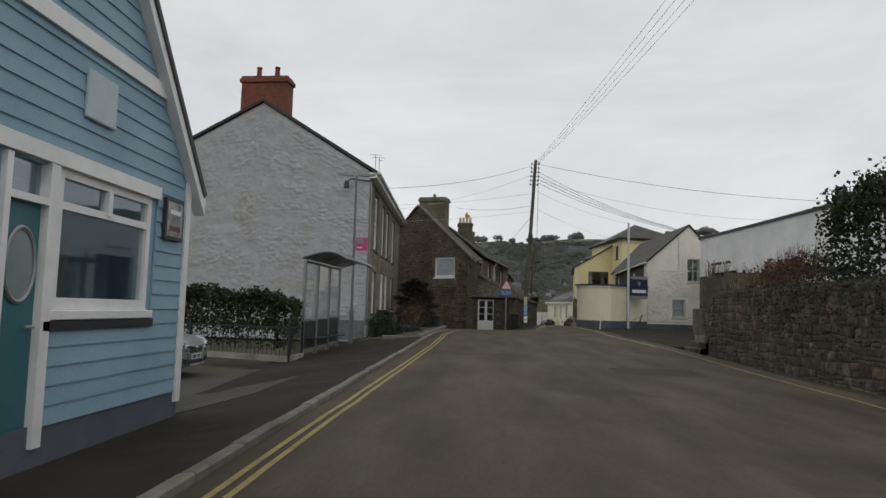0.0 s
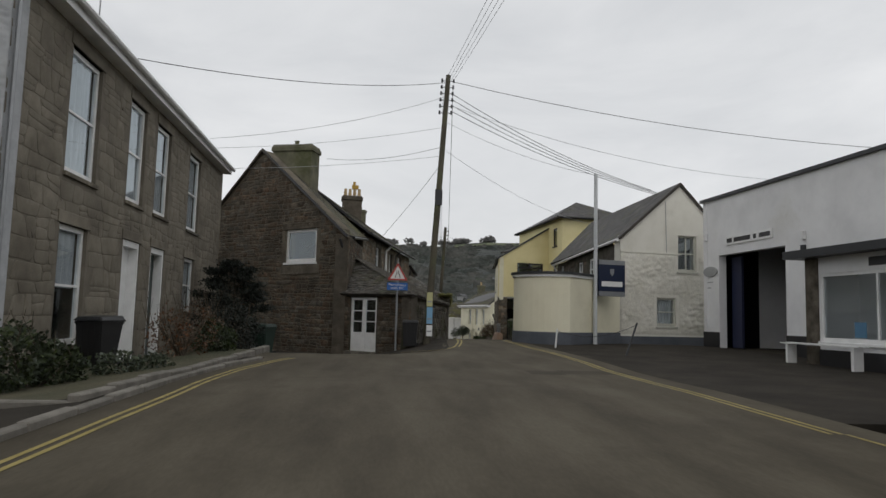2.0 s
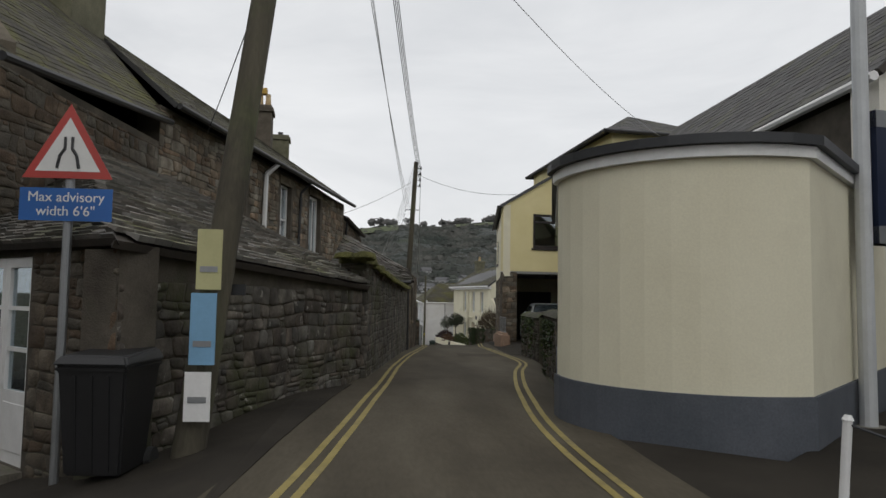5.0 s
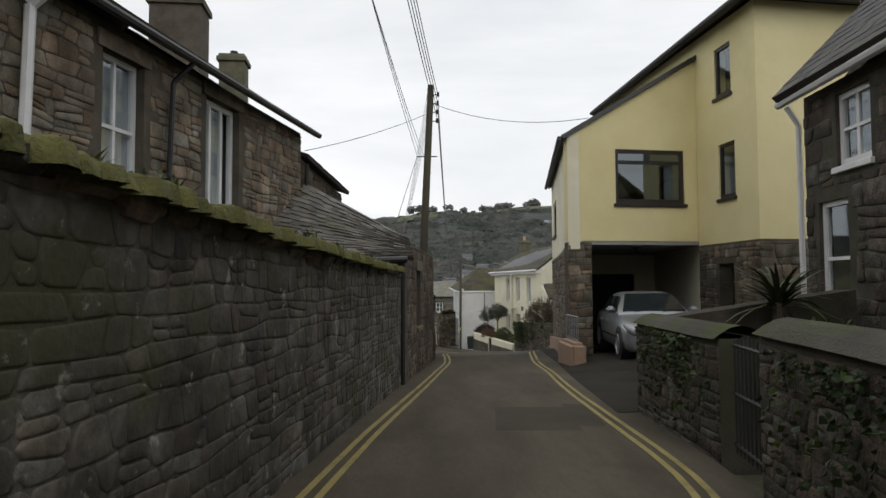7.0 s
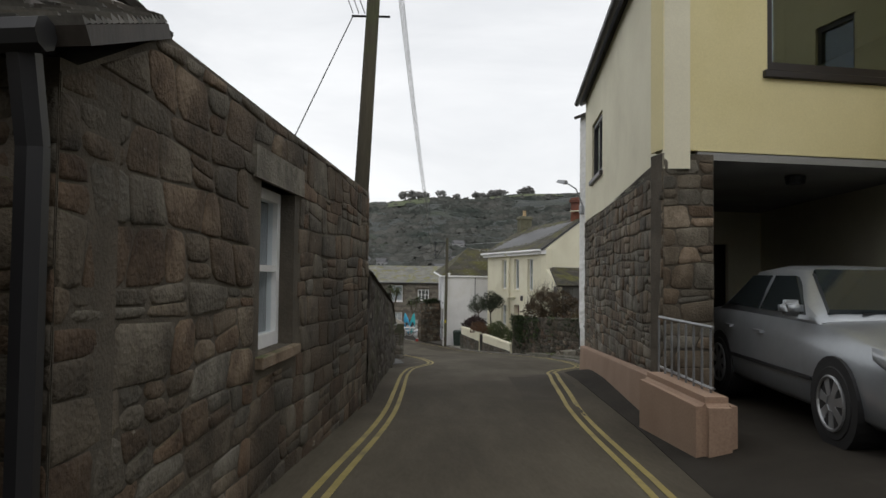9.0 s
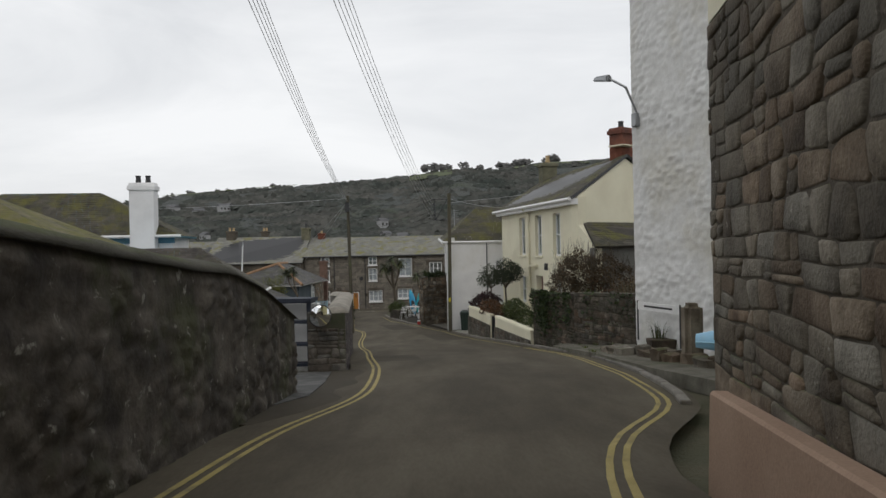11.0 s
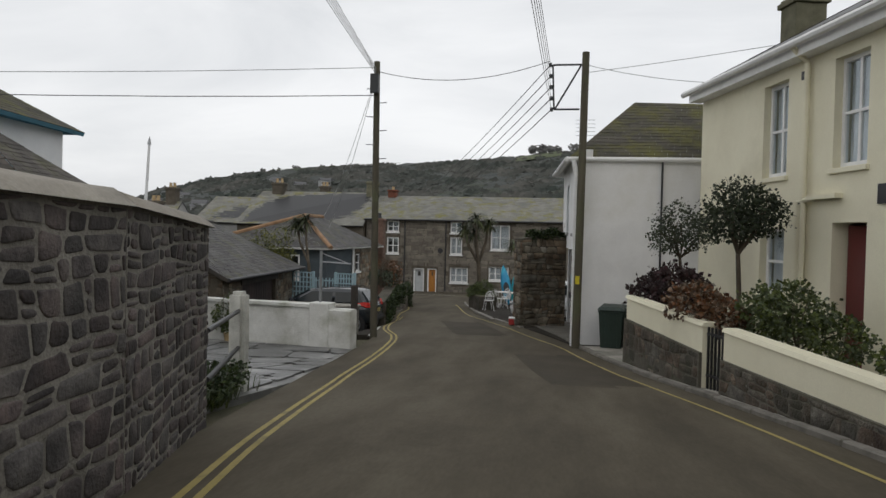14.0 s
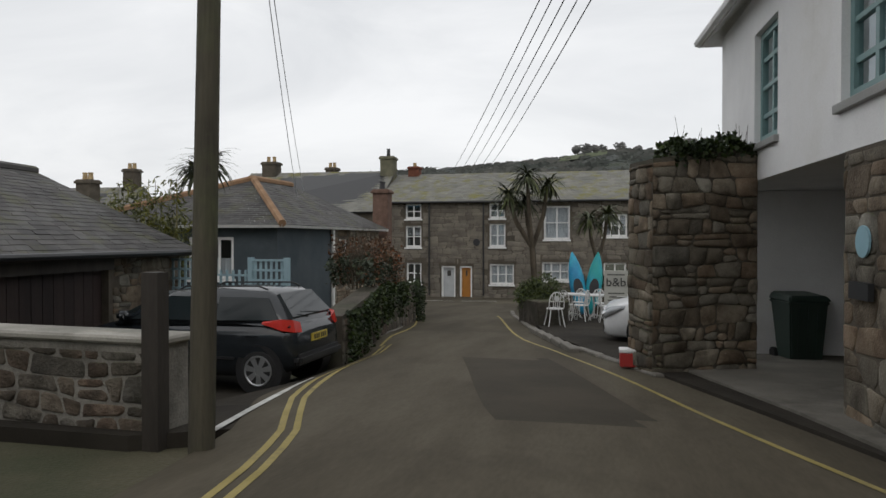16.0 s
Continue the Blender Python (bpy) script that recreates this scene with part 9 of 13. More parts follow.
def terrace():
    Y = 138.17
    F = Face((-3.7, Y), (14.5, Y))
    o = 3.7
    wins = [(-2.05, -1.1, -1.0, -0.12), (-2.05, -1.1, -2.65, -1.4), (-2.0, -1.1, -4.75, -3.55), (2.88, 3.78, -1.0, -0.12), (2.88, 3.8, -2.62, -1.3), (2.9, 4.28, -4.75, -3.58),
            (5.95, 7.38, -2.2, -0.33), (5.85, 7.35, -4.5, -3.45), (9.15, 10.45, -2.05, -0.8), (9.2, 10.4, -4.5, -3.45)]
    doors = [(0.1, 0.92, -5.5, -3.72), (1.18, 1.88, -5.48, -3.72)]
    h = thing("terrace_row", "row of brown granite cottages under one mossy slate roof", "terrace")
    wall("wall", F, -6.2, 0.0, MORTAR, h, [(a + o, b + o, c, d) for a, b, c, d in wins + doors], 0.4)
    grey = make_mat("terrace_granite", ((0.12, 0.107, 0.09), (0.18, 0.16, 0.13)), 0.9, 1.5, 30, 0.6, 0.012, spread=0.22)
    rubble(h, F, 0, F.length, -6.0, -0.05, grey, 0.26, 0.5, [(a + o - 0.08, b + o + 0.08, c - 0.12, d + 0.15) for a, b, c, d in wins + doors], 0.02, 131, None, 0.012)
    for k, (a, b, c, d) in enumerate(wins):
        window(h, F, a + o, b + o, c, d, back=0.12, bar=0.09, cols=2 if k not in (5, 7, 8) else 3, curtain="full" if k in (4, 5, 6, 7) else None, sill_mat=WHITE_PAINT)
    for (a, b, c, d), m in zip(doors, (plain_mat("pale_grey_door", (0.45, 0.47, 0.48), 0.5), ORANGE_DOOR)):
        bm = bmesh.new()
        slab(bm, F, a + o + 0.08, b + o - 0.08, c, d - 0.08, -0.3, -0.22)
        dr = part("door", bm, m, h)
        bm = bmesh.new()
        slab(bm, F, a + o + 0.3, b + o - 0.3, c + 1.2, d - 0.25, -0.22, -0.21)
        part("door_light", bm, DARK_ROOM, dr)
        for s0, s1, z0, z1 in ((a + o, a + o + 0.08, c, d), (b + o - 0.08, b + o, c, d), (a + o, b + o, d - 0.08, d)):
            bm = bmesh.new()
            slab(bm, F, s0, s1, z0, z1, -0.3, -0.03)
            part("door_frame", bm, WHITE_PAINT, h)
    for s in (-0.62 + o, 2.55 + o):
        downpipe(h, [F.P(s, 0, 0.06), F.P(s, -5.4, 0.06)], 0.045, BLACK_PAINT)
    roof_plane(h, [F.P(-0.1, 0.0, 0.25), F.P(F.length, 0.0, 0.25), (14.5, 142.6, 2.0), (-3.8, 142.6, 2.0)], 0.09, BLACK_PAINT, GREY_SLATE, 0.4, 0.28)
    roof_plane(h, [(14.5, 147, 0), (-3.8, 147, 0), (-3.8, 142.6, 2.0), (14.5, 142.6, 2.0)], 0.09, BLACK_PAINT)
    gutter(h, F.P(-0.1, -0.06, 0.3), F.P(F.length, -0.06, 0.3), 0.06, BLACK_PAINT)
    wall("wall", Face((-3.7, 147), (-3.7, Y)), -6, [(0, 0), (4.4, 1.95), (8.8, 0)], MORTAR, h, thick=0.3)
    wall("wall", Face((14.5, Y), (14.5, 147)), -6, [(0, 0), (4.4, 1.95), (8.8, 0)], MORTAR, h, thick=0.3)
    chimney(h, -3.0, -2.3, 142.2, 142.9, 1.4, 2.5, BRICK_RED, 1, 0.15, 0, TERRACOTTA, 0.25)
    b = thing("disc_vent", "dark round pattress plate on the terrace wall", "plate")
    bm = bmesh.new()
    tube(bm, F.P(2.15 + o, -2.35, 0.02), F.P(2.15 + o, -2.35, 0.06), 0.2, 0.2, 14)
    part("plate", bm, BLACK_PAINT, b)
    # long grey roof to the left
    k = thing("cottage_row", "cottages with a pale grey slate roof and two skylights", "house")
    Q = Face((-13.5, 136.5), (-3.75, 137.6))
    wall("wall", Q, -6, -0.6, MORTAR, k, thick=0.4)
    top_a, top_b = Vector((-13.6, 141.5, 2.2)), Vector((-3.75, 142, 2.2))
    roof_plane(k, [Q.P(-0.2, -0.6, 0.3), Q.P(Q.length, -0.6, 0.3), top_b, top_a], 0.09, BLACK_PAINT, GREY_SLATE, 0.4, 0.28)
    roof_plane(k, [(-3.75, 147, -0.6), (-13.6, 146, -0.6), top_a, top_b], 0.09, BLACK_PAINT)
    wall("wall", Face((-3.78, 137.6), (-3.78, 147)), -6, [(0, -0.6), (4.4, 2.15), (9.4, -0.6)], GRANITE, k, thick=0.3)
    up = (top_a - Q.P(-0.2, -0.6, 0.3)).normalized()
    for s in (3.2, 4.6):
        bm = bmesh.new()
        c = Q.P(s, -0.6, 0.3) + up * 3.4
        al = Vector((Q.u.x, Q.u.y, 0))
        nr = al.cross(up).normalized()
        hexa(bm, [c, c + al * 0.8, c + al * 0.8 + up * 1.1, c + up * 1.1] + [p + nr * 0.08 for p in (c, c + al * 0.8, c + al * 0.8 + up * 1.1, c + up * 1.1)])
        part("skylight", bm, plain_mat("skylight_glass", (0.5, 0.55, 0.58), 0.1), k)
    chimney(k, -4.6, -3.75, 141.3, 142.2, 0.6, 3.1, CHIMNEY_MOSS, 1, 0.2, 0, BLACK_PAINT, 0.5)
    chimney(k, -12.6, -11.6, 141.0, 141.8, 0.8, 2.9, MORTAR, 2, 0.2, 0)
    # neighbouring roofs farther left
    for x0, x1, y, ze, zr in ((-34, -18, 132, -2.2, 1.0), (-26, -14.5, 124, -3.0, -0.4), (-20, -9, 142, -0.5, 1.9)):
        n = thing("cottage", "far cottage with a grey slate roof among the village roofs", "house")
        W = Face((x0, y), (x1, y + 0.8))
        wall("wall", W, -6, ze, GREY_RENDER, n, [(1.5, 2.4, ze - 1.6, ze - 0.4)], thick=0.3)
        window(n, W, 1.5, 2.4, ze - 1.6, ze - 0.4, back=0.08)
        wall("wall", Face((x1, y + 0.8), (x1, y + 8)), -6, [(0, ze), (3.6, zr - 0.1), (7.2, ze)], GREY_RENDER, n, thick=0.3)
        roof_plane(n, [W.P(-0.2, ze, 0.3), W.P(W.length + 0.2, ze, 0.3), (x1, y + 4.4, zr), (x0, y + 3.8, zr)], 0.1, BLACK_PAINT, GREY_SLATE, 0.45, 0.32)
        roof_plane(n, [(x1, y + 8.5, ze), (x0, y + 8, ze), (x0, y + 3.8, zr), (x1, y + 4.4, zr)], 0.1, BLACK_PAINT)
        chimney(n, x1 - 1.2, x1 - 0.4, y + 4.0, y + 4.7, zr - 0.6, zr + 1.1, MORTAR, 2, 0.2)


terrace()


# ---- poles and overhead lines ----


def pole(base, top, r0, r1, label, arms=()):
    p = thing("utility_pole", label, "utility pole", "timber utility poles")
    bm = bmesh.new()
    b, t = Vector(base), Vector(top)
    tube(bm, b, t, r0, r1, 14, True)
    part("pole", bm, POLE_WOOD, p)
    return p, b, t


def insulators(p, b, t, count, start, step, side):
    for k in range(count):
        c = t - (t - b).normalized() * (start + step * k)
        for s in (-1, 1) if side == 0 else (side,):
            bm = bmesh.new()
            q = c + Vector((s * 0.24, 0.02, 0))
            tube(bm, c, q, 0.015, 0.015, 6)
            tube(bm, q - Vector((0, 0, 0.05)), q + Vector((0, 0, 0.09)), 0.045, 0.035, 8)
            part("insulator", bm, DARK_METAL, p)


p1, p1b, p1t = pole((6.0, 42.1, -0.2), (6.78, 44.6, 11.0), 0.14, 0.1, "tall leaning timber pole crowded with cable brackets")
insulators(p1, p1b, p1t, 6, 0.25, 0.3, 0)
for f, w in ((0.28, 0.2), (0.52, 0.1)):
    bm = bmesh.new()
    c = p1b + (p1t - p1b) * f
    cube(bm, c.x - 0.14, c.x + 0.14, c.y - 0.24, c.y - 0.1, c.z - 0.3, c.z + 0.3) if f > 0.5 else cube(bm, c.x - 0.12, c.x + 0.12, c.y - 0.2, c.y - 0.15, c.z - 1.6, c.z - 1.5)
    part("junction_box", bm, DARK_METAL, p1)
for z0, z1, m in ((0.75, 1.35, plain_mat("blue_notice", (0.2, 0.4, 0.6), 0.5)), (1.38, 1.9, plain_mat("yellow_notice", (0.5, 0.48, 0.25), 0.6)), (0.3, 0.7, WHITE_PAINT)):
    n = thing("pole_notice", "small laminated notice fixed to the pole", "notice", "notices on the pole")
    bm = bmesh.new()
    cube(bm, 6.0, 6.21, 41.93 + z0 * 0.2, 41.95 + z0 * 0.2, z0, z1)
    part("sheet", bm, m, n)
    bm = bmesh.new()
    cube(bm, 6.03, 6.18, 41.925 + z0 * 0.2, 41.932 + z0 * 0.2, z0 + 0.15, z0 + 0.2)
    part("print_bar", bm, GREY_METAL, n)
p2, p2b, p2t = pole((8.42, 68.4, -1.0), (8.84, 68.3, 7.7), 0.14, 0.1, "timber pole behind the lane wall with cable brackets")
insulators(p2, p2b, p2t, 4, 0.3, 0.28, 1)
bm = bmesh.new()
tube(bm, p2b + (p2t - p2b) * 0.74 + Vector((-0.35, 0, 0)), p2b + (p2t - p2b) * 0.74 + Vector((0.3, 0, 0)), 0.02, 0.02, 6)
part("crossbar", bm, DARK_METAL, p2)
p3, p3b, p3t = pole((6.02, 103.75, -4.0), (5.8, 104.4, 3.55), 0.1, 0.08, "slightly leaning timber pole with climbing irons")
for k in range(9):
    bm = bmesh.new()
    c = p3b + (p3t - p3b) * (0.5 + 0.05 * k)
    s = 1 if k % 2 else -1
    tube(bm, c, c + Vector((s * 0.28, 0, 0.02)), 0.012, 0.012, 6)
    part("climbing_iron", bm, DARK_METAL, p3)
bm = bmesh.new()
c = p3b + (p3t - p3b) * 0.93
cube(bm, c.x - 0.12, c.x + 0.1, c.y - 0.25, c.y - 0.12, c.z - 0.35, c.z + 0.15)
part("junction_box", bm, DARK_METAL, p3)
p4, p4b, p4t = pole((11.22, 103.32, -4.0), (11.3, 103.62, 3.5), 0.105, 0.09, "timber pole with a steel side frame for five wires")
FR = [Vector((11.2, 103.6, 3.2)), Vector((10.5, 103.6, 3.2)), Vector((10.55, 103.6, 2.1)), Vector((11.17, 103.6, 2.1))]
for a, b in ((FR[0], FR[1]), (FR[1], FR[2]), (FR[2], FR[3]), (FR[2] + Vector((0.02, 0, 0)), FR[0])):
    bm = bmesh.new()
    tube(bm, a, b, 0.025, 0.025, 6)
    part("frame_bar", bm, DARK_METAL, p4)
WIRE4 = []
for k in range(5):
    q = FR[1] + (FR[2] - FR[1]) * (k / 4) + Vector((-0.06, 0, 0))
    WIRE4.append(q)
    bm = bmesh.new()
    tube(bm, q - Vector((0, 0, 0.05)), q + Vector((0, 0, 0.05)), 0.045, 0.035, 8)
    part("insulator", bm, DARK_METAL, p4)
bm = bmesh.new()
cube(bm, 11.17, 11.27, 103.19, 103.21, -2.2, -2.0)
part("warning_plate", bm, plain_mat("yellow_plate", (0.6, 0.5, 0.02), 0.5), p4)

CABLE = plain_mat("cable_sheath", (0.05, 0.052, 0.055), 0.6)
PALE_CABLE = plain_mat("grey_cable", (0.4, 0.41, 0.42), 0.6)


def cable(a, b, sag, r=0.012, material=None, label="thin overhead cable sagging between poles"):
    a, b = Vector(a), Vector(b)
    n = 14
    pts = [a + (b - a) * (k / n) - Vector((0, 0, 4 * sag * (k / n) * (1 - k / n))) for k in range(n + 1)]
    bm = bmesh.new()
    r *= 0.8
    d = (b - a).normalized()
    side = d.cross(Vector((0, 0, 1))).normalized()
    up = side.cross(d)
    rings = [[bm.verts.new(p + side * (r * math.cos(k * math.tau / 5)) + up * (r * math.sin(k * math.tau / 5))) for k in range(5)] for p in pts]
    for i in range(n):
        for k in range(5):
            bm.faces.new((rings[i][k], rings[i][(k + 1) % 5], rings[i + 1][(k + 1) % 5], rings[i + 1][k]))
    tagged(part("overhead_cable", bm, material or CABLE), label, "cable", "overhead cables")


T = p1t
for k in range(4):
    cable(T + Vector((0.25 - 0.14 * k, 0, -0.15 - 0.06 * k)), (13.2 - 0.6 * k, -22, 12.4), 0.9, 0.009, PALE_CABLE)
cable(T + Vector((0.2, 0, -0.25)), (34, 43, 8.6), 0.9, 0.016)
cable(T + Vector((0.2, 0, -1.3)), (30, 48, 8.3), 1.2, 0.012, PALE_CABLE)
for k in range(4):
    cable(T + Vector((0.15, 0, -0.75 - 0.25 * k)), (16.6 + 0.25 * k, 47.5, 7.1 - 0.1 * k), 0.35, 0.017)
cable(T + Vector((0, 0, -2.0)), (12.6, 42.95, 6.7), 0.25, 0.01, PALE_CABLE)
cable(T + Vector((0, 0, -3.2)), (19, 62.5, 7.5), 0.6, 0.01, PALE_CABLE)
cable(T + Vector((-0.1, 0, -0.3)), (-1.75, 33, 6.9), 0.35, 0.014)
cable(T + Vector((-0.1, 0, -0.9)), (-1.8, 41, 7.0), 0.3, 0.01, PALE_CABLE)
cable(T + Vector((-0.1, 0, -3.0)), (1.4, 50.6, 8.6), 0.25, 0.012)
cable(T + Vector((-0.1, 0, -3.6)), (4.0, 50.0, 4.5), 0.1, 0.012)
cable(T + Vector((-0.1, 0, -2.2)), (-14, 52, 9.5), 0.8, 0.01, PALE_CABLE)
cable(T + Vector((-0.1, 0, -3.4)), (-16, 46, 7.5), 0.8, 0.01, PALE_CABLE)
for k in range(4):
    cable(T + Vector((0.2, 0, -0.4 - 0.3 * k)), p2t + Vector((0.22, 0, -0.3 - 0.28 * k)), 0.55, 0.014)
for k in range(3):
    cable(T + Vector((-0.2, 0, -0.6 - 0.5 * k)), p2b + (p2t - p2b) * 0.74 + Vector((-0.33 + 0.1 * k, 0, 0.05)), 0.6, 0.01, PALE_CABLE)
cable(p2t + Vector((0.1, 0, -0.6)), (12.9, 64.4, 5.7), 0.3, 0.011)
cable(p2t + Vector((-0.1, 0, -0.9)), (5.9, 62.6, 4.5), 0.1, 0.011)
cable(p2b + (p2t - p2b) * 0.74 + Vector((-0.33, 0, 0)), (7.6, 66.2, 2.4), 0.0, 0.012)
for k in range(5):
    cable(p2t + Vector((0.22, 0, -0.3 - 0.2 * k)), WIRE4[k], 0.8, 0.008, PALE_CABLE)
    cable(p2t + Vector((-0.1, 0, -0.2 - 0.25 * k)), p3t + Vector((0, 0, -0.2 - 0.04 * k)), 0.7, 0.009, PALE_CABLE)
    cable(WIRE4[k], (0.2 + 0.55 * k, 141.5, 2.3), 0.25, 0.015)
cable(p4t + Vector((0, 0, -0.3)), (16.0, 103.0, 2.6), 0.2, 0.01, PALE_CABLE)
cable(p4t + Vector((0, 0, -0.5)), (30, 98, 5.5), 0.4, 0.01, PALE_CABLE)
cable(p3t + Vector((0, 0, -0.25)), WIRE4[0] + Vector((0, 0, 0.1)), 0.35, 0.012)
cable(p3t + Vector((0, 0, -0.15)), (-30, 96, 3.0), 0.5, 0.012, PALE_CABLE)
cable(p3t + Vector((0, 0, -0.9)), (-30, 92, 2.4), 0.6, 0.015)
cable(p3t + Vector((0, 0, -0.3)), (-1.0, 121, -0.9), 0.4, 0.01, PALE_CABLE)
cable(p3t + Vector((0, 0, -0.3)), (-3.0, 126, -0.2), 0.4, 0.01, PALE_CABLE)


# ---- plants ----
def leaf_mat(name, colours, spread=0.35, rough=0.6):
    return make_mat(name, colours, rough, 2.2, 30, 0.0, 0.004, spread=spread, spec=0.3)


HEDGE_LEAF = leaf_mat("dark_hedge_leaf", ((0.016, 0.024, 0.011), (0.045, 0.062, 0.026)))
OLIVE_LEAF = leaf_mat("grey_green_leaf", ((0.03, 0.042, 0.025), (0.07, 0.085, 0.055)))
BAY_LEAF = leaf_mat("bay_leaf", ((0.018, 0.026, 0.015), (0.045, 0.058, 0.032)))
BUSH_LEAF = leaf_mat("mid_green_leaf", ((0.04, 0.058, 0.018), (0.085, 0.11, 0.04)))
IVY_LEAF = leaf_mat("ivy_leaf", ((0.018, 0.032, 0.012), (0.05, 0.075, 0.025)))
PURPLE_LEAF = leaf_mat("purple_leaf", ((0.022, 0.014, 0.014), (0.055, 0.03, 0.03)))
BROWN_LEAF = leaf_mat("dead_brown_leaf", ((0.07, 0.042, 0.022), (0.16, 0.095, 0.05)))
DRY_GRASS = leaf_mat("dry_grass", ((0.1, 0.08, 0.045), (0.2, 0.165, 0.09)))
GRASS = leaf_mat("wall_grass", ((0.06, 0.085, 0.02), (0.12, 0.14, 0.04)))
MOSS = make_mat("cushion_moss", ((0.065, 0.064, 0.022), (0.135, 0.13, 0.042)), 0.95, 5, 60, 0.8, 0.02)
CORDYLINE_LEAF = leaf_mat("cordyline_leaf", ((0.035, 0.045, 0.022), (0.085, 0.1, 0.045)), 0.3)
CONIFER_LEAF = leaf_mat("conifer_leaf", ((0.006, 0.009, 0.007), (0.016, 0.02, 0.014)))
BARK = make_mat("bark", ((0.045, 0.036, 0.026), (0.11, 0.09, 0.065)), 0.95, 6, 60, 0.8, 0.015, stretch=(1, 1, 0.25))


def leaf_fan(spots, normals, size, rnd, droop=0.3, jitter=0.9, slim=0.45):
    """Small pointed leaves, each folded along its rib, at the given places, facing roughly outwards."""
    verts, faces = [], []
    n = len(spots)
    d = np.asarray(normals) + rnd.normal(0, jitter, (n, 3))
    d[:, 2] -= droop * rnd.random(n)
    d /= np.linalg.norm(d, axis=1)[:, None] + 1e-9
    side = np.cross(d, rnd.normal(0, 1, (n, 3)))
    side /= np.linalg.norm(side, axis=1)[:, None] + 1e-9
    up = np.cross(side, d)
    ln = size * rnd.uniform(0.6, 1.35, n)[:, None]
    p = np.asarray(spots)
    a, t = p, p + d * ln
    l = p + d * ln * 0.45 + side * ln * slim + up * ln * 0.12
    r = p + d * ln * 0.45 - side * ln * slim + up * ln * 0.12
    verts = np.stack([a, l, t, r], 1).reshape(-1, 3)
    k = np.arange(n)[:, None] * 4
    return verts, np.concatenate([k + [0, 2, 1], k + [0, 3, 2]])


def clump_spots(blobs, n, rnd, fill=0.55):
    """Places in the outer shell of several uneven clumps, with their outward directions."""
    vol = np.array([b[3] * b[4] + b[4] * b[5] + b[3] * b[5] for b in blobs])
    which = rnd.choice(len(blobs), n, p=vol / vol.sum())
    c = np.array([b[:3] for b in blobs])[which]
    r = np.array([b[3:] for b in blobs])[which]
    d = rnd.normal(0, 1, (n, 3))
    d /= np.linalg.norm(d, axis=1)[:, None]
    lump = 1 + 0.16 * np.sin(d[:, 0] * 5 + c[:, 0] * 3) * np.sin(d[:, 1] * 6 + c[:, 1] * 5) + 0.14 * np.sin(d[:, 2] * 9 + d[:, 0] * 7)
    f = (fill + (1 - fill) * rnd.random(n) ** 0.5) * lump + np.where(rnd.random(n) < 0.04, 0.15, 0)
    return c + d * r * f[:, None], d


def foliage(name, spots, normals, size, material, parent, seed, slim=0.45, droop=0.3, jitter=0.9):
    v, f = leaf_fan(spots, normals, size, np.random.default_rng(seed), droop, jitter, slim)
    ob = raw(name, v.tolist(), f.tolist(), material, parent)
    ob["kind"] = "stuff"
    return ob


def shrub(blobs, label, material, n=2500, leaf=0.07, seed=1, name="shrub", category="shrub", stems=7, fill=0.5, slim=0.45, group="", twigs=0, core=True):
    """A bush: a few forked stems and a crown of many leaves in uneven clumps."""
    rnd = np.random.default_rng(seed)
    h = thing(name, label, category, group)
    s, d = clump_spots(blobs, n, rnd, fill)
    foliage("foliage", s, d, leaf, material, h, seed + 50, slim)
    foot = Vector((sum(b[0] for b in blobs) / len(blobs), sum(b[1] for b in blobs) / len(blobs), min(b[2] - b[5] for b in blobs)))
    bm = bmesh.new()
    for k in range(stems):
        b = blobs[k % len(blobs)]
        q = Vector((b[0] + b[3] * rnd.uniform(-0.6, 0.6), b[1] + b[4] * rnd.uniform(-0.6, 0.6), b[2] + b[5] * rnd.uniform(0.2, 0.8)))
        m = foot.lerp(q, 0.5) + Vector((rnd.uniform(-0.1, 0.1), rnd.uniform(-0.1, 0.1), 0))
        f = foot + Vector((rnd.uniform(-0.08, 0.08), rnd.uniform(-0.08, 0.08), 0))
        tube(bm, f, m, 0.022, 0.015, 5, False)
        tube(bm, m, q, 0.015, 0.006, 5, False)
    for k in range(twigs):
        b = blobs[k % len(blobs)]
        p = Vector((b[0] + b[3] * rnd.uniform(-0.8, 0.8), b[1] + b[4] * rnd.uniform(-0.8, 0.8), b[2] + b[5] * 0.4))
        q = p + Vector((rnd.uniform(-0.2, 0.2), rnd.uniform(-0.2, 0.2), b[5] * rnd.uniform(0.6, 1.3)))
        tube(bm, p, q, 0.008, 0.003, 4, False)
    part("stem", bm, BARK, h)
    return h


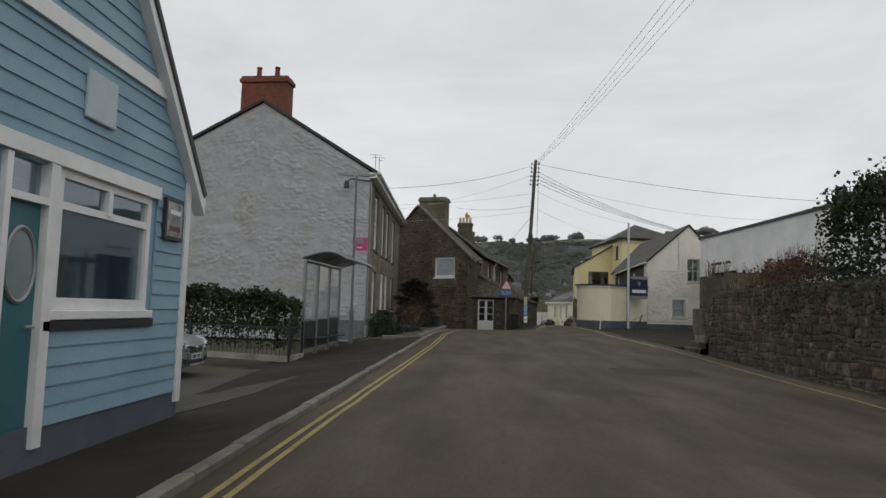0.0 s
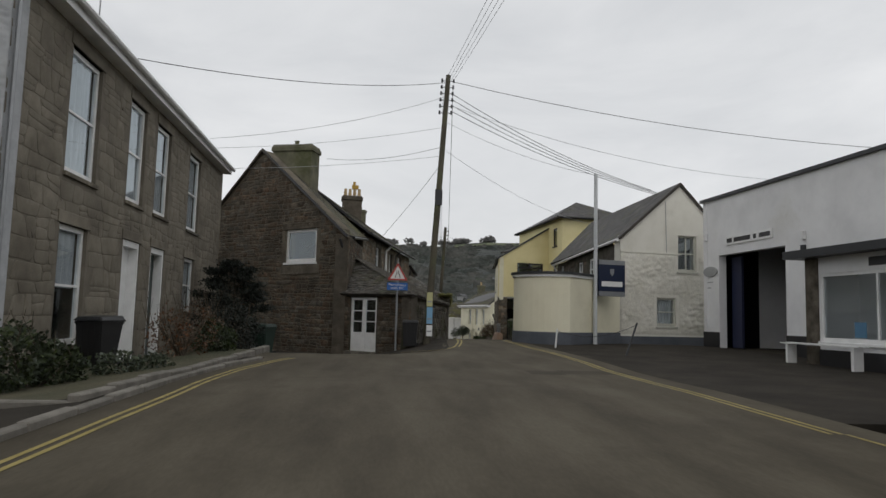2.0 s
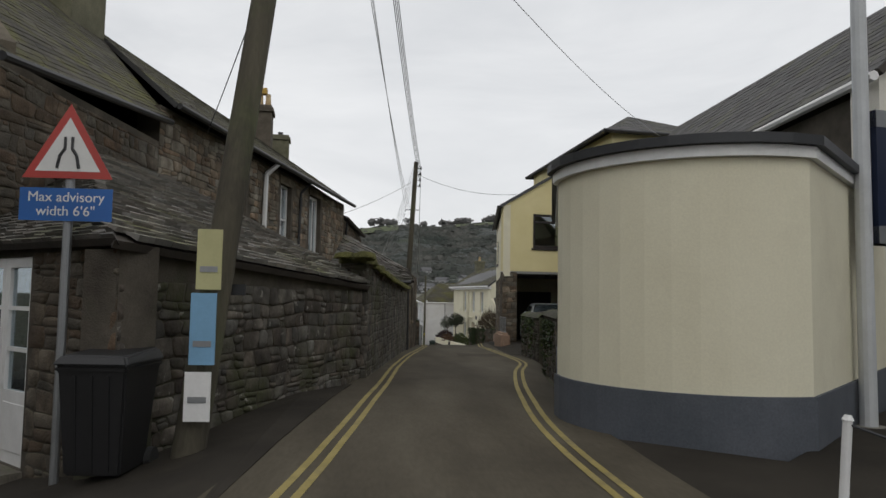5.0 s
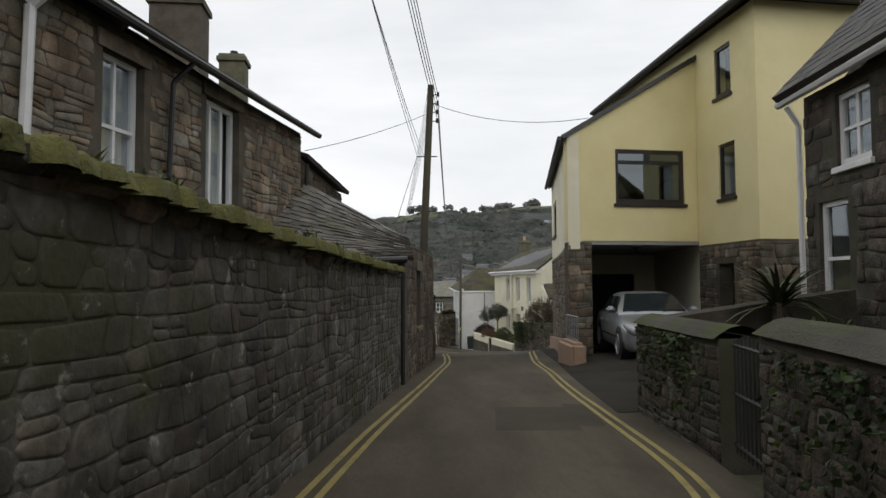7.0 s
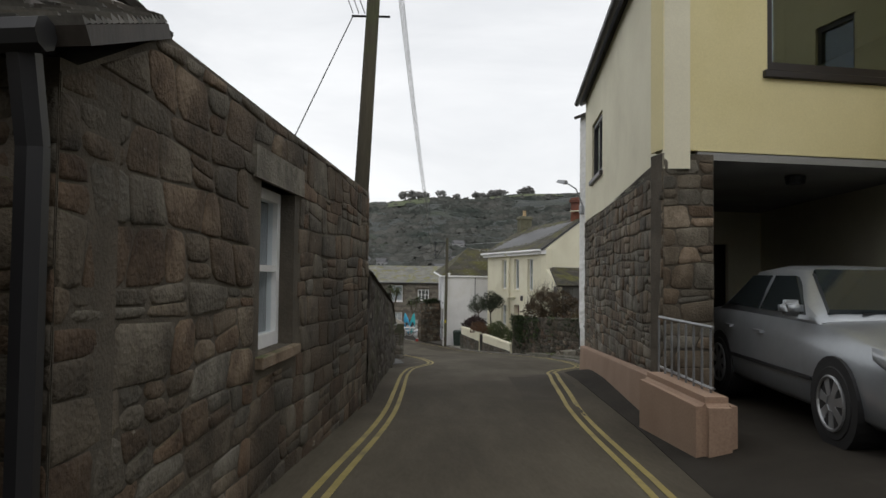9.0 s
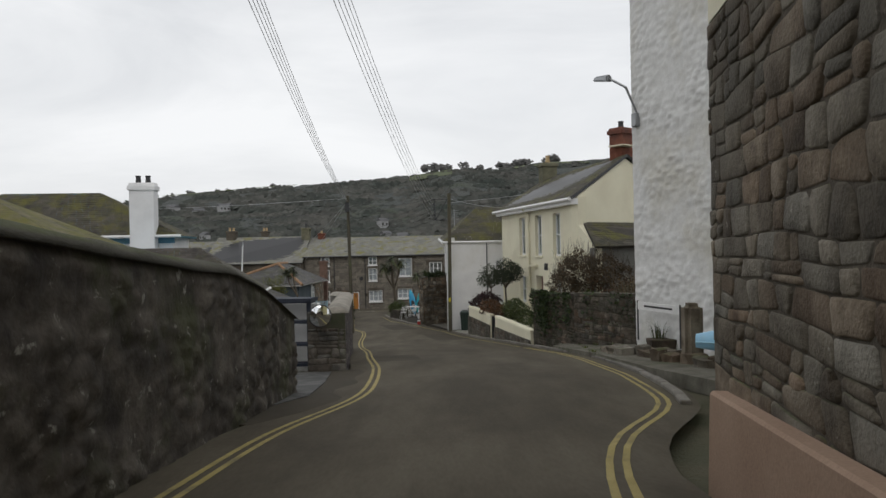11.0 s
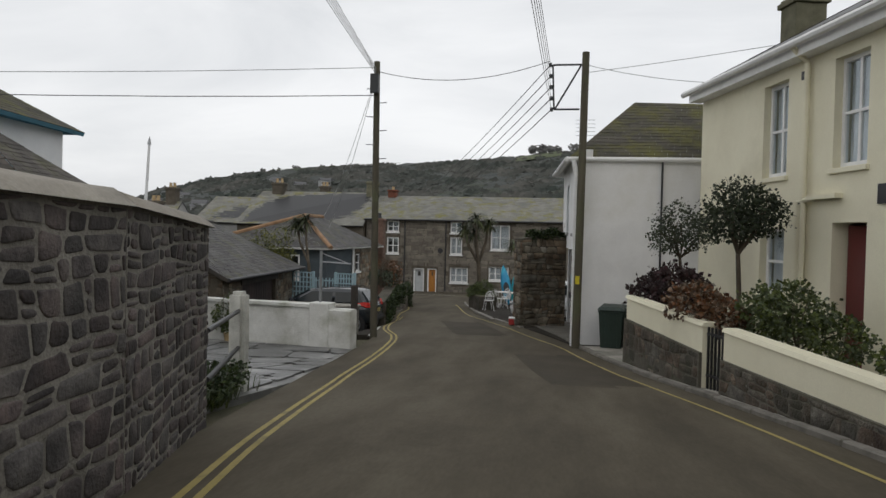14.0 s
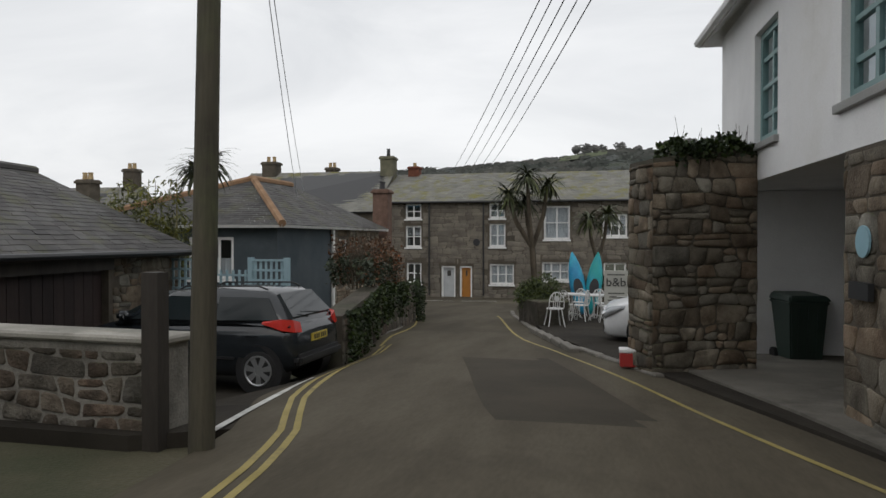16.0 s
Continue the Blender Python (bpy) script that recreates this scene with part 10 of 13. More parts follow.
def hedge_along(line, half, low, high, label, material, n, leaf, seed, name="hedge", category="hedge", twigs=0):
    """A hedge: leaves through the outer part of a long uneven body that follows a line; low and high are heights at its points."""
    rnd = np.random.default_rng(seed)
    h = thing(name, label, category)
    pts = np.array(line, float)
    seg = np.linalg.norm(np.diff(pts, axis=0), axis=1)
    acc = np.concatenate([[0], np.cumsum(seg)])
    t = rnd.uniform(0, acc[-1], n)
    x, y = np.interp(t, acc, pts[:, 0]), np.interp(t, acc, pts[:, 1])
    lo, hi = np.interp(t, acc, low), np.interp(t, acc, high)
    hi = hi + 0.09 * np.sin(t * 3.1) + 0.07 * np.sin(t * 7.7 + 1) + 0.05 * np.sin(t * 17)
    k = np.clip(np.searchsorted(acc, t) - 1, 0, len(seg) - 1)
    u = np.diff(pts, axis=0) / seg[:, None]
    nx, ny = u[k][:, 1], -u[k][:, 0]
    a = rnd.uniform(-0.15 * math.pi, 1.15 * math.pi, n)
    f = 0.6 + 0.4 * rnd.random(n) ** 0.5 + np.where(rnd.random(n) < 0.03, 0.2, 0) + 0.1 * np.sin(t * 5 + a * 3)
    cx = np.sign(np.cos(a)) * np.abs(np.cos(a)) ** 0.5 * f
    cz = np.sign(np.sin(a)) * np.abs(np.sin(a)) ** 0.5 * f
    mid = lo + (hi - lo) * 0.45
    z = np.where(cz > 0, mid + (hi - mid) * cz, mid + (mid - lo) * cz * 1.4)
    z = np.where((cz <= 0) | (rnd.random(n) < 0.45), lo + (hi - lo) * rnd.random(n), z)
    spots = np.stack([x + nx * cx * half, y + ny * cx * half, np.maximum(z, lo)], 1)
    nor = np.stack([nx * cx, ny * cx, np.maximum(cz, -0.2) + 0.15], 1)
    foliage("foliage", spots, nor, leaf, material, h, seed + 9)
    bm = bmesh.new()
    for s in np.arange(0.2, acc[-1], 0.45):
        px, py = float(np.interp(s, acc, pts[:, 0])), float(np.interp(s, acc, pts[:, 1]))
        l0, h0 = float(np.interp(s, acc, low)), float(np.interp(s, acc, high))
        tube(bm, (px, py, l0 - 0.05), (px + rnd.uniform(-0.1, 0.1), py + rnd.uniform(-0.1, 0.1), l0 + (h0 - l0) * 0.85), 0.02, 0.008, 5, False)
    for i in range(twigs):
        s = rnd.uniform(0, acc[-1])
        px, py, h0 = float(np.interp(s, acc, pts[:, 0])), float(np.interp(s, acc, pts[:, 1])), float(np.interp(s, acc, high))
        tube(bm, (px, py, h0 - 0.3), (px + rnd.uniform(-0.15, 0.15), py + rnd.uniform(-0.15, 0.15), h0 + rnd.uniform(0.1, 0.45)), 0.007, 0.003, 4, False)
    part("stem", bm, BARK, h)
    return h


def grass_tuft(spots, label, material, height=0.3, blades=30, spread=0.12, seed=1, name="grass", bend=0.5, parent=None):
    """Tufts of bent blades at the given places."""
    rnd = random.Random(seed)
    verts, faces = [], []
    for p in spots:
        p = Vector(p)
        for k in range(blades):
            a = rnd.uniform(0, math.tau)
            out = Vector((math.cos(a), math.sin(a), 0))
            side = Vector((-out.y, out.x, 0)) * rnd.uniform(0.006, 0.011)
            h = height * rnd.uniform(0.45, 1.2)
            f = p + out * spread * rnd.random()
            m = f + out * h * bend * 0.25 + Vector((0, 0, h * 0.6))
            t = f + out * h * bend * rnd.uniform(0.6, 1.2) + Vector((0, 0, h * rnd.uniform(0.7, 1.0)))
            o = len(verts)
            verts += [tuple(q) for q in (f - side, f + side, m + side * 0.8, m - side * 0.8, t)]
            faces += [(o, o + 1, o + 2, o + 3), (o + 3, o + 2, o + 4)]
    ob = raw(name, verts, faces, material, parent)
    if parent is None:
        tagged(ob, label, "grass", kind="stuff")
    else:
        ob["kind"] = "stuff"
    return ob


def ivy(F, s0, s1, lowf, topf, n, label, seed=1, leaf=0.07, material=None, lumps=9):
    """Ivy hanging in uneven curtains on a wall face."""
    rnd = np.random.default_rng(seed)
    cs, cz = rnd.uniform(s0, s1, lumps), rnd.random(lumps)
    w = rnd.integers(0, lumps, n)
    s = cs[w] + rnd.normal(0, (s1 - s0) / lumps * 0.55, n)
    s = np.where((s < s0) | (s > s1), rnd.uniform(s0, s1, n), s)
    lo, hi = np.array([lowf(v) for v in s]), np.array([topf(v) for v in s])
    drop = (0.35 + 0.65 * cz[w]) * (hi - lo)
    z = hi + 0.03 - drop * rnd.random(n) ** 1.6
    d = rnd.uniform(0.0, 0.09, n)
    spots = np.array([tuple(F.P(a, b, c)) for a, b, c in zip(s, z, d)])
    nor = np.tile((F.n.x, F.n.y, -0.1), (n, 1))
    v, f = leaf_fan(spots, nor, leaf, np.random.default_rng(seed + 3), 0.6, 0.7, 0.5)
    ob = raw("ivy", v.tolist(), f.tolist(), material or IVY_LEAF)
    return tagged(ob, label, "ivy", kind="stuff")


def small_tree(foot, fork, blobs, label, material, n, leaf, seed, r=0.05, slim=0.4):
    """A small garden tree: a bare stem that forks into limbs under a round, loose crown."""
    rnd = random.Random(seed)
    h = thing("small_tree", label, "tree", "small trees in the cream house garden")
    bm = bmesh.new()
    a, b = Vector(foot), Vector(fork)
    m = a.lerp(b, 0.55) + Vector((0.05, -0.03, 0))
    tube(bm, a, m, r, r * 0.85, 8, False)
    tube(bm, m, b, r * 0.85, r * 0.75, 8, False)
    for k in range(9):
        c = blobs[k % len(blobs)]
        q = Vector((c[0] + c[3] * rnd.uniform(-0.5, 0.5), c[1] + c[4] * rnd.uniform(-0.5, 0.5), c[2] + c[5] * rnd.uniform(-0.3, 0.6)))
        k1 = b.lerp(q, 0.5) + Vector((rnd.uniform(-0.08, 0.08), rnd.uniform(-0.08, 0.08), -0.05))
        tube(bm, b, k1, r * 0.5, r * 0.35, 6, False)
        tube(bm, k1, q, r * 0.35, 0.006, 5, False)
        for j in range(4):
            e = q + Vector((rnd.uniform(-1, 1) * c[3] * 0.5, rnd.uniform(-1, 1) * c[4] * 0.5, rnd.uniform(-0.2, 0.6) * c[5]))
            tube(bm, k1.lerp(q, 0.4 + 0.15 * j), e, 0.009, 0.003, 4, False)
    part("trunk", bm, BARK, h)
    s, d = clump_spots(blobs, n, np.random.default_rng(seed), 0.35)
    foliage("crown", s, d, leaf, material, h, seed + 4, slim)
    return h


def cordyline(foot, heads, label, seed=1, leaf=0.85, count=85, r=0.1):
    """A cabbage palm: bare forked stems, each ending in a mop of long strap leaves."""
    rnd = random.Random(seed)
    h = thing("cordyline_palm", label, "palm tree", "cordyline palms")
    foot = Vector(foot)
    bm = bmesh.new()
    mean = sum((Vector(q) for q in heads), Vector()) / len(heads)
    fork = foot.lerp(mean, 0.55)
    fork.x, fork.y = foot.x + (mean.x - foot.x) * 0.3, foot.y + (mean.y - foot.y) * 0.3
    tube(bm, foot, foot.lerp(fork, 0.5) + Vector((0.04, 0, 0)), r, r * 0.8, 9, False)
    tube(bm, foot.lerp(fork, 0.5) + Vector((0.04, 0, 0)), fork, r * 0.8, r * 0.75, 9, False)
    for q in heads:
        q = Vector(q)
        m = fork.lerp(q, 0.5) + (Vector((q.x, q.y, 0)) - Vector((fork.x, fork.y, 0))) * 0.2
        tube(bm, fork, m, r * 0.62, r * 0.55, 8, False)
        tube(bm, m, q, r * 0.55, r * 0.45, 8)
    part("trunk", bm, BARK, h)
    for q in heads:
        q = Vector(q)
        verts, faces = [], []
        for k in range(count):
            a, up = rnd.uniform(0, math.tau), rnd.uniform(-0.75, 1.0)
            out = Vector((math.cos(a), math.sin(a), 0))
            side = Vector((-out.y, out.x, 0))
            ln = leaf * rnd.uniform(0.6, 1.1)
            p, wd = q + Vector((0, 0, rnd.uniform(-0.15, 0.1))), 0.028
            d = (out + Vector((0, 0, up))).normalized()
            o = len(verts)
            steps = 4
            for i in range(steps + 1):
                w = wd * (1.0 if i < steps - 1 else 0.6) * (1 if i < steps else 0.05)
                verts += [tuple(p - side * w), tuple(p + side * w)]
                p = p + d * ln / steps
                d = (d + Vector((0, 0, -0.34))).normalized()
            faces += [(o + 2 * i, o + 2 * i + 1, o + 2 * i + 3, o + 2 * i + 2) for i in range(steps)]
        raw("leaf_head", verts, faces, CORDYLINE_LEAF, h)["kind"] = "stuff"
    return h


# ---- vehicles and street things ----
CAR_SILVER = plain_mat("silver_car_paint", (0.36, 0.38, 0.4), 0.28, 0.55)
CAR_BLACK = plain_mat("black_car_paint", (0.016, 0.02, 0.024), 0.15, 0.0, 0.7)
CAR_WHITE = plain_mat("white_car_paint", (0.72, 0.73, 0.74), 0.25)
CAR_GREY = plain_mat("silver_grey_car_paint", (0.3, 0.31, 0.33), 0.28, 0.5)
CAR_GLASS = plain_mat("tinted_car_glass", (0.02, 0.026, 0.028), 0.05, 0.0, 0.35)
CAR_TRIM = plain_mat("black_car_trim", (0.015, 0.015, 0.016), 0.6)
LAMP_GLASS = plain_mat("headlamp_glass", (0.42, 0.44, 0.46), 0.1, 0.2, 0.8)
TAIL_RED = plain_mat("red_tail_lamp", (0.55, 0.025, 0.015), 0.2)
ALLOY = plain_mat("alloy_rim", (0.42, 0.43, 0.44), 0.35, 0.7)
CHROME = plain_mat("chrome", (0.6, 0.61, 0.62), 0.12, 0.9)
PLATE_WHITE = plain_mat("plate_white", (0.7, 0.7, 0.68), 0.4)
PLATE_YELLOW = plain_mat("plate_yellow", (0.55, 0.42, 0.06), 0.4)
BIN_GREEN = plain_mat("dark_green_bin_plastic", (0.018, 0.035, 0.027), 0.5)
BIN_BLACK = plain_mat("black_bin_plastic", (0.014, 0.014, 0.015), 0.5)


def smooth(ob):
    ob.data.shade_smooth()
    return ob


def car(name, label, paint, where, heading, half, stations, cabin, axles, radius=0.31, plate_rear=False, tail=None, nose=True):
    """A car in its own axes: x ahead, origin on the ground under its middle. stations: (x, half width, bottom, shoulder, middle height);
    cabin: (windscreen foot, windscreen top, roof end, rear window foot) as (x, z), half widths at belt and roof."""
    c = thing(name, label, "car", "parked cars")
    bm = bmesh.new()
    rings = []
    for x, w, lo, sh, mid in stations:
        side = [(w * 0.86, lo), (w * 0.97, lo + 0.07), (w, lo + (sh - lo) * 0.45), (w * 0.985, lo + (sh - lo) * 0.75), (w * 0.93, sh), (w * 0.8, sh + (mid - sh) * 0.55), (w * 0.4, mid - 0.01)]
        rings.append([(x, y, z) for y, z in side] + [(x, 0, mid)] + [(x, -y, z) for y, z in side[::-1]])
    loft(bm, rings)
    body = smooth(part("body", bm, paint, c))
    (ax, az), (bx, bz), (cx, cz), (dx, dz), wb, wr = cabin
    bm = bmesh.new()
    mx = (bx + cx) / 2
    prof = [(ax, az - 0.04, wb * 0.92), (ax - (ax - bx) * 0.12, az + (bz - az) * 0.14, wb * 0.965), (bx + (ax - bx) * 0.12, bz - 0.06, wr * 0.97), (bx - 0.06, bz - 0.012, wr), (mx, max(bz, cz) + 0.025, wr * 1.01), (cx + 0.06, cz - 0.012, wr), (cx + (dx - cx) * 0.2, cz - (cz - dz) * 0.2, wr * 0.98), (dx, dz - 0.04, wb * 0.9)]
    rings = []
    for x, z, w in prof:
        belt = az if x > mx else dz
        f = (z - belt) / (bz - belt + 0.03)
        rings.append([(x, wb, min(belt - 0.05, z)), (x, wb - (wb - w) * 0.55 if f > 0.3 else max(w, wb * 0.96), belt + (z - belt) * 0.55), (x, w, z - 0.015), (x, w * 0.8, z + 0.012), (x, 0, z + 0.025),
                      (x, -w * 0.8, z + 0.012), (x, -w, z - 0.015), (x, -(wb - (wb - w) * 0.55 if f > 0.3 else max(w, wb * 0.96)), belt + (z - belt) * 0.55), (x, -wb, min(belt - 0.05, z))])
    loft(bm, rings)
    smooth(part("roof", bm, paint, c))

    def pane(nm, corners, inset=0.0, mat=None, thick=0.012):
        pts = [Vector(p) for p in corners]
        nrm = (pts[1] - pts[0]).cross(pts[2] - pts[0]).normalized()
        mid = sum(pts, Vector()) / len(pts)
        if nrm.dot(mid - Vector((mid.x * 0.5 + 0.0, 0, 0.6))) < 0:
            nrm = -nrm
        bm = bmesh.new()
        lo = [bm.verts.new(p - nrm * 0.06) for p in pts]
        hi = [bm.verts.new(p + (mid - p) * 0.015 + nrm * thick) for p in pts]
        bm.faces.new(hi)
        for i in range(len(pts)):
            j = (i + 1) % len(pts)
            bm.faces.new((lo[i], lo[j], hi[j], hi[i]))
        return part(nm, bm, mat or CAR_GLASS, c)

    # glass: the windscreen, the rear window and the two windows of each side
    def lerp2(p, q, f):
        return (p[0] + (q[0] - p[0]) * f, p[1] + (q[1] - p[1]) * f)
    A, B, C, D = (ax, az), (bx, bz), (cx, cz), (dx, dz)
    w0, w1 = lerp2(A, B, 0.08), lerp2(A, B, 0.9)
    pane("windscreen", [(w0[0], -wb * 0.86, w0[1] + 0.03), (w0[0], wb * 0.86, w0[1] + 0.03), (w1[0], wr * 0.9, w1[1] + 0.02), (w1[0], -wr * 0.9, w1[1] + 0.02)], thick=0.03)
    w0, w1 = lerp2(D, C, 0.1), lerp2(D, C, 0.85)
    pane("rear_window", [(w0[0], -wb * 0.82, w0[1] + 0.02), (w0[0], wb * 0.82, w0[1] + 0.02), (w1[0], wr * 0.86, w1[1] + 0.02), (w1[0], -wr * 0.86, w1[1] + 0.02)], thick=0.03)
    for sgn in (1, -1):
        def sp(x, f):
            belt = az + (dz - az) * (ax - x) / (ax - dx)
            z = belt + 0.03 + (min(bz, cz) - 0.08 - belt) * f
            y = wb - (wb - wr) * (0.1 + f * 0.78)
            return (x, sgn * (y + 0.004), z)
        mid = (bx + cx) / 2 + 0.02
        pane("side_window", [sp(ax - (ax - bx) * 0.35, 0.0), sp(mid + 0.04, 0.0), sp(mid + 0.04, 0.95), sp(bx - 0.02, 0.95)])
        pane("side_window", [sp(mid - 0.04, 0.0), sp(dx - (dx - cx) * 0.45, 0.05), sp(cx + 0.02, 0.95), sp(mid - 0.04, 0.95)])
        bm = bmesh.new()
        cube(bm, ax - 0.34, ax - 0.18, sgn * (wb + 0.12) - 0.1, sgn * (wb + 0.12) + 0.1, az + 0.02, az + 0.17)
        bevelled(bm, 0.045, 3)
        smooth(part("wing_mirror", bm, paint, c))
        for hx in (mid + 0.12, mid - 0.75):
            bm = bmesh.new()
            slab(bm, Face((hx, sgn * half), (hx + 0.18, sgn * half)), 0, 0.18, 0.76, 0.79, -0.025, 0.025)
            part("door_handle", bm, paint, c)
        bm = bmesh.new()
        slab(bm, Face((axles[1] + 0.38, sgn * half), (axles[0] - 0.38, sgn * half)), 0, axles[0] - axles[1] - 0.76, 0.44, 0.475, -0.02, 0.016)
        part("side_moulding", bm, CAR_TRIM, c)
        for wx in axles:
            bm = bmesh.new()
            tube(bm, (wx, sgn * (half - 0.3), radius), (wx, sgn * (half + 0.004), radius), radius + 0.075, radius + 0.075, 28)
            part("wheel_arch", bm, CAR_TRIM, c)
            bm = bmesh.new()
            tube(bm, (wx, sgn * (half - 0.2), radius), (wx, sgn * (half + 0.012), radius), radius, radius, 32)
            bevelled(bm, 0.02, 1)
            wheel = part("wheel", bm, RUBBER, c)
            bm = bmesh.new()
            y = sgn * (half + 0.014)
            tube(bm, (wx, y - sgn * 0.03, radius), (wx, y, radius), radius * 0.3, radius * 0.26, 16)
            for k in range(7):
                a = k * math.tau / 7 + 0.2
                d, q = Vector((math.cos(a), 0, math.sin(a))), Vector((-math.sin(a), 0, math.cos(a)))
                o = Vector((wx, y - sgn * 0.012, radius))
                s2 = Vector((0, sgn * 0.02, 0))
                i, e = o + d * radius * 0.2, o + d * radius * 0.66
                hexa(bm, [i - q * 0.028, i + q * 0.028, e + q * 0.045, e - q * 0.045, i - q * 0.028 + s2, i + q * 0.028 + s2, e + q * 0.045 + s2 * 0.6, e - q * 0.045 + s2 * 0.6])
            prev = None
            ring0 = [Vector((wx + math.cos(k * math.tau / 28) * radius * 0.7, y + sgn * 0.006, radius + math.sin(k * math.tau / 28) * radius * 0.7)) for k in range(29)]
            pipe(bm, ring0, 0.014, 5)
            part("rim", bm, ALLOY, wheel)
    fx, fw, flo, fsh, fmid = stations[0]
    x1, w1f = stations[2][0], stations[2][1]
    if nose:
        k = fw / 0.68
        for sgn in (1, -1):
            bm = bmesh.new()
            rings = []
            for dx0, y, lo, hi in ((0.02, 0.44, -0.09, 0.02), (0.014, 0.56, -0.1, 0.08), (-0.025, 0.72, -0.08, 0.14), (-0.11, 0.835, -0.01, 0.18), (-0.32, 0.89, 0.11, 0.2)):
                x, y = fx + dx0, sgn * y * k
                rings.append([(x, y, fsh + lo), (x + 0.012, y * 1.01, fsh + (lo + hi) * 0.5), (x - 0.05, y * 0.98, fsh + hi), (x - 0.2, y * 0.85, fsh + (lo + hi) * 0.5)])
            loft(bm, rings)
            lamp = smooth(part("headlamp", bm, LAMP_GLASS, c))
            for dx0, y, dz0, rr in ((0.026, 0.53, 0.005, 0.045), (-0.01, 0.67, 0.035, 0.055)):
                bm = bmesh.new()
                tube(bm, (fx + dx0 - 0.04, sgn * y * k, fsh + dz0), (fx + dx0 + 0.016, sgn * y * k, fsh + dz0), rr, rr * 0.75, 14)
                part("reflector", bm, CHROME, lamp)
            bm = bmesh.new()
            hexa(bm, [(fx - 0.12, sgn * 0.48 * k, flo + 0.02), (fx + 0.012, sgn * 0.48 * k, flo + 0.02), (fx - 0.0, sgn * 0.68 * k, flo + 0.05), (fx - 0.15, sgn * 0.68 * k, flo + 0.05),
                      (fx - 0.12, sgn * 0.5 * k, flo + 0.11), (fx + 0.012, sgn * 0.5 * k, flo + 0.11), (fx - 0.0, sgn * 0.69 * k, flo + 0.14), (fx - 0.15, sgn * 0.69 * k, flo + 0.14)])
            part("fog_lamp_recess", bm, CAR_TRIM, c)
        bm = bmesh.new()
        hexa(bm, [(fx - 0.1, -0.34 * k, fsh - 0.12), (fx + 0.014, -0.34 * k, fsh - 0.12), (fx + 0.014, 0.34 * k, fsh - 0.12), (fx - 0.1, 0.34 * k, fsh - 0.12),
                  (fx - 0.1, -0.42 * k, fsh + 0.01), (fx + 0.014, -0.42 * k, fsh + 0.01), (fx + 0.014, 0.42 * k, fsh + 0.01), (fx - 0.1, 0.42 * k, fsh + 0.01)])
        g = part("grille", bm, CAR_TRIM, c)
        bm = bmesh.new()
        pipe(bm, [(fx + 0.01, -0.43 * k, fsh + 0.015), (fx + 0.022, -0.2 * k, fsh - 0.02), (fx + 0.026, 0, fsh - 0.035), (fx + 0.022, 0.2 * k, fsh - 0.02), (fx + 0.01, 0.43 * k, fsh + 0.015)], 0.018, 6)
        pipe(bm, [(fx + 0.01, -0.43 * k, fsh + 0.01), (fx + 0.016, -0.34 * k, fsh - 0.12), (fx + 0.018, 0, fsh - 0.135), (fx + 0.016, 0.34 * k, fsh - 0.12), (fx + 0.01, 0.43 * k, fsh + 0.01)], 0.01, 6)
        part("grille_bar", bm, CHROME, g)
        bm = bmesh.new()
        tube(bm, (fx, 0, fsh - 0.05), (fx + 0.045, 0, fsh - 0.05), 0.06, 0.052, 18)
        part("badge", bm, CHROME, g)
        bm = bmesh.new()
        cube(bm, fx - 0.14, fx + 0.012, -0.4 * k, 0.4 * k, flo + 0.005, flo + 0.1)
        bevelled(bm, 0.02, 1)
        lg = part("lower_grille", bm, CAR_TRIM, c)
        bm = bmesh.new()
        pipe(bm, [(fx + 0.008, -0.47 * k, fsh - 0.14), (fx + 0.012, -0.43 * k, flo + 0.02), (fx + 0.015, -0.34 * k, flo - 0.01), (fx + 0.015, 0.34 * k, flo - 0.01), (fx + 0.012, 0.43 * k, flo + 0.02), (fx + 0.008, 0.47 * k, fsh - 0.14)], 0.011, 6)
        part("bumper_trim", bm, CHROME, lg)
        bm = bmesh.new()
        cube(bm, fx + 0.008, fx + 0.022, -0.26, 0.26, flo + 0.105, flo + 0.215)
        p = part("plate", bm, PLATE_WHITE, c)
        for k in range(6):
            bm = bmesh.new()
            y = -0.19 + k * 0.068 + (0.03 if k > 2 else 0)
            cube(bm, fx + 0.0225, fx + 0.025, y - 0.02, y + 0.02, flo + 0.125, flo + 0.195)
            part("plate_bar", bm, CAR_TRIM, p)
        for sgn in (-0.5, 0.25):
            bm = bmesh.new()
            tube(bm, (ax - 0.05, sgn * wb, az + 0.05), (ax - (ax - bx) * 0.22, sgn * wb + 0.55, az + (bz - az) * 0.24), 0.012, 0.007, 5)
            part("wiper", bm, CAR_TRIM, c)
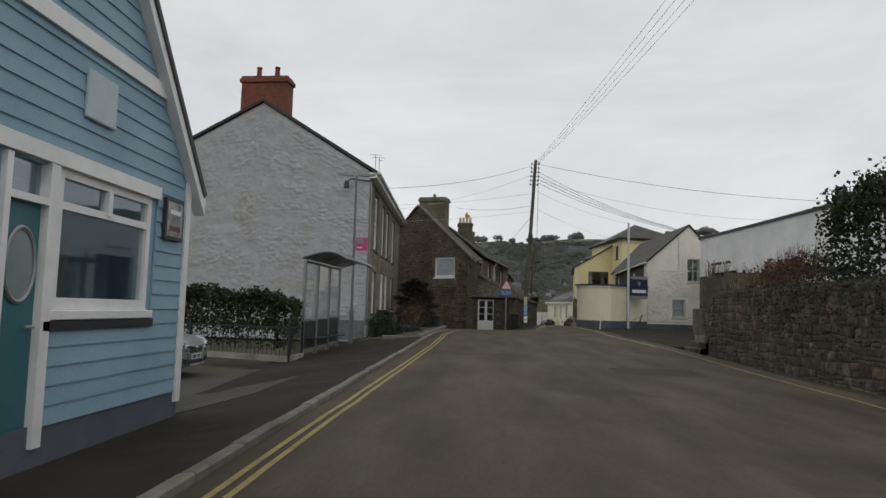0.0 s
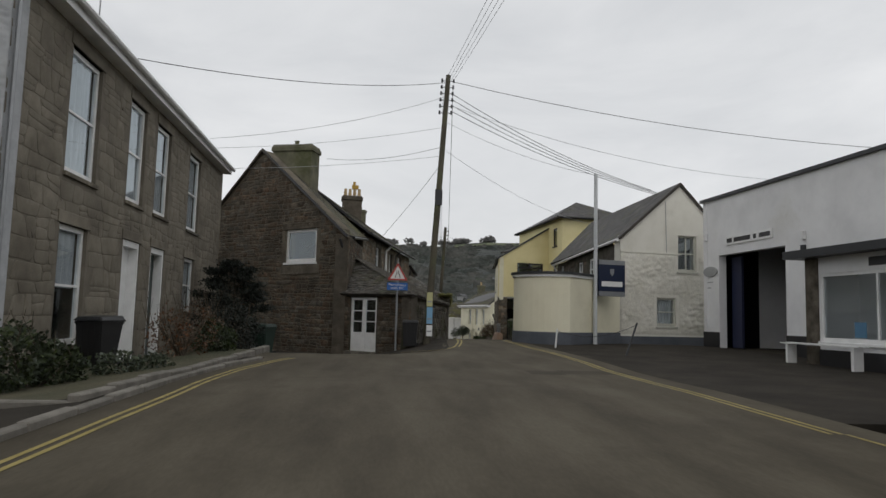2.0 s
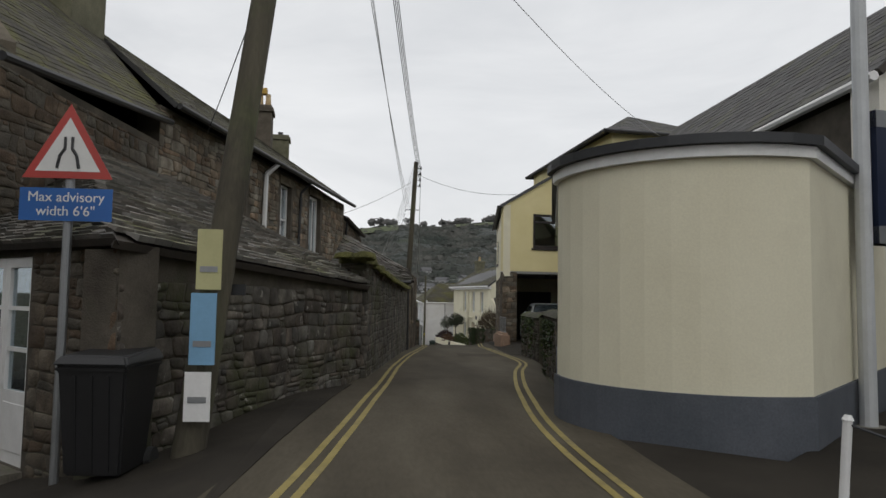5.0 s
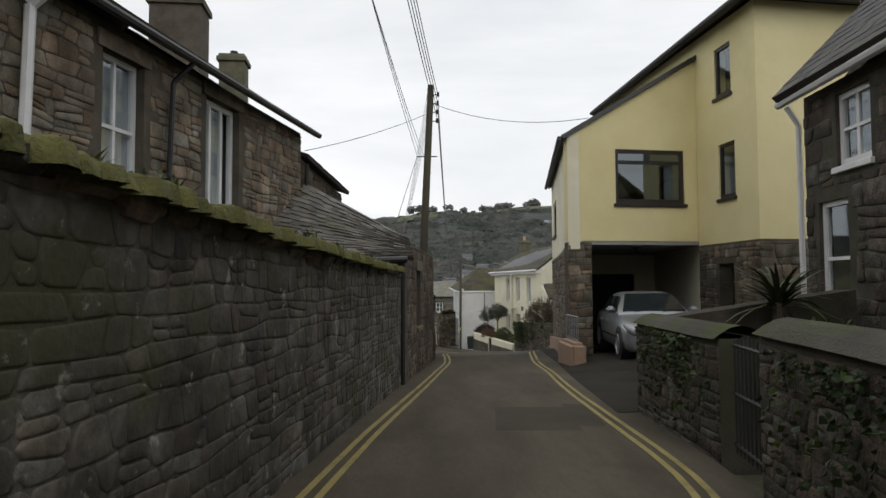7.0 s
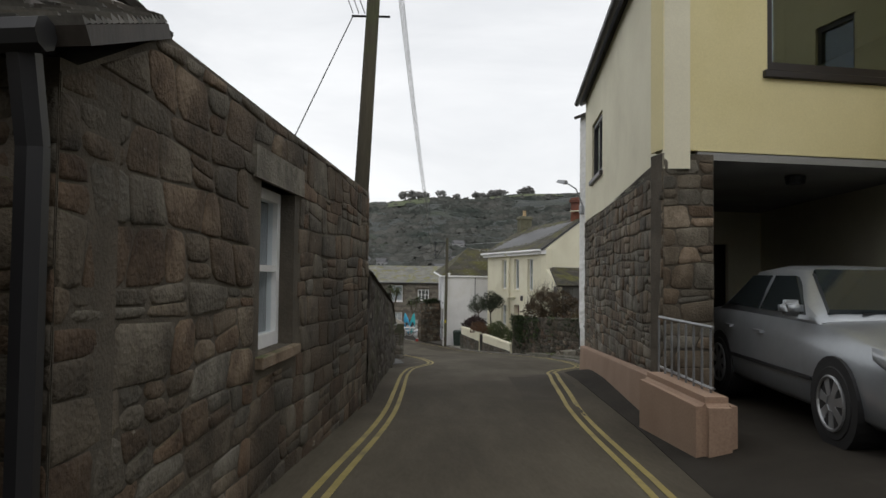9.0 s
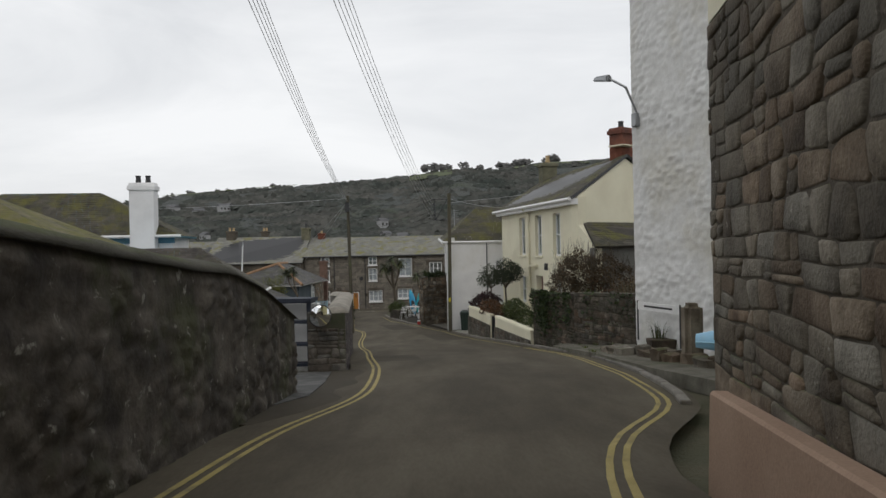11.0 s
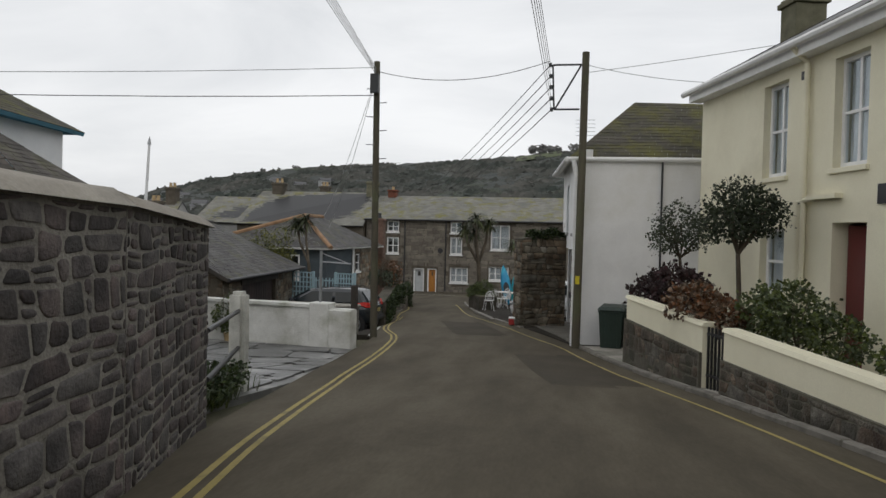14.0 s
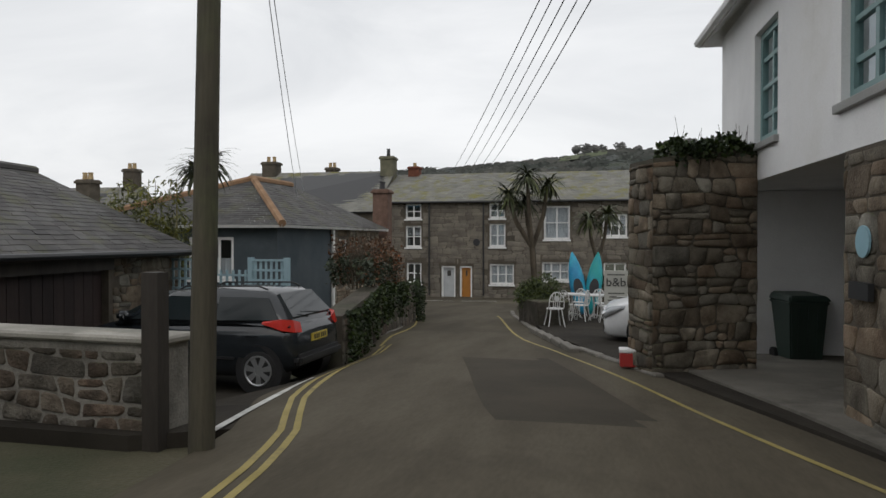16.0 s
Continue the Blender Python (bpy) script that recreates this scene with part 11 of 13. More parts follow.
    if tail:
        rx, rw = stations[-1][0], stations[-1][1]
        for sgn in (1, -1):
            bm = bmesh.new()
            loft(bm, [[(rx + 0.5, sgn * (half - 0.012), tail - 0.015), (rx + 0.5, sgn * (half - 0.03), tail + 0.015), (rx + 0.5, sgn * (half - 0.05), tail)],
                      [(rx + 0.16, sgn * (half + 0.012), tail - 0.1), (rx + 0.18, sgn * (half - 0.02), tail + 0.06), (rx + 0.14, sgn * (half - 0.08), tail)],
                      [(rx + 0.02, sgn * (half - 0.1), tail - 0.13), (rx + 0.06, sgn * (half - 0.12), tail + 0.04), (rx + 0.1, sgn * (half - 0.16), tail)],
                      [(rx - 0.012, sgn * (half - 0.25), tail - 0.14), (rx + 0.02, sgn * (half - 0.25), tail + 0.0), (rx + 0.08, sgn * (half - 0.25), tail - 0.05)]])
            part("tail_lamp", bm, TAIL_RED, c)
        bm = bmesh.new()
        cube(bm, rx - 0.022, rx + 0.05, -0.26, 0.26, 0.66, 0.77)
        p = part("plate", bm, PLATE_YELLOW, c)
        for k in range(6):
            bm = bmesh.new()
            y = -0.19 + k * 0.068 + (0.03 if k > 2 else 0)
            cube(bm, rx - 0.025, rx - 0.0225, y - 0.02, y + 0.02, 0.68, 0.75)
            part("plate_bar", bm, CAR_TRIM, p)
        bm = bmesh.new()
        cube(bm, rx - 0.07, rx + 0.25, -half * 0.88, half * 0.88, 0.36, 0.52)
        bevelled(bm, 0.05, 2)
        part("rear_bumper", bm, CAR_TRIM, c)
        bm = bmesh.new()
        tube(bm, (dx - 0.05, -0.1, dz + 0.1), (dx + 0.02, 0.4, dz + 0.14), 0.012, 0.008, 5)
        part("rear_wiper", bm, CAR_TRIM, c)
        bm = bmesh.new()
        for sgn in (1, -1):
            pipe(bm, [(bx - 0.1, sgn * wr * 0.85, bz + 0.02), (bx - 0.2, sgn * wr * 0.86, bz + 0.07), (cx + 0.25, sgn * wr * 0.86, cz + 0.07), (cx + 0.1, sgn * wr * 0.85, cz + 0.02)], 0.013, 6)
        part("roof_rail", bm, CAR_TRIM, c)
    c.matrix_world = pose(*where, 0, 0, heading)
    return c


SALOON = [(2.27, 0.68, 0.25, 0.62, 0.66), (2.2, 0.79, 0.2, 0.69, 0.745), (1.98, 0.865, 0.18, 0.77, 0.83), (1.4, 0.895, 0.18, 0.87, 0.935), (0.9, 0.9, 0.18, 0.92, 0.98),
          (-1.2, 0.9, 0.18, 0.95, 0.98), (-1.9, 0.88, 0.2, 0.93, 0.98), (-2.22, 0.8, 0.26, 0.86, 0.92), (-2.3, 0.7, 0.35, 0.7, 0.75)]
ESTATE = [(2.05, 0.64, 0.26, 0.6, 0.65), (1.97, 0.75, 0.2, 0.68, 0.74), (1.75, 0.83, 0.18, 0.78, 0.84), (1.3, 0.86, 0.17, 0.9, 0.95), (0.8, 0.87, 0.17, 0.96, 1.0),
          (-1.3, 0.875, 0.18, 1.0, 1.02), (-1.75, 0.86, 0.24, 1.0, 1.02), (-1.98, 0.8, 0.32, 0.98, 1.0), (-2.06, 0.72, 0.4, 0.8, 0.86)]

SMALL_ESTATE = [(2.0, 0.62, 0.26, 0.58, 0.63), (1.92, 0.73, 0.2, 0.66, 0.72), (1.7, 0.8, 0.18, 0.76, 0.81), (1.3, 0.83, 0.17, 0.87, 0.92), (0.8, 0.84, 0.17, 0.92, 0.96),
                (-1.3, 0.845, 0.18, 0.96, 0.98), (-1.6, 0.83, 0.24, 0.96, 0.98), (-1.76, 0.77, 0.32, 0.93, 0.95), (-1.82, 0.69, 0.4, 0.76, 0.82)]


def cars():
    car("saloon_car", "silver saloon car parked in the open carport", CAR_SILVER, (14.02, 63.55, G(14.0, 63.5) + 0.03), -95.0, 0.9, SALOON,
        ((0.98, 0.96), (0.18, 1.42), (-0.95, 1.42), (-1.62, 0.97), 0.83, 0.6), (1.38, -1.33))
    car("estate_car", "black estate car with red tail lamps parked in a bay", CAR_BLACK, (2.98, 108.98, -4.38), 178, 0.835, SMALL_ESTATE,
        ((1.15, 0.93), (0.3, 1.38), (-1.36, 1.4), (-1.74, 0.96), 0.8, 0.61), (1.2, -1.28), 0.292, tail=0.97)
    car("hatchback_car", "white hatchback car standing on the terrace", CAR_WHITE, (11.1, 113.7, -4.3), 178, 0.87, ESTATE,
        ((1.12, 0.97), (0.3, 1.46), (-1.3, 1.48), (-1.98, 1.0), 0.83, 0.64), (1.25, -1.3), 0.3)
    car("saloon_car", "silver-grey saloon car in a driveway beside a hedge", CAR_GREY, (-5.2, 13.2, -0.57), 2, 0.9, SALOON,
        ((0.98, 0.96), (0.18, 1.42), (-0.95, 1.42), (-1.62, 0.97), 0.83, 0.6), (1.38, -1.33))


def wheelie_bin(where, turn, material, label, size=1.0):
    b = thing("wheelie_bin", label, "wheelie bin", "wheelie bins")
    bm = bmesh.new()
    hexa(bm, [(-0.24, -0.28, 0.06), (0.24, -0.28, 0.06), (0.24, 0.2, 0.06), (-0.24, 0.2, 0.06), (-0.29, -0.36, 0.97), (0.29, -0.36, 0.97), (0.29, 0.34, 0.97), (-0.29, 0.34, 0.97)])
    hexa(bm, [(-0.305, -0.375, 0.92), (0.305, -0.375, 0.92), (0.305, 0.355, 0.92), (-0.305, 0.355, 0.92), (-0.31, -0.38, 0.985), (0.31, -0.38, 0.985), (0.31, 0.36, 0.985), (-0.31, 0.36, 0.985)])
    bevelled(bm, 0.02, 2)
    for sx in (-0.14, 0.0, 0.14):
        hexa(bm, [(sx - 0.012, -0.292, 0.1), (sx + 0.012, -0.292, 0.1), (sx + 0.012, -0.27, 0.1), (sx - 0.012, -0.27, 0.1), (sx - 0.012, -0.37, 0.9), (sx + 0.012, -0.37, 0.9), (sx + 0.012, -0.34, 0.9), (sx - 0.012, -0.34, 0.9)])
    part("body", bm, material, b)
    bm = bmesh.new()
    hexa(bm, [(-0.325, -0.41, 0.988), (0.325, -0.41, 0.988), (0.325, 0.37, 0.99), (-0.325, 0.37, 0.99), (-0.27, -0.34, 1.07), (0.27, -0.34, 1.07), (0.27, 0.34, 1.1), (-0.27, 0.34, 1.1)])
    bevelled(bm, 0.018, 2)
    part("lid", bm, material, b)
    bm = bmesh.new()
    pipe(bm, [(-0.25, 0.35, 0.98), (-0.25, 0.44, 1.0), (0.25, 0.44, 1.0), (0.25, 0.35, 0.98)], 0.018, 6)
    part("handle", bm, material, b)
    for sx in (-1, 1):
        bm = bmesh.new()
        tube(bm, (sx * 0.24, 0.26, 0.1), (sx * 0.3, 0.26, 0.1), 0.1, 0.1, 14)
        part("wheel", bm, RUBBER, b)
    b.matrix_world = pose(*where, 0, 0, turn) @ Matrix.Scale(size, 4)
    return b


def bins():
    wheelie_bin((12.1, 103.5, -3.8), -12, BIN_GREEN, "dark green wheelie bin against the white gable")
    wheelie_bin((12.66, 103.66, -3.82), -8, BIN_GREEN, "dark green wheelie bin against the white gable")
    wheelie_bin((12.0, 111.0, -4.16), 10, BIN_GREEN, "dark green wheelie bin inside the open carport")
    wheelie_bin((0.5, 40.1, G(0.5, 40.1)), -20, BIN_GREEN, "green wheelie bin beside the stone house")
    wheelie_bin((-1.2, 31.1, G(-1.2, 31.1) + 0.1), -15, BIN_BLACK, "black wheelie bin in the narrow front garden")
    wheelie_bin((5.42, 42.0, G(5.42, 42.0) + 0.03), -5, BIN_BLACK, "black litter bin beside the warning sign", 0.92)


def shelter():
    """A three-bay steel bus shelter with a curved canopy over its kerb side."""
    s = thing("bus_shelter", "grey steel bus shelter with glazed upper and dark lower panels", "bus shelter")
    F = Face((-2.06, 18.85), (-1.82, 22.9))
    z0 = [G(-2, 18.9) + 0.09, G(-1.8, 22.9) + 0.09]
    zf = lambda q: z0[0] + (z0[1] - z0[0]) * q / F.length
    top = 2.27
    marks = [0, F.length / 3, F.length * 2 / 3, F.length]
    for q in marks:
        bm = bmesh.new()
        slab(bm, F, q - 0.045, q + 0.045, zf(q) - 0.03, top, -0.045, 0.045)
        bevelled(bm, 0.012)
        part("post", bm, GREY_METAL, s)
        bm = bmesh.new()
        arc = [F.P(q, top + 0.02 + 0.2 * math.sin(min(1, k / 6) * math.pi * 0.5) - 0.012 * max(0, k - 4) ** 2, 0.06 + 1.05 * k / 8) for k in range(9)]
        loft(bm, [[p + Vector((F.u.x, F.u.y, 0)) * (0.025 * math.cos(a)) + Vector((0, 0, 0.025 * math.sin(a))) for a in (0, 1.05, 2.09, 3.14, 4.19, 5.24)] for p in arc])
        part("roof_arm", bm, GREY_METAL, s)
    for a, b in zip(marks, marks[1:]):
        lo = max(zf(a), zf(b))
        for z, z2, d in ((lo + 0.14, lo + 0.2, 0.02), (lo + 0.98, lo + 1.02, 0.02), (top - 0.06, top, 0.03)):
            bm = bmesh.new()
            slab(bm, F, a + 0.045, b - 0.045, z, z2, -d, d)
            part("rail", bm, GREY_METAL, s)
        bm = bmesh.new()
        slab(bm, F, a + 0.05, b - 0.05, lo + 0.2, lo + 0.98, -0.008, 0.008)
        part("lower_panel", bm, plain_mat("dark_panel", (0.022, 0.023, 0.025), 0.5), s)
        bm = bmesh.new()
        bm.faces.new([bm.verts.new(F.P(q, z, 0)) for q, z in ((a + 0.045, lo + 1.02), (b - 0.045, lo + 1.02), (b - 0.045, top - 0.06), (a + 0.045, top - 0.06))])
        bm.normal_update()
        if bm.faces[:][0].normal.dot(Vector((F.n.x, F.n.y, 0))) < 0:
            bmesh.ops.reverse_faces(bm, faces=bm.faces[:])
        part("pane", bm, glass_mat("scratched_shelter_glass", (0.97, 0.98, 0.98), 1.3), s).visible_shadow = False
    bm = bmesh.new()
    rings = []
    for k in range(9):
        z = top + 0.045 + 0.2 * math.sin(min(1, k / 6) * math.pi * 0.5) - 0.012 * max(0, k - 4) ** 2
        rings.append([F.P(-0.15, z, -0.05 + 1.25 * k / 8), F.P(F.length + 0.15, z, -0.05 + 1.25 * k / 8), F.P(F.length + 0.15, z + 0.035, -0.05 + 1.25 * k / 8), F.P(-0.15, z + 0.035, -0.05 + 1.25 * k / 8)])
    loft(bm, rings)
    part("canopy", bm, plain_mat("smoked_canopy", (0.09, 0.095, 0.1), 0.3), s)
    bm = bmesh.new()
    slab(bm, F, 0.3, F.length - 0.3, zf(0) + 0.5, zf(0) + 0.54, 0.1, 0.32)
    for q in (0.5, F.length / 2, F.length - 0.5):
        slab(bm, F, q - 0.02, q + 0.02, zf(q) + 0.5, zf(q) + 0.52, 0.0, 0.3)
    part("perch_seat", bm, DARK_METAL, s)


def lamp_and_stop():
    s = thing("street_lamp", "slim grey street lamp with a twin-arm lantern and bus flag", "street lamp")
    b, t = Vector((-1.62, 24.4, -0.45)), Vector((-1.71, 24.83, 5.95))
    bm = bmesh.new()
    tube(bm, b, b.lerp(t, 0.2), 0.085, 0.085, 12)
    tube(bm, b.lerp(t, 0.2), b.lerp(t, 0.215), 0.085, 0.05, 12)
    tube(bm, b.lerp(t, 0.215), t, 0.05, 0.042, 12)
    part("column", bm, plain_mat("grey_column_paint", (0.13, 0.14, 0.15), 0.5), s)
    for sg in (-1, 1):
        bm = bmesh.new()
        o = t + Vector((sg * 0.08, 0, 0.0))
        e = t + Vector((sg * 0.72, 0.05 * sg, 0.04))
        loft(bm, [[o + Vector((0, -0.04, -0.03)), o + Vector((0, 0.04, -0.03)), o + Vector((0, 0.04, 0.04)), o + Vector((0, -0.04, 0.04))],
                  [o.lerp(e, 0.45) + Vector((0, -0.1, -0.05)), o.lerp(e, 0.45) + Vector((0, 0.1, -0.05)), o.lerp(e, 0.45) + Vector((0, 0.08, 0.06)), o.lerp(e, 0.45) + Vector((0, -0.08, 0.06))],
                  [e + Vector((0, -0.05, -0.03)), e + Vector((0, 0.05, -0.03)), e + Vector((0, 0.04, 0.02)), e + Vector((0, -0.04, 0.02))]])
        ob = part("lantern", bm, plain_mat("lantern_grey", (0.22, 0.225, 0.23), 0.4), s)
    # the stop flag turns its face to the road users
    q = b.lerp(t, 0.5)
    bm = bmesh.new()
    F = Face((q.x + 0.06, q.y), (q.x + 0.5, q.y + 0.06))
    slab(bm, F, 0, 0.44, 3.06, 3.56, -0.012, 0.012)
    bevelled(bm, 0.006)
    flag = part("stop_flag", bm, plain_mat("pink_flag_plastic", (0.5, 0.06, 0.2), 0.4), s, "pink and white bus stop flag")
    bm = bmesh.new()
    slab(bm, F, 0.05, 0.24, 3.16, 3.2, 0.0125, 0.015)
    part("flag_bars", bm, plain_mat("flag_white", (0.75, 0.7, 0.72), 0.5), flag)
    bm = bmesh.new()
    slab(bm, F, 0.05, 0.27, 3.34, 3.52, 0.0125, 0.015)
    bevelled(bm, 0.001)
    part("flag_emblem", bm, plain_mat("flag_teal", (0.16, 0.3, 0.28), 0.5), flag)


def railing_and_hedge():
    r = thing("railing", "black iron railing with slim bars in front of the hedge", "railing")
    line = [(-7.4, 19.2), (-5.2, 18.5), (-2.0, 17.2), (-2.02, 18.7)]
    for p, q in zip(line, line[1:]):
        F = Face(p, q)
        z = G(-2.5, 18) + 0.05
        bm = bmesh.new()
        slab(bm, F, 0, F.length, z + 0.12, z + 0.16, -0.02, 0.02)
        slab(bm, F, 0, F.length, z + 0.95, z + 0.99, -0.02, 0.02)
        part("rail", bm, BLACK_PAINT, r)
        bm = bmesh.new()
        slab(bm, F, F.length - 0.03, F.length + 0.03, z - 0.05, z + 1.1, -0.03, 0.03)
        part("post", bm, BLACK_PAINT, r)
        k = 0.08
        while k < F.length - 0.05:
            bm = bmesh.new()
            tube(bm, F.P(k, z + 0.14), F.P(k, z + 0.97), 0.009, 0.009, 5)
            part("bar", bm, BLACK_PAINT, r)
            k += 0.14
    b = thing("plinth", "low whitewashed plinth wall under the railing", "wall")
    for p, q in zip(line, line[1:]):
        F = Face(p, q)
        bm = bmesh.new()
        slab(bm, F, 0, F.length, -0.4, G(-2.5, 18) + 0.12, -0.1, 0.06)
        part("plinth_course", bm, CONCRETE, b)
    hedge_along([(-7.4, 19.7), (-5.2, 19.0), (-2.45, 17.95), (-2.4, 18.6)], 0.36, [0.35, 0.3, 0.3, 0.3], [1.45, 1.38, 1.2, 1.1],
                "dark evergreen hedge growing through an iron railing", HEDGE_LEAF, 13000, 0.075, 5)
    hedge_along([(-7.4, 19.6), (-5.2, 18.9), (-2.3, 17.7), (-2.3, 18.6)], 0.2, [-0.25, -0.25, -0.25, -0.25], [0.4, 0.4, 0.4, 0.4],
                "bare shaded lower growth of the railing hedge", HEDGE_LEAF, 2600, 0.07, 6)


def front_garden():
    k = thing("garden_kerb", "low stone edging of a narrow front garden bed", "kerb")
    pts = [(-0.55, 25.1), (0.95, 25.15), (1.2, 29.0), (1.35, 33.0), (1.45, 35.6)]
    for p, q in zip(pts, pts[1:]):
        F = Face(p, q)
        n = max(1, int(F.length / 0.8))
        for i in range(n):
            bm = bmesh.new()
            m = F.P(F.length * (i + 0.5) / n, 0)
            z = G(m.x, m.y)
            slab(bm, F, F.length * i / n + 0.006, F.length * (i + 1) / n - 0.006, z - 0.2, z + 0.16 + 0.01 * (i % 3), -0.16, 0.0)
            bevelled(bm, 0.02)
            part("edging_stone", bm, KERB, k)
    bm = bmesh.new()
    b = [(-1.5, 25.2), (0.88, 25.3), (1.1, 29), (1.25, 33), (1.35, 35.5), (-0.9, 35.5)]
    vs = [bm.verts.new((x, y, G(x, y) + 0.11)) for x, y in b]
    bm.faces.new(vs)
    ob = part("garden_soil", bm, EARTH)
    tagged(ob, "dark damp soil of the front garden bed", "soil", kind="structure")
    shrub([(-0.9, 27.2, 0.25, 0.5, 0.8, 0.5), (-0.5, 27.8, 0.1, 0.4, 0.5, 0.35)], "dark evergreen shrub below the gable corner", HEDGE_LEAF, 3000, 0.075, 11, twigs=14)
    shrub([(0.0, 28.9, 0.0, 0.4, 0.5, 0.28), (0.3, 29.7, 0.0, 0.3, 0.5, 0.22)], "low pale-flowered shrub in the front garden", OLIVE_LEAF, 1600, 0.06, 12)
    shrub([(-0.2, 32.2, 0.5, 0.45, 0.7, 0.55), (0.1, 33.3, 0.6, 0.5, 0.6, 0.6)], "bare brown twiggy shrub before the granite front", BROWN_LEAF, 1500, 0.05, 13, stems=22, twigs=45)
    shrub([(0.2, 34.6, 0.3, 0.5, 0.6, 0.42)], "dark low shrub beside the front path", HEDGE_LEAF, 1800, 0.07, 14)
    # a wide, layered dark conifer
    c = thing("conifer", "dark spreading conifer beside the granite house", "tree")
    bm = bmesh.new()
    base = Vector((-0.55, 40.3, G(-0.55, 40.3) - 0.05))
    tube(bm, base, base + Vector((0.05, 0, 3.1)), 0.09, 0.03, 8)
    rnd = random.Random(4)
    spots, nor = [], []
    for k in range(16):
        a, z = k * 2.4, 1.55 + 1.6 * k / 16
        ln = (1.3 - 0.75 * k / 16) * rnd.uniform(0.75, 1.15)
        d = Vector((math.cos(a), math.sin(a), 0.12))
        tube(bm, base + Vector((0, 0, z)), base + Vector((0, 0, z)) + d * ln, 0.03, 0.008, 5, False)
        for i in range(700):
            f = rnd.random() ** 0.6
            wob = Vector((rnd.gauss(0, 0.17), rnd.gauss(0, 0.17), rnd.gauss(0, 0.06))) * (1.25 - 0.5 * f)
            spots.append(tuple(base + Vector((0, 0, z)) + d * ln * (0.2 + 0.85 * f) + wob))
            nor.append((d.x * 0.6, d.y * 0.6, 0.35))
    part("trunk", bm, BARK, c)
    foliage("crown", np.array(spots), np.array(nor), 0.085, CONIFER_LEAF, c, 8, 0.3)
    shrub([(0.2, 36.9, 0.35, 0.7, 0.9, 0.75), (-0.5, 38.6, 0.5, 1.0, 1.1, 1.1)], "dark tangled undergrowth below the conifer", CONIFER_LEAF, 6000, 0.07, 15, twigs=20)


def lettering(parent, body, size, m, material):
    """Raised letters in the built-in font, centred on the place m."""
    cu = bpy.data.curves.new("lettering", 'FONT')
    cu.body = body
    cu.size, cu.align_x, cu.extrude = size, 'CENTER', 0.003
    tx = new("lettering_text", cu)
    me = bpy.data.meshes.new_from_object(tx.evaluated_get(bpy.context.evaluated_depsgraph_get()))
    bpy.data.objects.remove(tx)
    bpy.data.curves.remove(cu)
    me.materials.clear()
    me.materials.append(material)
    ob = new("lettering", me)
    ob.matrix_world = m
    ob.parent = parent
    return ob


def warning_sign():
    s = thing("warning_sign", "triangular red-bordered warning sign over a blue plate", "road sign")
    x, y = 4.9, 42.2
    z = G(x, y)
    bm = bmesh.new()
    tube(bm, (x, y + 0.05, z - 0.05), (x, y + 0.05, 2.76), 0.038, 0.038, 10)
    part("post", bm, GREY_METAL, s)
    F = Face((x - 0.4, y), (x + 0.4, y))

    def tri(bm, r, d0, d1, zc):
        pts = [(0.4 + r * math.sin(a), zc + r * math.cos(a)) for a in (0, math.tau / 3, 2 * math.tau / 3)]
        lo, hi = [bm.verts.new(F.P(q, w, d0)) for q, w in pts], [bm.verts.new(F.P(q, w, d1)) for q, w in pts]
        bm.faces.new(hi)
        bm.faces.new(lo[::-1])
        for i in range(3):
            bm.faces.new((lo[i], lo[(i + 1) % 3], hi[(i + 1) % 3], hi[i]))
    zc = 2.52
    bm = bmesh.new()
    tri(bm, 0.43, 0.0, 0.006, zc)
    p = part("red_plate", bm, plain_mat("sign_red", (0.42, 0.05, 0.04), 0.4), s, "red triangular border")
    bm = bmesh.new()
    tri(bm, 0.31, 0.0062, 0.009, zc)
    part("white_field", bm, PLATE_WHITE, p)
    for sg in (-1, 1):
        bm = bmesh.new()
        pts = [(0.4 + sg * 0.09, zc - 0.13), (0.4 + sg * 0.07, zc - 0.02), (0.4 + sg * 0.03, zc + 0.04), (0.4 + sg * 0.03, zc + 0.14)]
        for a, b in zip(pts, pts[1:]):
            tube(bm, F.P(*a, 0.011), F.P(*b, 0.011), 0.014, 0.014, 5)
        part("symbol", bm, BLACK_PAINT, p)
    bm = bmesh.new()
    slab(bm, F, 0.02, 0.78, 1.94, 2.22, 0.0, 0.008)
    b = part("blue_plate", bm, plain_mat("sign_blue", (0.02, 0.11, 0.36), 0.4), s, "blue plate with white lettering")
    for body, z in (("Max advisory", 2.105), ("width 6'6\"", 1.985)):
        q = F.P(0.4, z, 0.0095)
        lettering(b, body, 0.118, Matrix(((F.u.x, 0, F.n.x, q.x), (F.u.y, 0, F.n.y, q.y), (0, 1, 0, q.z), (0, 0, 0, 1))), PLATE_WHITE)


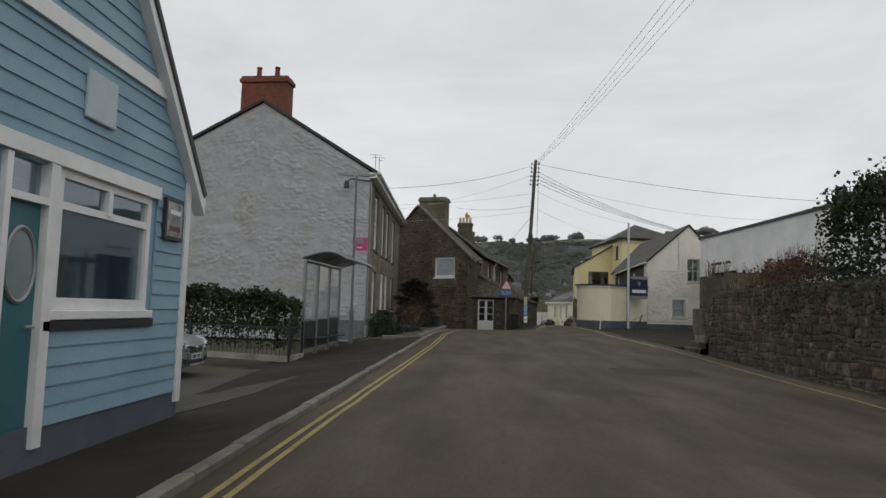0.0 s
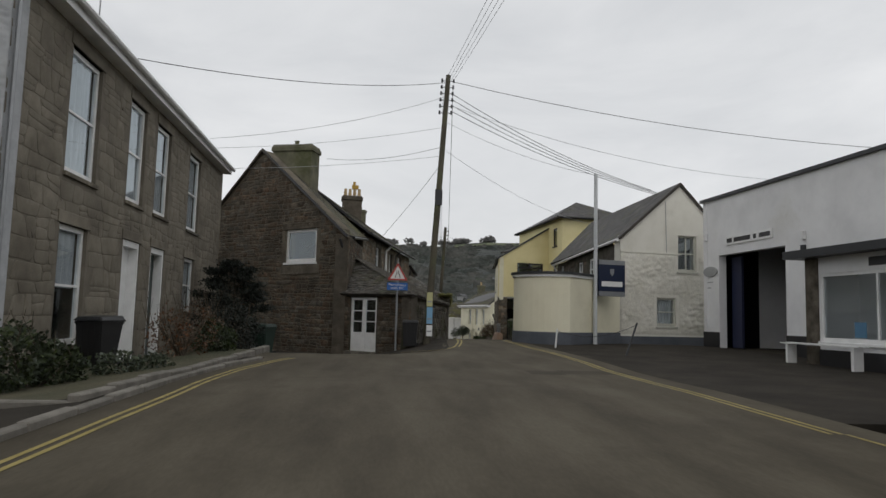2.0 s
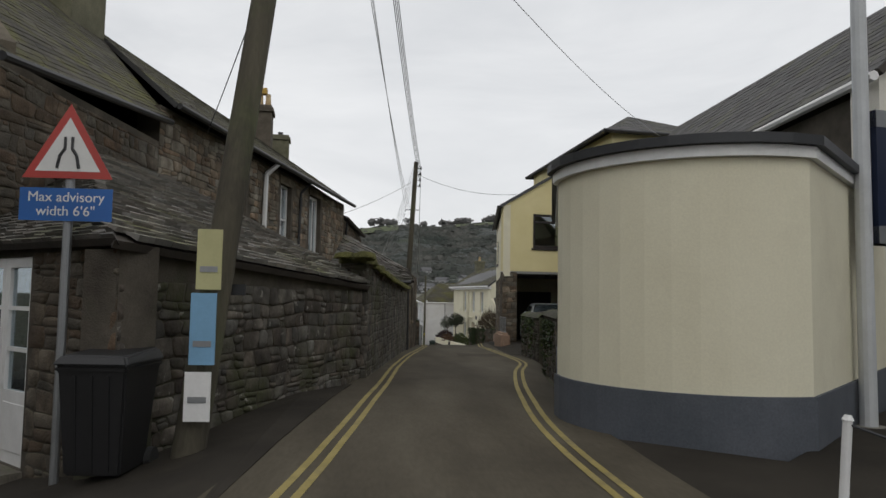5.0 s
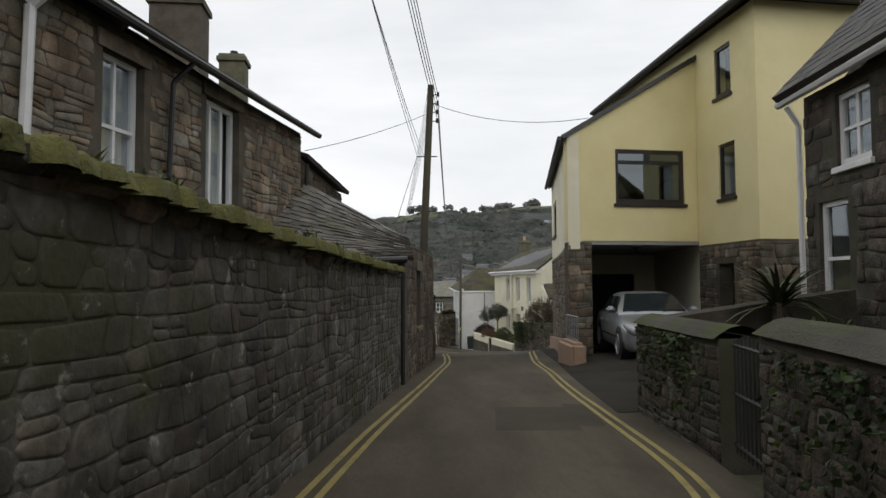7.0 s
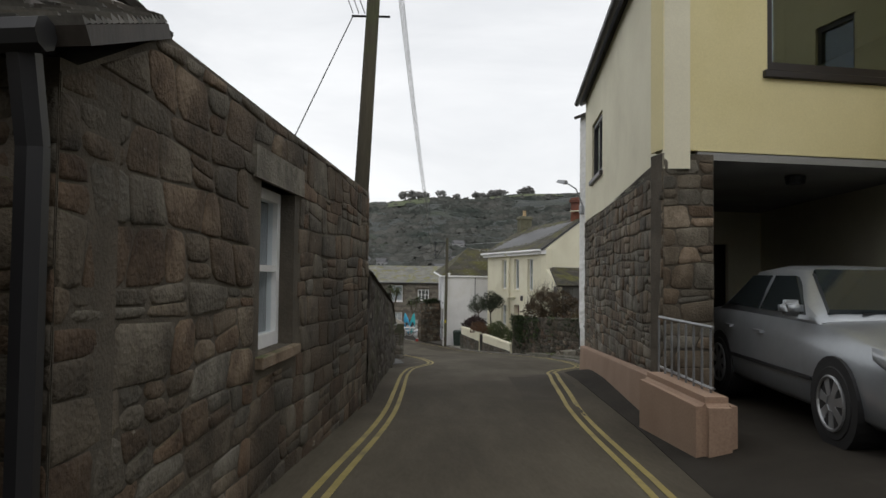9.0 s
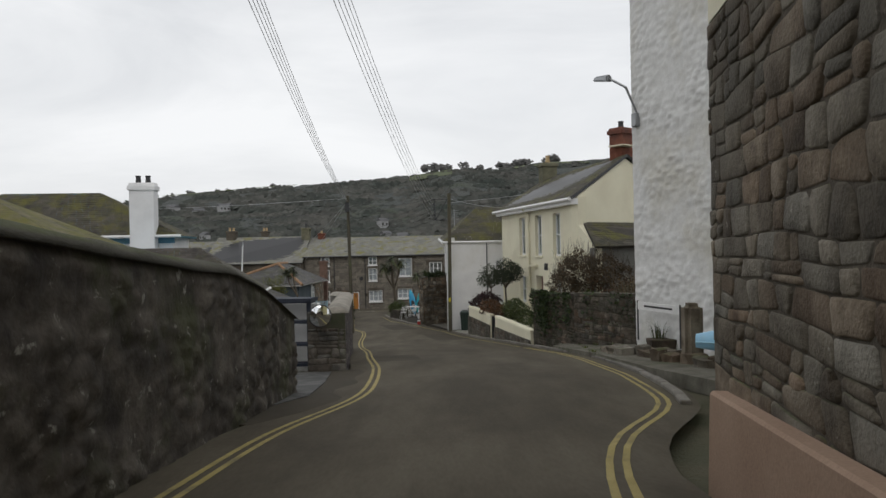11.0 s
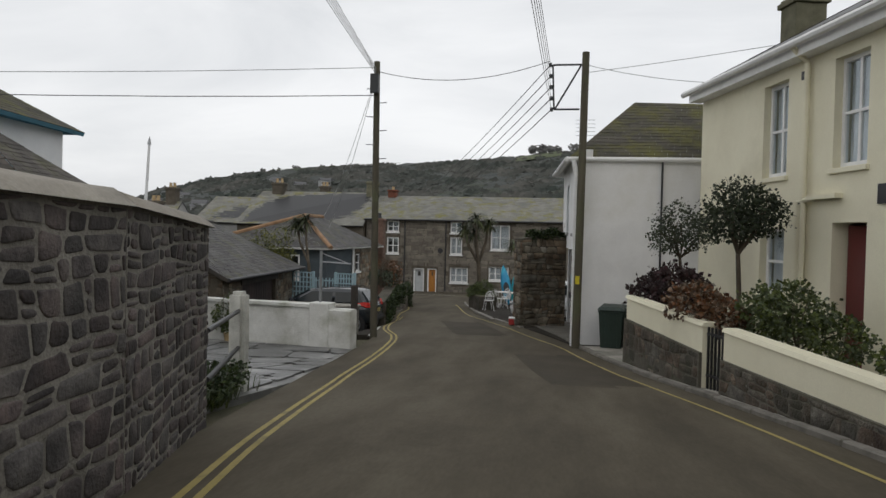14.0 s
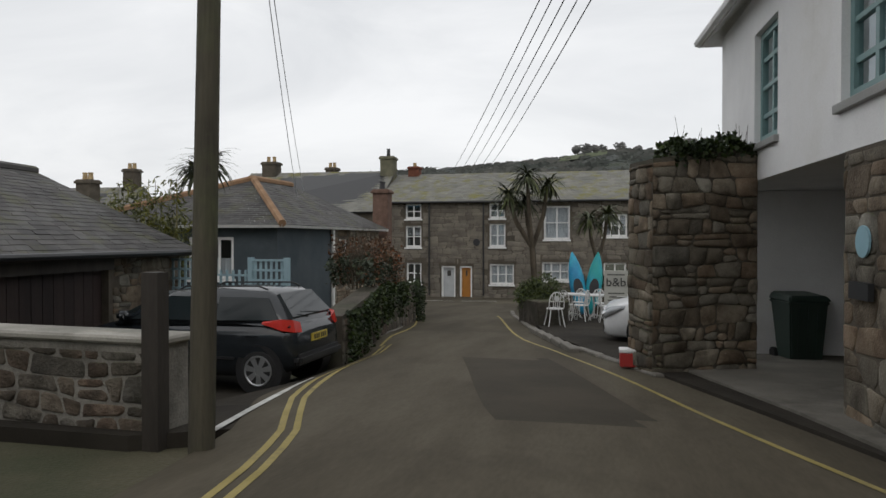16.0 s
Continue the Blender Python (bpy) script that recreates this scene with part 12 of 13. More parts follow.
def forecourt_posts():
    for n, (x, y, lean, h, mat, label) in enumerate(((10.28, 40.0, (0.05, 0.0), 0.6, WHITE_PAINT, "thin pale stake by the curved office"), (11.55, 36.7, (0.42, 0.2), 0.95, DARK_METAL, "rusty leaning steel post in the forecourt"))):
        p = thing("bollard", label, "bollard")
        z = G(x, y)
        bm = bmesh.new()
        tube(bm, (x, y, z - 0.05), (x + lean[0], y + lean[1], z + h), 0.028, 0.028, 10)
        part("post", bm, mat, p)
        bm = bmesh.new()
        tube(bm, (x + lean[0], y + lean[1], z + h), (x + lean[0] * 1.05, y + lean[1] * 1.05, z + h + 0.03), 0.036, 0.02, 10)
        part("cap", bm, mat, p)
    c = thing("chain", "thin dark chain sagging between two steel stakes", "chain")
    a, b = Vector((11.97, 36.9, G(11.55, 36.7) + 0.92)), Vector((10.33, 40.0, G(10.28, 40.0) + 0.58))
    bm = bmesh.new()
    pipe(bm, [a.lerp(b, k / 14) - Vector((0, 0, 1.1 * (k / 14) * (1 - k / 14))) for k in range(15)], 0.009, 5)
    part("links", bm, DARK_METAL, c)


def right_wall_plants():
    hedge_along([(11.6, 6.0), (12.1, 10.0), (12.5, 14.0), (12.7, 17.0)], 1.0, [1.4, 1.4, 1.5, 1.5], [3.9, 4.1, 4.3, 4.1],
                "tall dark evergreen hedge above the boundary wall", HEDGE_LEAF, 30000, 0.1, 21, twigs=40)
    hedge_along([(11.5, 16.8), (11.7, 19.0), (11.9, 21.3)], 0.4, [1.6, 1.6, 1.6], [2.6, 2.6, 2.3],
                "brown winter hedge on the boundary wall top", BROWN_LEAF, 4600, 0.065, 22, twigs=120)
    rnd = random.Random(3)
    sp = [(11.2 + rnd.uniform(-0.25, 0.35) + (24.2 - y) * 0.05, y, 2.4 if y > 22.8 else 1.95) for y in np.arange(17.5, 24.4, 0.4)]
    grass_tuft(sp, "dry pale grasses on the boundary wall top", DRY_GRASS, 0.7, 16, 0.3, 4, bend=0.6)


def lane_plants():
    W = Face((7.28, 47.15), (8.28, 58.75))
    rnd = random.Random(12)
    sp = [W.P(rnd.uniform(2.0, 11.3), 1.86, -rnd.uniform(0.0, 0.35)) for k in range(46)]
    sp = [(p.x, p.y, 1.88 - 0.02 * (p.y - 47)) for p in sp]
    grass_tuft(sp, "short green grass tufts on the mossy wall top", GRASS, 0.11, 22, 0.1, 7, bend=0.8)
    # moss cushions along the top
    verts, faces = [], []
    for k in range(1150):
        s = rnd.uniform(0.0, 11.3)
        c = W.P(s, float(np.interp(s, [0, 0.6, 2, 5, 9, W.length], [1.97, 1.87, 1.78, 1.69, 1.62, 1.61])) + 0.04, -rnd.uniform(-0.07, 0.42))
        r, h = rnd.uniform(0.05, 0.13), rnd.uniform(0.03, 0.075)
        o = len(verts)
        for i, (f, z) in enumerate(((1.0, -0.04), (0.8, h * 0.7), (0.4, h))):
            for q in range(9):
                a = q / 9 * math.tau
                g = r * f * (1 + 0.2 * math.sin(a * 3 + k))
                verts.append((c.x + g * math.cos(a), c.y + g * math.sin(a), c.z + z))
        for i in range(2):
            for q in range(9):
                faces.append((o + i * 9 + q, o + i * 9 + (q + 1) % 9, o + (i + 1) * 9 + (q + 1) % 9, o + (i + 1) * 9 + q))
        faces.append(tuple(o + 18 + q for q in range(9)))
    tagged(raw("moss", verts, faces, MOSS, smooth=True), "thick yellow-green moss cushions along the lane wall top", "moss", kind="stuff")
    shrub([W.P(3.0, 1.88, -0.15).to_tuple() + (0.1, 0.2, 0.07), W.P(4.4, 1.8, -0.1).to_tuple() + (0.1, 0.18, 0.06)], "leafy green weeds rooted in the wall top", BUSH_LEAF, 160, 0.035, 31, "weeds", "weeds", 3)
    # the garden behind the low walls on the other side
    for a, b, t, seed in (((11.42, 55.3), (11.3, 52.8), 0.95, 56), ((11.18, 51.7), (10.56, 47.85), 1.02, 57)):
        R = Face(a, b)
        ivy(R, 0.1, R.length - 0.1, lambda s: -0.2, lambda s: t - 0.1, 500, "dark ivy trailing over the low garden wall", seed, 0.05)
    y = thing("yucca", "spiky yucca with arching strap leaves behind the wall", "yucca")
    bm = bmesh.new()
    tube(bm, (13.1, 55.2, -0.3), (13.1, 55.2, 1.15), 0.09, 0.08, 8)
    part("trunk", bm, BARK, y)
    verts, faces = [], []
    for k in range(70):
        a, up = rnd.uniform(0, math.tau), rnd.uniform(-0.1, 1.3)
        out, side = Vector((math.cos(a), math.sin(a), 0)), Vector((-math.sin(a), math.cos(a), 0))
        p, d, ln = Vector((13.1, 55.2, 1.15 + rnd.uniform(-0.1, 0.08))), (out + Vector((0, 0, up))).normalized(), rnd.uniform(0.6, 1.0)
        o = len(verts)
        for i in range(5):
            w = 0.028 * (1.0, 1.0, 0.85, 0.55, 0.05)[i]
            verts += [tuple(p - side * w), tuple(p + side * w)]
            p = p + d * ln / 4
            d = (d + Vector((0, 0, -0.22))).normalized()
        faces += [(o + 2 * i, o + 2 * i + 1, o + 2 * i + 3, o + 2 * i + 2) for i in range(4)]
    raw("leaf_head", verts, faces, CORDYLINE_LEAF, y)["kind"] = "stuff"
    shrub([(12.6, 53.4, 0.5, 0.5, 0.7, 0.5), (12.4, 50.2, 0.45, 0.5, 0.9, 0.5)], "dark garden shrubs behind the low wall", HEDGE_LEAF, 2600, 0.07, 32)


def bank_plants():
    shrub([(16.0, 92.2, -0.35, 0.75, 0.85, 0.75), (16.1, 93.6, -0.6, 0.85, 0.8, 0.7), (15.5, 92.9, -0.95, 0.6, 0.9, 0.6), (17.2, 91.6, -0.6, 0.9, 0.8, 0.55), (16.6, 91.4, -0.25, 0.7, 0.7, 0.6)], "large reddish-brown leafy shrub over the garden wall", leaf_mat("russet_leaf", ((0.045, 0.035, 0.018), (0.12, 0.085, 0.045))), 13000, 0.055, 41, twigs=200)
    shrub([(17.4, 90.9, -0.95, 0.9, 0.8, 0.3), (18.8, 90.4, -0.9, 0.8, 0.7, 0.3)], "low tangle of dead stems on the bank behind the wall", BROWN_LEAF, 900, 0.06, 42, twigs=60)
    shrub([(25.2, 104.4, 2.4, 1.0, 1.0, 0.9), (26.6, 105.0, 2.6, 1.2, 1.0, 1.0), (28.2, 105.2, 2.2, 1.2, 1.0, 1.0), (26.4, 104.8, 0.6, 1.6, 1.2, 1.6)], "dark evergreen trees showing behind the lean-to", HEDGE_LEAF, 7000, 0.12, 52, "tree", "tree", twigs=40)
    grass_tuft([(17.0 + 0.25 * k, 90.0 + 0.3 * math.sin(k * 2), -1.3) for k in range(8)], "dry straw-coloured grasses beside the lean-to", DRY_GRASS, 1.0, 50, 0.3, 43)
    small_tree((13.75, 98.75, -2.9), (13.8, 98.8, -1.3), [(13.9, 99.1, -0.45, 0.62, 0.62, 0.5), (13.7, 98.9, -0.75, 0.55, 0.55, 0.35), (14.15, 98.9, -0.6, 0.5, 0.5, 0.4)], "clipped bay tree with a round dark crown on a bare stem", BAY_LEAF, 4600, 0.06, 44)
    small_tree((13.3, 101.5, -3.0), (13.3, 101.5, -1.45), [(13.25, 101.4, -0.75, 0.55, 0.55, 0.5), (13.0, 101.3, -1.05, 0.42, 0.42, 0.33), (13.6, 101.6, -0.95, 0.42, 0.42, 0.36)], "olive-green garden tree with a loose twiggy crown", OLIVE_LEAF, 2600, 0.055, 45, 0.045)
    shrub([(13.05, 100.4, -2.0, 0.6, 0.7, 0.42), (12.75, 101.0, -2.2, 0.5, 0.6, 0.4)], "dark purple-leaved shrub behind the cream front wall", PURPLE_LEAF, 3200, 0.08, 46)
    shrub([(13.1, 98.6, -2.15, 0.5, 0.7, 0.36), (13.4, 98.0, -2.3, 0.4, 0.6, 0.3)], "faded brown hydrangea heads behind the cream front wall", BROWN_LEAF, 2400, 0.075, 47)
    shrub([(14.1, 96.9, -2.1, 0.5, 0.8, 0.45), (13.9, 97.6, -2.2, 0.4, 0.5, 0.4), (14.4, 96.0, -2.35, 0.4, 0.6, 0.35)], "mid-green bushy shrub in the front garden", BUSH_LEAF, 4600, 0.06, 48)
    shrub([(14.7, 94.8, -2.45, 0.3, 0.5, 0.25), (14.8, 93.8, -2.4, 0.25, 0.4, 0.25)], "straggling green plants beside the front door", BUSH_LEAF, 900, 0.06, 49, twigs=15)
    grass_tuft([(14.85 + 0.05 * k, 84.5 + 0.5 * (k % 9) - 0.3 * (k % 4), G(14.9, 84.5 + 0.5 * (k % 9)) + 0.13) for k in range(26)], "thin grass on the stony verge", GRASS, 0.12, 16, 0.12, 50)
    pot = thing("plant_pot", "square dark planter with spiky green leaves", "plant pot")
    bm = bmesh.new()
    z = G(16.2, 83.2) + 0.1
    hexa(bm, [(15.95, 83.0, z), (16.45, 83.0, z), (16.45, 83.4, z), (15.95, 83.4, z), (15.9, 82.95, z + 0.4), (16.5, 82.95, z + 0.4), (16.5, 83.45, z + 0.4), (15.9, 83.45, z + 0.4)])
    bevelled(bm, 0.02)
    part("pot", bm, DARK_STONE, pot)
    grass_tuft([(16.2, 83.2, z + 0.38), (16.1, 83.25, z + 0.38)], "", CORDYLINE_LEAF, 0.45, 26, 0.1, 51, "leaves", 0.7, pot)


def yard_plants():
    shrub([(1.6, 101.4, -3.2, 0.5, 0.5, 0.45), (0.9, 101.5, -3.0, 0.45, 0.5, 0.5)], "dark green shrub beside the iron gate", HEDGE_LEAF, 2600, 0.07, 61)
    shrub([(2.9, 101.85, -3.1, 0.35, 0.4, 0.4)], "twiggy green shrub against the white yard wall", BUSH_LEAF, 1100, 0.06, 62, twigs=18)
    p = thing("potted_conifer", "small pointed conifer in a pot against the white wall", "plant")
    bm = bmesh.new()
    x, y, z = 3.1, 101.5, G(3.1, 101.5) - 0.02
    tube(bm, (x, y, z), (x, y, z + 0.22), 0.11, 0.14, 12)
    part("pot", bm, TERRACOTTA, p)
    rnd = np.random.default_rng(9)
    h = rnd.random(700)
    a = rnd.uniform(0, math.tau, 700)
    r = 0.17 * (1 - h) ** 0.7 + 0.01
    foliage("foliage", np.stack([x + r * np.cos(a), y + r * np.sin(a), z + 0.22 + 0.5 * h], 1), np.stack([np.cos(a), np.sin(a), 0.8 + 0 * a], 1), 0.06, BUSH_LEAF, p, 4, 0.3)
    rr = random.Random(5)
    grass_tuft([(6.75 + rr.uniform(-0.25, 0.15) - 0.02 * k, 93.2 + 0.1 * k, G(6.4, 93.2 + 0.1 * k)) for k in range(20)], "straggling green weeds along the rail fence", BUSH_LEAF, 0.24, 22, 0.18, 63, "weeds", 0.8)
    shrub([(6.75, 93.5, -2.85, 0.2, 0.5, 0.22), (6.5, 94.5, -2.95, 0.18, 0.4, 0.2)], "leafy green weeds at the rail fence", IVY_LEAF, 900, 0.06, 64, "weeds", "weeds")
    # growth over the low wall along the street's end
    w = thing("garden_wall", "low rubble garden wall under overhanging shrubs", "wall")
    pts = [(4.8, 109.9), (4.45, 113.0), (4.05, 117.4), (3.2, 120.6)]
    for a, b in zip(pts, pts[1:]):
        F = Face(a, b)
        z = lambda s, ya=a[1], yb=b[1], n=F.length: G(4, ya + (yb - ya) * s / n)
        wall("wall", F, -6.0, [(0, z(0) + 1.05), (F.length, z(F.length) + 1.05)], DARK_MORTAR, w, thick=0.4)
        rubble(w, F, 0, F.length, min(z(0), z(F.length)) - 0.2, lambda s, z=z: z(s) + 1.0, DARK_STONE, 0.2, 0.32, (), 0.03, int(a[1] * 7), None, 0.01)
        ivy(F, 0, F.length, lambda s, z=z: z(s) + 0.1, lambda s, z=z: z(s) + 1.08, 1500, "ivy and ferns on the low garden wall", int(a[1]), 0.07)
    hedge_along([(4.0, 112.3), (3.7, 114.2), (3.3, 116.8)], 0.42, [-3.15, -3.2, -3.3], [-2.75, -2.6, -2.8], "overhanging green and brown shrubs on the garden wall", OLIVE_LEAF, 3400, 0.075, 65, twigs=40)
    hedge_along([(4.0, 112.5), (3.6, 115.0), (3.4, 117.0)], 0.45, [-3.2, -3.3, -3.4], [-2.35, -2.3, -2.6], "brown winter shrub on the garden wall", BROWN_LEAF, 2600, 0.065, 66, twigs=60)
    hedge_along([(3.75, 117.3), (3.3, 119.2), (2.6, 120.8)], 0.5, [-4.6, -4.7, -4.8], [-3.4, -3.7, -3.9], "dark ivy-clad bush at the street's end", HEDGE_LEAF, 3600, 0.08, 67)
    cordyline((1.75, 110.9, -4.2), [(0.95, 112.3, -0.6), (0.5, 112.5, -0.75)], "cordyline palm with a bare leaning trunk behind the trellis", 71, 0.75, 110, 0.085)
    b = thing("bamboo", "yellow-green bamboo clump behind the trellis", "bamboo")
    bm = bmesh.new()
    sp, rnd2 = [], random.Random(6)
    for k in range(26):
        f = Vector((-0.3 + rnd2.uniform(-0.5, 0.6), 112.0 + rnd2.uniform(-0.3, 0.3), -4.2))
        t = f + Vector((rnd2.uniform(-0.5, 0.5), rnd2.uniform(-0.3, 0.3), rnd2.uniform(2.2, 3.3)))
        tube(bm, f, t, 0.014, 0.006, 5, False)
        sp += [tuple(f.lerp(t, rnd2.uniform(0.45, 1.0)) + Vector((rnd2.gauss(0, 0.12), rnd2.gauss(0, 0.12), 0))) for i in range(90)]
    part("cane", bm, leaf_mat("cane", ((0.12, 0.12, 0.04), (0.2, 0.19, 0.07))), b)
    foliage("foliage", np.array(sp), np.tile((0, 0, -0.2), (len(sp), 1)), 0.15, leaf_mat("bamboo_leaf", ((0.08, 0.095, 0.025), (0.16, 0.17, 0.06))), b, 7, 0.14)


def guesthouse_terrace():
    cordyline((6.95, 121.2, -4.8), [(6.1, 121.3, -0.75), (6.75, 120.9, -0.25), (7.35, 121.4, -0.45), (6.6, 121.8, -0.9)], "tall cordyline palm with several drooping leaf heads", 72, 1.0, 95, 0.13)
    cordyline((8.9, 122.4, -4.8), [(8.6, 122.3, -1.5), (9.2, 122.6, -1.35)], "smaller cordyline palm before the cottages", 73, 0.95, 95, 0.11)
    p = thing("planter", "dark stone planter filled with a green bush", "planter")
    bm = bmesh.new()
    hexa(bm, [(6.75, 118.6, -4.7), (7.45, 116.95, -4.6), (8.15, 117.2, -4.6), (7.5, 119.2, -4.7), (6.72, 118.65, -3.85), (7.4, 116.9, -3.8), (8.2, 117.2, -3.8), (7.5, 119.2, -3.85)])
    bevelled(bm, 0.03)
    part("trough", bm, DARK_STONE, p)
    s, d = clump_spots([(7.2, 118.3, -3.7, 0.5, 0.6, 0.35), (7.5, 118.4, -3.6, 0.5, 0.5, 0.4), (7.0, 118.6, -3.75, 0.35, 0.5, 0.3)], 3200, np.random.default_rng(3), 0.4)
    foliage("foliage", s, d, 0.085, BUSH_LEAF, p, 74, 0.25)
    PALE_METAL = plain_mat("white_garden_metal", (0.62, 0.62, 0.61), 0.5)
    # garden chairs: cast white metal with a pierced back
    ch = thing("garden_chair", "white cast metal garden chair on the terrace", "chair", "white garden chairs")
    bm = bmesh.new()
    tube(bm, (0, 0, 0.43), (0, 0, 0.455), 0.21, 0.2, 16)
    part("seat", bm, PALE_METAL, ch)
    bm = bmesh.new()
    arc = [(0.19 * math.cos(q / 8 * math.pi), 0.19, 0.6 + 0.26 * math.sin(q / 8 * math.pi)) for q in range(9)]
    pipe(bm, [(0.19, 0.15, 0.44)] + arc + [(-0.19, 0.15, 0.44)], 0.016, 6)
    for q in (-0.11, -0.04, 0.04, 0.11):
        tube(bm, (q * 0.6, 0.16, 0.45), (q, 0.19, 0.62 + 0.25 * math.sqrt(max(0.02, 1 - (q / 0.19) ** 2))), 0.012, 0.012, 5)
    tube(bm, (-0.17, 0.185, 0.63), (0.17, 0.185, 0.63), 0.012, 0.012, 5)
    tube(bm, (0, 0.18, 0.7), (0, 0.2, 0.7), 0.07, 0.07, 10)
    part("backrest", bm, PALE_METAL, ch)
    for sx in (-1, 1):
        for sy in (-1, 1):
            bm = bmesh.new()
            pipe(bm, [(sx * 0.14, sy * 0.14, 0.44), (sx * 0.16, sy * 0.16, 0.25), (sx * 0.21, sy * 0.21, 0.0)], 0.015, 6)
            part("leg", bm, PALE_METAL, ch)
    zt = lambda x, y: G(x, y) + 0.065
    ch.matrix_world = pose(7.85, 116.7, zt(7.85, 116.7), 0, 0, 200)
    for x, y, a in ((8.0, 119.3, 160), (7.75, 119.8, 110), (8.45, 119.0, 250), (9.15, 118.7, 95), (9.0, 120.6, 20), (8.3, 121.0, -30)):
        copy_thing(ch, pose(x, y, zt(x, y), 0, 0, a))
    tb = thing("garden_table", "round white garden table on a pedestal", "table", "white garden tables")
    bm = bmesh.new()
    tube(bm, (0, 0, 0.7), (0, 0, 0.73), 0.4, 0.4, 24)
    part("tabletop", bm, PALE_METAL, tb)
    bm = bmesh.new()
    tube(bm, (0, 0, 0.05), (0, 0, 0.7), 0.03, 0.03, 8)
    part("pedestal", bm, PALE_METAL, tb)
    for k in range(3):
        bm = bmesh.new()
        a = k * math.tau / 3
        pipe(bm, [(0, 0, 0.16), (0.2 * math.cos(a), 0.2 * math.sin(a), 0.1), (0.3 * math.cos(a), 0.3 * math.sin(a), 0.0)], 0.018, 6)
        part("foot", bm, PALE_METAL, tb)
    tb.matrix_world = pose(8.8, 119.6, zt(8.8, 119.6))
    copy_thing(tb, pose(8.15, 120.3, zt(8.15, 120.3)))
    copy_thing(tb, pose(9.6, 119.4, zt(9.6, 119.4)))
    # two kayaks propped upright, leaning apart
    TURQ = make_mat("turquoise_kayak_plastic", ((0.02, 0.2, 0.42), (0.05, 0.42, 0.6)), 0.4, 1.6, 30, 0.05, 0.004)
    for sg, mat, lab in ((-1, TURQ, "bright blue kayak propped upright against the hedge"), (1, make_mat("green_kayak_plastic", ((0.02, 0.3, 0.42), (0.03, 0.36, 0.3)), 0.4, 1.2, 30, 0.05, 0.004), "turquoise kayak propped upright beside another")):
        k = thing("kayak", lab, "kayak", "upright kayaks")
        f, t = Vector((8.55 + 0.12 * sg, 121.7, -4.6)), Vector((8.5 + 0.42 * sg, 122.0, -2.62))
        bm = bmesh.new()
        rings = []
        u = (t - f).normalized()
        side = Vector((1, 0.1, 0))
        side = (side - u * side.dot(u)).normalized()
        dep = u.cross(side)
        for i in range(11):
            q = i / 10
            w = 0.02 + 0.23 * math.sin(math.pi * min(1, q * 1.02)) ** 0.7 if 0 < q < 1 else 0.02
            rings.append([f.lerp(t, q) + side * (w * math.cos(a / 10 * math.tau)) + dep * (w * 0.55 * math.sin(a / 10 * math.tau)) for a in range(10)])
        loft(bm, rings)
        smooth(part("hull", bm, mat, k))
        bm = bmesh.new()
        c = f.lerp(t, 0.42) - dep * 0.11 * (1 if dep.y > 0 else -1)
        rings = []
        for a, b in ((0.13, 0.05), (0.15, 0.08)):
            rings.append([c + side * (a * math.cos(q / 14 * math.tau)) + u * (a * 2.0 * math.sin(q / 14 * math.tau)) - dep * (b * 0.4) * (1 if dep.y > 0 else -1) for q in range(14)])
        loft(bm, rings)
        part("seat_well", bm, BLACK_PAINT, k)
    # the guesthouse board with readable lettering
    b = thing("board_sign", "pale guesthouse board with black b&b lettering", "sign")
    F = Face((9.08, 119.05), (9.72, 119.05))
    bm = bmesh.new()
    slab(bm, F, 0, 0.64, -4.3, -3.08, -0.03, 0)
    bevelled(bm, 0.008)
    part("board", bm, plain_mat("pale_grey_board", (0.42, 0.42, 0.38), 0.6), b)
    bm = bmesh.new()
    for sx in (0.05, 0.56):
        slab(bm, F, sx, sx + 0.04, -4.62, -4.3, -0.03, 0)
    part("leg", bm, DARK_WOOD, b)
    lettering(b, "b&b", 0.34, pose(9.4, 119.045, -3.52, 90), BLACK_PAINT)
    bm = bmesh.new()
    for z, a, e in ((-3.2, 0.08, 0.56), (-3.72, 0.1, 0.55), (-3.82, 0.14, 0.5), (-3.92, 0.1, 0.54)):
        slab(bm, F, a, e, z - 0.02, z + 0.02, 0.001, 0.004)
    part("text_bars", bm, plain_mat("grey_text", (0.12, 0.12, 0.11), 0.6), b)
    # a small red and white crate at the wall's foot
    r = thing("crate", "small red and white crate at the wall's foot", "crate")
    bm = bmesh.new()
    z = G(9.35, 109.3) + 0.06
    cube(bm, 9.22, 9.52, 109.2, 109.45, z, z + 0.2)
    bevelled(bm, 0.012)
    part("box", bm, plain_mat("red_crate", (0.4, 0.03, 0.025), 0.5), r)
    bm = bmesh.new()
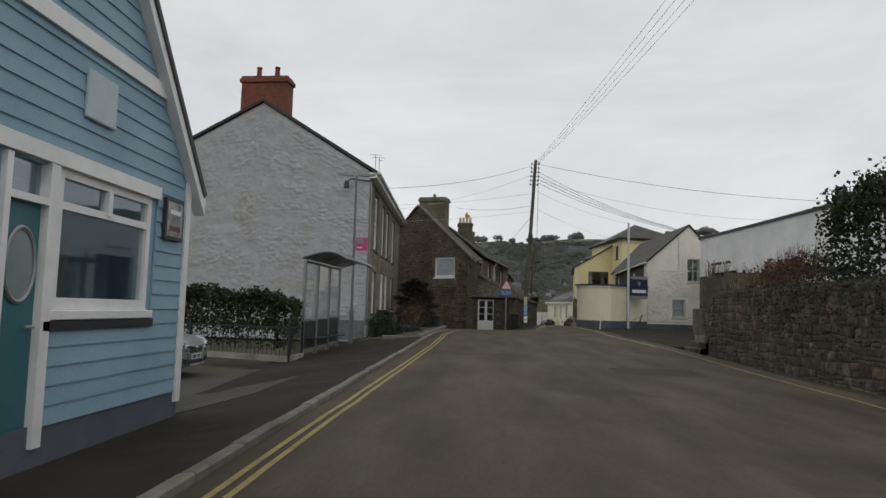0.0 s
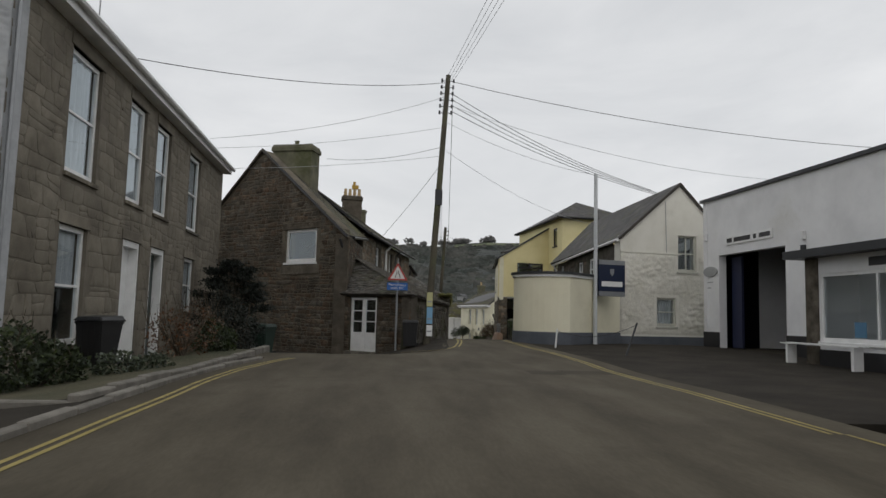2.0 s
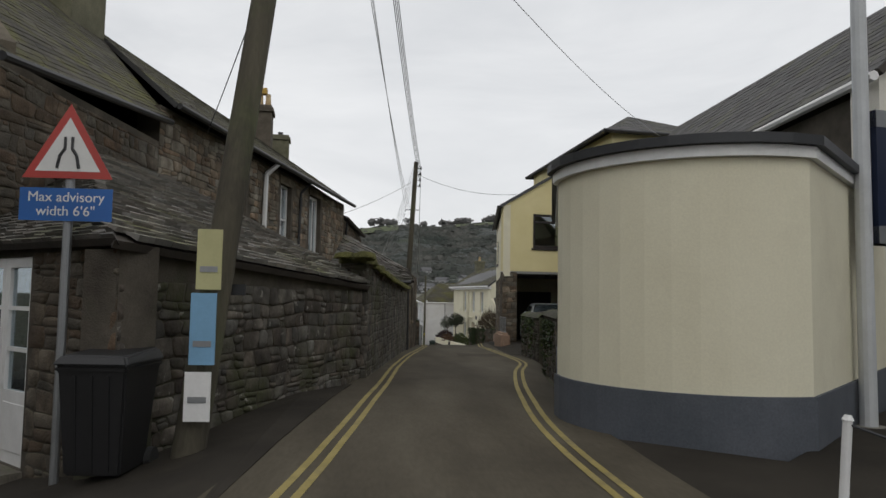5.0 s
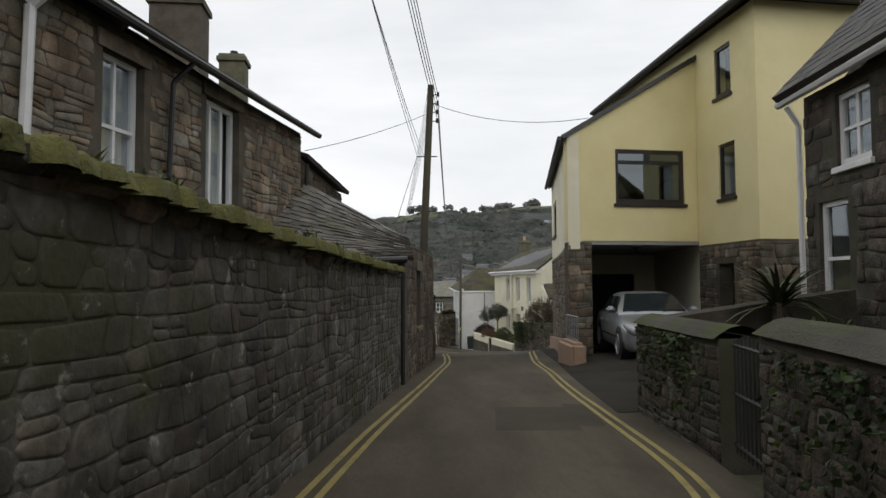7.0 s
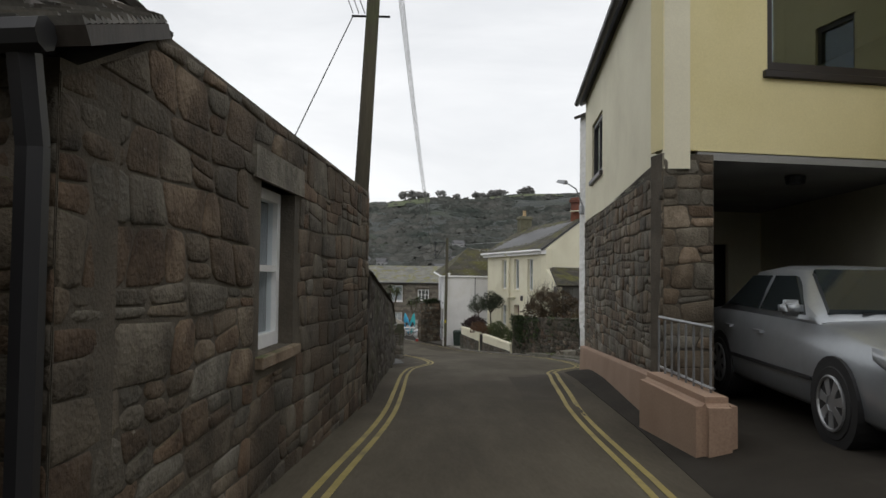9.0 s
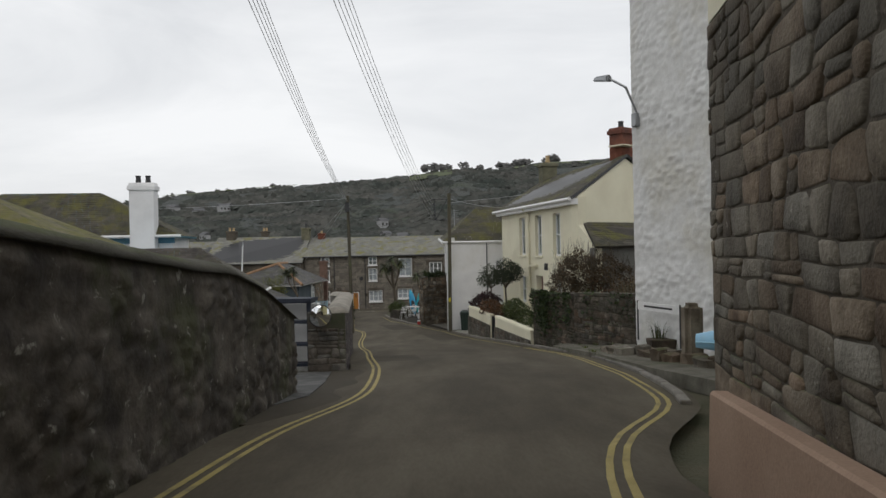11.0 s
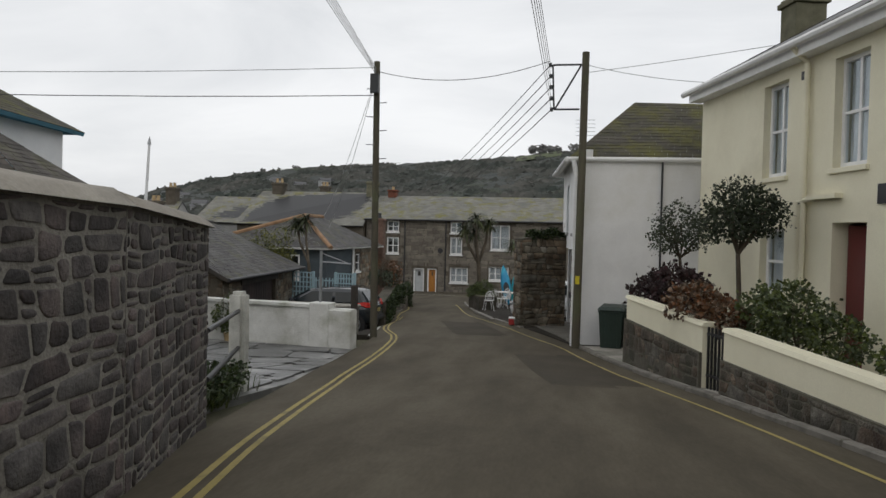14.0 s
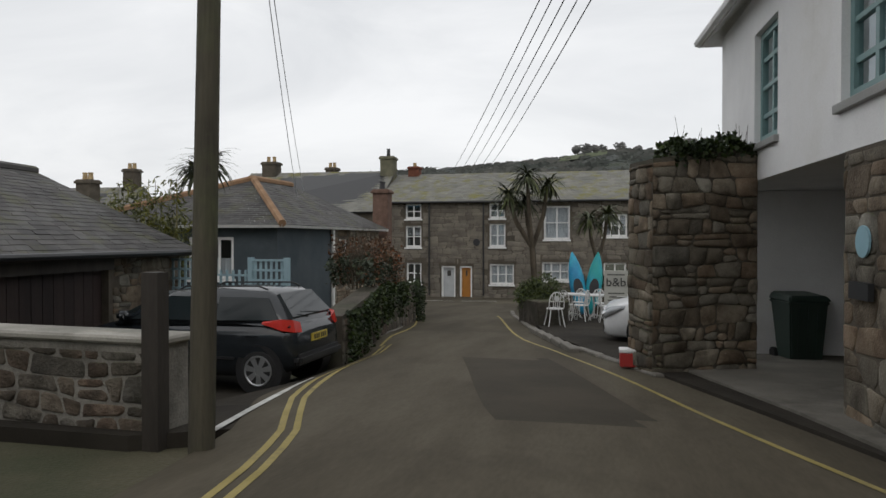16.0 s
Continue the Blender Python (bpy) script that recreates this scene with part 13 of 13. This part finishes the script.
    cube(bm, 9.21, 9.53, 109.19, 109.46, z + 0.2, z + 0.25)
    bevelled(bm, 0.01)
    part("lid", bm, WHITE_PLASTIC, r)
    k = thing("terrace_kerb", "pale stone kerb along the terrace edge", "kerb", kind="structure")
    F = Face((7.45, 115.3), (8.55, 111.1))
    for i in range(5):
        bm = bmesh.new()
        m = F.P(F.length * (i + 0.5) / 5, 0)
        slab(bm, F, F.length * i / 5 + 0.006, F.length * (i + 1) / 5 - 0.006, G(m.x, m.y) - 0.15, G(m.x, m.y) + 0.12, -0.06, 0.1)
        bevelled(bm, 0.015)
        part("kerbstone", bm, KERB, k)
    hedge_along([(8.0, 123.2), (9.2, 123.0), (10.6, 122.6)], 0.35, [-4.9, -4.9, -4.9], [-3.7, -3.3, -3.2], "dark hedge behind the terrace chairs", HEDGE_LEAF, 2600, 0.08, 75)


def wall_growth():
    pts = [(14.25, 92.0), (15.25, 89.3), (16.7, 86.9), (19.5, 85.9)]
    for k, (a, b) in enumerate(zip(pts, pts[1:])):
        B = Face(a, b)
        ivy(B.shifted(0.05), 0.0, B.length, lambda s: -2.7 + 0.3 * k, lambda s: -0.98 + 0.12 * k, 1700 if k == 0 else 160, "ivy and ferns hanging over the bank wall", 83 + k, 0.075)
    # ivy on the ruined wall's head and on the first boundary wall
    hedge_along([(9.8, 109.1), (10.3, 109.3), (10.95, 109.6)], 0.3, [-1.25, -1.15, -1.1], [-1.02, -0.95, -0.9], "ivy clump growing over the ruined wall head", IVY_LEAF, 1500, 0.075, 81, "ivy", "ivy", 14)
    R = Face((10.85, 23.4), (10.55, -8))
    ivy(R.shifted(0.03), 2.0, 24.0, lambda s: -0.2, lambda s: 1.85, 2600, "thin dark ivy on the boundary wall", 82, 0.06)


cars()
bins()
shelter()
lamp_and_stop()
railing_and_hedge()
front_garden()
warning_sign()
forecourt_posts()
right_wall_plants()
lane_plants()
bank_plants()
yard_plants()
guesthouse_terrace()
wall_growth()

# ---- stonework of walls, laid last ----
for job in LATER:
    lay_rubble(*job)
